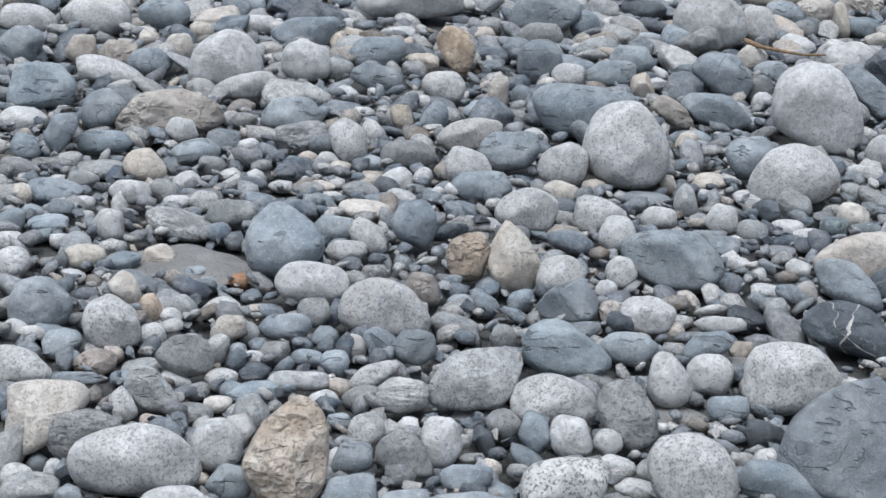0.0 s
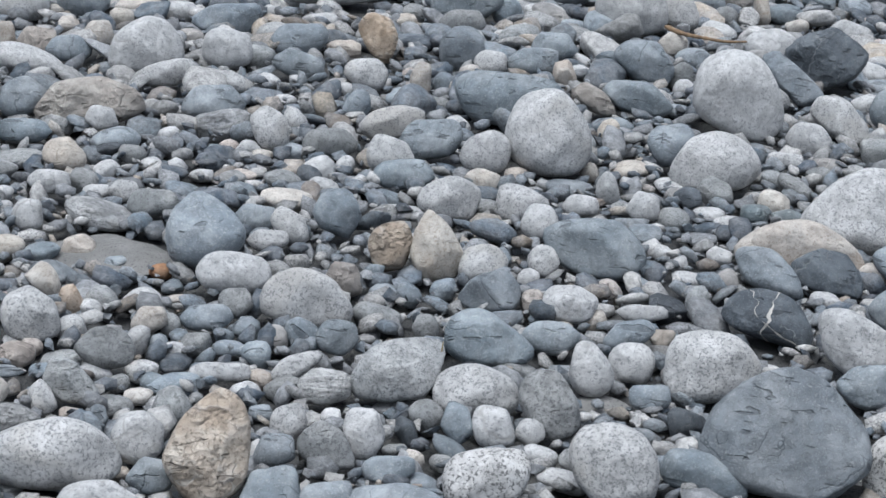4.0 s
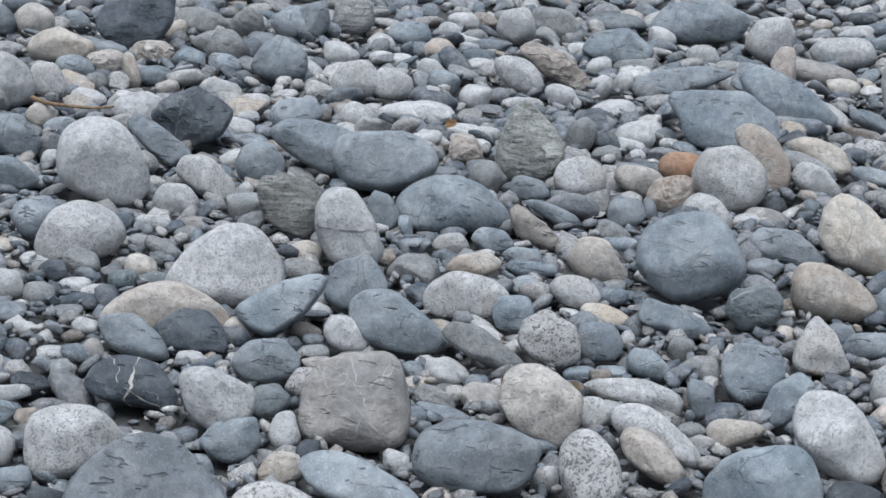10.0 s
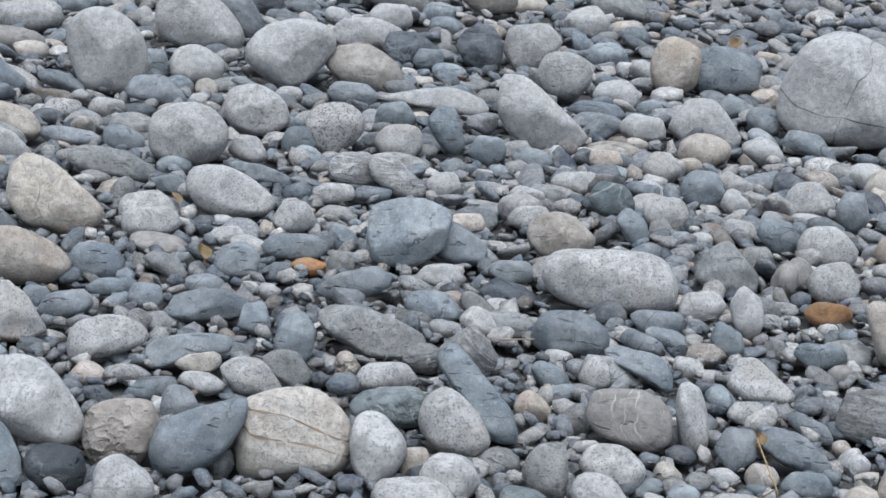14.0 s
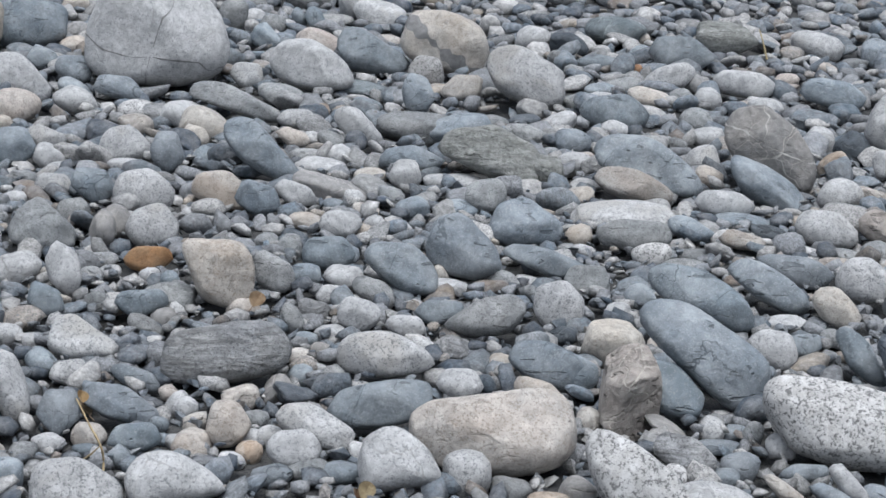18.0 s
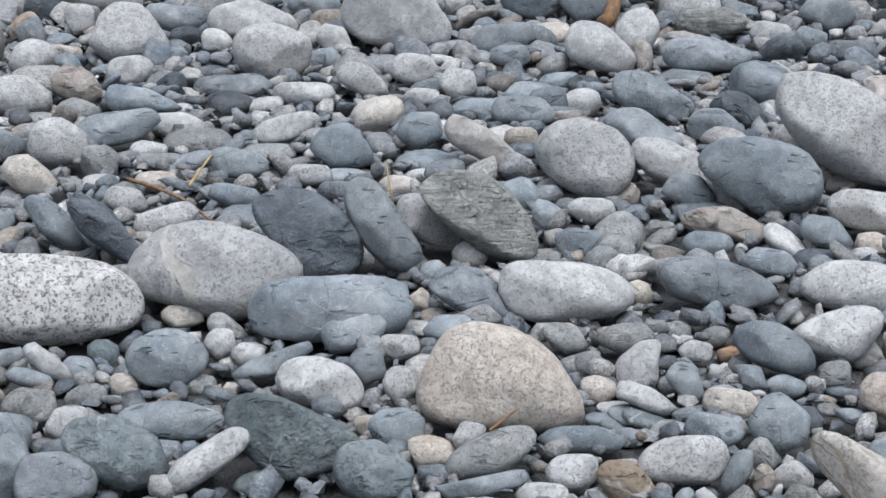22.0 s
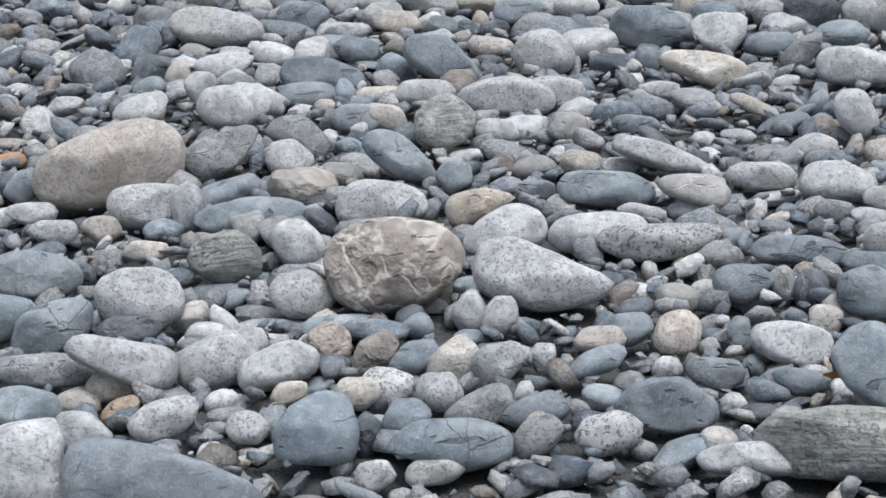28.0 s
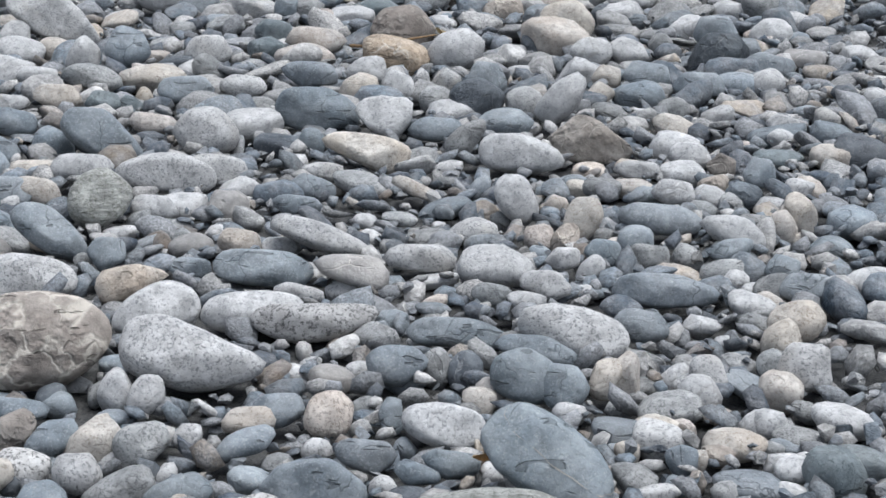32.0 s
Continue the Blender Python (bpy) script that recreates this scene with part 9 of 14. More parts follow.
slate(-.249, 3.949, .020, .031, .029, .025, 3, -2, "block")
grey(.035, 4.044, .026, .058, .041, .032, -1, 5)
grey(.142, 3.993, .028, .030, .030, .035, -2, -2)
grey(.138, 3.541, .029, .035, .036, .037, -3, 2)
tan(-.710, 4.108, .032, .046, .040, .032, 10, 45)
ochre(-.643, 4.019, .030, .029, .030, .038, 9, -8)
grey(-.359, 3.491, .033, .042, .039, .037, 6, 60)
grey(-.723, 3.152, .023, .056, .042, .029, 13)
white(-.494, 4.072, .020, .047, .033, .024, 7, -10)
slate(-.375, 3.641, .017, .058, .039, .020, 6, -8)
granite(-.996, 4.207, .034, .046, .041, .043, 13, 5)
tan(-.847, 4.313, .025, .051, .037, .032, 11, 5)
slate(-.982, 4.541, .017, .053, .039, .021, 12, -6, "block")
slate(-1.074, 4.535, .024, .039, .030, .029, 13, -10, "block")
slate(-.796, 3.804, .025, .043, .039, .031, 12, -3)
white(-.470, 3.839, .026, .025, .025, .033, 7, 4)
white(2.470, 6.647, .039, .091, .075, .048, -20, 2)
white(2.729, 6.877, .041, .064, .054, .052, -21, -1)
dark(2.273, 6.578, .029, .041, .040, .036, -19, 11, "sharp")
grey(1.847, 4.879, .039, .075, .066, .047, -20, 10, "sharp")
white(1.426, 3.678, .023, .030, .031, .029, -21, -1)
white(1.698, 4.166, .025, .049, .043, .031, -22, 8)
tan(1.620, 4.119, .016, .040, .030, .020, -21, -4)
grey(2.899, 6.217, .060, .053, .058, .075, -24, 6)
white(1.715, 3.527, .027, .030, .030, .034, -24, 5)
slate(2.784, 5.365, .040, .027, .037, .050, -26, -6)
white(3.256, 6.757, .028, .095, .071, .034, -25, -2)
white(3.342, 7.076, .040, .048, .050, .051, -24, -3)
white(3.455, 7.117, .041, .042, .042, .051, -25, 8, "block")
white(3.141, 6.276, .044, .074, .068, .056, -26, 4)
slate(3.919, 8.270, .047, .149, .108, .059, -25)
tan(2.266, 4.494, .025, .070, .055, .030, -25, 8)
slate(2.684, 7.137, .043, .068, .057, .053, -20, 8)
slate(2.324, 8.107, .071, .087, .092, .105, -15, -70)
white(2.396, 6.672, .033, .116, .076, .042, -19)
white(2.322, 6.273, .033, .070, .059, .041, -19, -10)
slate(3.957, 5.265, .028, .059, .043, .036, -35, 1)
grey(4.099, 5.740, .041, .084, .072, .050, -33, -8)
pink(2.685, 3.728, .025, .049, .039, .032, -33, 5)
dark(2.324, 3.269, .039, .065, .056, .049, -32)
banded(3.514, 3.311, .057, .072, .063, .069, -44, 40, "block")
orange(3.683, 4.176, .020, .058, .043, .025, -39, -1)
tan(2.710, 4.304, .022, .031, .030, .028, -29, -7, "block")
slate(5.125, 4.755, .038, .072, .063, .047, -46, 6)
white(5.238, 4.728, .035, .030, .038, .044, -46, 8)
white(7.269, 6.586, .072, .118, .090, .090, -47)
brown(5.565, 4.767, .027, .116, .079, .033, -48, 5)
veined(4.436, 7.224, .051, .158, .104, .059, -30, 10)
grey(6.983, 7.820, .063, .120, .097, .078, -41, -9)
dark(6.212, 7.881, .059, .158, .110, .074, -37)
slate(6.355, 7.638, .043, .071, .063, .053, -38, 6)
slate(6.602, 6.886, .041, .081, .065, .051, -43, -6)
slate(8.428, 7.405, .083, .141, .115, .098, -48, 20, "block")
white(7.954, 7.496, .065, .092, .083, .081, -46, -7)
tan(7.865, 6.910, .074, .117, .102, .092, -48, -1)
tan(6.873, 5.130, .036, .068, .053, .045, -52)
pink(5.794, 4.531, .055, .096, .079, .067, -50, 10)
white(6.055, 4.460, .043, .087, .066, .051, -52, 15)
coarse(6.066, 4.174, .037, .087, .069, .044, -54, 10)
white(6.102, 3.985, .046, .112, .087, .051, -56, 15)
grey(4.905, 3.546, .039, .053, .047, .049, -52, 11)
veined(4.780, 3.338, .049, .063, .052, .037, -53, -75)
white(4.606, 3.038, .020, .033, .027, .024, -55, 9)
granite(3.633, 2.686, .075, .097, .074, .035, -51, 75)
tan(3.704, 2.262, .023, .040, .035, .029, -56, 5)
white(3.875, 2.397, .023, .030, .026, .029, -56, 5)
granite(2.863, 2.763, .033, .090, .069, .042, -42)
white(3.846, 2.154, .021, .038, .029, .025, -59, -9)
grey(3.174, 2.839, .025, .049, .040, .031, -45, 4, "block")
grey(3.813, 3.498, .030, .075, .055, .037, -45, -5)
grey(4.877, 4.405, .030, .075, .061, .038, -46, 3)
pink(7.573, 4.363, .050, .105, .086, .060, -59, 10)
ochre(6.523, 3.702, .028, .038, .033, .035, -59, -7)
grey(6.452, 3.260, .043, .142, .095, .054, -62, 0, "slab")
slate(6.499, 3.107, .054, .117, .091, .063, -63, -15)
white(5.389, 2.801, .023, .036, .029, .028, -61, -10)
white(5.401, 2.720, .022, .042, .036, .027, -62, 6)
slate(3.208, 2.471, .026, .078, .052, .032, -49)
slate(3.353, 2.459, .031, .037, .036, .039, -51, -11)
green(3.052, 2.631, .030, .056, .044, .036, -45, 10, "block")
grey(4.453, 2.870, .031, .075, .056, .039, -55, 5, "block")
tan(4.530, 2.686, .022, .045, .035, .027, -57, 2)
tan(6.003, 3.837, .053, .100, .074, .062, -56, 15)
banded(6.088, 4.073, .035, .093, .068, .042, -55, 10)
granite(8.994, 2.603, .054, .126, .092, .066, -73, 5)
slate(9.010, 2.302, .053, .099, .086, .066, -75, 6)
green(8.671, 3.455, .054, .144, .114, .068, -67)
mossy(8.774, 2.954, .065, .142, .109, .082, -70)
mossy(6.167, 2.602, .050, .084, .067, .059, -65, 20, "block")
slate(6.648, 2.729, .041, .065, .052, .052, -65, -6)
white(6.404, 2.619, .034, .068, .050, .041, -65, -9)
granite(5.894, 2.209, .035, .166, .112, .044, -67)
slate(6.375, 1.925, .071, .145, .097, .060, -71, 30)
white(7.025, 2.372, .036, .063, .054, .044, -69, -8)
granite(6.708, 2.263, .044, .060, .057, .055, -69, 10)
white(6.776, 1.201, .035, .053, .048, .044, -79, 5)
dark(6.275, 1.230, .033, .046, .046, .041, -78, -1)
coarse(5.561, 1.977, .034, .058, .044, .042, -68, -3)
slate(5.197, 1.858, .031, .046, .043, .039, -68, -6)
white(5.067, 1.866, .023, .041, .037, .028, -67, -5)
tan(4.778, 1.752, .043, .081, .073, .054, -67, 0, "slab")
brown(4.373, 1.535, .089, .070, .088, .111, -67, 0, "sharp")
white(5.268, 1.470, .018, .056, .043, .022, -72)
granite(3.860, 1.679, .043, .052, .045, .053, -62, 10)
grey(4.447, 1.363, .024, .029, .028, .031, -70, -9, "block")
granite(4.031, 1.190, .035, .088, .069, .043, -70)
ochre(3.874, 1.491, .020, .051, .042, .024, -65, 10)
slate(4.267, 1.230, .026, .043, .037, .032, -71, -5)
veined(3.955, 1.467, .025, .041, .033, .031, -66, 8)
green(4.366, .912, .023, .031, .029, .029, -76, 2)
dark(6.094, 1.021, .032, .068, .056, .040, -79, -4)
grey(5.775, 1.039, .026, .094, .061, .031, -78, -5)
white(5.887, 1.122, .031, .074, .052, .037, -78, 7)
grey(5.530, 1.238, .037, .049, .045, .046, -76, 10, "block")
white(7.180, 2.004, .048, .057, .051, .060, -73, 9)
dark(7.118, 1.858, .056, .072, .065, .069, -74, 15)
ochre(6.908, 1.864, .042, .060, .046, .045, -73, -45)
granite(6.541, 1.720, .045, .075, .063, .055, -74, 9)
tan(9.119, 1.673, .059, .205, .135, .073, -79, 3)
tan(8.413, 1.875, .050, .096, .075, .061, -76, 10)
slate(9.134, 2.048, .054, .142, .103, .065, -76, 8)
grey(8.262, 1.625, .039, .091, .069, .047, -78, -9, "block")
slate(8.207, 1.251, .045, .122, .091, .056, -81)
tan(7.610, 1.346, .031, .073, .060, .038, -79, -6)
tan(7.380, -.246, .061, .089, .087, .076, -92)
tan(6.025, .593, .037, .075, .064, .045, -83, -8)
white(6.143, .042, .034, .058, .047, .042, -89, -6)
grey(5.045, -.075, .046, .061, .059, .057, -91, -1)
grey(4.380, -.042, .019, .034, .027, .024, -90, 2)
pink(4.259, -.059, .022, .034, .031, .028, -90, -1)
slate(3.883, 1.024, .046, .119, .097, .058, -71)
grey(4.897, -.051, .032, .038, .034, .041, -90, -7)
grey(4.131, 1.002, .023, .039, .032, .028, -73, 1)
brown(6.150, -.841, .050, .127, .096, .055, -98, 15)
white(5.695, -1.340, .041, .066, .051, .047, -104, 25)
banded(6.017, -1.370, .045, .141, .099, .053, -104, 8)
tan(6.285, -1.221, .042, .083, .068, .053, -101, 3)
white(6.247, -1.096, .037, .065, .056, .046, -100, -8)
pink(6.141, -1.539, .063, .091, .078, .068, -105, 40)
slate(4.603, -.682, .028, .033, .030, .036, -98, 3)
white(4.565, -.828, .025, .032, .028, .031, -101, -4)
slate(3.708, -.284, .017, .032, .025, .021, -93, -6)
coarse(3.722, .118, .026, .075, .062, .033, -84)
white(3.719, .257, .021, .051, .044, .026, -81)
white(4.890, -.085, .025, .036, .032, .032, -89, -1)
slate(4.165, -.127, .014, .051, .037, .016, -89, 8)
white(4.570, -2.444, .049, .039, .046, .062, -121, -4)
dark(5.255, -2.167, .024, .046, .040, .030, -114, 5)
tan(4.882, -1.944, .018, .052, .038, .022, -113, 1)
tan(3.913, -1.815, .019, .039, .031, .023, -118, 9)
white(3.738, -1.993, .015, .031, .023, .018, -122, -9)
grey(3.639, -1.435, .011, .065, .037, .013, -113, -5)
dark(3.361, -1.252, .020, .059, .044, .024, -112, 8)
brown(3.267, -1.322, .032, .047, .045, .041, -114)
grey(3.253, -1.614, .021, .047, .039, .027, -121)
dark(3.188, -1.932, .014, .035, .026, .017, -127, 8)
brown(3.047, -1.678, .018, .045, .034, .023, -124)
tan(5.452, -1.699, .029, .067, .056, .036, -107, 2)
pink(4.982, -1.612, .025, .029, .028, .031, -108, 8)
grey(4.534, -1.436, .034, .053, .046, .042, -108, 2)
grey(4.502, -1.337, .027, .046, .038, .033, -106, -11)
dark(3.518, -.996, .032, .035, .032, .040, -105, 4)
grey(3.945, -1.508, .019, .026, .022, .023, -112)
white(5.137, -2.990, .046, .079, .071, .057, -127, 4, "sharp")
white(4.504, -3.332, .026, .062, .048, .032, -135, 6)
white(4.895, -3.909, .039, .081, .065, .049, -133, 5, "block")
white(4.656, -4.444, .028, .083, .066, .035, -139, 5, "block")
slate(4.445, -4.410, .034, .085, .058, .042, -140)
dark(4.730, -3.844, .026, .065, .046, .031, -133, 8)
slate(4.674, -3.913, .034, .034, .038, .043, -134, -6)
veined(4.398, -3.382, .032, .052, .041, .041, -132, 1, "block")
grey(3.364, -2.969, .030, .038, .033, .032, -138, 70)
dark(3.309, -2.992, .032, .034, .031, .040, -139, -10)
slate(3.385, -2.920, .015, .042, .029, .018, -138, -7, "block")
grey(3.373, -2.256, .028, .061, .042, .032, -136, -15)
coarse(3.539, -2.194, .031, .046, .036, .038, -133, 15)
tan(3.527, -2.331, .036, .052, .043, .044, -135, -9, "block")
white(3.686, -2.505, .034, .042, .039, .035, -136, -75)
brown(3.740, -2.219, .038, .049, .045, .047, -131, -40)
slate(3.843, -2.319, .016, .077, .043, .020, -131)
tan(3.209, -2.920, .024, .030, .028, .029, -140, -7, "block")
white(5.365, -2.790, .035, .075, .057, .043, -124, -8)
white(5.380, -3.088, .036, .047, .042, .045, -126, -2)
grey(6.327, -3.702, .043, .066, .056, .054, -126, -10, "block")
ochre(6.164, -3.734, .032, .072, .055, .039, -127, 10, "block")
white(6.104, -4.026, .042, .079, .063, .052, -129, 10)
tan(6.077, -4.149, .035, .060, .048, .043, -130, 8)
slate(5.122, -3.429, .041, .056, .047, .050, -131, 11)
slate(5.151, -3.162, .031, .078, .063, .038, -129, 5)
green(5.352, -3.864, .025, .035, .030, .032, -133, 7)
grey(6.141, -3.296, .045, .070, .061, .055, -124, 10)
white(5.560, -3.168, .033, .082, .057, .042, -126, 1)
dark(5.663, -2.995, .040, .056, .056, .050, -124, 9, "sharp")
grey(6.553, -3.813, .027, .193, .130, .034, -125)
grey(4.520, -4.582, .043, .056, .052, .054, -141, -7)
tan(5.539, -4.099, .038, .107, .078, .045, -134, 8)
granite(3.837, -2.049, .040, .077, .055, .047, -128, -15)
white(3.956, -2.107, .027, .044, .038, .034, -127, 1)
ochre(5.211, -4.783, .049, .107, .088, .061, -136, 5)
tan(4.982, -5.273, .059, .116, .096, .072, -141, 8)
white(4.668, -5.011, .041, .063, .057, .051, -142, 10, "sharp")
tan(4.474, -4.859, .033, .047, .038, .041, -142, -7, "sharp")
slate(4.388, -4.931, .034, .074, .064, .043, -144, 5)
dark(4.475, -5.444, .058, .097, .086, .072, -146, 0, "peak")
grey(4.190, -4.821, .034, .048, .040, .043, -145, -10)
dark(4.626, -4.496, .051, .078, .069, .063, -139, 8)
grey(4.759, -4.477, .035, .050, .048, .043, -138, 2)
tan(4.968, -4.380, .043, .059, .057, .053, -135, -15)
grey(5.503, -4.279, .040, .057, .053, .050, -131, 7)
white(5.541, -4.244, .030, .044, .043, .038, -130, -5, "block")
green(5.605, -4.608, .035, .065, .047, .043, -132, 5)
pink(5.463, -4.639, .033, .100, .077, .040, -134, 5)
white(6.406, -5.030, .039, .059, .055, .048, -134, -2, "block")
granite(6.280, -5.361, .063, .107, .087, .079, -133, -8)
granite(6.133, -5.029, .044, .098, .075, .047, -132, 20)
white(6.817, -5.521, .054, .104, .086, .065, -131, -15, "block")
slate(7.199, -6.139, .054, .131, .098, .068, -133, -1, "block")
tan(7.370, -6.500, .040, .066, .060, .050, -134, 10)
grey(6.792, -6.164, .048, .097, .083, .059, -135, -10)
grey(6.131, -5.908, .051, .069, .058, .063, -137, -7)
brown(5.798, -5.745, .044, .095, .074, .053, -138, -8)
brown(5.487, -5.604, .038, .075, .055, .047, -139, 2)
grey(5.799, -5.548, .035, .083, .068, .043, -137, -7)
green(5.845, -5.334, .030, .085, .065, .036, -136, -5, "block")
white(6.227, -5.787, .034, .089, .069, .042, -136, 5)
slate(7.868, -5.489, .068, .157, .121, .084, -129, 5)
white(7.486, -5.779, .043, .081, .062, .054, -132, 4, "block")
tan(7.826, -6.059, .032, .067, .048, .040, -132, 1)
white(8.380, -6.092, .048, .096, .068, .058, -128, 8)
grey(7.420, -5.291, .040, .126, .091, .050, -130, 2)
brown(7.253, -4.958, .038, .103, .080, .045, -129, 8, "block")
slate(6.987, -4.947, .050, .114, .088, .061, -130, 8)
grey(6.538, -5.101, .054, .156, .109, .068, -133)
white(6.826, -4.751, .034, .108, .080, .042, -130, 4, "block")
white(5.926, -3.853, .041, .081, .061, .051, -129, 5, "sharp")
white(5.868, -4.092, .050, .067, .054, .049, -131, -60)
white(3.820, -4.356, .028, .060, .051, .033, -145, 8)
brown(3.699, -4.314, .025, .039, .034, .031, -146, -8, "block")
tan(3.855, -4.185, .019, .063, .044, .023, -143, -3)
tan(3.925, -4.099, .018, .045, .031, .022, -142, 10, "block")
white(3.977, -4.538, .032, .067, .053, .041, -145, -2)
slate(3.537, -3.791, .036, .041, .039, .044, -144)
grey(3.305, -3.794, .027, .056, .042, .032, -147, -15)
grey(3.163, -3.764, .027, .045, .040, .035, -148, -7)
tan(2.972, -3.497, .034, .040, .041, .044, -148, -15)
white(2.941, -3.198, .029, .042, .035, .035, -146, 35)
white(4.579, -5.892, .042, .072, .058, .053, -147, 3)
white(5.145, -5.819, .037, .080, .065, .044, -143, -9, "block")
grey(4.888, -6.436, .056, .095, .072, .070, -148, 10, "block")
grey(4.838, -6.219, .053, .070, .068, .066, -147)
tan(5.630, -6.176, .034, .065, .048, .042, -142, -5)
white(3.824, -4.816, .024, .049, .037, .029, -148, 2)
dark(3.603, -4.302, .027, .051, .043, .033, -147, 10)
green(3.735, -4.652, .020, .065, .044, .026, -148, -3)
white(4.207, -5.292, .035, .063, .053, .043, -147, -11)
white(4.080, -4.880, .029, .048, .038, .036, -146, -10)
slate(3.729, -4.887, .036, .057, .048, .045, -150, -4)
dark(3.565, -4.783, .040, .083, .060, .050, -151)
granite(3.826, -5.033, .031, .045, .041, .038, -150, 8, "sharp")
tan(3.616, -4.712, .030, .058, .045, .036, -150, 10, "block")
slate(3.292, -4.281, .030, .060, .052, .037, -151, 5)
slate(3.244, -4.109, .019, .054, .043, .024, -150, -6, "block")
tan(3.375, -4.121, .033, .032, .035, .042, -149, -11)
tan(3.393, -4.218, .039, .040, .041, .049, -149, -1, "block")
tan(3.522, -4.457, .025, .042, .036, .031, -149, -8, "block")
white(4.240, -5.878, .025, .064, .046, .031, -150, -4, "block")
white(3.839, -5.302, .036, .040, .042, .046, -151, -6, "block")
white(2.700, -3.289, .021, .065, .042, .025, -151, 8)
tan(2.789, -3.082, .019, .054, .043, .024, -148, 5)
grey(2.729, -3.191, .014, .053, .040, .016, -150, 8)
green(2.575, -3.134, .024, .050, .039, .030, -152, 5, "block")
white(2.654, -3.061, .019, .038, .033, .023, -150, -7)
slate(2.681, -2.971, .015, .063, .044, .019, -148)
brown(2.786, -3.030, .016, .029, .026, .020, -147, 3)
white(2.784, -3.174, .024, .029, .027, .031, -149, 10)
white(3.038, -3.928, .029, .052, .039, .036, -151, -3)
tan(2.912, -3.027, .024, .043, .035, .029, -145, 3)
slate(2.799, -2.952, .025, .032, .028, .029, -146, 60, "block")
white(3.148, -3.662, .023, .051, .043, .027, -148, 10, "block")
slate(-1.385, 6.042, .055, .072, .060, .069, 13, -4, "block")
slate(-1.357, 6.052, .027, .054, .041, .033, 13, 9)
granite(-1.454, 6.450, .045, .096, .072, .054, 13, 10)
tan(-1.029, 6.383, .024, .038, .036, .030, 9, 1, "sharp")
tan(-.868, 6.504, .031, .041, .036, .039, 7, -10)
slate(-.758, 6.934, .032, .062, .053, .040, 6, 5)
white(-.687, 6.662, .030, .059, .046, .037, 6, -6)
veined(-.624, 6.346, .024, .052, .043, .029, 5, -10)
white(-.386, 6.769, .024, .042, .034, .029, 3, -11)
grey(-.327, 6.962, .026, .062, .048, .031, 2, 7)
white(-.202, 6.703, .025, .065, .043, .031, 2, 5)
granite(-.179, 6.893, .026, .051, .038, .032, 1, 5)
grey(-.345, 6.434, .032, .067, .050, .040, 3, -3)
tan(-.138, 6.569, .023, .049, .037, .028, 1, 1, "sharp")
tan(-.108, 6.337, .029, .061, .042, .035, 1, 10, "sharp")
grey(-.147, 6.223, .025, .026, .027, .032, 1, 5, "sharp")
grey(-.375, 6.114, .036, .053, .042, .044, 3, -9)
white(-.334, 5.901, .021, .041, .031, .026, 3, 5, "sharp")
white(-.238, 5.942, .016, .032, .028, .020, 2, 5)
white(-.195, 5.981, .019, .032, .030, .024, 2, 10)
dark(-.139, 5.820, .027, .040, .033, .033, 1, -10, "block")
white(-.093, 5.852, .023, .035, .028, .028, 1, 20)
slate(-.048, 5.624, .042, .039, .041, .056, 0, 30)
white(-.273, 5.720, .015, .040, .030, .019, 2, 2)
slate(-.133, 5.675, .017, .053, .040, .021, 1, 0, "block")
granite(-.225, 5.455, .032, .038, .038, .040, 2, 8)
banded(-.425, 5.379, .035, .090, .066, .042, 4, -10, "sharp")
white(-.681, 5.406, .016, .029, .022, .020, 7, -3)
white(-.563, 5.523, .016, .038, .030, .020, 6, 4, "block")
pink(-.570, 5.434, .014, .043, .030, .018, 6, 5)
granite(-.586, 5.155, .025, .027, .025, .032, 6, 9)
white(-.571, 5.298, .018, .034, .029, .023, 6, -3, "sharp")
slate(-.707, 5.179, .029, .071, .051, .036, 8, -5)
dark(-.720, 5.104, .020, .040, .032, .025, 8, 0, "sharp")
grey(-.645, 5.071, .023, .039, .033, .029, 7, 9)
pink(-.395, 5.226, .017, .029, .024, .021, 4, -10)
white(-.339, 5.176, .024, .039, .031, .030, 3, 10, "sharp")
tan(-.300, 5.162, .017, .031, .028, .021, 3, -4, "sharp")
slate(-.423, 5.180, .017, .036, .025, .019, 4, 15, "block")
dark(-.427, 5.055, .020, .037, .029, .024, 5, 20, "block")
pink(-.343, 4.967, .017, .042, .030, .021, 4, 5)
white(-.450, 4.974, .013, .035, .025, .016, 5, -1, "block")
white(-.522, 5.005, .020, .035, .032, .025, 6, -5, "sharp")
white(-.594, 5.029, .016, .035, .026, .020, 7, 7, "block")
white(-.693, 4.921, .025, .038, .032, .031, 8, 1)
grey(-.735, 4.803, .030, .038, .034, .037, 8, 5)
white(-.697, 4.764, .018, .037, .028, .022, 8, -9)
green(-.481, 4.845, .015, .049, .037, .017, 5, 8)
slate(-.321, 4.826, .022, .037, .031, .027, 4, 7, "block")
grey(-.228, 4.948, .023, .054, .038, .027, 2, 10)
white(-.141, 5.029, .031, .051, .038, .037, 1, -20)
white(-.070, 5.102, .024, .028, .027, .030, 1, 4)
white(-.031, 4.978, .019, .027, .023, .024, 0, -5)
white(-.117, 4.924, .020, .047, .036, .024, 1, 10)
slate(-.227, 5.208, .019, .049, .035, .024, 2, -1, "block")
tan(-1.086, 4.724, .026, .030, .029, .032, 13, -10)
slate(-1.034, 4.617, .019, .033, .027, .023, 12, 10)
white(-.928, 4.709, .018, .032, .024, .023, 11, -2, "sharp")
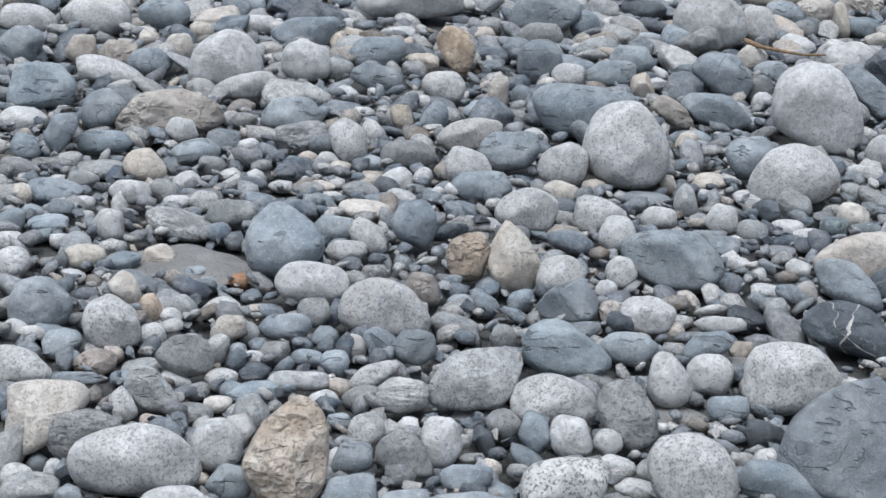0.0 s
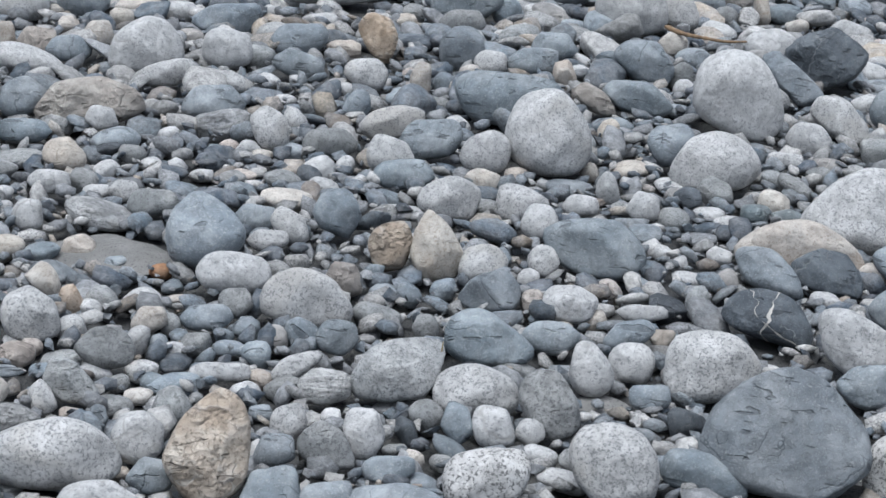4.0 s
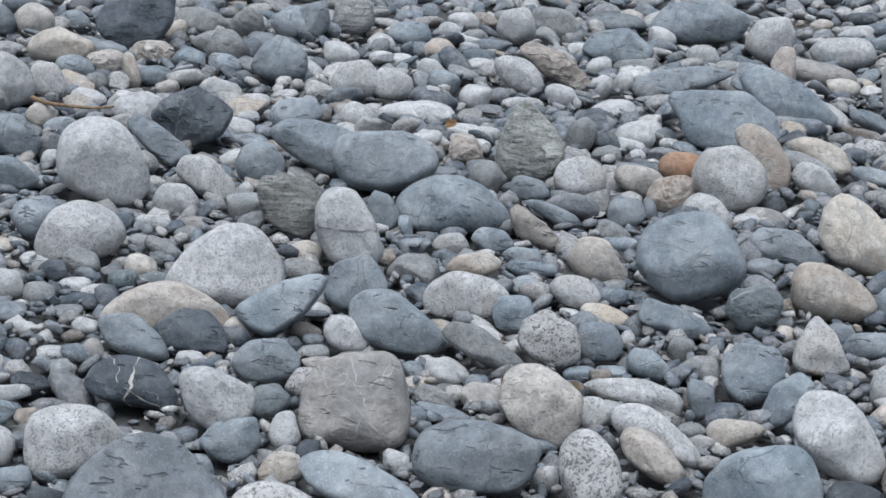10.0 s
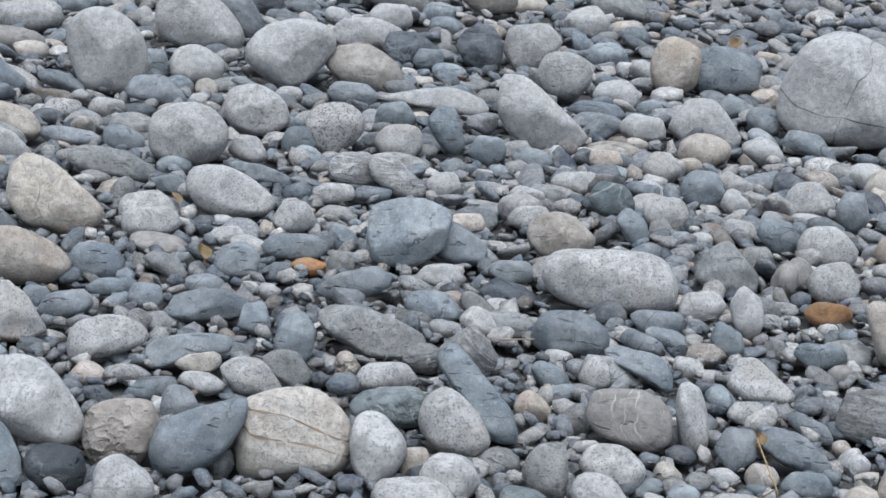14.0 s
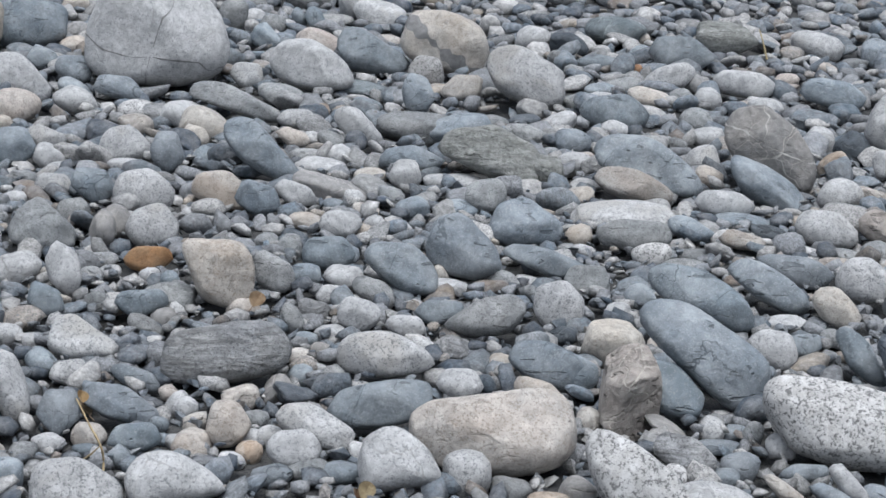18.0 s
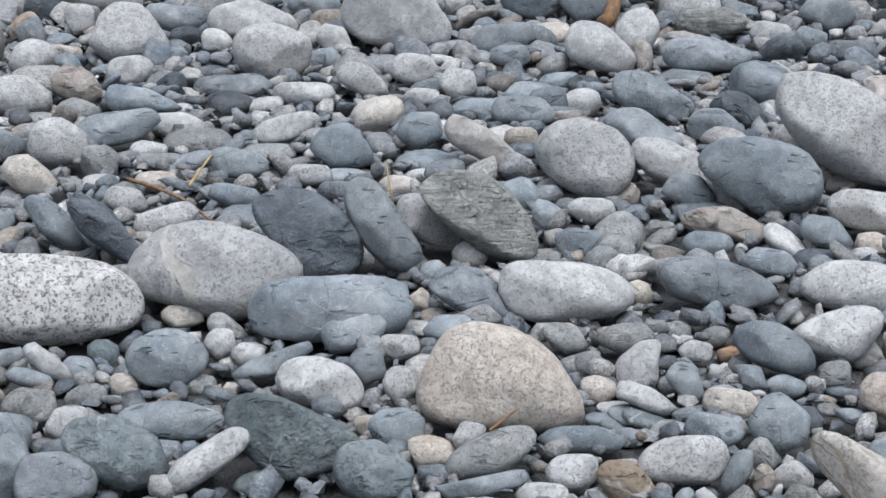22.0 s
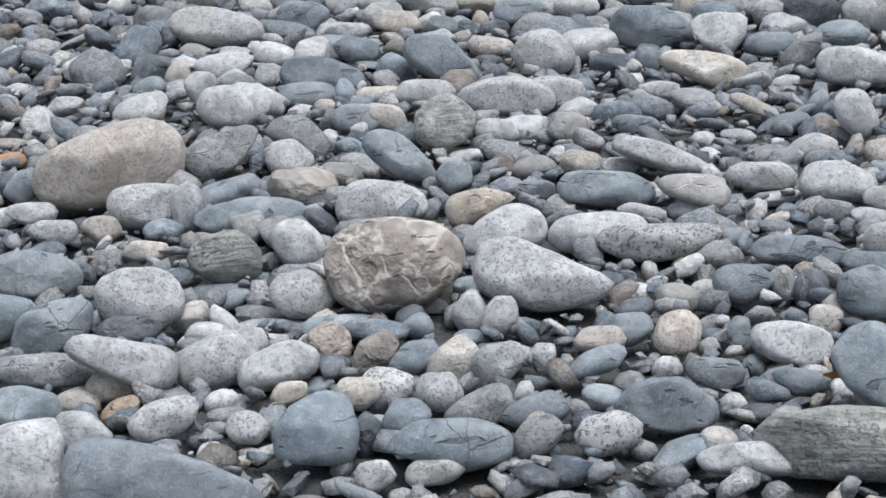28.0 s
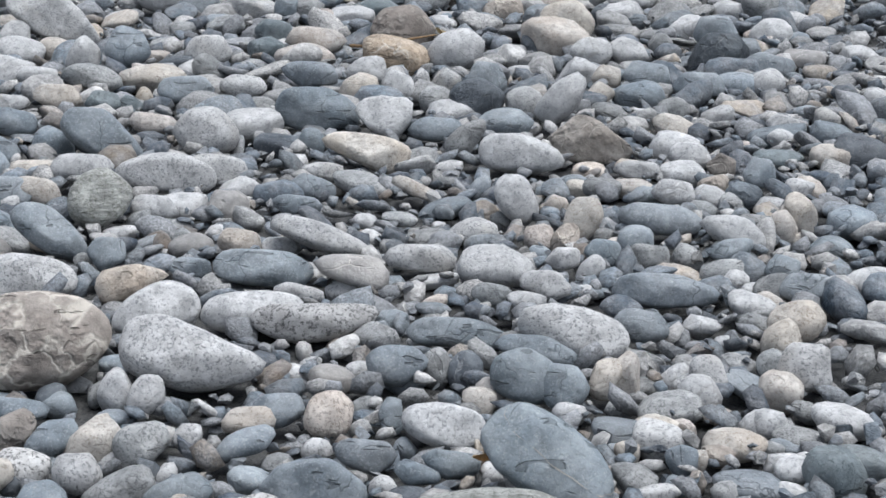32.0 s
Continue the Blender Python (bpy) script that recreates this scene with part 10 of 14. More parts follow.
white(-.903, 4.605, .018, .023, .021, .022, 11, 10)
grey(-.961, 4.879, .022, .042, .034, .027, 11, 10)
grey(-1.039, 5.067, .016, .040, .030, .020, 11, -7)
grey(-1.097, 5.012, .016, .035, .025, .020, 12, 3, "block")
grey(-1.139, 4.927, .025, .054, .040, .030, 13, 7)
grey(-.945, 4.996, .017, .078, .053, .020, 11, -4)
grey(-.887, 5.312, .021, .050, .035, .026, 9, 3)
white(-1.054, 4.413, .018, .042, .030, .022, 13, -2)
green(-.994, 4.467, .013, .039, .031, .015, 12, -11)
granite(-.921, 4.451, .014, .039, .028, .017, 12, -1)
banded(-.658, 4.582, .027, .092, .064, .030, 8, 10)
tan(-.621, 4.571, .018, .037, .028, .023, 8, -2)
tan(-.211, 4.794, .023, .069, .048, .028, 2, 5)
white(-.913, 3.873, .020, .034, .026, .024, 13, 15)
slate(-.840, 3.874, .016, .038, .027, .019, 12, 10)
slate(-.771, 3.742, .018, .027, .024, .022, 11, 10, "block")
brown(-.712, 3.732, .021, .046, .038, .026, 11, -8)
pink(-.685, 3.789, .016, .024, .023, .019, 10, 10)
white(-.854, 4.217, .013, .030, .021, .016, 11, 11)
slate(-.760, 4.315, .019, .048, .039, .023, 10, -7)
slate(-.694, 4.187, .023, .060, .039, .020, 9, 22, "block")
tan(-.682, 4.374, .021, .042, .035, .026, 9, -10, "sharp")
pink(-.805, 4.033, .014, .025, .019, .017, 11, -5)
grey(-.799, 3.974, .011, .026, .021, .013, 11, -11)
granite(-.621, 3.872, .024, .036, .030, .029, 9, -20)
white(-.596, 4.010, .016, .026, .021, .020, 8, 10, "block")
grey(-.574, 4.049, .025, .038, .033, .025, 8, 38)
slate(-.584, 4.308, .010, .028, .022, .012, 7, -8, "sharp")
grey(-.552, 4.220, .011, .047, .030, .013, 7, 5)
orange(-.472, 4.265, .014, .028, .023, .017, 6, 2)
slate(-.436, 4.177, .012, .026, .020, .014, 6, -7, "sharp")
tan(-.415, 4.113, .010, .031, .020, .012, 5, 2, "sharp")
grey(-.415, 3.937, .022, .026, .025, .028, 6, -3, "block")
slate(-.429, 3.848, .016, .022, .020, .020, 6, -5)
white(-.389, 3.814, .016, .025, .024, .019, 6, 10)
grey(-.349, 3.842, .021, .035, .029, .026, 5, -7, "block")
slate(-.295, 3.914, .014, .023, .021, .018, 4, 8)
slate(-.278, 3.855, .012, .038, .024, .015, 4, 1)
veined(-.187, 3.890, .025, .033, .029, .031, 2, 4)
grey(-.151, 3.661, .020, .042, .035, .022, 2, -20)
white(-.224, 3.631, .018, .033, .028, .020, 3, 20)
white(-.048, 3.539, .016, .024, .022, .020, 0, 9, "sharp")
slate(-.189, 3.545, .014, .026, .022, .018, 3, -1, "block")
grey(-.324, 3.595, .011, .018, .015, .014, 5, 3, "block")
grey(-.478, 3.531, .014, .040, .032, .018, 7, -1)
slate(-.496, 3.445, .023, .021, .023, .029, 8, 6, "sharp")
pink(-.552, 3.484, .013, .026, .019, .016, 9, 3)
granite(-.615, 3.511, .030, .029, .028, .038, 10, -4, "sharp")
white(-.535, 3.680, .017, .036, .029, .019, 8, 20)
grey(-.484, 3.637, .015, .024, .021, .019, 7, 6)
granite(-.445, 3.691, .019, .036, .033, .024, 7, -1)
slate(-.416, 3.645, .017, .028, .025, .021, 6, 2)
tan(-.437, 3.582, .014, .030, .022, .017, 7, 3)
slate(-.642, 3.678, .012, .030, .025, .015, 10, -1)
grey(-.617, 3.743, .011, .043, .032, .012, 9, -9, "block")
slate(-.734, 3.272, .014, .022, .017, .018, 12, -2)
white(-.696, 3.244, .017, .020, .020, .021, 12, 6)
white(-.756, 3.207, .019, .032, .028, .024, 13, 5)
grey(-.624, 3.170, .010, .037, .024, .011, 11, -9, "block")
tan(-.431, 3.258, .010, .024, .018, .012, 7, -10)
dark(.131, 6.510, .021, .074, .051, .026, -1, 2)
grey(.128, 6.879, .031, .051, .043, .038, -1, 1)
tan(.098, 6.781, .023, .046, .040, .029, -1, -8)
white(.322, 6.560, .034, .055, .044, .043, -3, 3)
pink(.107, 6.074, .022, .022, .022, .027, -1, 4, "block")
tan(.304, 6.138, .026, .039, .031, .033, -3, 1)
slate(.089, 5.791, .025, .052, .040, .030, -1, 10, "block")
grey(.194, 5.779, .020, .045, .034, .025, -2, 2, "block")
white(.249, 5.549, .025, .044, .038, .031, -3, -5)
slate(.468, 6.949, .045, .054, .057, .056, -4, 4)
veined(.622, 6.931, .040, .076, .056, .047, -5, 15)
dark(.713, 7.299, .033, .088, .059, .040, -6, -9)
white(.521, 6.933, .021, .043, .031, .026, -5, 10, "sharp")
slate(.704, 6.900, .022, .064, .043, .027, -6, 4)
grey(.710, 6.735, .026, .062, .051, .032, -6, 6)
slate(.790, 6.783, .041, .048, .051, .051, -7, -7, "sharp")
tan(.614, 6.130, .042, .040, .042, .053, -6, -11, "sharp")
white(.686, 6.430, .019, .044, .030, .024, -6, 8, "block")
white(.686, 6.263, .022, .039, .029, .027, -7, 0, "block")
slate(.785, 6.435, .026, .040, .036, .032, -7, -1, "block")
grey(1.007, 6.252, .037, .052, .044, .045, -9, -20)
white(1.009, 6.122, .028, .039, .038, .034, -10)
slate(.952, 5.892, .019, .043, .031, .024, -10, 6, "block")
slate(.760, 5.679, .020, .041, .029, .023, -8, 15, "block")
slate(1.092, 6.523, .031, .062, .050, .036, -10, -15)
grey(1.303, 7.165, .032, .051, .045, .040, -11, -3)
white(1.248, 6.969, .027, .064, .048, .034, -10, 6)
tan(1.451, 7.217, .063, .079, .054, .035, -12, 85)
brown(1.382, 7.426, .048, .079, .068, .059, -11, -7, "block")
slate(1.553, 7.273, .035, .077, .064, .042, -12, 11)
slate(1.145, 5.558, .015, .032, .028, .019, -12, 4, "block")
grey(1.156, 5.215, .025, .057, .041, .025, -13, 22, "block")
grey(1.071, 5.081, .016, .033, .027, .021, -12, -4, "block")
green(1.130, 4.943, .018, .047, .035, .022, -13, -1)
green(1.031, 4.902, .026, .036, .035, .033, -12, 8)
granite(.956, 4.848, .019, .045, .031, .024, -12, -4)
white(.907, 4.904, .019, .045, .034, .024, -11, 4)
grey(.644, 4.994, .041, .052, .044, .032, -8, 75)
white(.717, 5.122, .019, .030, .023, .023, -8, 9, "block")
grey(.671, 4.911, .020, .032, .027, .025, -8, 10)
tan(.614, 5.200, .023, .028, .025, .029, -7, -5)
tan(.404, 5.134, .021, .033, .029, .026, -5, 6)
grey(.487, 5.073, .015, .034, .027, .019, -6, 2, "sharp")
slate(.548, 5.062, .018, .071, .049, .022, -7, 5)
slate(.054, 4.883, .015, .046, .034, .018, -1, 7, "block")
grey(.315, 4.857, .018, .034, .029, .023, -4, -9, "block")
white(.092, 4.799, .011, .057, .040, .014, -1, -2)
slate(.676, 4.807, .013, .031, .021, .016, -8, -1, "sharp")
slate(.108, 4.196, .025, .033, .027, .024, -2, 60)
slate(.050, 4.221, .016, .037, .029, .019, -1, 7)
slate(.025, 4.327, .021, .025, .023, .026, -1, -1, "sharp")
slate(.187, 4.248, .021, .032, .027, .026, -3, -10, "sharp")
white(.391, 4.341, .023, .028, .029, .028, -6, -6)
brown(.391, 4.167, .030, .038, .035, .029, -6, 80)
slate(.668, 4.359, .021, .051, .033, .011, -9, 28)
brown(.584, 4.294, .026, .035, .030, .024, -8, 60)
white(.748, 4.592, .018, .027, .021, .022, -10, 7)
white(.781, 4.525, .019, .022, .021, .024, -10, 8)
white(.790, 4.443, .013, .040, .031, .016, -11, 2)
veined(.875, 4.388, .028, .035, .035, .033, -12, 60)
grey(.903, 4.345, .018, .022, .021, .023, -12, 6, "sharp")
dark(.713, 4.192, .026, .056, .047, .032, -10, 8, "sharp")
brown(.678, 4.037, .020, .029, .025, .025, -10, -5, "sharp")
white(.902, 3.916, .012, .030, .020, .015, -14)
dark(.664, 3.578, .036, .048, .046, .038, -11, 60, "sharp")
grey(.336, 3.814, .019, .044, .033, .022, -6, 15)
white(.357, 3.421, .018, .039, .027, .022, -6, 5)
dark(.102, 3.468, .026, .036, .029, .022, -2, 55, "sharp")
slate(.186, 3.418, .023, .045, .032, .015, -4, 35)
tan(.115, 3.372, .018, .021, .021, .023, -2, -9)
grey(.170, 3.377, .013, .026, .021, .016, -3, 9, "sharp")
grey(.078, 3.429, .009, .025, .019, .011, -2, -9)
slate(.126, 3.288, .012, .040, .026, .015, -3, 6, "block")
white(.395, 3.335, .016, .052, .038, .018, -7, 10)
grey(.421, 3.405, .019, .028, .026, .023, -8, 7)
white(.082, 3.620, .009, .053, .027, .010, -2, -5)
grey(.610, 3.503, .010, .034, .025, .012, -10, -3, "block")
grey(1.915, 7.628, .064, .090, .088, .080, -14, -6)
white(2.195, 7.347, .035, .052, .046, .042, -16, 20, "block")
white(2.392, 7.612, .045, .077, .064, .056, -17, 5)
white(2.649, 7.880, .037, .063, .057, .045, -18, 10)
white(2.583, 7.658, .025, .054, .045, .031, -18)
white(2.651, 7.548, .030, .072, .060, .038, -19, 1)
pink(2.870, 7.748, .040, .069, .061, .050, -20, -2)
slate(2.809, 7.550, .034, .051, .046, .039, -20, 30, "sharp")
white(2.710, 7.376, .039, .059, .045, .043, -20, 35)
grey(2.838, 7.327, .028, .071, .050, .035, -21, 5, "block")
slate(3.158, 7.880, .028, .093, .061, .034, -22, -5)
white(2.574, 6.994, .027, .050, .039, .034, -20, -6)
white(3.090, 8.014, .024, .077, .053, .030, -21, 4)
white(2.981, 7.525, .025, .072, .047, .031, -21, -5)
granite(2.173, 6.590, .043, .067, .054, .054, -18, 11)
slate(2.364, 6.513, .029, .063, .043, .034, -20, 15)
white(2.376, 6.293, .029, .075, .049, .027, -20, 20)
white(2.540, 6.419, .026, .077, .057, .032, -21, 5)
brown(2.402, 6.057, .048, .063, .064, .060, -21, 5, "sharp")
grey(2.372, 5.760, .045, .057, .055, .056, -22, -7)
grey(1.785, 5.902, .021, .050, .041, .026, -16, 10)
white(1.690, 6.475, .036, .072, .056, .043, -14, -15)
granite(1.862, 6.870, .030, .048, .040, .037, -15, -11, "sharp")
slate(1.706, 6.333, .021, .070, .052, .026, -15, 2, "block")
white(1.601, 6.094, .028, .049, .045, .035, -14, -8)
white(1.552, 5.716, .026, .036, .028, .026, -15, -50, "block")
grey(1.505, 5.480, .040, .065, .053, .050, -15, 0, "slab")
veined(1.338, 5.400, .022, .052, .038, .027, -13, 5)
grey(1.416, 5.385, .018, .035, .027, .022, -14, 7, "sharp")
grey(1.289, 5.311, .022, .038, .034, .027, -13, -2, "block")
grey(1.194, 5.170, .028, .060, .045, .024, -13, 28)
green(1.041, 4.946, .020, .040, .029, .026, -11, 1, "block")
tan(1.591, 5.084, .031, .050, .045, .038, -17, 7)
slate(1.937, 5.150, .022, .051, .036, .027, -20, -8, "block")
slate(1.943, 5.269, .036, .045, .034, .021, -20, 80)
grey(1.537, 4.943, .028, .060, .045, .035, -17, 7)
white(1.514, 4.639, .020, .031, .029, .024, -18, -3)
tan(1.438, 4.512, .017, .043, .030, .020, -17, 9)
dark(1.375, 4.371, .024, .021, .026, .030, -17, -9, "block")
grey(1.415, 4.342, .019, .041, .032, .024, -18, -9, "block")
veined(1.413, 4.280, .015, .044, .030, .018, -18, -3, "block")
tan(1.263, 4.511, .028, .040, .034, .035, -15, -3)
white(1.107, 4.331, .019, .040, .032, .023, -14, 10)
white(1.904, 4.436, .018, .052, .035, .015, -23, 20)
white(1.679, 4.257, .016, .025, .020, .020, -21, -6)
slate(1.628, 4.189, .020, .029, .028, .026, -21, -1, "sharp")
grey(1.671, 4.066, .017, .028, .026, .020, -22, 25)
banded(1.619, 3.993, .027, .055, .039, .027, -22, 25)
slate(1.622, 3.938, .016, .068, .037, .014, -22, 12)
veined(1.739, 4.003, .024, .057, .044, .030, -23, 9, "block")
slate(1.546, 3.869, .015, .024, .019, .019, -21, 10, "block")
pink(1.465, 3.495, .020, .036, .028, .025, -22, 10)
grey(1.157, 3.759, .013, .034, .025, .016, -17, 3)
white(3.182, 8.333, .039, .076, .059, .049, -20, -5)
brown(3.309, 8.413, .033, .069, .057, .041, -21, 2)
grey(3.116, 8.024, .034, .058, .048, .042, -20, -8, "block")
white(3.048, 8.140, .039, .054, .048, .048, -20, -10, "block")
white(3.036, 7.831, .025, .047, .036, .031, -20, 6)
grey(3.598, 8.039, .039, .059, .056, .048, -23, -7)
grey(3.488, 8.040, .037, .067, .056, .042, -23, 20)
white(3.532, 7.788, .032, .052, .040, .039, -24, -8, "block")
tan(4.112, 8.507, .034, .063, .046, .040, -25, 15)
white(4.021, 7.986, .047, .070, .064, .054, -26, 30)
white(3.489, 7.451, .036, .058, .054, .045, -24, -8)
grey(3.658, 7.450, .036, .094, .065, .039, -25, -15)
grey(3.492, 6.828, .031, .063, .045, .037, -26, -15)
white(3.099, 6.901, .045, .073, .062, .048, -23, 30)
granite(2.883, 6.827, .028, .061, .050, .033, -22, -10)
granite(2.609, 6.389, .027, .047, .040, .034, -21, -7, "block")
white(2.528, 6.466, .021, .064, .043, .025, -20, 10)
brown(2.456, 6.202, .038, .056, .051, .048, -21, -9, "sharp")
white(2.509, 6.200, .027, .042, .036, .033, -21, 9)
slate(2.993, 6.630, .023, .045, .035, .029, -23, -8)
grey(3.143, 6.574, .023, .049, .035, .029, -25, 5, "block")
white(3.205, 6.376, .035, .082, .060, .043, -26, -5)
slate(3.270, 6.331, .027, .065, .049, .034, -26, 4)
white(3.097, 6.230, .023, .063, .049, .028, -25, 2)
white(3.062, 6.078, .024, .034, .030, .029, -26)
white(3.077, 5.988, .018, .032, .024, .023, -26, -2, "block")
white(3.179, 6.139, .017, .043, .031, .021, -26, -5)
grey(2.957, 6.111, .025, .056, .042, .031, -25, 3, "block")
grey(2.398, 5.797, .045, .064, .057, .051, -21, 40)
grey(2.389, 5.573, .027, .038, .034, .034, -22, -1, "sharp")
slate(2.580, 5.458, .031, .056, .047, .039, -24, -3)
grey(2.598, 5.206, .028, .059, .041, .032, -25, 15)
slate(2.593, 5.120, .020, .044, .036, .024, -26, 9)
white(2.418, 5.151, .023, .038, .032, .028, -24, 1)
tan(2.503, 5.132, .017, .061, .041, .021, -25, 3)
white(3.094, 5.293, .024, .047, .037, .030, -29, -5)
slate(2.136, 4.749, .026, .046, .040, .032, -23, 5)
grey(2.384, 4.727, .020, .043, .032, .024, -26, -11)
grey(2.527, 4.894, .017, .031, .026, .020, -26, -20, "sharp")
white(2.195, 4.556, .012, .035, .027, .014, -24, 6)
dark(2.173, 4.670, .017, .033, .025, .021, -24, 8)
granite(1.941, 4.318, .018, .030, .024, .023, -23, 5, "block")
white(1.907, 4.460, .025, .055, .039, .012, -22, 32)
white(2.264, 4.338, .020, .022, .021, .025, -26, 0, "block")
grey(2.359, 4.217, .030, .035, .030, .037, -28, 8, "block")
grey(2.347, 4.107, .026, .060, .044, .025, -28, -22)
white(2.493, 4.306, .016, .027, .021, .020, -29, 10, "block")
grey(2.351, 4.029, .034, .043, .037, .025, -29, 80)
slate(2.127, 4.128, .014, .047, .030, .017, -26, -5, "block")
slate(2.044, 4.130, .016, .044, .029, .019, -25, -7)
grey(2.170, 3.751, .016, .037, .030, .020, -29, -4)
grey(1.955, 3.796, .013, .024, .019, .016, -26, -11, "block")
white(1.724, 4.175, .023, .050, .040, .027, -21, 15)
granite(1.680, 4.045, .019, .031, .023, .023, -21, 20, "sharp")
white(1.495, 3.504, .015, .029, .026, .019, -21, -6, "block")
tan(5.096, 8.406, .029, .059, .048, .035, -30, -9)
white(5.140, 8.148, .038, .091, .070, .045, -31, -11)
slate(5.177, 7.889, .047, .097, .078, .059, -32, -2)
grey(5.445, 8.279, .051, .088, .067, .062, -32, -11)
grey(5.439, 7.973, .037, .064, .057, .046, -33, 0, "sharp")
granite(5.606, 8.029, .036, .065, .055, .044, -33, 8)
white(5.313, 7.538, .042, .045, .044, .053, -34, 5, "block")
slate(5.356, 7.723, .032, .057, .046, .039, -33, -10, "sharp")
white(5.996, 8.124, .027, .061, .050, .033, -35, 5)
slate(6.116, 7.943, .036, .089, .071, .044, -36, -7)
dark(6.021, 7.525, .062, .088, .078, .075, -37, 20)
grey(6.588, 8.090, .040, .069, .061, .050, -38, 3, "sharp")
slate(6.225, 7.514, .037, .087, .069, .046, -38, 1)
tan(4.437, 7.038, .036, .074, .054, .045, -30, -1)
tan(4.309, 7.066, .026, .038, .031, .033, -29, 11, "block")
granite(4.094, 6.496, .048, .106, .066, .038, -30, 28)
slate(4.218, 6.402, .051, .106, .071, .035, -31, 32, "block")
grey(4.807, 6.216, .030, .093, .056, .029, -36, -15)
grey(3.965, 6.224, .028, .049, .043, .035, -30, -6, "sharp")
grey(3.979, 5.864, .038, .074, .055, .045, -32, 15)
dark(4.260, 5.990, .025, .089, .065, .031, -33, 5)
slate(3.950, 5.573, .045, .071, .055, .050, -33, 30)
white(4.586, 6.033, .026, .039, .035, .032, -35, -6)
white(4.971, 5.979, .030, .058, .044, .037, -38, -9)
grey(4.780, 5.600, .032, .066, .052, .039, -39, -6)
slate(4.444, 5.160, .030, .057, .044, .035, -39, 20)
grey(3.596, 5.016, .039, .045, .045, .049, -33, -10)
white(3.726, 4.664, .019, .037, .027, .023, -36, 7)
dark(3.242, 5.415, .032, .057, .044, .040, -28, -7)
slate(3.393, 5.424, .025, .035, .029, .031, -30, 2, "sharp")
veined(3.166, 5.289, .031, .075, .051, .038, -28, 5)
dark(3.253, 5.151, .024, .037, .030, .030, -30, -5)
white(6.254, 7.271, .041, .069, .057, .046, -39, 28)
grey(6.784, 7.469, .076, .196, .130, .083, -41, 15)
white(7.158, 7.518, .040, .062, .049, .050, -42, 6, "sharp")
slate(6.819, 7.175, .042, .085, .072, .053, -42, 1, "block")
grey(6.259, 6.493, .028, .054, .044, .035, -43, -5)
slate(5.910, 6.079, .032, .075, .061, .040, -43, 5)
tan(5.648, 5.976, .026, .064, .042, .032, -42, -8)
grey(5.790, 5.818, .025, .084, .051, .028, -43, -10)
grey(5.039, 5.882, .026, .062, .043, .032, -39, 4)
tan(5.184, 5.435, .029, .039, .038, .036, -42, 6, "block")
grey(4.854, 5.018, .030, .042, .037, .038, -42, 4, "block")
grey(4.695, 4.893, .029, .060, .051, .036, -42, 9)
grey(4.864, 4.862, .023, .047, .039, .028, -43, 9, "sharp")
white(4.887, 4.749, .015, .058, .039, .019, -44, 1)
grey(4.736, 4.618, .018, .087, .052, .021, -44, -7)
slate(4.974, 4.763, .018, .045, .031, .022, -45, 2)
white(5.262, 4.767, .033, .044, .039, .034, -46, 60)
white(4.968, 4.602, .024, .054, .044, .029, -46, 5)
grey(4.606, 4.419, .017, .084, .049, .020, -44, 5)
brown(4.929, 4.412, .022, .083, .054, .027, -46, 5)
white(6.768, 5.823, .031, .065, .046, .039, -48, -3)
slate(6.833, 6.028, .050, .097, .072, .061, -47, -9, "block")
grey(7.231, 6.408, .030, .057, .047, .037, -47, -7, "sharp")
tan(7.522, 6.557, .036, .087, .067, .043, -48, -10)
tan(7.445, 7.181, .042, .111, .081, .051, -45, -5)
white(7.910, 7.582, .059, .108, .076, .065, -45, 25)
dark(8.303, 7.756, .038, .067, .050, .047, -46, -8, "block")
grey(7.753, 6.824, .080, .153, .124, .084, -48, 25)
tan(5.735, 4.815, .023, .048, .034, .028, -49, 5)
slate(5.338, 4.521, .023, .051, .039, .028, -48, 4)
grey(4.110, 4.589, .017, .064, .047, .022, -40, 1)
brown(2.828, 4.509, .024, .025, .028, .030, -29, -4, "block")
slate(2.864, 4.276, .027, .039, .031, .033, -31, 5, "sharp")
grey(2.938, 4.150, .026, .031, .031, .033, -32)
slate(3.028, 4.139, .025, .039, .035, .031, -33, -7)
veined(3.410, 4.531, .025, .086, .065, .030, -34, 5)
white(3.633, 4.401, .026, .055, .045, .032, -37, 10)
slate(3.313, 4.161, .025, .056, .044, .031, -36, -1)
grey(3.036, 3.986, .021, .068, .047, .026, -34, -1)
white(3.421, 4.104, .017, .027, .022, .021, -37, -6)
white(3.452, 4.053, .018, .034, .026, .023, -38, -1, "sharp")
slate(3.565, 4.168, .024, .043, .032, .030, -38, -10, "block")
dark(3.351, 3.864, .020, .030, .024, .025, -38, -1, "block")
dark(2.678, 3.977, .019, .037, .026, .023, -31, -2)
slate(2.806, 3.778, .024, .037, .029, .022, -33, 40)
white(3.174, 3.717, .016, .030, .024, .021, -38, -4, "sharp")
dark(2.641, 3.618, .019, .041, .031, .022, -33, 15)
slate(2.926, 3.493, .014, .042, .032, .017, -37, 3)
white(2.372, 3.464, .019, .021, .019, .024, -31, 4)
grey(2.643, 3.135, .028, .028, .030, .035, -37, -8, "block")
slate(3.905, 4.298, .035, .052, .047, .040, -40, 30, "block")
grey(3.824, 4.211, .017, .043, .034, .021, -40, 7)
grey(3.840, 3.886, .022, .057, .043, .024, -42, 15)
dark(4.007, 3.675, .032, .092, .057, .029, -45, 18, "sharp")
grey(3.834, 3.624, .035, .064, .043, .030, -44, 35)
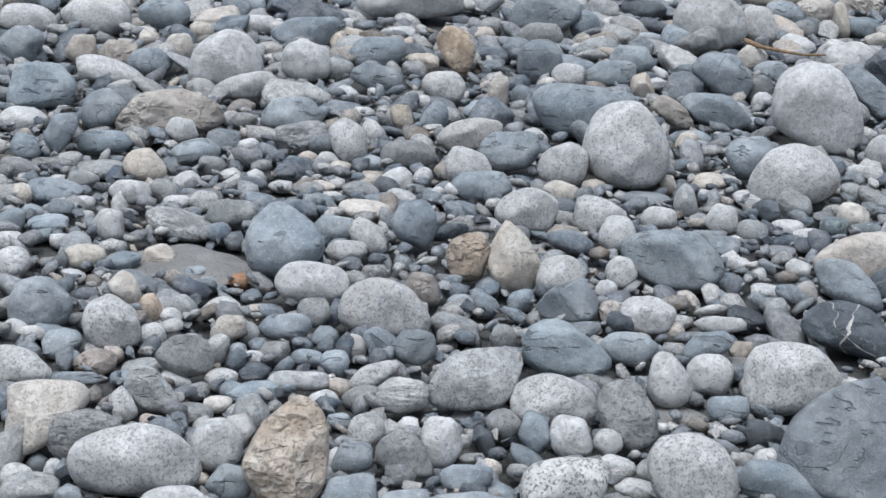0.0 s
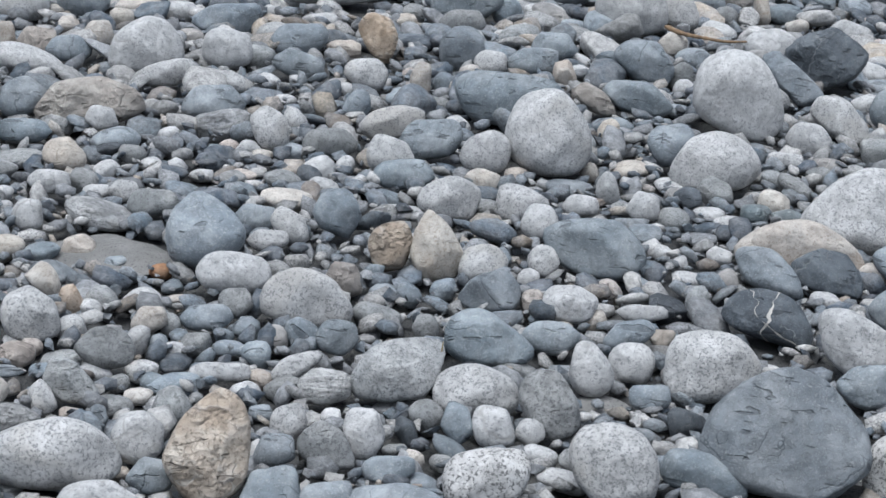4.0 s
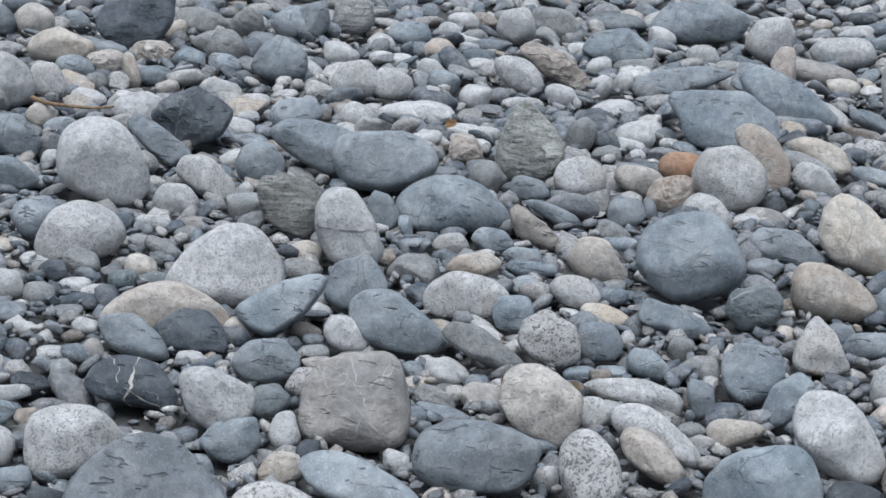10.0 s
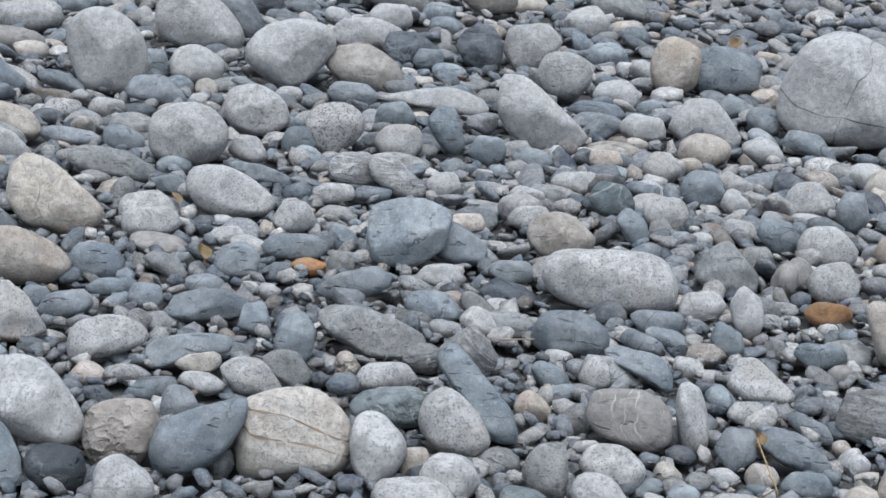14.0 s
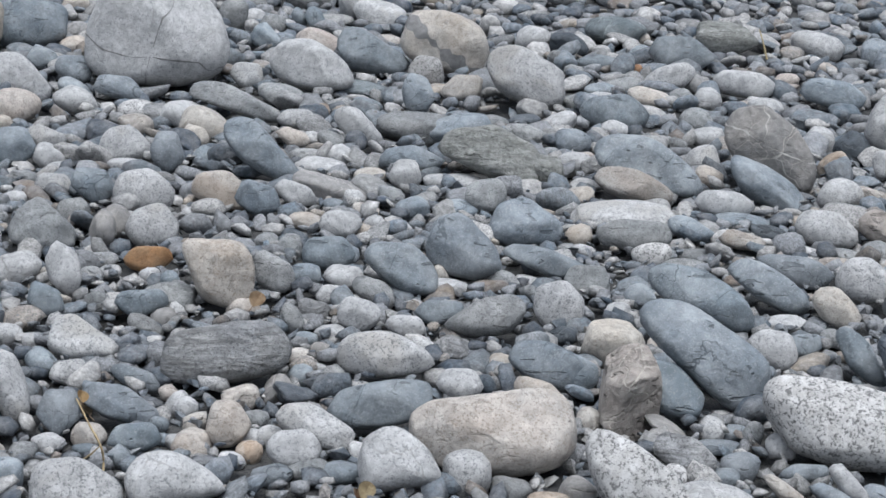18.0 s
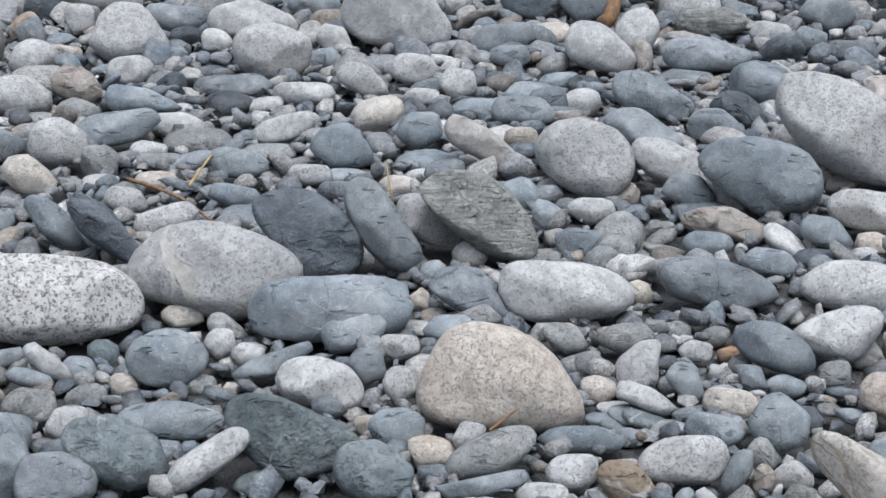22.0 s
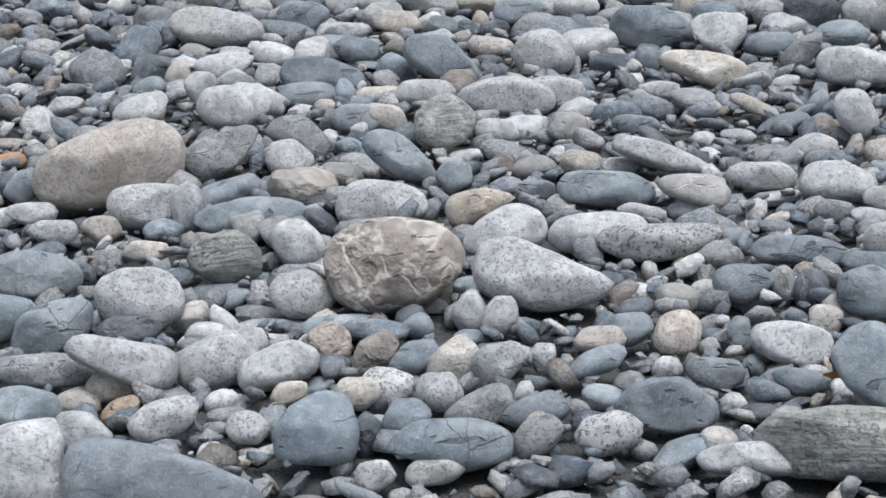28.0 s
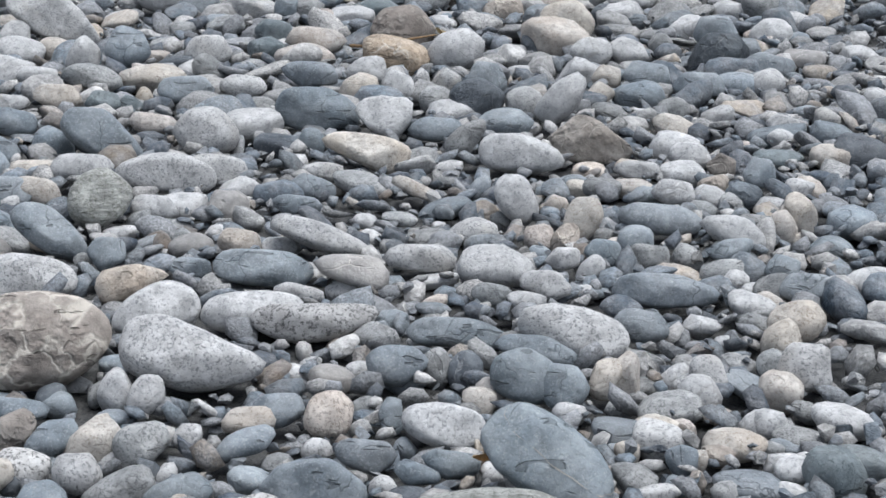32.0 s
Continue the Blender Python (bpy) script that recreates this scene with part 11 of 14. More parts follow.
white(3.932, 3.644, .019, .046, .036, .023, -45, 10)
grey(3.632, 3.660, .026, .060, .044, .031, -42, -9)
grey(3.668, 3.565, .022, .046, .034, .027, -43, -5, "block")
white(3.748, 3.523, .035, .058, .049, .038, -45, 30)
white(3.777, 3.262, .021, .040, .032, .026, -47, -8)
slate(3.641, 3.153, .031, .054, .041, .032, -47, 30)
banded(3.453, 3.415, .031, .054, .048, .039, -43, -10)
brown(3.237, 3.446, .034, .033, .034, .043, -41, -2)
tan(3.450, 3.021, .031, .044, .034, .035, -46, 45)
grey(3.488, 2.915, .031, .039, .036, .031, -48, 75)
slate(3.596, 3.075, .020, .042, .030, .022, -47, -20)
slate(3.198, 2.879, .012, .045, .033, .014, -45, 7)
white(6.751, 5.735, .044, .058, .048, .055, -48, 0, "sharp")
grey(6.581, 5.569, .029, .063, .044, .035, -48, -4)
slate(6.200, 5.176, .034, .059, .054, .043, -48, -8)
grey(6.373, 5.206, .024, .044, .035, .029, -49, -9)
tan(7.595, 5.707, .041, .070, .053, .051, -52, -10, "sharp")
slate(6.196, 4.571, .041, .078, .060, .037, -52, 30)
tan(5.677, 4.496, .024, .047, .035, .030, -50, 2, "block")
slate(5.811, 4.216, .024, .063, .042, .029, -52, -10)
granite(5.215, 4.285, .034, .073, .058, .041, -48, 11)
white(5.367, 4.014, .039, .059, .045, .039, -51, 40)
white(5.335, 3.950, .019, .043, .030, .023, -52, -3)
grey(5.163, 3.952, .024, .048, .040, .030, -51, 8, "block")
slate(4.924, 3.866, .020, .060, .041, .025, -50, 4)
white(4.965, 3.819, .023, .043, .031, .028, -50, 10, "block")
white(5.489, 3.795, .021, .068, .050, .026, -54, 5)
brown(5.910, 4.080, .036, .065, .058, .044, -54, 10)
grey(4.757, 3.721, .023, .045, .032, .029, -50, -7)
veined(4.872, 3.362, .044, .057, .049, .049, -53, 60)
white(5.158, 3.301, .020, .033, .027, .025, -56, -1)
tan(5.902, 3.813, .038, .042, .038, .048, -56, -10)
slate(5.723, 3.661, .029, .040, .040, .036, -56, -10, "sharp")
grey(4.633, 3.230, .021, .051, .037, .026, -53, -5, "block")
white(4.583, 3.160, .015, .033, .028, .019, -53, -6, "block")
grey(4.510, 3.164, .022, .033, .027, .026, -53, 20)
slate(4.577, 2.951, .027, .028, .030, .034, -55, -5)
grey(4.557, 2.913, .019, .040, .031, .023, -55, 9)
grey(4.326, 2.995, .027, .036, .030, .033, -53, -2)
grey(4.251, 2.789, .027, .050, .040, .023, -54, 32)
veined(4.324, 2.789, .025, .033, .030, .031, -55, -6, "block")
white(4.420, 2.815, .020, .024, .025, .025, -55, -9, "sharp")
dark(4.090, 3.139, .018, .031, .027, .023, -50, -10, "sharp")
slate(4.136, 3.210, .027, .064, .046, .027, -50, 20)
white(4.014, 3.030, .025, .040, .031, .032, -50, -2, "block")
white(4.033, 2.967, .016, .030, .024, .020, -51, -2, "block")
slate(3.903, 2.823, .029, .045, .040, .027, -51, 40)
grey(4.029, 2.755, .015, .036, .030, .019, -53, -9)
granite(4.112, 2.670, .018, .043, .031, .022, -55, 10)
white(3.880, 2.425, .023, .036, .032, .023, -56, -40)
pink(3.929, 2.479, .019, .026, .021, .021, -55, 50)
tan(3.837, 2.344, .016, .027, .024, .019, -56, 0, "sharp")
slate(3.761, 2.384, .020, .023, .020, .024, -55, -3, "block")
slate(3.577, 2.342, .021, .035, .032, .024, -54, 20)
white(3.717, 2.304, .015, .026, .023, .019, -56, -1)
tan(3.730, 2.264, .024, .043, .034, .026, -56, 25)
tan(3.635, 2.478, .024, .039, .031, .030, -53, -8, "peak")
white(3.561, 2.527, .018, .036, .031, .022, -52, 10)
grey(3.485, 2.531, .019, .032, .030, .023, -51, -7, "block")
tan(3.454, 2.594, .022, .032, .027, .027, -50, 6)
slate(3.476, 2.671, .019, .026, .026, .023, -49, -2, "sharp")
slate(3.354, 2.570, .019, .042, .034, .022, -49, -15)
white(3.320, 2.505, .017, .033, .027, .020, -50, 20)
slate(3.578, 2.439, .014, .028, .023, .017, -53, -3, "sharp")
slate(8.491, 5.453, .038, .088, .063, .047, -56, 1)
grey(7.812, 4.972, .061, .065, .066, .077, -56, 5)
grey(8.225, 5.139, .044, .076, .061, .051, -57, 20)
white(7.956, 4.951, .035, .055, .043, .044, -57, 3)
grey(7.793, 4.749, .047, .066, .056, .054, -57, -40)
slate(7.482, 4.566, .051, .081, .058, .049, -57, 40, "block")
white(7.868, 4.721, .030, .044, .040, .038, -58, 10)
slate(8.050, 4.769, .041, .052, .043, .033, -58, 75)
slate(8.052, 4.684, .046, .060, .054, .043, -59, 70, "block")
banded(8.519, 5.007, .066, .138, .096, .081, -59, 10)
white(8.297, 4.650, .086, .111, .081, .057, -60, 72)
grey(8.703, 4.797, .052, .066, .053, .037, -60, 75, "block")
granite(8.256, 4.465, .059, .125, .097, .073, -61, 5)
tan(7.883, 4.197, .027, .059, .041, .034, -61, -3, "block")
slate(8.919, 4.811, .047, .112, .080, .052, -61, 15)
white(9.164, 4.774, .044, .120, .084, .053, -62, 8)
grey(9.478, 4.816, .035, .062, .054, .043, -62, 10, "block")
white(9.198, 4.504, .036, .118, .075, .040, -63, -11)
slate(7.245, 4.477, .022, .050, .038, .027, -57, -7, "sharp")
grey(6.640, 3.942, .039, .099, .077, .043, -58, 15)
white(7.210, 3.775, .023, .032, .030, .028, -61, -8, "block")
green(6.992, 3.814, .024, .129, .088, .027, -60, 5)
grey(6.686, 3.716, .025, .055, .039, .031, -60, -3)
slate(6.763, 3.639, .024, .060, .042, .026, -61, 15)
white(6.142, 3.498, .027, .032, .030, .033, -59, -3, "block")
grey(6.133, 3.401, .034, .065, .051, .034, -60, 28)
grey(5.961, 3.405, .022, .060, .040, .027, -59, -2)
white(5.881, 3.299, .023, .087, .063, .028, -59, 3)
white(6.001, 3.297, .032, .048, .043, .040, -60, -3)
veined(5.600, 3.089, .039, .121, .079, .039, -60, 15, "block")
granite(5.594, 2.994, .025, .041, .036, .029, -60, 20, "block")
slate(5.503, 3.010, .020, .040, .031, .025, -60, 0, "sharp")
tan(5.886, 3.106, .021, .057, .041, .026, -61, 4)
tan(5.506, 2.890, .020, .050, .040, .024, -61, 9)
grey(5.679, 2.912, .027, .046, .038, .033, -61, 10)
slate(5.575, 2.773, .033, .053, .042, .042, -62, -3)
white(5.949, 2.880, .021, .057, .037, .026, -63, -3)
white(5.978, 2.804, .023, .069, .053, .028, -64, 5)
slate(5.704, 2.668, .023, .054, .042, .028, -64, 10)
tan(5.294, 2.980, .023, .053, .041, .027, -59, 11)
white(5.395, 3.075, .017, .045, .032, .021, -59, 7)
grey(5.023, 2.862, .032, .037, .034, .040, -59, 8)
grey(5.070, 2.964, .020, .043, .031, .024, -58, 10)
slate(4.827, 2.689, .030, .048, .042, .037, -59, -15)
grey(4.483, 2.506, .038, .049, .037, .028, -59, 70)
banded(4.591, 2.507, .028, .041, .036, .035, -60, -8, "block")
slate(4.436, 2.438, .016, .037, .028, .020, -59, -5, "block")
white(4.494, 2.403, .019, .039, .029, .023, -60, -2)
veined(4.378, 2.356, .017, .025, .023, .022, -60, -4)
tan(4.324, 2.381, .015, .036, .028, .019, -59, 5)
slate(4.201, 2.300, .020, .032, .029, .025, -59, -1, "block")
white(4.281, 2.294, .015, .030, .022, .018, -60, 10, "sharp")
grey(4.266, 2.246, .018, .035, .029, .022, -60, -15)
dark(4.077, 2.236, .023, .055, .038, .027, -59, 10, "sharp")
veined(4.081, 2.294, .025, .041, .035, .028, -59, -30, "block")
tan(3.998, 2.332, .023, .044, .034, .028, -57, -10)
grey(3.922, 2.241, .016, .033, .029, .020, -58, -2)
white(3.825, 2.184, .017, .036, .028, .021, -58)
ochre(3.754, 2.143, .021, .030, .029, .026, -58, -4)
white(3.698, 2.149, .017, .031, .025, .021, -57, 2)
slate(3.679, 2.036, .020, .044, .031, .025, -59, 1)
grey(3.745, 1.994, .020, .050, .036, .024, -60, -7)
slate(3.773, 1.927, .020, .050, .035, .024, -61, -10)
white(3.880, 1.948, .019, .024, .024, .024, -61, 6, "sharp")
granite(4.522, 2.137, .024, .046, .034, .021, -63, 32)
banded(4.549, 2.083, .027, .052, .044, .032, -64, 15)
grey(4.796, 2.449, .037, .064, .045, .035, -61, 35)
white(4.981, 2.341, .020, .070, .047, .024, -63, -5)
tan(5.054, 2.387, .027, .034, .028, .020, -63, 75, "sharp")
white(8.242, 3.658, .052, .084, .065, .065, -64, 8)
grey(8.201, 3.803, .029, .064, .053, .036, -63, -7, "block")
dark(8.262, 3.498, .050, .091, .067, .059, -65, 18, "block")
tan(8.293, 3.545, .023, .040, .030, .029, -65, -9, "block")
pink(8.698, 3.396, .030, .031, .029, .038, -67, 3)
tan(8.732, 3.340, .028, .033, .033, .035, -67, 2)
grey(8.019, 3.416, .032, .067, .049, .037, -65, 15)
slate(8.005, 3.247, .035, .107, .068, .044, -66, -3)
grey(7.787, 3.256, .033, .044, .037, .042, -65, 20, "block")
orange(8.065, 3.098, .024, .031, .030, .030, -67, 10)
slate(8.400, 3.227, .031, .049, .045, .039, -67, 4, "block")
grey(7.699, 2.991, .031, .077, .058, .037, -67, -10)
slate(7.584, 3.038, .026, .069, .047, .032, -66, 2)
grey(7.266, 3.003, .033, .052, .043, .041, -65, 2, "block")
white(7.488, 2.996, .021, .058, .039, .025, -66, 9)
tan(7.545, 2.816, .033, .088, .067, .040, -68, 5)
grey(7.625, 2.717, .034, .047, .041, .042, -69, 9)
white(7.639, 2.604, .039, .055, .049, .049, -69, -7)
white(7.679, 2.383, .034, .070, .057, .041, -71, 12)
pink(7.763, 2.495, .015, .058, .042, .017, -71, -8)
pink(8.327, 2.515, .020, .055, .043, .024, -72, -5, "sharp")
brown(8.176, 2.478, .016, .068, .041, .018, -72, -8)
grey(7.251, 2.495, .041, .071, .060, .050, -69, 15)
grey(6.630, 2.911, .037, .083, .057, .045, -64, 10)
white(6.876, 2.890, .039, .073, .054, .042, -65, -25)
dark(6.922, 3.055, .021, .064, .049, .024, -64, -11)
grey(6.779, 3.103, .027, .053, .044, .034, -63, 8)
white(6.971, 2.711, .029, .061, .044, .036, -67, -5)
grey(6.877, 2.424, .027, .038, .034, .033, -69, 10, "block")
grey(6.895, 2.489, .025, .036, .030, .032, -68)
grey(6.542, 2.760, .018, .041, .032, .022, -65, 6)
pink(6.565, 2.642, .018, .039, .030, .022, -66, 4, "sharp")
tan(6.524, 2.171, .033, .049, .047, .041, -70, 3)
white(6.219, 2.485, .019, .057, .038, .024, -66, -2)
grey(6.161, 2.562, .019, .053, .037, .022, -65, 10)
tan(6.027, 2.427, .030, .062, .044, .033, -66, -22)
mossy(5.984, 2.479, .021, .023, .024, .026, -65, -4, "sharp")
slate(5.889, 1.982, .034, .078, .052, .034, -69, 22)
slate(6.116, 1.902, .021, .098, .061, .025, -71, 5)
dark(6.009, 1.767, .025, .071, .047, .029, -72, 12)
tan(5.923, 1.675, .018, .035, .030, .022, -72, -9, "sharp")
tan(5.631, 2.237, .029, .041, .036, .036, -66, -10)
white(5.557, 2.186, .015, .034, .026, .018, -66, 6)
grey(5.534, 2.230, .014, .034, .028, .018, -65, 6, "sharp")
grey(5.711, 1.914, .013, .061, .042, .015, -69, -6)
dark(5.774, 1.851, .014, .038, .030, .018, -70, -3, "sharp")
grey(5.565, 1.892, .018, .080, .050, .022, -69, -5)
tan(8.603, 2.423, .029, .049, .038, .036, -73, 8, "sharp")
grey(8.793, 2.367, .028, .065, .045, .034, -74, -11)
tan(8.623, 2.077, .040, .063, .051, .048, -75, -20)
slate(8.957, 2.156, .036, .050, .044, .045, -75, -4, "block")
white(8.943, 1.946, .025, .055, .046, .031, -77, 3)
slate(8.822, 1.829, .032, .063, .054, .040, -77, 3)
white(8.771, 1.706, .032, .101, .076, .036, -78, -11)
white(9.804, 1.968, .032, .062, .054, .039, -78, -9, "block")
slate(9.229, 2.098, .044, .147, .092, .055, -76)
green(9.604, 2.320, .039, .083, .063, .048, -75, -7)
pink(9.639, 1.533, .031, .068, .054, .038, -80, 10)
grey(9.674, 1.682, .027, .085, .057, .032, -79, -6)
slate(9.880, 1.780, .045, .114, .087, .056, -79, 0, "block")
grey(8.214, 1.596, .046, .086, .063, .036, -78, 35)
slate(8.341, 1.509, .044, .109, .078, .049, -79, 15)
grey(8.022, 1.556, .021, .044, .033, .025, -78, -10)
slate(7.906, 1.563, .020, .067, .047, .024, -78, 7)
dark(8.388, 1.771, .023, .079, .055, .028, -77, 5)
dark(8.211, 1.704, .018, .084, .052, .022, -77, 5)
grey(7.659, 1.494, .022, .055, .045, .028, -78, 3)
tan(7.607, 1.375, .026, .062, .042, .032, -79, -3)
grey(7.795, 1.317, .027, .066, .048, .033, -80, 8)
slate(7.782, 1.215, .054, .109, .080, .042, -80, 32)
slate(7.495, 1.280, .025, .069, .044, .029, -79, -9)
grey(8.295, 1.189, .036, .058, .044, .042, -81, 20)
grey(7.984, 1.144, .029, .067, .045, .036, -81, 8)
slate(8.611, 1.325, .027, .072, .057, .033, -81, -6)
brown(6.626, 1.649, .031, .061, .046, .034, -74, 20, "block")
grey(6.378, 1.622, .029, .055, .042, .035, -74, 10)
dark(6.860, 1.318, .030, .058, .043, .037, -78, 1, "block")
slate(6.644, 1.322, .024, .056, .041, .030, -77, 4)
grey(6.643, 1.238, .016, .034, .026, .021, -78, 1, "sharp")
dark(6.483, 1.157, .018, .056, .041, .022, -79, 5)
grey(6.642, 1.156, .019, .047, .032, .022, -79, -10, "block")
white(6.105, .920, .023, .054, .042, .028, -80, -10)
white(6.071, 1.157, .019, .043, .034, .023, -78, 1)
slate(6.561, .855, .031, .037, .033, .039, -82)
grey(5.977, 1.534, .015, .052, .039, .019, -74, 3)
grey(6.016, 1.434, .028, .063, .047, .034, -75, 10)
brown(5.877, 1.538, .015, .051, .034, .017, -73, -9)
white(5.923, 1.622, .017, .052, .035, .019, -73, 10)
grey(8.063, 1.829, .036, .072, .048, .037, -76, 25, "block")
grey(5.132, 2.235, .022, .047, .036, .028, -63, 5, "block")
white(5.197, 2.187, .013, .040, .028, .016, -64, 5)
grey(5.077, 2.127, .023, .034, .030, .026, -64, 30, "sharp")
grey(4.817, 2.004, .014, .037, .026, .017, -64, -9)
dark(4.817, 1.915, .019, .046, .038, .023, -65, -10)
tan(4.538, 1.941, .023, .041, .034, .029, -63, -10)
grey(4.410, 1.898, .017, .034, .027, .021, -63, 11, "block")
tan(4.315, 1.606, .027, .030, .033, .034, -66, -7)
tan(4.860, 1.677, .023, .029, .025, .018, -68, 70, "sharp")
granite(4.429, 1.356, .025, .029, .030, .032, -70, 4)
slate(4.460, 1.314, .017, .030, .025, .020, -71, -10, "sharp")
grey(4.451, 1.269, .025, .034, .026, .025, -71, -60)
veined(4.379, 1.443, .026, .062, .043, .012, -69, 30)
slate(4.381, 1.324, .010, .052, .038, .012, -70, -5)
slate(4.212, 1.248, .016, .037, .028, .019, -70, -10, "block")
grey(3.882, 1.583, .022, .043, .038, .028, -64, 2, "block")
grey(5.415, 1.617, .015, .023, .020, .019, -71, -6, "sharp")
white(4.120, 1.067, .012, .030, .024, .015, -73, 2)
slate(3.930, 1.418, .013, .047, .035, .015, -66, 5)
grey(5.047, 1.284, .021, .032, .031, .026, -74, 4, "block")
grey(5.222, 1.331, .019, .033, .026, .024, -74, 1)
grey(5.006, 1.220, .015, .029, .022, .018, -74, 5, "sharp")
white(4.925, 1.131, .013, .022, .017, .016, -75, -11)
grey(4.908, 1.095, .017, .024, .020, .021, -75, -10)
tan(4.917, 1.052, .016, .017, .019, .020, -76, -6)
white(5.440, 1.215, .015, .049, .035, .018, -76, -1)
granite(5.687, 1.152, .022, .050, .037, .027, -77, 6)
grey(5.620, 1.111, .015, .063, .042, .018, -77, 5, "block")
slate(5.589, 1.011, .023, .058, .039, .027, -78, -10)
tan(5.443, 1.067, .021, .058, .045, .025, -77, 8)
slate(5.743, 1.039, .017, .033, .028, .021, -78, -6)
slate(5.151, .776, .026, .077, .056, .029, -80, 12, "block")
grey(5.676, .830, .021, .071, .048, .026, -81, 1)
grey(5.595, .747, .017, .046, .035, .020, -81, -9)
grey(4.661, .878, .023, .026, .025, .028, -78, -5, "sharp")
slate(4.262, .932, .027, .035, .033, .034, -75, 20)
grey(4.171, .893, .019, .041, .034, .023, -76, -11)
tan(4.213, .829, .024, .031, .025, .026, -77, 60)
grey(4.493, .691, .027, .045, .035, .021, -80, 40)
grey(7.364, .476, .035, .052, .041, .043, -85, -15)
grey(7.272, .330, .025, .078, .054, .030, -86, 8)
granite(7.288, -.277, .060, .105, .096, .075, -92, 0, "peak")
slate(6.451, -.251, .022, .091, .058, .026, -92, 5, "block")
pink(7.501, -.418, .031, .060, .044, .038, -93, -11)
tan(6.931, .156, .032, .067, .058, .040, -88, 2)
slate(6.800, .467, .021, .069, .052, .026, -85, 6)
grey(6.565, .137, .030, .049, .043, .035, -88, -20)
slate(6.446, .114, .019, .062, .042, .023, -88, -8)
white(6.635, .477, .018, .054, .040, .022, -84, 6)
slate(6.598, .831, .031, .049, .040, .038, -81, -10, "block")
tan(5.977, .585, .042, .076, .062, .048, -82, -20)
dark(6.054, .424, .029, .044, .036, .036, -84, -7, "sharp")
slate(6.090, .309, .028, .088, .065, .035, -86, -5)
slate(6.210, .175, .033, .087, .058, .041, -87, 5)
white(5.648, .300, .016, .038, .029, .017, -85, 20)
white(5.765, .371, .014, .021, .017, .017, -84, 3)
white(5.517, .427, .018, .034, .028, .022, -84, -7)
tan(5.443, .458, .019, .054, .036, .024, -83, 5)
slate(5.628, .408, .021, .090, .058, .026, -84)
slate(5.505, .600, .018, .060, .044, .021, -81, 7)
grey(5.532, .520, .022, .026, .026, .027, -82, 8, "block")
white(5.449, .094, .019, .032, .026, .023, -88, -9)
white(5.294, -.101, .013, .023, .019, .017, -90, -1, "block")
brown(5.392, -.086, .024, .042, .036, .029, -90, 2)
white(5.352, -.319, .027, .044, .035, .027, -93, 35)
slate(5.322, .149, .038, .056, .051, .039, -87, 45)
granite(4.936, .239, .029, .042, .034, .036, -85, -11)
slate(4.854, .318, .022, .034, .026, .026, -84, -20)
tan(4.675, .326, .025, .025, .025, .031, -84, 0, "sharp")
tan(4.608, .286, .016, .027, .021, .019, -84, 10, "block")
grey(4.991, .063, .012, .049, .037, .014, -88, -4)
grey(4.974, -.062, .034, .034, .036, .043, -89, 0, "block")
granite(4.886, -.125, .027, .050, .040, .031, -90, 20)
tan(4.753, -.133, .021, .031, .026, .025, -91, 20)
grey(5.158, -.174, .017, .040, .030, .021, -91, -10)
grey(5.026, -.187, .013, .052, .034, .013, -91, 10)
white(4.193, -.098, .010, .032, .022, .012, -90, -4)
grey(4.541, -.208, .017, .029, .023, .020, -92, -20)
orange(4.470, -.306, .012, .023, .021, .015, -93, -3)
white(4.384, -.282, .011, .020, .014, .014, -93, -7, "sharp")
white(4.333, -.306, .012, .016, .015, .015, -93, 7, "block")
grey(4.398, -.325, .019, .023, .023, .024, -94, 2)
green(4.142, -.150, .018, .049, .033, .013, -91, 22)
slate(4.139, -.089, .010, .029, .023, .011, -90, 15)
slate(4.081, -.116, .013, .026, .021, .016, -90, -1)
grey(4.111, -.185, .014, .032, .027, .017, -92)
tan(3.985, .225, .021, .046, .040, .026, -84)
tan(4.093, .355, .017, .022, .021, .021, -82, 2, "block")
slate(6.412, .122, .022, .052, .036, .027, -87, -8)
dark(6.347, .031, .028, .058, .047, .034, -88, 5, "sharp")
slate(6.113, .130, .040, .056, .050, .050, -87, -5)
dark(6.030, -.393, .048, .079, .061, .047, -93, 35)
slate(6.286, -.463, .055, .094, .074, .068, -93, 0, "block")
white(6.088, -.470, .027, .034, .027, .021, -94, 75)
tan(6.531, -.614, .022, .052, .043, .027, -95, -11)
slate(5.175, .083, .033, .048, .045, .037, -87, 35, "block")
grey(5.112, -.100, .030, .040, .039, .037, -89, -9)
grey(4.946, -.073, .035, .045, .042, .040, -89, -60)
grey(5.090, -.176, .020, .038, .030, .022, -90, -22)
grey(4.998, .040, .014, .032, .025, .017, -87, 7)
slate(4.979, -.010, .012, .032, .026, .015, -88, 6)
white(4.939, -.134, .017, .052, .035, .019, -90, 10)
grey(5.034, -.134, .008, .053, .032, .010, -90, -2)
white(5.343, -.345, .030, .051, .037, .032, -92, 30)
slate(5.241, -.428, .018, .035, .025, .019, -94, -25)
white(5.057, -.453, .031, .061, .043, .025, -94, 32)
tan(5.576, -.589, .015, .020, .019, .019, -95, -6, "sharp")
tan(5.520, -.619, .016, .043, .034, .019, -96, -10)
dark(5.004, -.512, .016, .053, .039, .019, -95, -6)
grey(4.720, -.401, .014, .036, .026, .017, -94, 5)
grey(4.717, -.466, .011, .036, .024, .013, -95, 8, "block")
grey(6.517, -.905, .024, .062, .049, .030, -98, 5, "block")
granite(6.391, -1.003, .035, .068, .053, .044, -99, 6)
white(6.198, -.985, .025, .036, .031, .032, -99, -1)
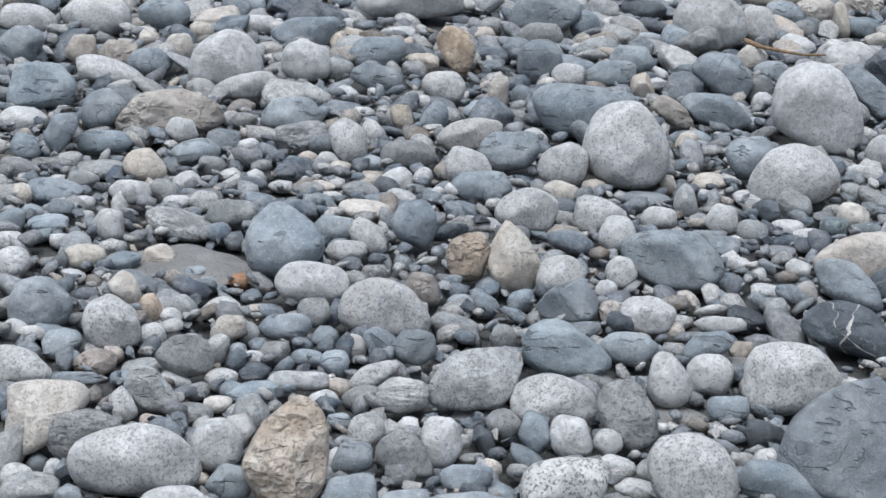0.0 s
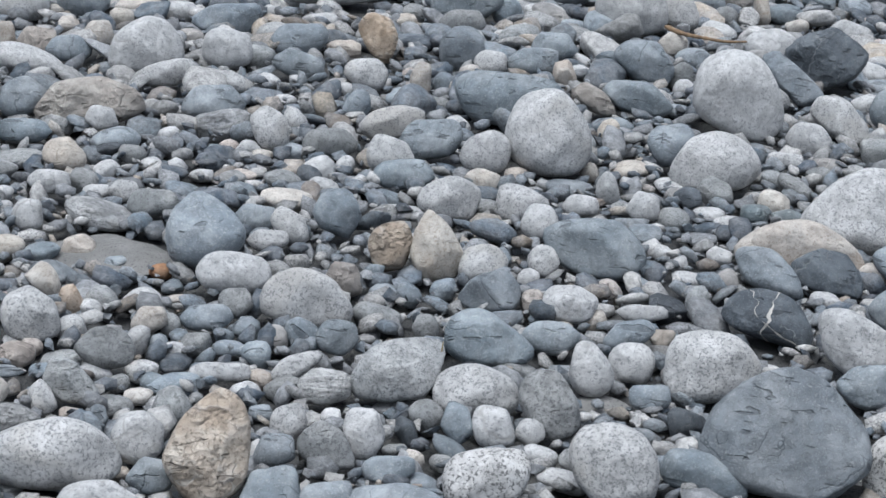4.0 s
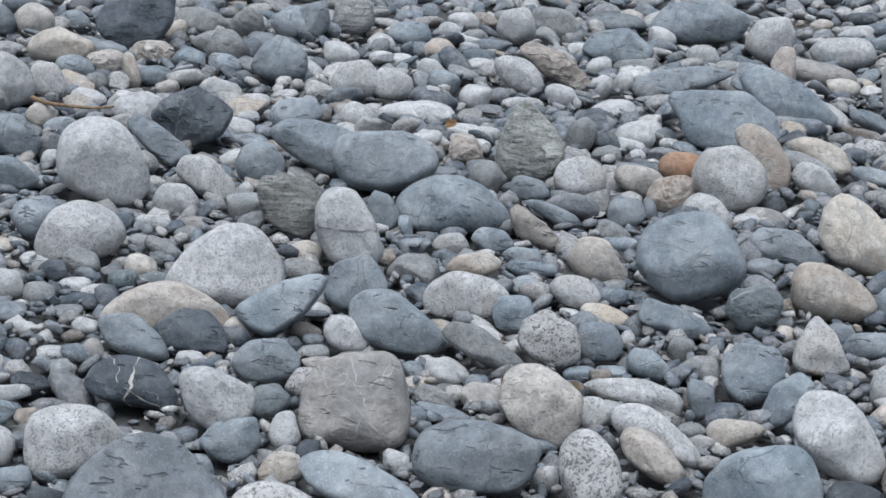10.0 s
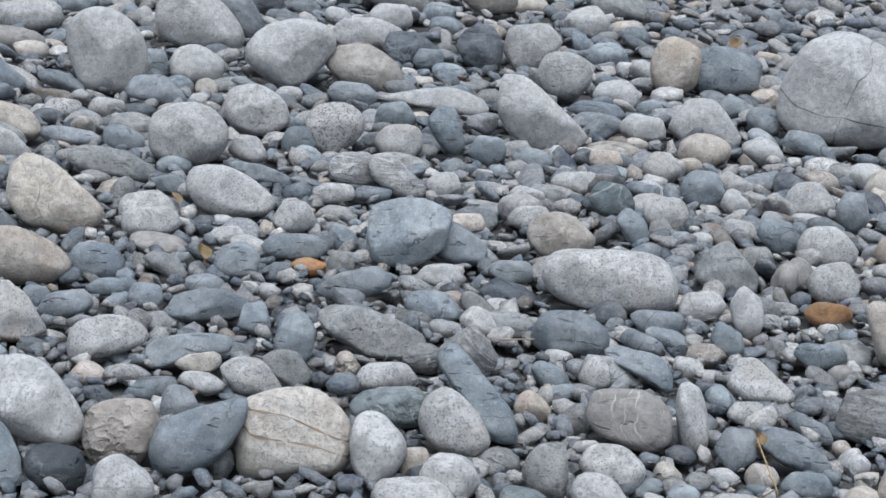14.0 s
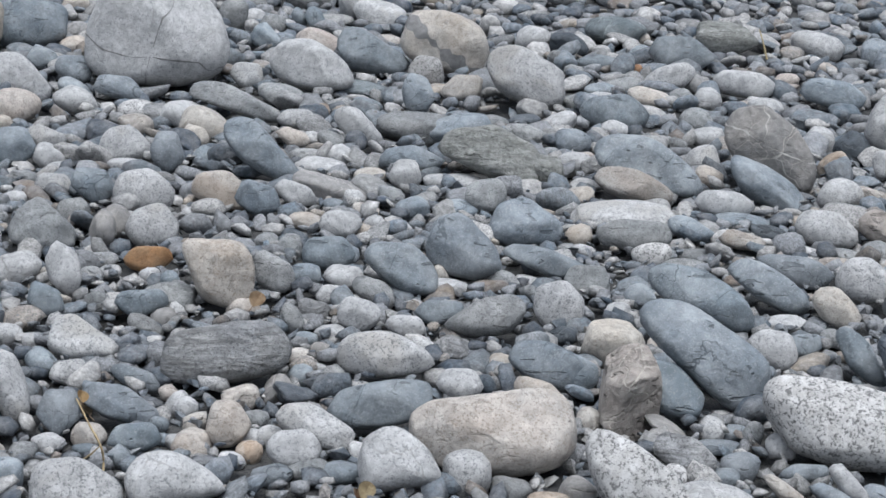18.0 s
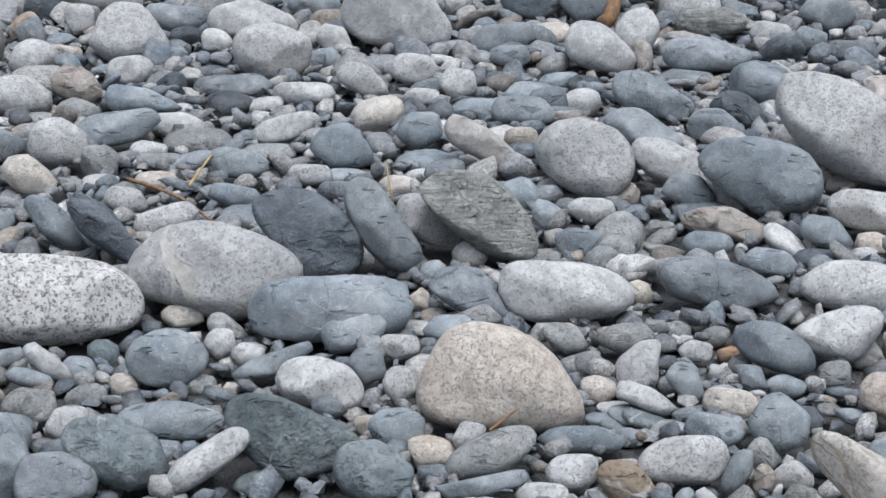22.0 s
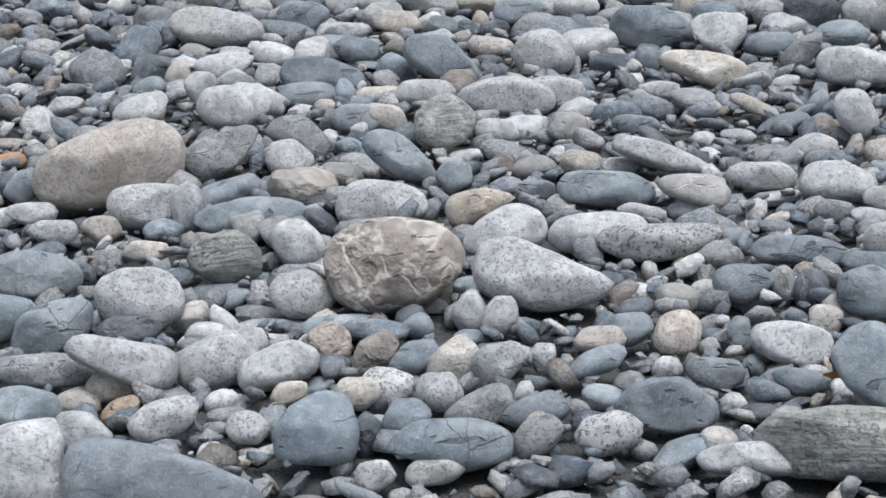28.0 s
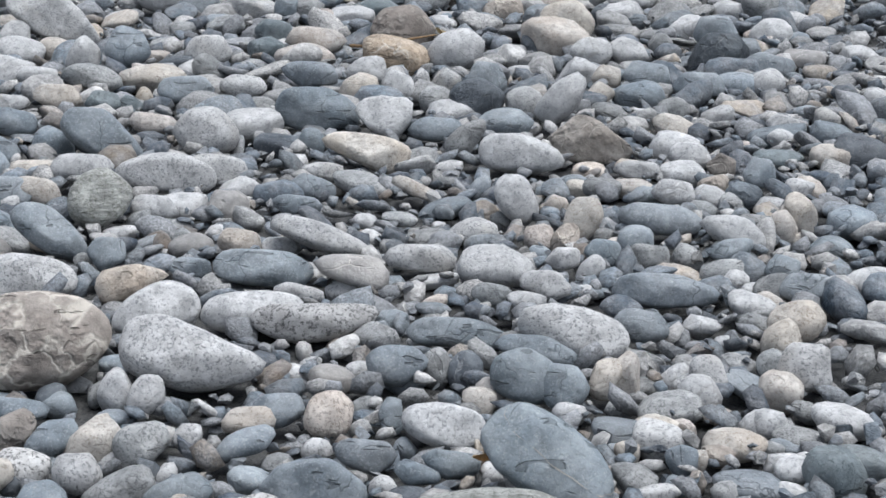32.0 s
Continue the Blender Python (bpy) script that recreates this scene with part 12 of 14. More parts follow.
mossy(6.067, -1.039, .018, .057, .042, .022, -100, 3)
slate(6.049, -1.137, .019, .057, .040, .022, -101, -10, "block")
granite(6.109, -1.211, .020, .041, .034, .025, -102, 6)
white(6.201, -1.285, .028, .049, .040, .034, -102, 10)
grey(6.396, -1.375, .019, .043, .033, .023, -103, -4)
pink(5.995, -.886, .019, .044, .035, .023, -98, 8)
grey(5.808, -.833, .030, .049, .037, .035, -98, 25, "block")
grey(5.716, -.832, .022, .027, .025, .028, -98, 3, "sharp")
white(5.881, -1.091, .016, .039, .026, .020, -101, -8)
white(5.789, -1.097, .012, .034, .022, .015, -101, 10)
grey(5.664, -1.080, .019, .030, .025, .024, -101, 5, "block")
slate(5.935, -1.322, .015, .036, .029, .018, -103, -10)
grey(5.835, -1.427, .017, .036, .027, .021, -105, 4, "sharp")
white(5.642, -1.415, .022, .054, .037, .026, -105, 12)
tan(5.319, -1.160, .030, .052, .041, .038, -103, -1)
mossy(5.279, -1.071, .021, .052, .038, .027, -102, -5)
white(5.254, -1.097, .012, .041, .027, .015, -102, 2)
white(5.338, -1.013, .011, .022, .017, .014, -101, 9, "sharp")
slate(5.352, -.927, .017, .042, .033, .021, -100, 4)
slate(5.200, -.848, .042, .069, .051, .041, -99, 35)
white(5.262, -.965, .020, .068, .045, .022, -101, 12)
grey(5.241, -1.201, .015, .049, .034, .017, -104, 10)
granite(5.186, -1.286, .024, .047, .036, .028, -105, -15)
pink(5.086, -.645, .021, .039, .034, .026, -97, 10)
white(5.037, -.626, .014, .033, .027, .017, -97, 3)
slate(4.866, -.728, .020, .039, .034, .024, -98, 10)
grey(4.841, -.798, .013, .051, .036, .015, -99, 8, "block")
white(4.768, -.880, .018, .027, .022, .023, -101, 6)
grey(4.708, -.885, .016, .025, .023, .019, -101, -20, "sharp")
pink(4.746, -1.045, .013, .013, .013, .017, -103, 1)
pink(4.813, -1.224, .019, .033, .025, .022, -106, -20)
slate(4.716, -1.193, .018, .032, .026, .022, -106, 6, "block")
white(4.676, -.114, .011, .024, .021, .013, -89, 6)
grey(4.589, -.023, .012, .031, .025, .015, -88)
brown(4.536, -.060, .015, .016, .017, .019, -88, -1, "sharp")
grey(4.581, -.204, .015, .032, .022, .017, -91, -15)
grey(4.542, -.281, .018, .033, .026, .020, -92, -20)
orange(4.457, -.305, .014, .021, .019, .017, -92, -7, "block")
white(4.396, -.302, .011, .017, .016, .013, -92, 3)
tan(4.338, -.315, .012, .016, .015, .015, -93, 5)
slate(4.316, -.407, .016, .039, .027, .020, -94, 5)
grey(4.329, -.459, .014, .017, .015, .017, -95, -2)
grey(4.344, -.498, .023, .033, .031, .029, -96, -10, "block")
white(4.261, -.474, .010, .019, .017, .012, -96, 5, "block")
grey(4.392, -.021, .017, .042, .031, .021, -88, -10)
white(4.215, -.088, .008, .032, .021, .010, -89, 3)
slate(4.152, -.068, .010, .032, .022, .013, -88, 3, "block")
grey(4.106, -.126, .007, .058, .019, .009, -89, 0, "block")
slate(4.121, -.209, .012, .028, .021, .014, -91, 8, "block")
grey(4.293, -.191, .019, .025, .023, .023, -91, 5)
brown(3.904, -.345, .024, .020, .021, .031, -94, 7)
white(3.874, -.364, .018, .023, .018, .008, -94, -75, "sharp")
granite(3.940, -.396, .020, .036, .027, .025, -95, 5)
grey(4.006, -.348, .022, .030, .029, .025, -94, 45, "block")
slate(3.743, -.250, .019, .019, .021, .023, -92, -5, "block")
granite(3.837, -.079, .015, .033, .028, .017, -88, 20)
grey(3.820, -.027, .015, .016, .016, .019, -87, 1)
veined(4.452, -.570, .021, .036, .028, .026, -97, 10)
tan(4.513, -.628, .023, .023, .022, .029, -98, -7, "block")
tan(4.557, -.705, .018, .049, .040, .021, -99, -8)
slate(4.430, -.646, .027, .047, .035, .025, -98, -35)
grey(4.390, -.888, .018, .058, .037, .022, -102, -3)
pink(4.260, -.848, .025, .029, .030, .031, -102, 6)
grey(4.125, -.653, .008, .024, .019, .009, -99, -6)
grey(4.009, -.898, .012, .019, .017, .015, -104, 2)
grey(3.769, -.794, .015, .028, .025, .019, -103, 3)
slate(3.657, -.878, .012, .036, .025, .015, -105, -7)
tan(3.672, -.596, .018, .028, .024, .022, -99, -10)
ochre(3.662, -.664, .012, .020, .016, .015, -101, 4, "block")
grey(3.694, -.516, .012, .033, .024, .014, -98, 8)
slate(5.767, -1.571, .023, .033, .033, .029, -105, -9)
white(5.772, -1.662, .014, .038, .030, .017, -106, -4)
white(5.579, -1.582, .024, .055, .041, .030, -106, -1)
grey(5.578, -1.705, .026, .074, .052, .027, -107, -15, "block")
white(5.373, -1.768, .019, .041, .029, .023, -109, -10)
white(5.253, -1.723, .016, .038, .027, .020, -108, 5)
white(5.245, -1.675, .017, .021, .020, .021, -108, 30)
veined(5.342, -1.603, .025, .042, .036, .029, -107, -20)
slate(5.361, -1.640, .021, .034, .025, .021, -107, -35, "block")
white(5.093, -1.654, .014, .078, .044, .014, -108, 8)
tan(4.972, -1.598, .028, .028, .030, .035, -108, 8)
white(5.005, -1.780, .013, .033, .026, .016, -110, -5)
pink(4.840, -1.551, .016, .029, .024, .020, -108, 10)
slate(4.816, -1.584, .011, .022, .017, .014, -109, 7, "sharp")
white(4.712, -1.549, .019, .033, .027, .023, -109, 10)
grey(4.655, -1.588, .021, .037, .027, .026, -109, 9)
grey(4.724, -1.476, .012, .037, .026, .014, -107, 7)
grey(4.660, -1.510, .017, .028, .025, .022, -108, -4)
grey(4.581, -1.609, .021, .034, .029, .021, -110, -35, "block")
grey(4.633, -1.668, .013, .037, .025, .016, -111, 3)
white(4.533, -1.788, .017, .021, .017, .017, -113, 80, "block")
white(4.826, -1.788, .011, .026, .021, .013, -111, -11)
white(4.740, -1.761, .016, .028, .023, .020, -111, 5)
white(4.585, -1.894, .013, .031, .021, .016, -114, 11)
grey(4.565, -1.833, .017, .025, .022, .021, -113, -20)
pink(4.641, -1.828, .013, .025, .022, .015, -113, -9, "block")
white(4.917, -1.950, .013, .040, .030, .015, -113, 9)
white(4.857, -1.904, .011, .039, .028, .014, -113, -3)
banded(4.871, -2.027, .025, .051, .039, .031, -114, -6)
white(4.891, -2.098, .023, .043, .035, .028, -115, 15)
slate(4.801, -1.955, .012, .053, .034, .014, -114, -5)
grey(4.796, -2.022, .011, .023, .018, .014, -114, -3, "sharp")
slate(4.776, -2.083, .014, .039, .029, .017, -115, 8)
white(5.157, -2.048, .017, .030, .027, .021, -113, -15, "sharp")
grey(5.065, -2.004, .015, .035, .025, .019, -113, 3)
pink(5.029, -2.187, .018, .031, .025, .022, -115, 15, "block")
slate(5.178, -2.268, .017, .066, .043, .020, -115, -5)
slate(5.393, -2.310, .021, .062, .043, .024, -115, -10)
dark(5.037, -2.255, .036, .038, .035, .045, -116, -8)
orange(5.301, -2.385, .017, .053, .035, .021, -116, -5)
white(4.919, -2.191, .017, .042, .034, .020, -116, 5)
grey(5.525, -2.140, .026, .045, .034, .032, -112, 7)
white(5.801, -1.979, .017, .047, .033, .021, -109, -3)
veined(4.389, -1.771, .022, .043, .035, .028, -114, 7)
grey(4.346, -1.688, .012, .041, .032, .016, -113)
brown(4.289, -1.761, .016, .079, .057, .020, -114, 5, "block")
white(4.252, -1.616, .014, .040, .026, .017, -112, 8)
granite(4.181, -1.588, .012, .033, .026, .015, -112, -5)
slate(4.173, -1.666, .011, .034, .026, .011, -113, -15)
tan(4.209, -1.736, .014, .019, .016, .017, -114, 1)
slate(4.330, -1.375, .027, .034, .029, .032, -108, -50)
grey(4.408, -1.367, .013, .020, .017, .016, -107, 11, "sharp")
tan(4.521, -2.225, .016, .019, .019, .021, -119, 11)
slate(4.560, -2.373, .020, .046, .037, .024, -120, 10)
slate(4.639, -2.557, .028, .058, .047, .030, -122, -22, "block")
slate(4.643, -2.671, .017, .027, .024, .022, -123, 1, "block")
brown(4.525, -2.691, .034, .065, .047, .041, -124, 15)
veined(4.547, -2.829, .027, .054, .041, .030, -126, 20)
white(4.798, -2.975, .024, .026, .027, .030, -125)
slate(4.691, -2.964, .025, .042, .038, .030, -126, 15)
slate(4.588, -2.921, .018, .021, .022, .022, -126, 4, "sharp")
grey(4.435, -2.734, .022, .028, .027, .028, -126, -5, "block")
dark(4.321, -2.612, .027, .042, .034, .026, -125, 40)
white(4.144, -2.486, .013, .024, .021, .016, -125, 10)
grey(4.233, -2.424, .016, .030, .024, .018, -124, -25)
slate(4.163, -2.362, .013, .030, .022, .016, -123, 9, "block")
tan(4.129, -2.332, .013, .018, .017, .017, -123, -2, "sharp")
slate(4.185, -2.281, .012, .070, .048, .014, -122, -3)
white(4.291, -2.259, .015, .036, .027, .018, -121, 10)
slate(4.118, -2.259, .015, .037, .025, .016, -122, -15)
tan(4.082, -2.145, .026, .040, .034, .025, -121, -40)
grey(4.031, -2.262, .011, .046, .033, .011, -123, 11)
white(4.007, -2.171, .028, .039, .031, .021, -122, 60)
banded(3.956, -2.253, .010, .077, .030, .010, -124, 6)
pink(3.891, -2.313, .017, .031, .028, .022, -125, 2)
dark(3.894, -2.376, .008, .025, .016, .009, -126, 9, "sharp")
dark(3.768, -2.420, .023, .027, .029, .029, -128, 9)
white(4.003, -2.090, .014, .023, .019, .018, -121, -5)
white(3.779, -2.272, .009, .022, .016, .011, -126, -10)
slate(3.968, -2.119, .008, .028, .021, .010, -122, 2)
slate(4.223, -1.126, .012, .030, .023, .014, -104, -8)
slate(4.172, -1.187, .011, .039, .026, .013, -106, 2)
slate(4.147, -1.126, .018, .026, .024, .022, -105, 25)
white(4.122, -1.176, .011, .017, .014, .014, -106, -3)
white(3.876, -1.067, .016, .029, .021, .018, -105, 20)
white(3.942, -1.019, .011, .015, .013, .014, -104, -5, "block")
white(3.578, -1.066, .014, .025, .019, .018, -106, -9)
veined(3.625, -1.076, .014, .017, .017, .017, -106, -1)
slate(3.515, -1.030, .018, .026, .021, .015, -106, -50)
slate(4.029, -1.500, .027, .049, .035, .029, -112, 25)
grey(3.866, -1.499, .011, .032, .025, .014, -113, -8)
grey(3.801, -1.475, .012, .031, .022, .015, -113, -1)
white(3.760, -1.412, .020, .030, .027, .020, -112, 40)
grey(3.705, -1.359, .009, .029, .021, .011, -111, 10)
veined(3.696, -1.411, .016, .027, .024, .019, -112, 8)
grey(3.685, -1.457, .012, .024, .017, .015, -113, -1)
white(3.530, -1.360, .013, .018, .018, .016, -113, 6)
slate(3.588, -1.329, .007, .028, .018, .009, -112, 6)
tan(3.588, -1.289, .009, .028, .019, .011, -111, 10)
tan(3.366, -1.179, .008, .017, .015, .010, -110, 0, "block")
white(3.318, -1.225, .009, .037, .018, .011, -112, -1)
ochre(3.824, -1.846, .019, .037, .027, .022, -119, -15)
pink(3.721, -2.040, .009, .023, .016, .010, -123, -6, "sharp")
grey(3.688, -1.978, .009, .041, .022, .011, -122, 4)
slate(3.683, -2.152, .010, .031, .025, .012, -125, -10, "block")
dark(3.524, -2.167, .018, .024, .025, .023, -127, 8)
grey(3.580, -2.259, .012, .031, .024, .015, -128, 10)
white(3.553, -1.865, .019, .031, .029, .022, -122, 20)
pink(3.526, -1.897, .009, .012, .010, .011, -123, 7)
grey(3.654, -1.928, .012, .025, .021, .015, -122, 10)
dark(3.625, -1.884, .014, .025, .019, .015, -121, 20, "block")
dark(3.420, -2.065, .031, .023, .029, .039, -127, 10)
slate(3.474, -2.121, .014, .021, .018, .018, -127, 2, "sharp")
grey(3.386, -1.990, .016, .021, .021, .019, -126, -50)
grey(3.233, -1.915, .012, .024, .021, .015, -126, -1)
dark(3.201, -1.871, .012, .031, .025, .011, -126, 20)
white(3.232, -1.845, .009, .010, .010, .011, -125, 11)
grey(3.148, -1.914, .008, .031, .023, .010, -127, 4)
grey(3.250, -2.000, .010, .019, .014, .013, -128, 8)
tan(3.405, -1.602, .009, .018, .016, .012, -119, 2)
grey(3.353, -1.598, .014, .017, .015, .012, -119, 80, "block")
veined(3.390, -1.542, .018, .038, .030, .022, -118, 15)
white(3.336, -1.652, .016, .022, .018, .019, -120, 8)
white(3.320, -1.673, .013, .020, .016, .015, -121, 30)
slate(3.208, -1.714, .013, .022, .021, .017, -123, -2)
grey(3.212, -1.764, .006, .027, .021, .008, -124, 3)
white(3.050, -1.781, .009, .017, .014, .011, -126, 2, "block")
slate(3.037, -1.801, .014, .042, .020, .009, -127, -22)
granite(2.977, -1.793, .018, .032, .024, .022, -128, -10)
grey(3.014, -1.736, .009, .033, .019, .011, -126, 3)
white(3.040, -1.726, .008, .015, .011, .010, -125, 8, "sharp")
dark(3.112, -1.866, .010, .022, .017, .013, -127, -2)
grey(6.319, -3.473, .024, .046, .040, .029, -124, 10, "block")
slate(6.067, -3.874, .022, .053, .044, .027, -129, 8, "block")
tan(5.657, -4.151, .025, .037, .032, .031, -129, 10, "block")
tan(5.397, -3.946, .028, .026, .026, .035, -129, 4)
white(5.645, -3.588, .025, .045, .040, .031, -129, -1)
white(5.538, -3.637, .014, .038, .030, .016, -130, -10, "sharp")
slate(5.502, -3.484, .029, .076, .056, .036, -129, 5)
white(5.496, -3.319, .037, .083, .058, .033, -128, 25, "block")
veined(5.794, -3.224, .024, .054, .037, .028, -125, 10)
tan(5.560, -3.020, .038, .037, .037, .048, -125)
slate(5.560, -2.929, .027, .050, .045, .033, -124, -10)
grey(5.322, -3.057, .038, .050, .043, .048, -127, -7)
tan(5.052, -3.148, .019, .035, .027, .023, -129, -7, "block")
white(5.069, -3.082, .018, .038, .028, .023, -129, -5)
granite(4.772, -3.047, .025, .022, .027, .031, -131, 3, "sharp")
grey(4.571, -2.908, .025, .057, .046, .025, -131, 20)
slate(5.095, -3.241, .028, .039, .034, .031, -130, 40)
tan(5.017, -3.292, .022, .063, .043, .027, -131, -5, "block")
dark(5.063, -3.697, .017, .043, .034, .021, -129, 6)
grey(4.415, -3.231, .017, .044, .030, .020, -135, -5)
grey(4.474, -3.190, .023, .033, .031, .029, -134, -10, "sharp")
white(4.473, -3.130, .012, .042, .029, .015, -134, -4)
grey(4.297, -3.163, .024, .028, .025, .030, -136, -8, "sharp")
grey(4.341, -2.926, .020, .021, .021, .025, -133, 2, "sharp")
brown(4.535, -2.732, .032, .065, .055, .037, -129, 15)
slate(4.654, -2.613, .029, .058, .046, .029, -127, -25)
slate(4.642, -2.706, .017, .031, .027, .021, -128, -4, "block")
dark(4.454, -2.714, .014, .040, .026, .018, -130, 2)
grey(5.552, -4.279, .020, .033, .027, .025, -131, -4, "block")
grey(5.099, -4.110, .024, .052, .043, .030, -133, -5)
grey(4.342, -4.740, .023, .059, .046, .026, -143, 15)
slate(4.461, -4.921, .019, .042, .034, .023, -143, 10)
tan(4.023, -4.242, .017, .044, .031, .021, -143, 4, "block")
grey(4.377, -4.007, .026, .047, .041, .031, -138, -20)
white(4.291, -4.018, .017, .039, .027, .021, -138, -10)
grey(4.223, -3.937, .012, .034, .022, .015, -138, -1)
slate(4.075, -3.887, .031, .042, .032, .025, -139, -60)
slate(4.009, -3.827, .018, .028, .024, .022, -140, -10, "sharp")
grey(3.889, -3.763, .020, .034, .026, .022, -140, 25)
slate(3.987, -4.014, .018, .045, .035, .019, -141, -15)
pink(3.755, -3.729, .023, .035, .031, .029, -141, 4, "block")
slate(3.689, -3.658, .014, .029, .020, .017, -142, 15)
white(3.508, -3.599, .028, .039, .031, .025, -143, -55, "block")
grey(3.660, -3.837, .017, .032, .023, .020, -143, 1)
grey(3.882, -4.116, .023, .048, .036, .029, -143, -1)
tan(4.371, -3.712, .011, .020, .016, .014, -135, 4, "block")
grey(4.332, -3.747, .027, .071, .055, .027, -136, 18)
white(4.625, -3.793, .016, .044, .034, .020, -134, -5, "block")
white(4.521, -3.522, .023, .062, .048, .026, -132, -10)
white(4.118, -3.550, .018, .030, .024, .022, -136, 9)
white(4.030, -3.480, .016, .029, .023, .020, -136, 5)
dark(4.011, -3.544, .013, .025, .022, .017, -137, 3)
grey(4.082, -3.624, .015, .042, .028, .018, -137, 6)
grey(3.947, -3.452, .017, .022, .021, .021, -137, -3)
grey(3.934, -3.557, .018, .054, .042, .020, -138, -10)
slate(4.052, -3.744, .021, .067, .047, .023, -138, -12)
white(3.996, -3.654, .010, .023, .018, .013, -138, -5)
granite(3.869, -3.633, .028, .060, .042, .033, -139, -11)
white(3.737, -3.366, .012, .057, .033, .012, -138, -10, "block")
slate(3.650, -3.312, .017, .025, .024, .020, -139, -10, "sharp")
granite(3.820, -3.181, .019, .035, .030, .023, -135, -5)
pink(3.639, -3.266, .013, .028, .021, .016, -138, -10, "block")
grey(4.028, -3.069, .008, .060, .037, .008, -132, 3, "block")
white(4.116, -3.287, .023, .048, .033, .027, -133, -10, "sharp")
veined(4.246, -3.145, .025, .051, .041, .032, -131, -1)
white(4.299, -3.265, .018, .033, .028, .023, -132, -3)
white(3.833, -2.231, .014, .022, .018, .018, -130, -2, "sharp")
slate(3.744, -2.419, .019, .034, .026, .023, -134, 1)
white(3.811, -2.511, .011, .030, .022, .014, -134, -5, "block")
slate(3.830, -2.618, .014, .036, .026, .018, -135, 4)
grey(3.728, -2.493, .022, .028, .025, .018, -135, -65)
slate(3.638, -2.457, .012, .033, .023, .015, -136, -5)
brown(3.463, -2.309, .009, .021, .014, .011, -136, 7, "block")
granite(3.476, -2.333, .018, .028, .022, .022, -136, -10, "block")
pink(3.462, -2.353, .009, .013, .012, .012, -136, 1, "block")
white(3.384, -2.360, .015, .024, .022, .017, -138, -25, "block")
slate(3.268, -2.435, .018, .036, .031, .021, -133, 15)
white(3.188, -2.193, .012, .030, .024, .014, -138, 10)
grey(3.286, -2.511, .016, .029, .023, .020, -134, -8)
tan(3.582, -2.954, .015, .034, .025, .018, -136, 10)
granite(3.621, -2.888, .017, .016, .019, .020, -134, -2, "block")
banded(3.544, -3.000, .029, .047, .038, .036, -137, -4, "sharp")
veined(3.478, -2.823, .021, .044, .036, .027, -135, 3)
white(3.509, -3.082, .013, .025, .019, .017, -138, -5)
white(3.482, -2.889, .017, .022, .022, .020, -136, -4)
white(3.566, -2.810, .013, .029, .023, .017, -134, 2, "block")
white(3.575, -2.863, .012, .022, .018, .015, -135, -10, "block")
slate(3.606, -3.111, .021, .033, .029, .027, -137, -6)
grey(3.351, -2.783, .016, .031, .023, .019, -136, -2)
white(3.293, -2.710, .015, .021, .018, .018, -136, 3, "peak")
white(3.281, -2.596, .017, .026, .021, .021, -135, 8)
granite(3.100, -2.568, .017, .024, .019, .020, -137, 9, "block")
dark(3.057, -2.580, .011, .034, .026, .014, -138, -5)
slate(3.173, -2.695, .017, .022, .021, .019, -138, 30)
white(2.997, -2.720, .014, .023, .018, .017, -141)
white(3.024, -2.516, .010, .012, .011, .013, -138, -5)
grey(3.091, -2.353, .015, .024, .022, .018, -134, 7, "block")
tan(3.028, -2.456, .016, .032, .026, .018, -137, 10)
slate(3.025, -2.367, .022, .050, .040, .019, -135, -25)
white(3.070, -2.995, .018, .031, .026, .022, -143, 15)
grey(8.709, -6.397, .026, .064, .045, .032, -130, 6, "sharp")
white(8.536, -6.503, .034, .059, .050, .041, -131, -15, "block")
grey(8.276, -6.359, .029, .084, .058, .036, -132, 4)
white(8.084, -6.160, .029, .066, .049, .036, -132, 3, "sharp")
white(7.725, -5.552, .040, .115, .077, .050, -130, -2)
grey(7.583, -5.765, .039, .138, .089, .047, -132, 5)
tan(7.962, -5.902, .025, .058, .046, .031, -128, 2)
slate(7.712, -5.830, .033, .054, .045, .041, -129, -3, "sharp")
granite(8.214, -6.054, .030, .096, .069, .037, -128, 5)
white(7.486, -5.942, .031, .065, .049, .039, -133, 4)
slate(8.531, -6.184, .023, .084, .060, .026, -127, 8)
slate(8.427, -6.325, .024, .100, .063, .030, -128, -4)
brown(7.708, -6.018, .023, .060, .041, .029, -130, 5, "sharp")
dark(7.795, -6.192, .034, .069, .050, .043, -130, 5, "block")
tan(7.567, -5.980, .018, .064, .043, .020, -130, -9, "sharp")
veined(7.821, -6.370, .057, .055, .055, .071, -131, -9)
grey(7.176, -6.063, .051, .075, .071, .063, -133, 20)
white(7.005, -5.695, .029, .039, .037, .036, -131, -7)
white(6.891, -5.778, .030, .039, .038, .038, -132, -5, "block")
slate(7.062, -5.607, .026, .073, .049, .031, -131, 10)
grey(6.716, -5.365, .028, .068, .046, .036, -131, -1)
grey(6.225, -5.042, .026, .075, .054, .033, -132, 5)
grey(5.906, -4.449, .024, .056, .042, .030, -129, -2, "block")
dark(5.669, -4.290, .027, .070, .048, .034, -130, 5)
grey(6.093, -4.668, .024, .046, .039, .029, -130, 9, "sharp")
grey(6.044, -4.816, .026, .066, .051, .031, -131, -10, "block")
tan(6.311, -4.578, .029, .070, .056, .033, -128, -15, "sharp")
tan(5.610, -4.124, .026, .041, .034, .032, -129, 8)
tan(5.424, -3.967, .024, .023, .023, .030, -129, -6)
brown(5.840, -4.348, .018, .048, .038, .022, -133, -4, "block")
grey(5.520, -4.470, .018, .057, .037, .023, -132, -1)
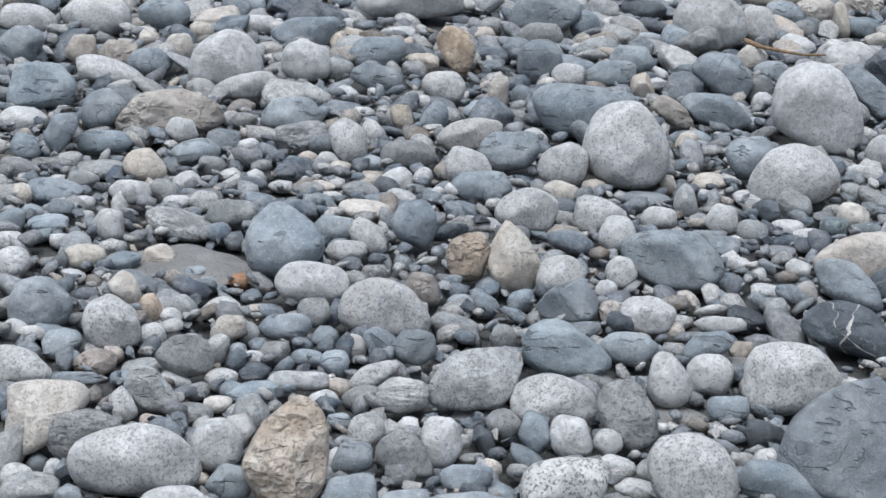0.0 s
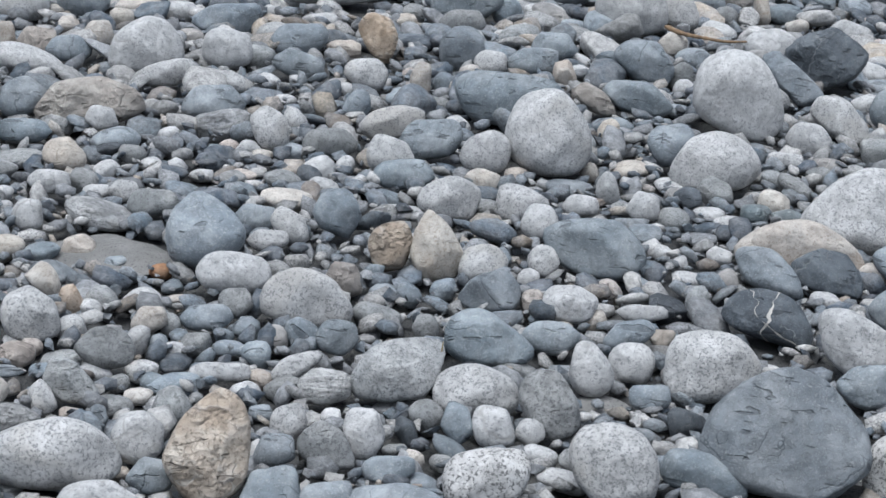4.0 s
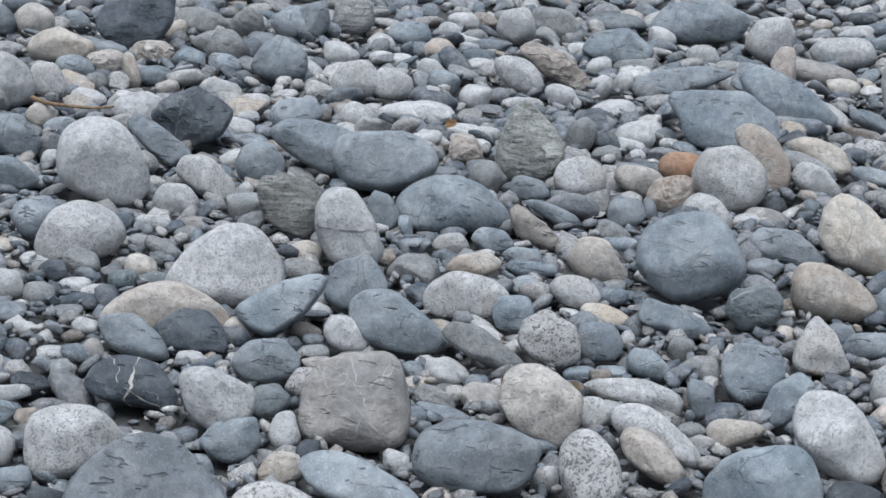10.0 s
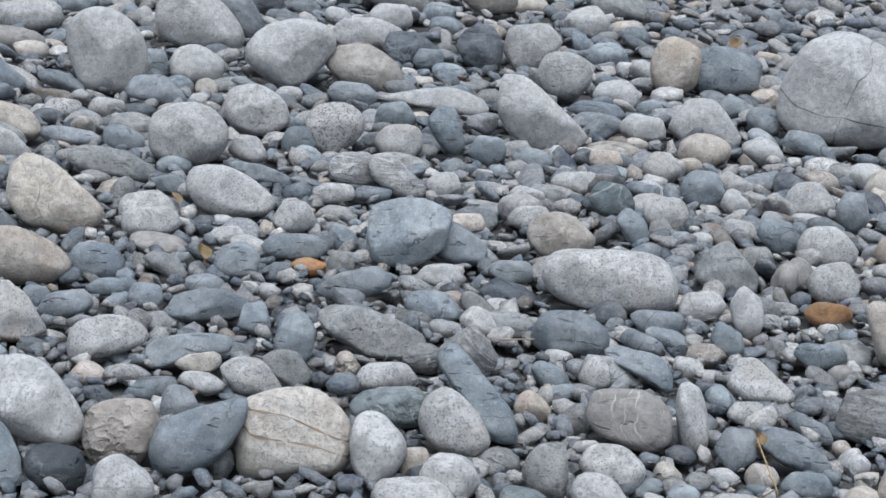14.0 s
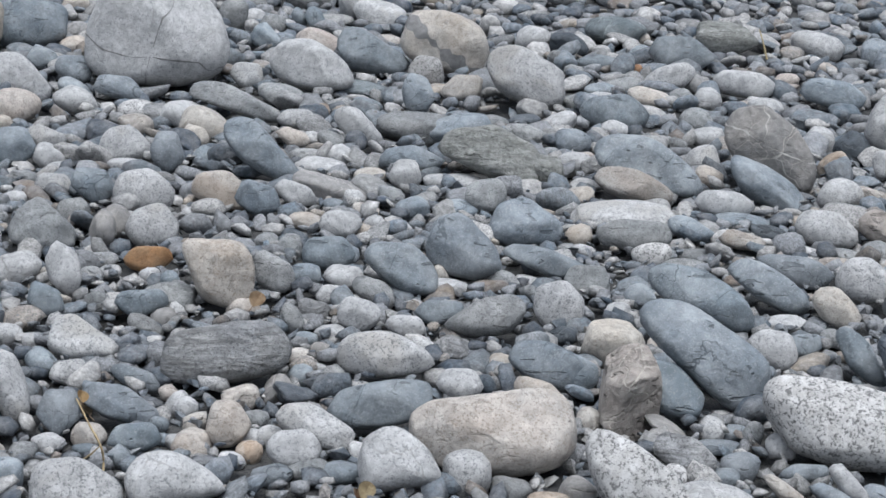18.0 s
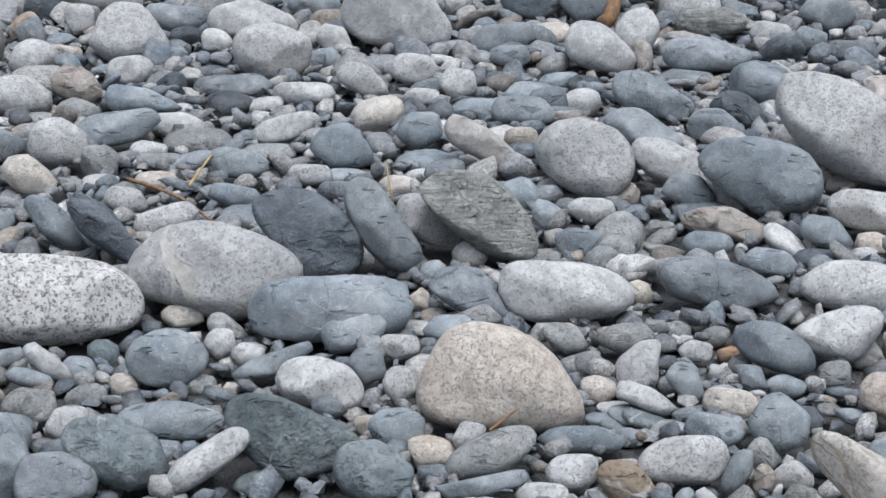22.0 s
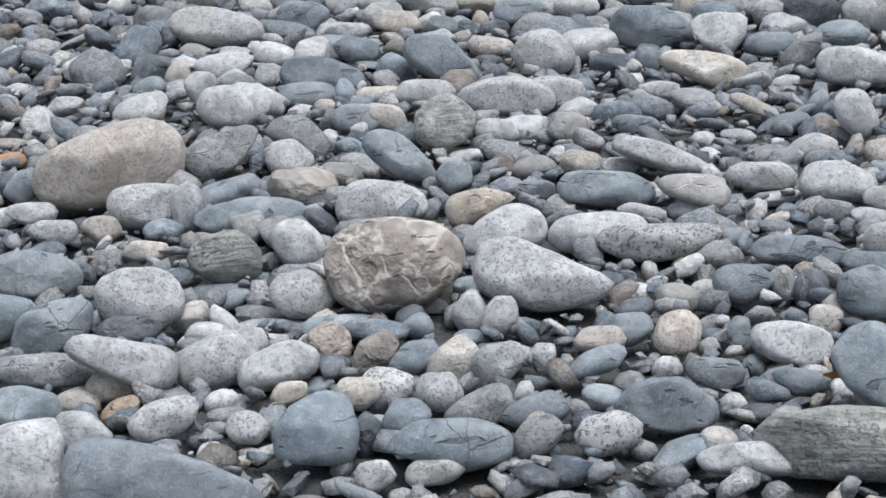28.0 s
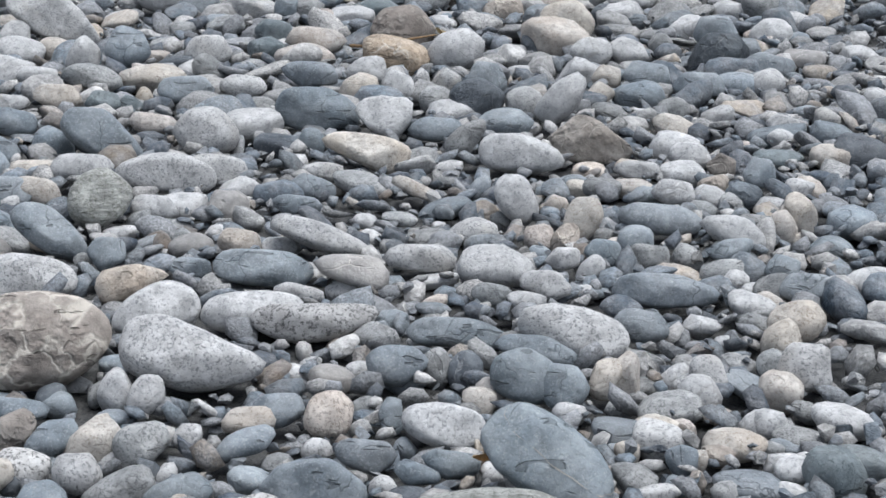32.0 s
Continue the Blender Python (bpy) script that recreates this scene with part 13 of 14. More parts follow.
slate(5.534, -4.306, .017, .033, .028, .021, -131, 2, "block")
grey(5.470, -4.804, .018, .047, .034, .022, -135, -10, "block")
white(5.828, -5.201, .029, .079, .060, .036, -135, 5, "block")
brown(5.883, -5.137, .026, .043, .039, .033, -134, 2, "sharp")
grey(7.540, -7.183, .036, .059, .056, .045, -136, -10, "block")
white(7.304, -7.077, .045, .100, .070, .052, -137, 15, "sharp")
tan(6.827, -6.817, .033, .092, .072, .041, -138, 5)
brown(6.686, -6.661, .027, .053, .040, .033, -138, -7)
white(6.371, -6.178, .043, .075, .062, .055, -137, -5, "sharp")
grey(5.827, -5.621, .031, .059, .048, .036, -137, -15)
white(5.762, -5.717, .021, .037, .028, .026, -138, 5)
white(5.676, -5.743, .021, .050, .039, .025, -139, 8, "sharp")
grey(6.612, -7.064, .024, .067, .051, .028, -140, -10, "block")
slate(6.724, -7.215, .045, .066, .058, .053, -140, -30)
tan(6.622, -7.212, .030, .053, .041, .037, -141, -10, "block")
white(6.503, -7.165, .031, .078, .054, .034, -141, 15)
grey(6.082, -6.539, .048, .052, .057, .060, -141, -10)
white(6.195, -6.975, .024, .048, .038, .030, -142, -2, "block")
slate(6.376, -6.745, .027, .067, .048, .030, -140, -15)
slate(5.879, -6.293, .024, .090, .057, .029, -141, -5)
grey(6.208, -7.266, .040, .115, .086, .045, -143, 12)
white(5.977, -7.178, .028, .058, .049, .035, -144, -6)
grey(5.709, -6.992, .045, .064, .057, .055, -145, 20)
tan(5.828, -7.334, .022, .050, .042, .027, -146, 5)
grey(5.232, -6.291, .037, .068, .050, .045, -145, 15)
tan(5.344, -6.848, .037, .081, .064, .043, -146, -15, "sharp")
slate(5.113, -6.885, .041, .071, .056, .050, -148, -10)
white(5.985, -8.023, .032, .084, .059, .039, -147, 5)
white(5.698, -7.739, .022, .061, .046, .028, -148, 7)
grey(6.223, -7.811, .037, .079, .061, .045, -145, 9)
grey(5.439, -6.051, .028, .049, .041, .034, -142, 11)
white(5.570, -6.050, .024, .067, .052, .029, -141, -5, "block")
dark(5.191, -5.812, .032, .061, .048, .038, -143, 10)
grey(5.172, -5.900, .028, .063, .051, .035, -143, 10)
white(4.986, -6.213, .025, .052, .044, .031, -146, -5)
tan(4.881, -6.215, .025, .065, .048, .031, -147, -6)
grey(4.749, -5.519, .035, .042, .044, .044, -144, 1)
white(4.844, -5.776, .037, .072, .053, .045, -145, -10, "block")
slate(4.487, -5.609, .038, .057, .049, .046, -147, -8)
slate(4.320, -5.482, .036, .083, .060, .044, -147, 8)
pink(4.563, -5.854, .021, .039, .032, .027, -147, 1, "block")
veined(4.305, -5.663, .030, .067, .053, .038, -148, 5)
grey(4.471, -5.910, .021, .044, .033, .027, -148, 4, "block")
dark(5.003, -5.246, .032, .082, .054, .035, -141, 15, "block")
grey(5.058, -5.144, .023, .058, .040, .027, -140, -5)
white(4.847, -4.963, .020, .055, .036, .024, -140, 3)
veined(4.531, -4.611, .038, .061, .050, .047, -140, -20)
slate(4.263, -5.245, .029, .070, .055, .037, -147, -3)
grey(4.232, -4.922, .016, .043, .031, .019, -145, -2)
white(4.281, -4.829, .012, .041, .029, .014, -144, 9, "block")
grey(4.376, -4.943, .023, .034, .032, .029, -144, 7, "sharp")
tan(4.071, -4.683, .031, .074, .049, .032, -145, 20, "sharp")
slate(3.861, -4.836, .023, .080, .053, .026, -148, -10, "block")
pink(3.893, -4.727, .011, .027, .020, .014, -147, -7, "block")
slate(3.966, -5.126, .018, .043, .034, .022, -149, -2, "block")
white(4.011, -4.587, .017, .062, .041, .019, -145, 6)
slate(3.781, -4.142, .020, .036, .027, .025, -144, -10)
grey(3.611, -4.143, .019, .036, .029, .024, -146, 7)
white(3.653, -4.237, .024, .041, .037, .028, -146, 15, "block")
grey(3.591, -4.234, .021, .032, .026, .027, -147, 9)
white(3.528, -4.302, .017, .041, .034, .021, -148, -8)
tan(3.386, -4.136, .025, .033, .030, .031, -148, 3)
tan(3.339, -4.132, .013, .020, .017, .015, -149, -8)
tan(3.427, -4.248, .025, .035, .034, .031, -149, 1)
white(3.534, -4.427, .025, .045, .036, .031, -149, -8, "block")
grey(3.478, -4.175, .015, .041, .029, .017, -147, 9)
white(3.264, -3.771, .021, .032, .026, .026, -147, -10)
white(3.202, -3.747, .016, .025, .024, .020, -147, -1, "sharp")
tan(3.130, -3.703, .020, .037, .030, .025, -148, 10)
grey(3.127, -3.642, .014, .041, .027, .017, -148, -6)
grey(3.087, -3.580, .019, .033, .028, .024, -148, 8, "block")
white(3.152, -3.496, .021, .043, .036, .026, -146, 5, "sharp")
white(3.078, -3.463, .015, .017, .015, .018, -147, -20, "sharp")
grey(2.921, -3.399, .028, .037, .033, .027, -148, 60, "block")
grey(2.994, -3.386, .017, .038, .030, .022, -147, -7)
slate(2.916, -3.330, .017, .052, .037, .010, -148, 22)
white(3.022, -3.238, .025, .035, .028, .025, -145, -50)
pink(3.146, -3.378, .011, .015, .013, .014, -145, -8, "block")
grey(3.141, -3.291, .013, .050, .036, .016, -144, 6)
grey(3.069, -3.193, .012, .038, .030, .015, -144, -5)
white(3.461, -3.520, .014, .026, .018, .017, -142, -3, "block")
pink(3.732, -3.700, .028, .033, .032, .034, -141, -1, "block")
brown(3.677, -3.725, .031, .041, .036, .030, -142, -65)
grey(3.986, -4.034, .016, .045, .034, .019, -141, 10, "block")
slate(3.974, -4.117, .019, .043, .031, .024, -142, -2)
tan(3.569, -3.787, .018, .044, .037, .023, -143, 8, "block")
grey(3.418, -3.826, .024, .038, .033, .027, -145, 25)
slate(9.304, 1.055, .069, .088, .086, .079, -83, 60)
slate(9.075, .794, .047, .092, .076, .057, -84, 10, "block")
brown(9.031, .644, .041, .067, .055, .051, -85, -8)
dark(8.762, .363, .044, .087, .064, .055, -87)
green(9.076, .125, .071, .108, .084, .088, -89, 9)
grey(9.571, .785, .043, .116, .083, .053, -85, 5)
slate(8.444, .264, .038, .089, .064, .046, -88, 10)
dark(8.629, .118, .048, .068, .060, .060, -89, 7)
tan(8.173, .142, .036, .075, .064, .044, -89, 3, "block")
grey(7.322, .508, .033, .049, .046, .041, -85, -3)
grey(8.135, -5.773, .076, .128, .107, .094, -130, 10)
tan(8.524, -6.212, .029, .055, .044, .036, -130, 10)
white(8.131, -6.121, .026, .063, .047, .033, -131, 4, "block")
tan(8.333, -6.390, .026, .082, .055, .031, -132, -8, "block")
granite(8.162, -6.435, .043, .088, .075, .053, -133, 5)
white(7.806, -6.104, .044, .071, .061, .046, -133, 35, "sharp")
granite(8.291, -6.129, .026, .092, .064, .032, -128, -3, "block")
grey(8.740, -6.397, .033, .084, .061, .040, -128, 5)
slate(8.512, -6.355, .021, .068, .051, .024, -128, -10)
granite(8.365, -6.464, .029, .075, .052, .036, -129, 5)
granite(8.439, -6.705, .029, .056, .043, .034, -130, -15)
dark(8.254, -6.448, .018, .047, .034, .022, -130, -9, "sharp")
tan(7.982, -6.489, .055, .046, .049, .070, -131, -10, "peak")
slate(8.071, -6.730, .026, .068, .051, .031, -132, -9)
tan(7.706, -6.868, .044, .064, .056, .054, -134, -15)
tan(7.481, -6.814, .025, .059, .043, .030, -135, 10)
white(7.642, -7.126, .034, .068, .057, .042, -135, -2)
white(7.213, -6.288, .041, .036, .044, .052, -134, 10)
white(7.331, -6.593, .030, .051, .039, .037, -134, 6, "block")
white(7.094, -6.464, .041, .080, .064, .040, -135, -28, "block")
granite(7.058, -6.551, .025, .037, .033, .031, -136, 6, "sharp")
pink(7.932, -5.876, .025, .055, .046, .031, -128, -5, "block")
granite(8.063, -5.803, .026, .051, .039, .031, -127, 15)
white(8.016, -6.074, .024, .041, .031, .029, -129, -10)
grey(7.772, -5.955, .035, .042, .043, .045, -129, -40)
brown(7.672, -5.976, .026, .050, .036, .031, -130, -10, "sharp")
slate(7.590, -6.119, .023, .050, .041, .029, -131, -2, "block")
slate(7.802, -5.638, .020, .053, .041, .025, -128, 2, "block")
slate(7.527, -5.614, .024, .048, .042, .030, -129, -1)
grey(7.397, -5.630, .024, .043, .038, .030, -129, -6)
grey(6.904, -5.695, .048, .030, .037, .060, -132, 5, "block")
slate(7.223, -6.245, .017, .055, .036, .020, -133, 5)
dark(7.515, -5.805, .017, .049, .035, .020, -130, -8, "block")
slate(7.310, -5.254, .042, .109, .079, .052, -130, -3)
granite(7.084, -5.371, .051, .149, .108, .063, -132, 5, "block")
grey(7.335, -5.730, .033, .048, .038, .038, -133, 30, "block")
grey(7.199, -5.265, .048, .157, .115, .056, -128, -8, "block")
white(7.157, -5.537, .025, .080, .055, .030, -130, 5)
coarse(6.881, -5.751, .032, .039, .039, .041, -132, -9)
pink(6.634, -5.861, .049, .067, .057, .057, -134, 35)
grey(6.494, -5.896, .034, .045, .042, .043, -135, 6, "sharp")
white(6.736, -6.206, .036, .058, .053, .044, -135, 10)
slate(6.884, -6.237, .018, .038, .032, .022, -135, 7)
white(7.150, -5.057, .029, .106, .076, .035, -130, 3)
slate(7.084, -4.831, .027, .056, .045, .034, -129, 4)
grey(6.691, -5.228, .033, .043, .036, .040, -130, 30, "block")
coarse(6.381, -5.279, .051, .084, .068, .055, -132, 30)
granite(6.445, -5.182, .027, .073, .056, .034, -131, 5)
grey(5.964, -5.126, .040, .057, .052, .049, -134, -2)
slate(6.184, -5.451, .015, .045, .032, .019, -134, 7)
slate(6.155, -5.540, .028, .063, .043, .035, -135, 5, "block")
granite(6.769, -4.797, .023, .100, .070, .026, -130, 8, "block")
slate(6.317, -4.913, .038, .092, .068, .046, -134, 8)
slate(6.287, -4.961, .025, .050, .040, .031, -131, -2)
slate(6.098, -4.822, .024, .068, .047, .029, -131, -5)
granite(6.378, -4.626, .026, .059, .042, .030, -128, -10)
grey(7.167, -6.957, .051, .091, .071, .060, -137, 20, "block")
slate(7.539, -7.235, .028, .068, .050, .033, -136, 6)
mossy(6.658, -6.573, .048, .073, .058, .055, -138, 30, "block")
granite(6.328, -6.144, .051, .056, .054, .065, -137, 7, "sharp")
granite(6.032, -5.840, .030, .085, .055, .037, -137, -3)
granite(5.742, -5.699, .021, .031, .026, .026, -138, 4)
slate(5.890, -5.596, .019, .052, .036, .023, -137, -10)
grey(5.987, -6.180, .032, .066, .053, .038, -139, 15)
grey(6.963, -7.255, .028, .078, .059, .032, -139, 11)
slate(6.407, -6.833, .033, .060, .046, .033, -140, -30)
granite(6.461, -7.012, .018, .061, .038, .023, -141, -5)
grey(6.653, -7.029, .031, .042, .037, .037, -140, -30, "block")
grey(6.744, -7.560, .031, .053, .042, .038, -142, -6, "sharp")
tan(5.880, -6.536, .028, .074, .055, .034, -142, 5)
grey(6.346, -7.361, .036, .100, .066, .044, -143, -5)
white(6.167, -6.954, .022, .043, .034, .028, -142, 6)
pink(6.086, -7.142, .025, .060, .041, .030, -143, 6, "block")
grey(5.812, -7.066, .041, .070, .060, .049, -145, 20)
tan(5.776, -7.277, .020, .048, .036, .024, -146, -3, "block")
granite(6.043, -7.901, .034, .082, .057, .042, -146)
slate(5.736, -6.943, .024, .069, .044, .028, -144, 5)
white(5.693, -7.684, .020, .048, .034, .022, -148, -11)
slate(5.665, -7.794, .032, .061, .052, .038, -148, 10)
pink(5.298, -6.775, .042, .070, .061, .049, -146, -20, "block")
slate(4.978, -6.555, .052, .072, .060, .063, -148, 25)
granite(5.620, -6.108, .026, .095, .070, .031, -141, 5, "sharp")
granite(5.476, -6.061, .026, .052, .038, .032, -142, 8)
dark(5.210, -5.868, .028, .065, .045, .035, -143, 2)
slate(5.092, -5.825, .024, .049, .041, .030, -143, -8)
white(5.286, -5.982, .022, .051, .040, .027, -143, -4, "sharp")
pink(5.193, -6.261, .035, .062, .054, .043, -145, 5, "sharp")
grey(5.590, -6.630, .025, .066, .052, .032, -144, -2)
white(4.934, -6.187, .026, .070, .054, .033, -146, 3, "block")
granite(4.695, -6.192, .027, .077, .055, .033, -148, 3, "sharp")
pink(4.630, -5.889, .023, .046, .037, .029, -147, -1)
slate(4.510, -5.937, .023, .046, .035, .029, -148, -4, "block")
grey(5.050, -5.676, .019, .057, .039, .023, -143, -5, "block")
grey(4.883, -5.671, .020, .056, .041, .024, -144, 0, "block")
white(5.539, -5.349, .024, .049, .040, .030, -138, 6, "block")
grey(.636, 8.134, .059, .118, .094, .073, -4, -1)
veined(.868, 8.117, .059, .107, .086, .074, -5, -3)
slate(1.061, 8.164, .060, .072, .074, .076, -6, 10)
tan(1.206, 8.174, .061, .084, .069, .076, -7, 5)
slate(1.394, 8.297, .039, .080, .060, .049, -9, 5)
grey(1.930, 8.218, .053, .124, .089, .064, -12, 10)
banded(2.114, 8.134, .062, .074, .067, .078, -14, 30, "block")
white(2.278, 8.168, .032, .075, .054, .033, -15, -20)
tan(1.782, 8.062, .046, .046, .046, .059, -12, 20)
grey(1.781, 7.965, .030, .036, .038, .038, -12, 6)
grey(1.923, 7.829, .043, .119, .088, .053, -13, 5)
brown(1.616, 7.669, .040, .093, .064, .050, -11, 4)
slate(1.430, 7.669, .038, .087, .071, .047, -10, 5)
slate(1.748, 7.562, .036, .069, .053, .043, -12, 15)
slate(1.870, 7.474, .035, .068, .059, .042, -13, 10)
grey(.811, 7.647, .038, .079, .056, .047, -5, -10, "block")
granite(.657, 7.736, .034, .032, .033, .043, -4, 6)
slate(.568, 7.733, .038, .051, .042, .047, -3, 20, "sharp")
white(.550, 7.607, .016, .040, .030, .020, -3, -1)
grey(.554, 7.288, .033, .064, .049, .040, -3, 10)
grey(1.018, 7.762, .027, .103, .065, .034, -7, -1)
white(.830, 7.552, .019, .061, .038, .022, -5, -9)
granite(.608, 6.999, .034, .078, .063, .042, -4, 8)
dark(.709, 7.119, .023, .042, .033, .028, -5, 1, "sharp")
slate(.797, 6.845, .042, .061, .058, .053, -6, 5, "block")
slate(1.255, 7.342, .046, .077, .059, .058, -9, 3)
granite(1.306, 7.197, .025, .043, .039, .031, -9, -10, "block")
grey(1.395, 7.242, .022, .031, .026, .028, -10, -2)
grey(1.580, 7.345, .022, .067, .050, .026, -11, 8)
grey(1.761, 7.310, .030, .036, .032, .038, -13, -6, "sharp")
pink(1.893, 7.263, .027, .040, .035, .033, -14, 20, "sharp")
white(1.258, 6.925, .026, .054, .041, .032, -9, 5)
tan(1.570, 7.116, .026, .048, .035, .032, -11, -7, "block")
granite(.511, 6.699, .030, .044, .035, .037, -3, -4, "block")
pink(1.845, 6.912, .023, .043, .036, .029, -14, 9)
granite(1.775, 6.653, .024, .047, .035, .030, -14, -6)
granite(2.006, 7.025, .018, .054, .041, .021, -15, -10)
slate(4.022, -.358, .018, .029, .023, .016, -93, 40)
brown(3.926, -.338, .020, .017, .021, .025, -92, 10)
grey(3.768, -.243, .018, .018, .020, .023, -91, 4, "sharp")
slate(3.834, -.212, .018, .018, .022, .025, -90, 35)
grey(3.852, -.175, .019, .016, .019, .024, -89, 20)
slate(3.694, -.352, .032, .039, .040, .041, -93, -45)
granite(3.791, -.271, .007, .016, .012, .008, -91, 5)
grey(3.642, -.325, .012, .028, .020, .015, -92, 9)
tan(3.655, -.360, .009, .011, .012, .012, -93, -7, "block")
granite(3.700, -.548, .010, .016, .012, .012, -97, 10, "block")
slate(3.754, -.772, .015, .025, .019, .019, -102, -2)
tan(3.817, -.805, .008, .021, .017, .010, -102, 5, "sharp")
pink(3.643, -.618, .007, .010, .010, .009, -99, 1)
ochre(3.674, -.666, .011, .015, .013, .014, -100, 1, "sharp")
white(3.851, -.632, .010, .012, .010, .013, -98, 11)
white(3.947, 1.205, .048, .052, .052, .061, -67, 20)
slate(3.801, .997, .063, .113, .101, .078, -69, 0, "block")
tan(3.987, .913, .007, .031, .018, .009, -72, 6)
coarse(4.240, .822, .023, .022, .022, .030, -75, 20)
grey(4.248, .695, .016, .033, .025, .020, -77, 10)
grey(4.202, .763, .008, .036, .026, .009, -75, 6, "block")
grey(3.843, 1.177, .026, .035, .035, .031, -67, 30)
coarse(4.141, 1.323, .023, .033, .031, .028, -66, 20)
tan(4.252, .629, .010, .025, .021, .012, -78, -4, "sharp")
grey(4.172, .828, .010, .027, .022, .011, -74, 10)
tan(3.746, 1.171, .024, .025, .028, .032, -66, 30)
green(3.855, .511, .016, .039, .026, .019, -78, -10)
granite(3.810, .748, .012, .020, .018, .015, -74, 1)
tan(3.067, -3.151, .039, .030, .036, .049, -144, 8, "sharp")
granite(2.997, -3.242, .021, .036, .033, .025, -146, -10)
grey(2.960, -3.134, .020, .059, .046, .024, -146, -10, "block")
grey(3.031, -3.087, .012, .029, .020, .015, -144, -10, "block")
slate(2.944, -2.984, .022, .057, .044, .026, -144, 10)
granite(2.882, -2.995, .026, .046, .039, .031, -145, 20, "block")
pink(2.891, -3.076, .016, .024, .022, .020, -146, -10)
brown(2.885, -3.175, .011, .029, .024, .014, -147, -5, "block")
white(2.803, -3.165, .022, .024, .024, .029, -148, 40, "block")
slate(2.731, -3.155, .010, .033, .024, .012, -149, 5, "block")
grey(2.783, -3.288, .015, .029, .024, .017, -150, 20)
tan(2.900, -2.935, .017, .023, .019, .022, -144, 10)
slate(2.928, -2.935, .012, .014, .014, .015, -144, 1)
grey(2.829, -2.858, .017, .040, .032, .021, -145, 6, "block")
tan(2.790, -2.982, .018, .014, .015, .024, -147, 10, "block")
slate(2.766, -2.892, .013, .023, .018, .015, -146, 20, "block")
brown(2.752, -2.926, .015, .015, .015, .020, -147, 4, "sharp")
white(2.698, -3.079, .014, .031, .024, .016, -149, -15, "block")
green(2.592, -3.075, .033, .054, .050, .041, -151, 10)
grey(2.748, -3.121, .011, .028, .021, .014, -149, 3)
white(2.682, -3.122, .010, .022, .016, .012, -150, -11, "block")
white(2.625, -2.999, .012, .027, .023, .014, -150, 5)
slate(2.595, -3.043, .011, .030, .023, .014, -151, -1)
grey(2.696, -2.924, .015, .026, .020, .018, -148, 1)
veined(3.218, -2.958, .026, .028, .028, .032, -140, 1)
white(3.020, -2.737, .012, .020, .019, .015, -140, 6, "block")
ochre(3.070, -2.762, .020, .007, .013, .026, -140, -10)
grey(2.803, -3.478, .013, .021, .019, .015, -151, 8)
slate(2.912, -3.295, .021, .050, .037, .012, -148, 28)
tan(2.847, -3.304, .031, .040, .034, .037, -149, 40, "block")
granite(2.779, -2.852, .011, .040, .025, .013, -145, -5)


# ---- loose gravel between the stones ----
CELL, X0, Y0, NX, NY = 0.02, -8.0, -12.0, 1075, 1200
taken = np.zeros((NX, NY), dtype=bool)


def mark(x, y, rx, ry, turn):
    reach = max(rx, ry)
    i0, i1 = max(int((x - reach - X0) / CELL), 0), min(int((x + reach - X0) / CELL) + 2, NX)
    j0, j1 = max(int((y - reach - Y0) / CELL), 0), min(int((y + reach - Y0) / CELL) + 2, NY)
    if i0 >= i1 or j0 >= j1:
        return
    gx = X0 + CELL * np.arange(i0, i1)[:, None] - x
    gy = Y0 + CELL * np.arange(j0, j1)[None, :] - y
    c, s = math.cos(turn), math.sin(turn)
    u, v = (gx * c + gy * s) / rx, (gy * c - gx * s) / ry
    taken[i0:i1, j0:j1] |= u * u + v * v < 1


for x, y, rx, ry, heading, top in PLACED:
    mark(x, y, rx * 0.86, ry * 0.86, radians(heading))

# bare patches of fine grey sand
SANDS = (
    (-0.61, 4.37, 0.14, 0.12),
    (5.15, -0.10, 0.07, 0.05),
    (4.04, -0.46, 0.04, 0.04),
    (5.06, -0.15, 0.05, 0.04),
    (0.50, 3.69, 0.07, 0.05),
    (4.46, 6.48, 0.16, 0.13),
    (4.14, 4.62, 0.11, 0.05),
    (4.36, -1.64, 0.07, 0.04),
    (5.07, -1.97, 0.07, 0.04),
    (5.07, 2.36, 0.09, 0.08),
    (0.66, 3.98, 0.08, 0.05),
    (3.32, -1.89, 0.05, 0.04),
    (4.82, 2.83, 0.05, 0.04),
)
for x, y, rx, ry in SANDS:
    mark(x, y, rx, ry, 0.0)

covered = taken.copy()
gen = np.random.default_rng(5)


def scatter(radius, tries, near, far, start=-22, end=166, spread=0.62):
    """Places for loose stones of about that radius, on ground that is still free."""
    r = np.sqrt(gen.uniform(near ** 2, far ** 2, tries))
    az = np.radians(gen.uniform(start, end, tries))
    x, y = 0.6 + r * np.sin(az), -0.1 + r * np.cos(az)
    size = radius * gen.uniform(0.75, 1.3, tries)
    found = []
    for k in range(tries):
        i, j = int((x[k] - X0) / CELL), int((y[k] - Y0) / CELL)
        e = int(size[k] * spread / CELL + 0.5)
        if not (e <= i < NX - e and e <= j < NY - e) or taken[i, j]:
            continue
        if e and (taken[i - e, j] or taken[i + e, j] or taken[i, j - e] or taken[i, j + e]):
            continue
        mark(x[k], y[k], size[k] * 0.8, size[k] * 0.8, 0.0)
        found.append((x[k], y[k], size[k]))
    return np.array(found).reshape(-1, 3)


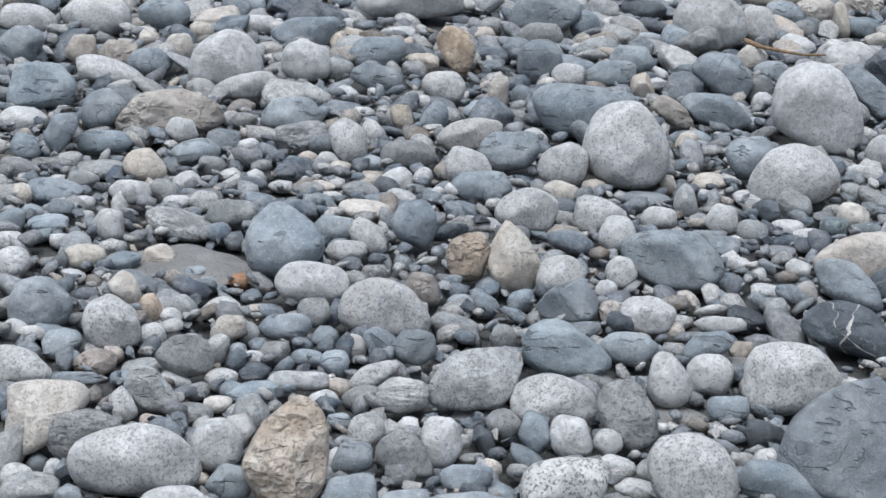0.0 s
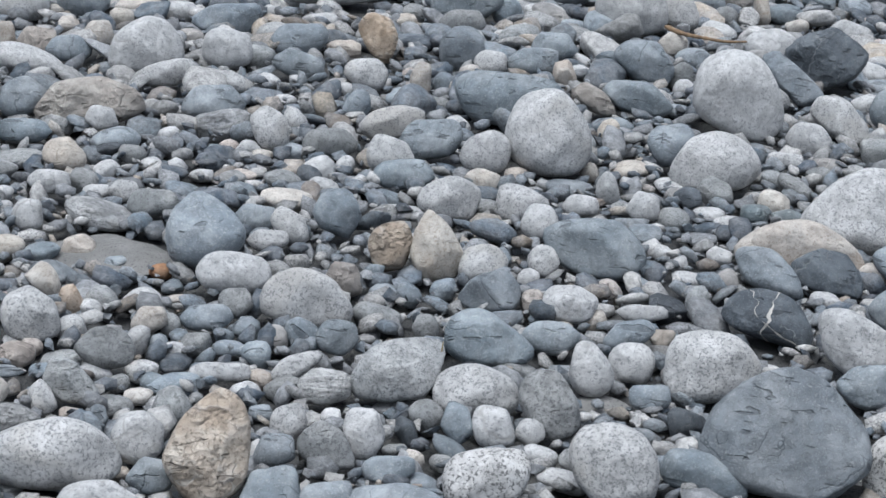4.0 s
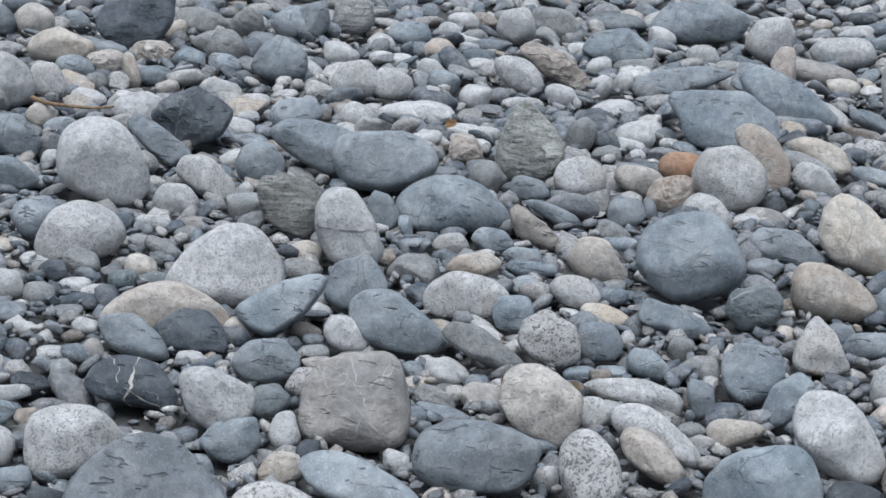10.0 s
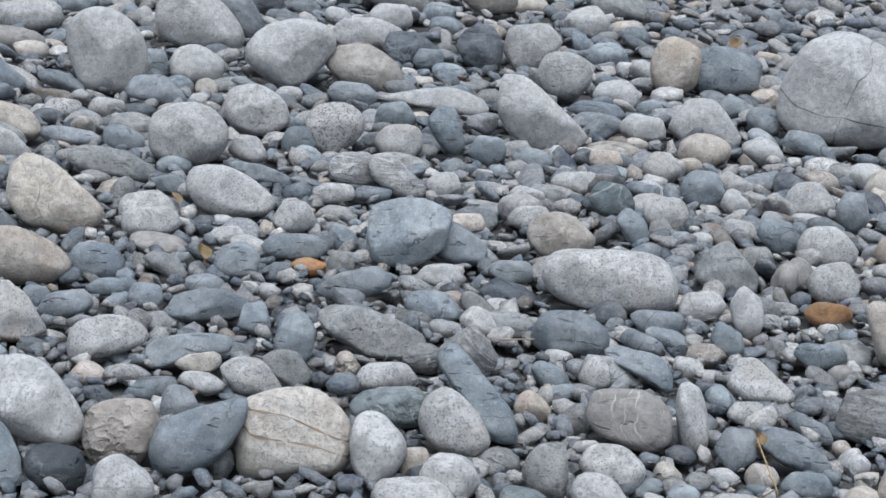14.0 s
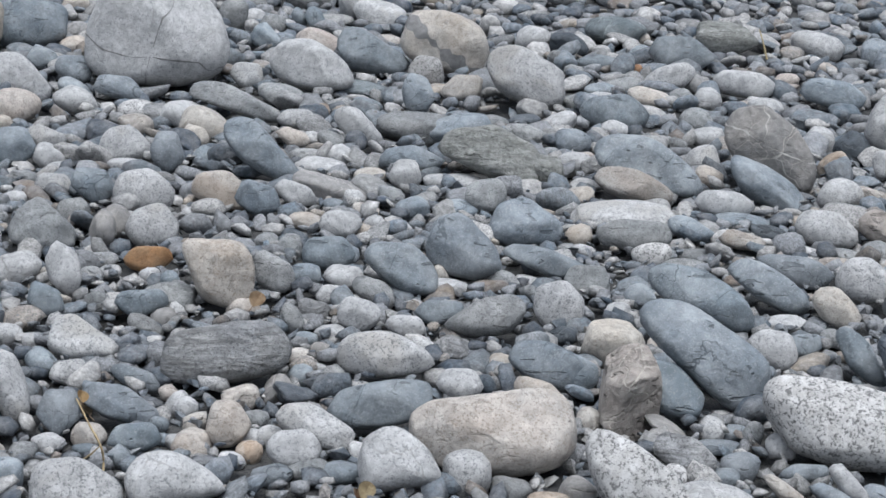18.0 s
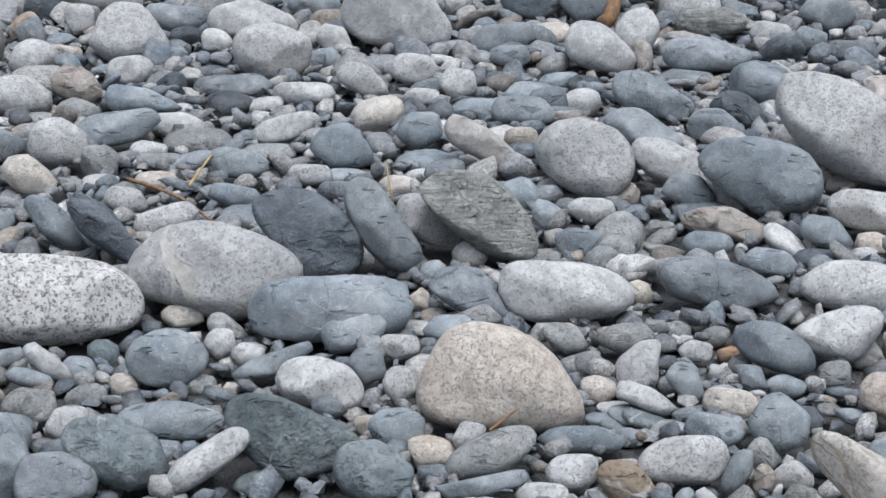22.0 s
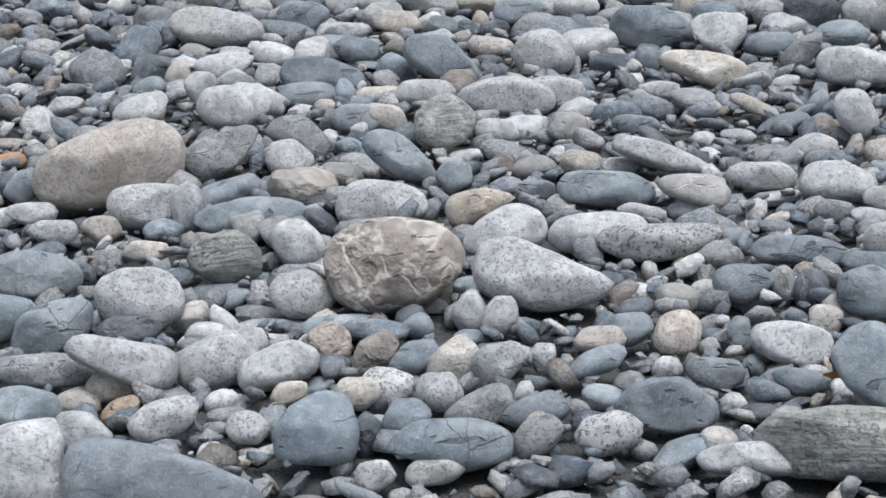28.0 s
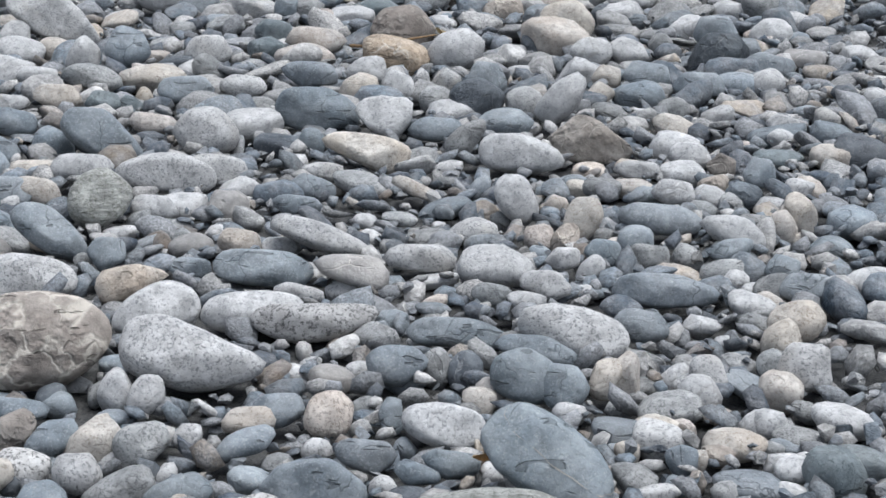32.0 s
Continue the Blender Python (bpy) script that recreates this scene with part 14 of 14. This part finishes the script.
def turns(n, tilt):
    """Random rotations: any heading, tilted by up to about tilt radians."""
    h, a, b = gen.uniform(0, 6.28, n), gen.normal(0, tilt, n), gen.normal(0, tilt, n)
    m = np.zeros((n, 3, 3))
    ch, sh, ca, sa, cb, sb = np.cos(h), np.sin(h), np.cos(a), np.sin(a), np.cos(b), np.sin(b)
    m[:, 0] = np.stack([ch * cb, ch * sb * sa - sh * ca, ch * sb * ca + sh * sa], 1)
    m[:, 1] = np.stack([sh * cb, sh * sb * sa + ch * ca, sh * sb * ca - ch * sa], 1)
    m[:, 2] = np.stack([-sb, cb * sa, cb * ca], 1)
    return m


def gravel(name, label, places, level, mat, tilt=0.3):
    """Loose stones joined into one mesh."""
    verts, faces = BALLS[level]
    shapes = [worn(verts, np.random.default_rng(100 + k), ("round", "sharp", "block", "sharp", "sharp", "slab", "block", "chip")[k % 8]) for k in range(16)]
    n = len(places)
    pick = gen.integers(0, 16, n)
    stretch = np.stack([gen.uniform(0.9, 1.35, n), gen.uniform(0.6, 1.0, n), gen.uniform(0.24, 0.68, n)], 1) * places[:, 2:3]
    p = np.array(shapes)[pick] * stretch[:, None, :]
    p = np.einsum("nij,nvj->nvi", turns(n, tilt), p)
    p[:, :, :2] += places[:, None, :2]
    p[:, :, 2] += (stretch[:, 2] * gen.uniform(0.35, 0.9, n) + gen.uniform(0.0, 0.03, n))[:, None]
    f = faces[None] + (np.arange(n) * len(verts))[:, None, None]
    ob = new(name, mesh_of(name, p.reshape(-1, 3), f.reshape(-1, 3), mat))
    return tagged(ob, label, "gravel", kind="stuff")


SHADES = ((0.0, (0.15, 0.179, 0.207)), (0.19, (0.235, 0.244, 0.254)), (0.38, (0.432, 0.423, 0.404)), (0.5, (0.08, 0.099, 0.122)),
          (0.63, (0.291, 0.291, 0.282)), (0.75, (0.498, 0.489, 0.47)), (0.83, (0.179, 0.203, 0.221)), (0.93, (0.367, 0.325, 0.273)), (0.97, (0.188, 0.16, 0.132)))


def mixed(name, hues):
    """Loose stones of many rocks: each island takes its own colour and its own share of specks."""
    s = Nodes(name, island=True)
    ramp = s.n.new("ShaderNodeValToRGB")
    ramp.color_ramp.interpolation = "CONSTANT"
    while len(ramp.color_ramp.elements) < len(hues):
        ramp.color_ramp.elements.new(0.5)
    for e, (at, c) in zip(ramp.color_ramp.elements, hues):
        e.position, e.color = at, (*c, 1)
    s.l.new(s.math("FRACT", s.math("MULTIPLY", s.rand, 5.31)), ramp.inputs["Fac"])
    col = s.mix(s.ramp(s.noise(22, 4), 0.3, 0.7), ramp.outputs["Color"], s.mix(0.55, ramp.outputs["Color"], (0.30, 0.30, 0.30)))
    grain = s.noise(220, 3, 0.65)
    col = s.mix(0.7, col, s.mix(grain, (0.2, 0.2, 0.2), (0.8, 0.8, 0.8)), "OVERLAY")
    blotch = s.noise(48, 5, 0.68, 0.5)
    col = s.mix(0.6, col, s.mix(s.ramp(blotch, 0.3, 0.7), (0.28, 0.28, 0.28), (0.72, 0.72, 0.72)), "OVERLAY")
    fine = s.noise(190, 2, 0.55)
    amount = s.math("FRACT", s.math("MULTIPLY", s.rand, 29.1))
    mask = s.math("MULTIPLY", s.ramp(fine, 0.53, 0.60), s.math("MULTIPLY", s.ramp(amount, 0.4, 0.8), 0.6))
    col = s.mix(mask, col, (0.11, 0.115, 0.12))
    col = s.vary(col, 0.8, 1.2)
    relief = s.math("ADD", s.math("MULTIPLY", s.noise(30, 6, 0.68, 0.3), 1.5), s.math("ADD", s.math("MULTIPLY", blotch, 0.4), s.math("MULTIPLY", fine, 0.15)))
    return s.finish(col, relief, 0.009, 0.78)


def shards(name, label, tries, near, far, low, high, mat, lift):
    """Angular flakes lying in the gaps over and between the pebbles, joined into one mesh."""
    shapes = []
    for k in range(14):
        rng = np.random.default_rng(300 + k)
        bm = bmesh.new()
        for q in rng.normal(size=(12, 3)):
            q /= np.linalg.norm(q)
            bm.verts.new(q * rng.uniform(0.88, 1.08))
        hull = bmesh.ops.convex_hull(bm, input=bm.verts[:])
        loose = [v for v in bm.verts if not v.link_faces]
        bmesh.ops.delete(bm, geom=loose, context="VERTS")
        bm.verts.index_update()
        shapes.append((np.array([v.co[:] for v in bm.verts]), np.array([[v.index for v in f.verts] for f in bm.faces])))
        bm.free()
    r = np.sqrt(gen.uniform(near ** 2, far ** 2, tries))
    az = np.radians(gen.uniform(-22, 166, tries))
    x, y = 0.6 + r * np.sin(az), -0.1 + r * np.cos(az)
    i, j = ((x - X0) / CELL).astype(int), ((y - Y0) / CELL).astype(int)
    good = (i >= 0) & (i < NX) & (j >= 0) & (j < NY)
    good[good] = ~covered[i[good], j[good]]
    x, y = x[good], y[good]
    n = len(x)
    size = low + (high - low) * gen.uniform(0, 1, n) ** 2
    turn = turns(n, 0.38)
    vs, fs, at = [], [], 0
    for k in range(n):
        v, f = shapes[k % 14]
        box = size[k] * np.array((1.0, gen.uniform(0.55, 0.95), gen.uniform(0.3, 0.7)))
        vs.append((v * box) @ turn[k].T + np.array((x[k], y[k], gen.uniform(0.0, lift))))
        fs.append(f + at)
        at += len(v)
    me = mesh_of(name, np.concatenate(vs), np.concatenate(fs), mat)
    me.polygons.foreach_set("use_smooth", np.zeros(len(me.polygons), dtype=bool))
    return tagged(new(name, me), label, "gravel", kind="stuff")


MIXED = mixed("mixed_river_gravel", SHADES)
FLAKES = mixed("dark_slate_flakes", ((0.0, (0.125, 0.148, 0.17)), (0.28, (0.06, 0.073, 0.09)), (0.46, (0.22, 0.23, 0.24)), (0.70, (0.33, 0.325, 0.31)), (0.88, (0.14, 0.16, 0.175)), (0.95, (0.25, 0.215, 0.18))))
big = scatter(0.062, 8000, 5.8, 13.5)
mid = scatter(0.043, 15000, 4.2, 12.5)
fine_far = scatter(0.034, 24000, 5.5, 11.5)
fine = scatter(0.028, 30000, 2.6, 7.0)
tiny = scatter(0.019, 55000, 2.6, 6.2)
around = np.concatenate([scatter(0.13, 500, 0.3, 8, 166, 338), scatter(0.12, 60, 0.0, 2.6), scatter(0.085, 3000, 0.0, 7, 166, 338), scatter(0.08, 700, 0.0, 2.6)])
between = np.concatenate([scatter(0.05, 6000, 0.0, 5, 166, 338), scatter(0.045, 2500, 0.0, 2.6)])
reach = np.hypot(big[:, 0] - 0.6, big[:, 1] + 0.1)
gravel("river_cobbles", "mixed grey and white cobbles packed over the river bed", big[reach < 7.5], 3, MIXED)
gravel("distant_cobbles", "mixed grey and white cobbles farther over the river bed", big[reach >= 7.5], 2, MIXED)
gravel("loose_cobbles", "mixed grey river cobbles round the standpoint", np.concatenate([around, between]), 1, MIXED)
gravel("river_pebbles", "mixed grey and white pebbles packed between larger stones", mid, 2, MIXED, 0.35)
gravel("river_gravel", "small loose grey pebbles filling gaps between stones", np.concatenate([fine, fine_far, tiny]), 1, MIXED, 0.4)
shards("slate_flakes", "small angular dark slate flakes filling gaps between stones", 42000, 2.6, 8.5, 0.008, 0.032, FLAKES, 0.035)


# ---- ground ----
def ground_sheet():
    """One sheet of grey sand, gently uneven near the stones, out to the horizon."""
    rings = np.concatenate([[0.002], np.arange(0.12, 14, 0.12), np.geomspace(14, 3000, 40)])
    spokes = 180
    th = np.linspace(0, 2 * np.pi, spokes, endpoint=False)
    x, y = 0.6 + rings[:, None] * np.sin(th), -0.1 + rings[:, None] * np.cos(th)
    z = 0.008 * np.sin(3.1 * x + 1.3 * y) + 0.006 * np.sin(7.3 * y - 4.1 * x) - 0.006
    idx = np.arange(len(rings) * spokes).reshape(len(rings), spokes)
    a, b = idx[:-1], np.roll(idx, -1, 1)[:-1]
    c, d = np.roll(idx, -1, 1)[1:], idx[1:]
    faces = np.concatenate([np.stack([a, b, c], -1).reshape(-1, 3), np.stack([a, c, d], -1).reshape(-1, 3)])[:, ::-1]
    s = Nodes("grey_river_sand")
    col = s.mix(s.ramp(s.noise(3, 5), 0.3, 0.7), (0.055, 0.056, 0.056), (0.105, 0.104, 0.10))
    grit = s.noise(160, 3, 0.7)
    col = s.mix(s.ramp(grit, 0.5, 0.62), col, (0.035, 0.037, 0.04))
    mat = s.finish(col, s.math("ADD", grit, s.noise(30, 4)), 0.006, 0.9)
    ob = new("ground", mesh_of("ground", np.stack([x, y, z], -1).reshape(-1, 3), faces, mat))
    return tagged(ob, "fine grey river sand and grit under the stones", "ground", kind="structure")


ground_sheet()


def sand_patch(x, y, rx, ry):
    """A low drift of dry silt with a ragged rim."""
    rng = np.random.default_rng(int(1000 * abs(x)))
    th = np.linspace(0, 2 * np.pi, 48, endpoint=False)
    rim = 1.15 + sum(0.10 / k * np.sin(k * th + rng.uniform(0, 6.28)) for k in (2, 3, 5, 8))
    rows = np.linspace(0.02, 1, 14)
    px = rows[:, None] * rim * np.cos(th) * rx
    py = rows[:, None] * rim * np.sin(th) * ry
    pz = 0.020 * (1 - rows[:, None] ** 2) - 0.012 + 0.003 * np.sin(31 * px + 17 * py) + 0.002 * np.sin(53 * py - 40 * px) + 0 * th
    idx = np.arange(14 * 48).reshape(14, 48)
    a, b, c, d = idx[:-1], np.roll(idx, -1, 1)[:-1], np.roll(idx, -1, 1)[1:], idx[1:]
    faces = np.concatenate([np.stack([a, d, c], -1).reshape(-1, 3), np.stack([a, c, b], -1).reshape(-1, 3), [[idx[0, k], idx[0, k + 1], idx[0, 0]] for k in range(1, 47)]])
    ob = new("sand_patch", mesh_of("sand_patch", np.stack([px, py, pz], -1).reshape(-1, 3), faces, SILT))
    ob.location = (x, y, 0.012)
    return tagged(ob, "patch of dry fine grey silt between the stones", "sand", kind="structure")


s = Nodes("dry_grey_silt")
silt_grit = s.noise(190, 3, 0.7)
silt_tone = s.mix(s.ramp(s.noise(9, 5), 0.3, 0.7), (0.19, 0.188, 0.18), (0.265, 0.26, 0.25))
SILT = s.finish(s.mix(s.ramp(silt_grit, 0.54, 0.66), silt_tone, (0.10, 0.10, 0.10)), s.math("ADD", silt_grit, s.noise(30, 4)), 0.005, 0.92)
for spot in SANDS:
    sand_patch(*spot)


# ---- driftwood, twigs, dry stems and leaves ----
def plain(name, base, other, rough=0.8):
    s = Nodes(name)
    lines = s.noise(60, 4, 0.6, 0.5, s.squash(1.0, 1.0, 0.15))
    col = s.mix(s.ramp(lines, 0.35, 0.65), base, other)
    return s.finish(s.vary(col, 0.85, 1.15, 0.15), lines, 0.002, rough)


WOOD = {
    "pale": plain("pale_dry_wood", (0.42, 0.34, 0.24), (0.30, 0.23, 0.15)),
    "brown": plain("brown_bark", (0.16, 0.11, 0.07), (0.26, 0.18, 0.11)),
    "rust": plain("rusty_driftwood", (0.27, 0.155, 0.085), (0.13, 0.085, 0.055)),
    "straw": plain("dry_straw", (0.45, 0.36, 0.20), (0.34, 0.26, 0.14)),
    "leaf": plain("fallen_leaf", (0.33, 0.225, 0.12), (0.40, 0.29, 0.16)),
}


def twig(name, label, wood, thick, *points):
    """A bent, tapered stick through the points, lying on the stones."""
    pts = [Vector(p) for p in points]
    path = []
    for k in range(len(pts) - 1):
        p0, p1, p2, p3 = pts[max(k - 1, 0)], pts[k], pts[k + 1], pts[min(k + 2, len(pts) - 1)]
        for j in range(6):
            t = j / 6
            path.append(0.5 * (2 * p1 + (p2 - p0) * t + (2 * p0 - 5 * p1 + 4 * p2 - p3) * t * t + (3 * p1 - p0 - 3 * p2 + p3) * t ** 3))
    path.append(pts[-1])
    rng = random.Random(len(name) + len(points) + int(1000 * abs(points[0][0])))
    verts, faces, ring = [], [], 7
    for i, p in enumerate(path):
        ahead = (path[min(i + 1, len(path) - 1)] - path[max(i - 1, 0)]).normalized()
        side = ahead.cross(Vector((0, 0, 1))).normalized()
        up = side.cross(ahead)
        r = thick * (1 - 0.55 * i / len(path)) * rng.uniform(0.82, 1.2)
        if i in (0, len(path) - 1):
            r *= 0.55
        for k in range(ring):
            a = 2 * math.pi * k / ring
            verts.append(p + r * (math.cos(a) * side + math.sin(a) * up))
    for i in range(len(path) - 1):
        for k in range(ring):
            faces.append((i * ring + k, i * ring + (k + 1) % ring, (i + 1) * ring + (k + 1) % ring, (i + 1) * ring + k))
    faces.append(tuple(range(ring))[::-1])
    faces.append(tuple(range((len(path) - 1) * ring, len(path) * ring)))
    me = bpy.data.meshes.new(name)
    me.from_pydata([v - pts[0] for v in verts], [], faces)
    me.materials.append(WOOD[wood])
    for p in me.polygons:
        p.use_smooth = True
    ob = new(name, me)
    ob.location = pts[0]
    return tagged(ob, label, "twig")


def leaf(x, y, z, size, heading, wood="leaf", label="curled dry brown leaf caught between river stones"):
    """A curled leaf with a rib and a little thickness."""
    bm = bmesh.new()
    rows, cols = 7, 5
    grid = []
    for i in range(rows):
        u = i / (rows - 1)
        half = 0.36 * math.sin(math.pi * (0.06 + 0.9 * u)) ** 0.8
        line = []
        for j in range(cols):
            v = 2 * j / (cols - 1) - 1
            line.append(bm.verts.new((size * (u - 0.5), size * half * v, size * (0.30 * abs(v) ** 1.5 * half * 2 + 0.25 * (u - 0.5) ** 2 + 0.03 * math.sin(7 * u + 3 * v)))))
        grid.append(line)
    for i in range(rows - 1):
        for j in range(cols - 1):
            bm.faces.new((grid[i][j], grid[i + 1][j], grid[i + 1][j + 1], grid[i][j + 1]))
    bmesh.ops.solidify(bm, geom=bm.faces[:], thickness=0.0012)
    me = bpy.data.meshes.new("dry_leaf")
    bm.to_mesh(me)
    bm.free()
    me.materials.append(WOOD[wood])
    ob = new("dry_leaf", me)
    ob.matrix_world = pose(x, y, z, 25, -20, heading)
    bm = bmesh.new()
    bmesh.ops.create_cone(bm, cap_ends=True, segments=6, radius1=0.022 * size, radius2=0.012 * size, depth=0.45 * size)
    bmesh.ops.transform(bm, matrix=Matrix.Translation((-0.66 * size, 0, 0.07 * size)) @ pose(0, 0, 0, 0, 90, 0), verts=bm.verts)
    me = bpy.data.meshes.new("stalk")
    bm.to_mesh(me)
    bm.free()
    me.materials.append(WOOD["brown"])
    stalk = new("stalk", me)
    stalk.parent = ob
    tagged(stalk, "thin brown leaf stalk")
    return tagged(ob, label, "leaf", "fallen leaves")


twig("twig", "thin brown dry twig lying across pale stones", "brown", 0.0087, (1.007, 6.676, 0.100), (1.054, 6.593, 0.100), (1.120, 6.550, 0.100), (1.199, 6.518, 0.100), (1.275, 6.539, 0.100))
twig("stick", "pale bleached stick lying over grey cobbles", "pale", 0.0102, (8.710, 1.331, 0.090), (8.653, 1.445, 0.090), (8.582, 1.537, 0.090), (8.440, 1.588, 0.090), (8.247, 1.644, 0.090))
twig("driftwood_branch", "rusty brown crooked driftwood branch between boulders", "rust", 0.0250, (7.009, 0.018, 0.040), (6.995, -0.023, 0.080), (7.169, -0.038, 0.120), (7.364, -0.064, 0.140), (7.417, -0.122, 0.120), (7.365, -0.182, 0.080))
twig("grass_straw", "straw-coloured dry stem leaning on grey cobbles", "straw", 0.0044, (5.234, 0.936, 0.080), (5.356, 0.937, 0.080), (5.517, 0.935, 0.080))
twig("twig", "thin brown twig lying among grey cobbles", "brown", 0.0053, (5.341, 1.116, 0.060), (5.270, 1.022, 0.060), (5.179, 0.930, 0.060), (5.066, 0.856, 0.060), (5.016, 0.804, 0.060))
twig("grass_straw", "straw-coloured dry stem standing beside a white cobble", "straw", 0.0033, (5.158, 0.435, 0.030), (5.157, 0.443, 0.100), (5.193, 0.459, 0.160))
twig("twig", "short pale twig lying on grey boulders", "pale", 0.0032, (3.332, -1.066, 0.100), (3.344, -1.094, 0.100), (3.368, -1.130, 0.100))
twig("twig", "thin brown twig wedged under a grey boulder", "brown", 0.0032, (3.405, -1.164, 0.050), (3.367, -1.175, 0.050), (3.321, -1.188, 0.050))
twig("twig", "short pale twig resting on a dark cobble", "pale", 0.0021, (3.417, -1.192, 0.100), (3.426, -1.210, 0.100), (3.428, -1.226, 0.100))
twig("thin_root", "tangled brown root fibre under a white boulder", "brown", 0.0026, (3.519, -1.445, 0.050), (3.535, -1.478, 0.050), (3.499, -1.477, 0.050), (3.456, -1.475, 0.050))
twig("thin_root", "tangled brown root fibre under a white boulder", "brown", 0.0026, (3.476, -1.436, 0.050), (3.510, -1.468, 0.050), (3.516, -1.494, 0.050), (3.481, -1.491, 0.050))
twig("grass_straw", "straw-coloured dry stem in a gap between stones", "straw", 0.0030, (3.460, 2.304, 0.020), (3.483, 2.317, 0.050), (3.476, 2.319, 0.090), (3.495, 2.363, 0.120), (3.533, 2.426, 0.150))
twig("grass_straw", "straw-coloured dry stem in a gap between stones", "straw", 0.0026, (3.476, 2.387, 0.030), (3.476, 2.349, 0.060), (3.476, 2.319, 0.090))
twig("grass_straw", "thin straw-coloured grass stem beside a tan boulder", "straw", 0.0023, (0.154, 3.712, 0.020), (0.163, 3.680, 0.080), (0.167, 3.668, 0.140))
twig("grass_straw", "thin straw-coloured grass stem beside a dark cobble", "straw", 0.0050, (8.615, 2.703, 0.030), (8.629, 2.732, 0.100), (8.642, 2.761, 0.160))
twig("twig", "thin dark twig across an ochre cobble", "brown", 0.0057, (5.316, -4.685, 0.080), (5.250, -4.740, 0.080), (5.252, -4.865, 0.080), (5.236, -4.995, 0.080))
twig("twig", "thin pale twig beside a dark cobble", "pale", 0.0028, (3.619, 3.319, 0.080), (3.660, 3.300, 0.080), (3.703, 3.279, 0.080))
twig("splinter_twig", "reddish wood splinter leaning on a tan boulder", "rust", 0.0030, (3.914, 0.116, 0.100), (3.959, 0.095, 0.100), (4.004, 0.074, 0.100))
leaf(2.441, 6.332, 0.080, 0.052, 30)
leaf(3.579, 4.704, 0.100, 0.057, 80, "straw")
leaf(3.395, 4.291, 0.070, 0.063, 60, "straw")
leaf(7.581, 5.901, 0.080, 0.087, 10)
leaf(3.688, 2.537, 0.050, 0.056, 70, "pale")
leaf(3.643, 2.501, 0.100, 0.038, 40)
leaf(2.987, -2.678, 0.060, 0.043, 70)
leaf(5.760, 8.027, 0.080, 0.130, 20, "straw")
leaf(5.843, 8.031, 0.100, 0.114, -30, "straw")
leaf(5.697, 8.021, 0.060, 0.102, 60, "brown")
leaf(1.802, 4.005, 0.060, 0.040, 20, "brown")
leaf(1.874, 3.784, 0.120, 0.057, -40, "pale")
leaf(3.660, 1.800, 0.050, 0.050, 10, "straw")
leaf(3.649, 1.812, 0.040, 0.044, 50, "rust")
leaf(4.476, 2.610, 0.070, 0.058, 10)
leaf(5.234, -5.010, 0.080, 0.057, 0, "straw")
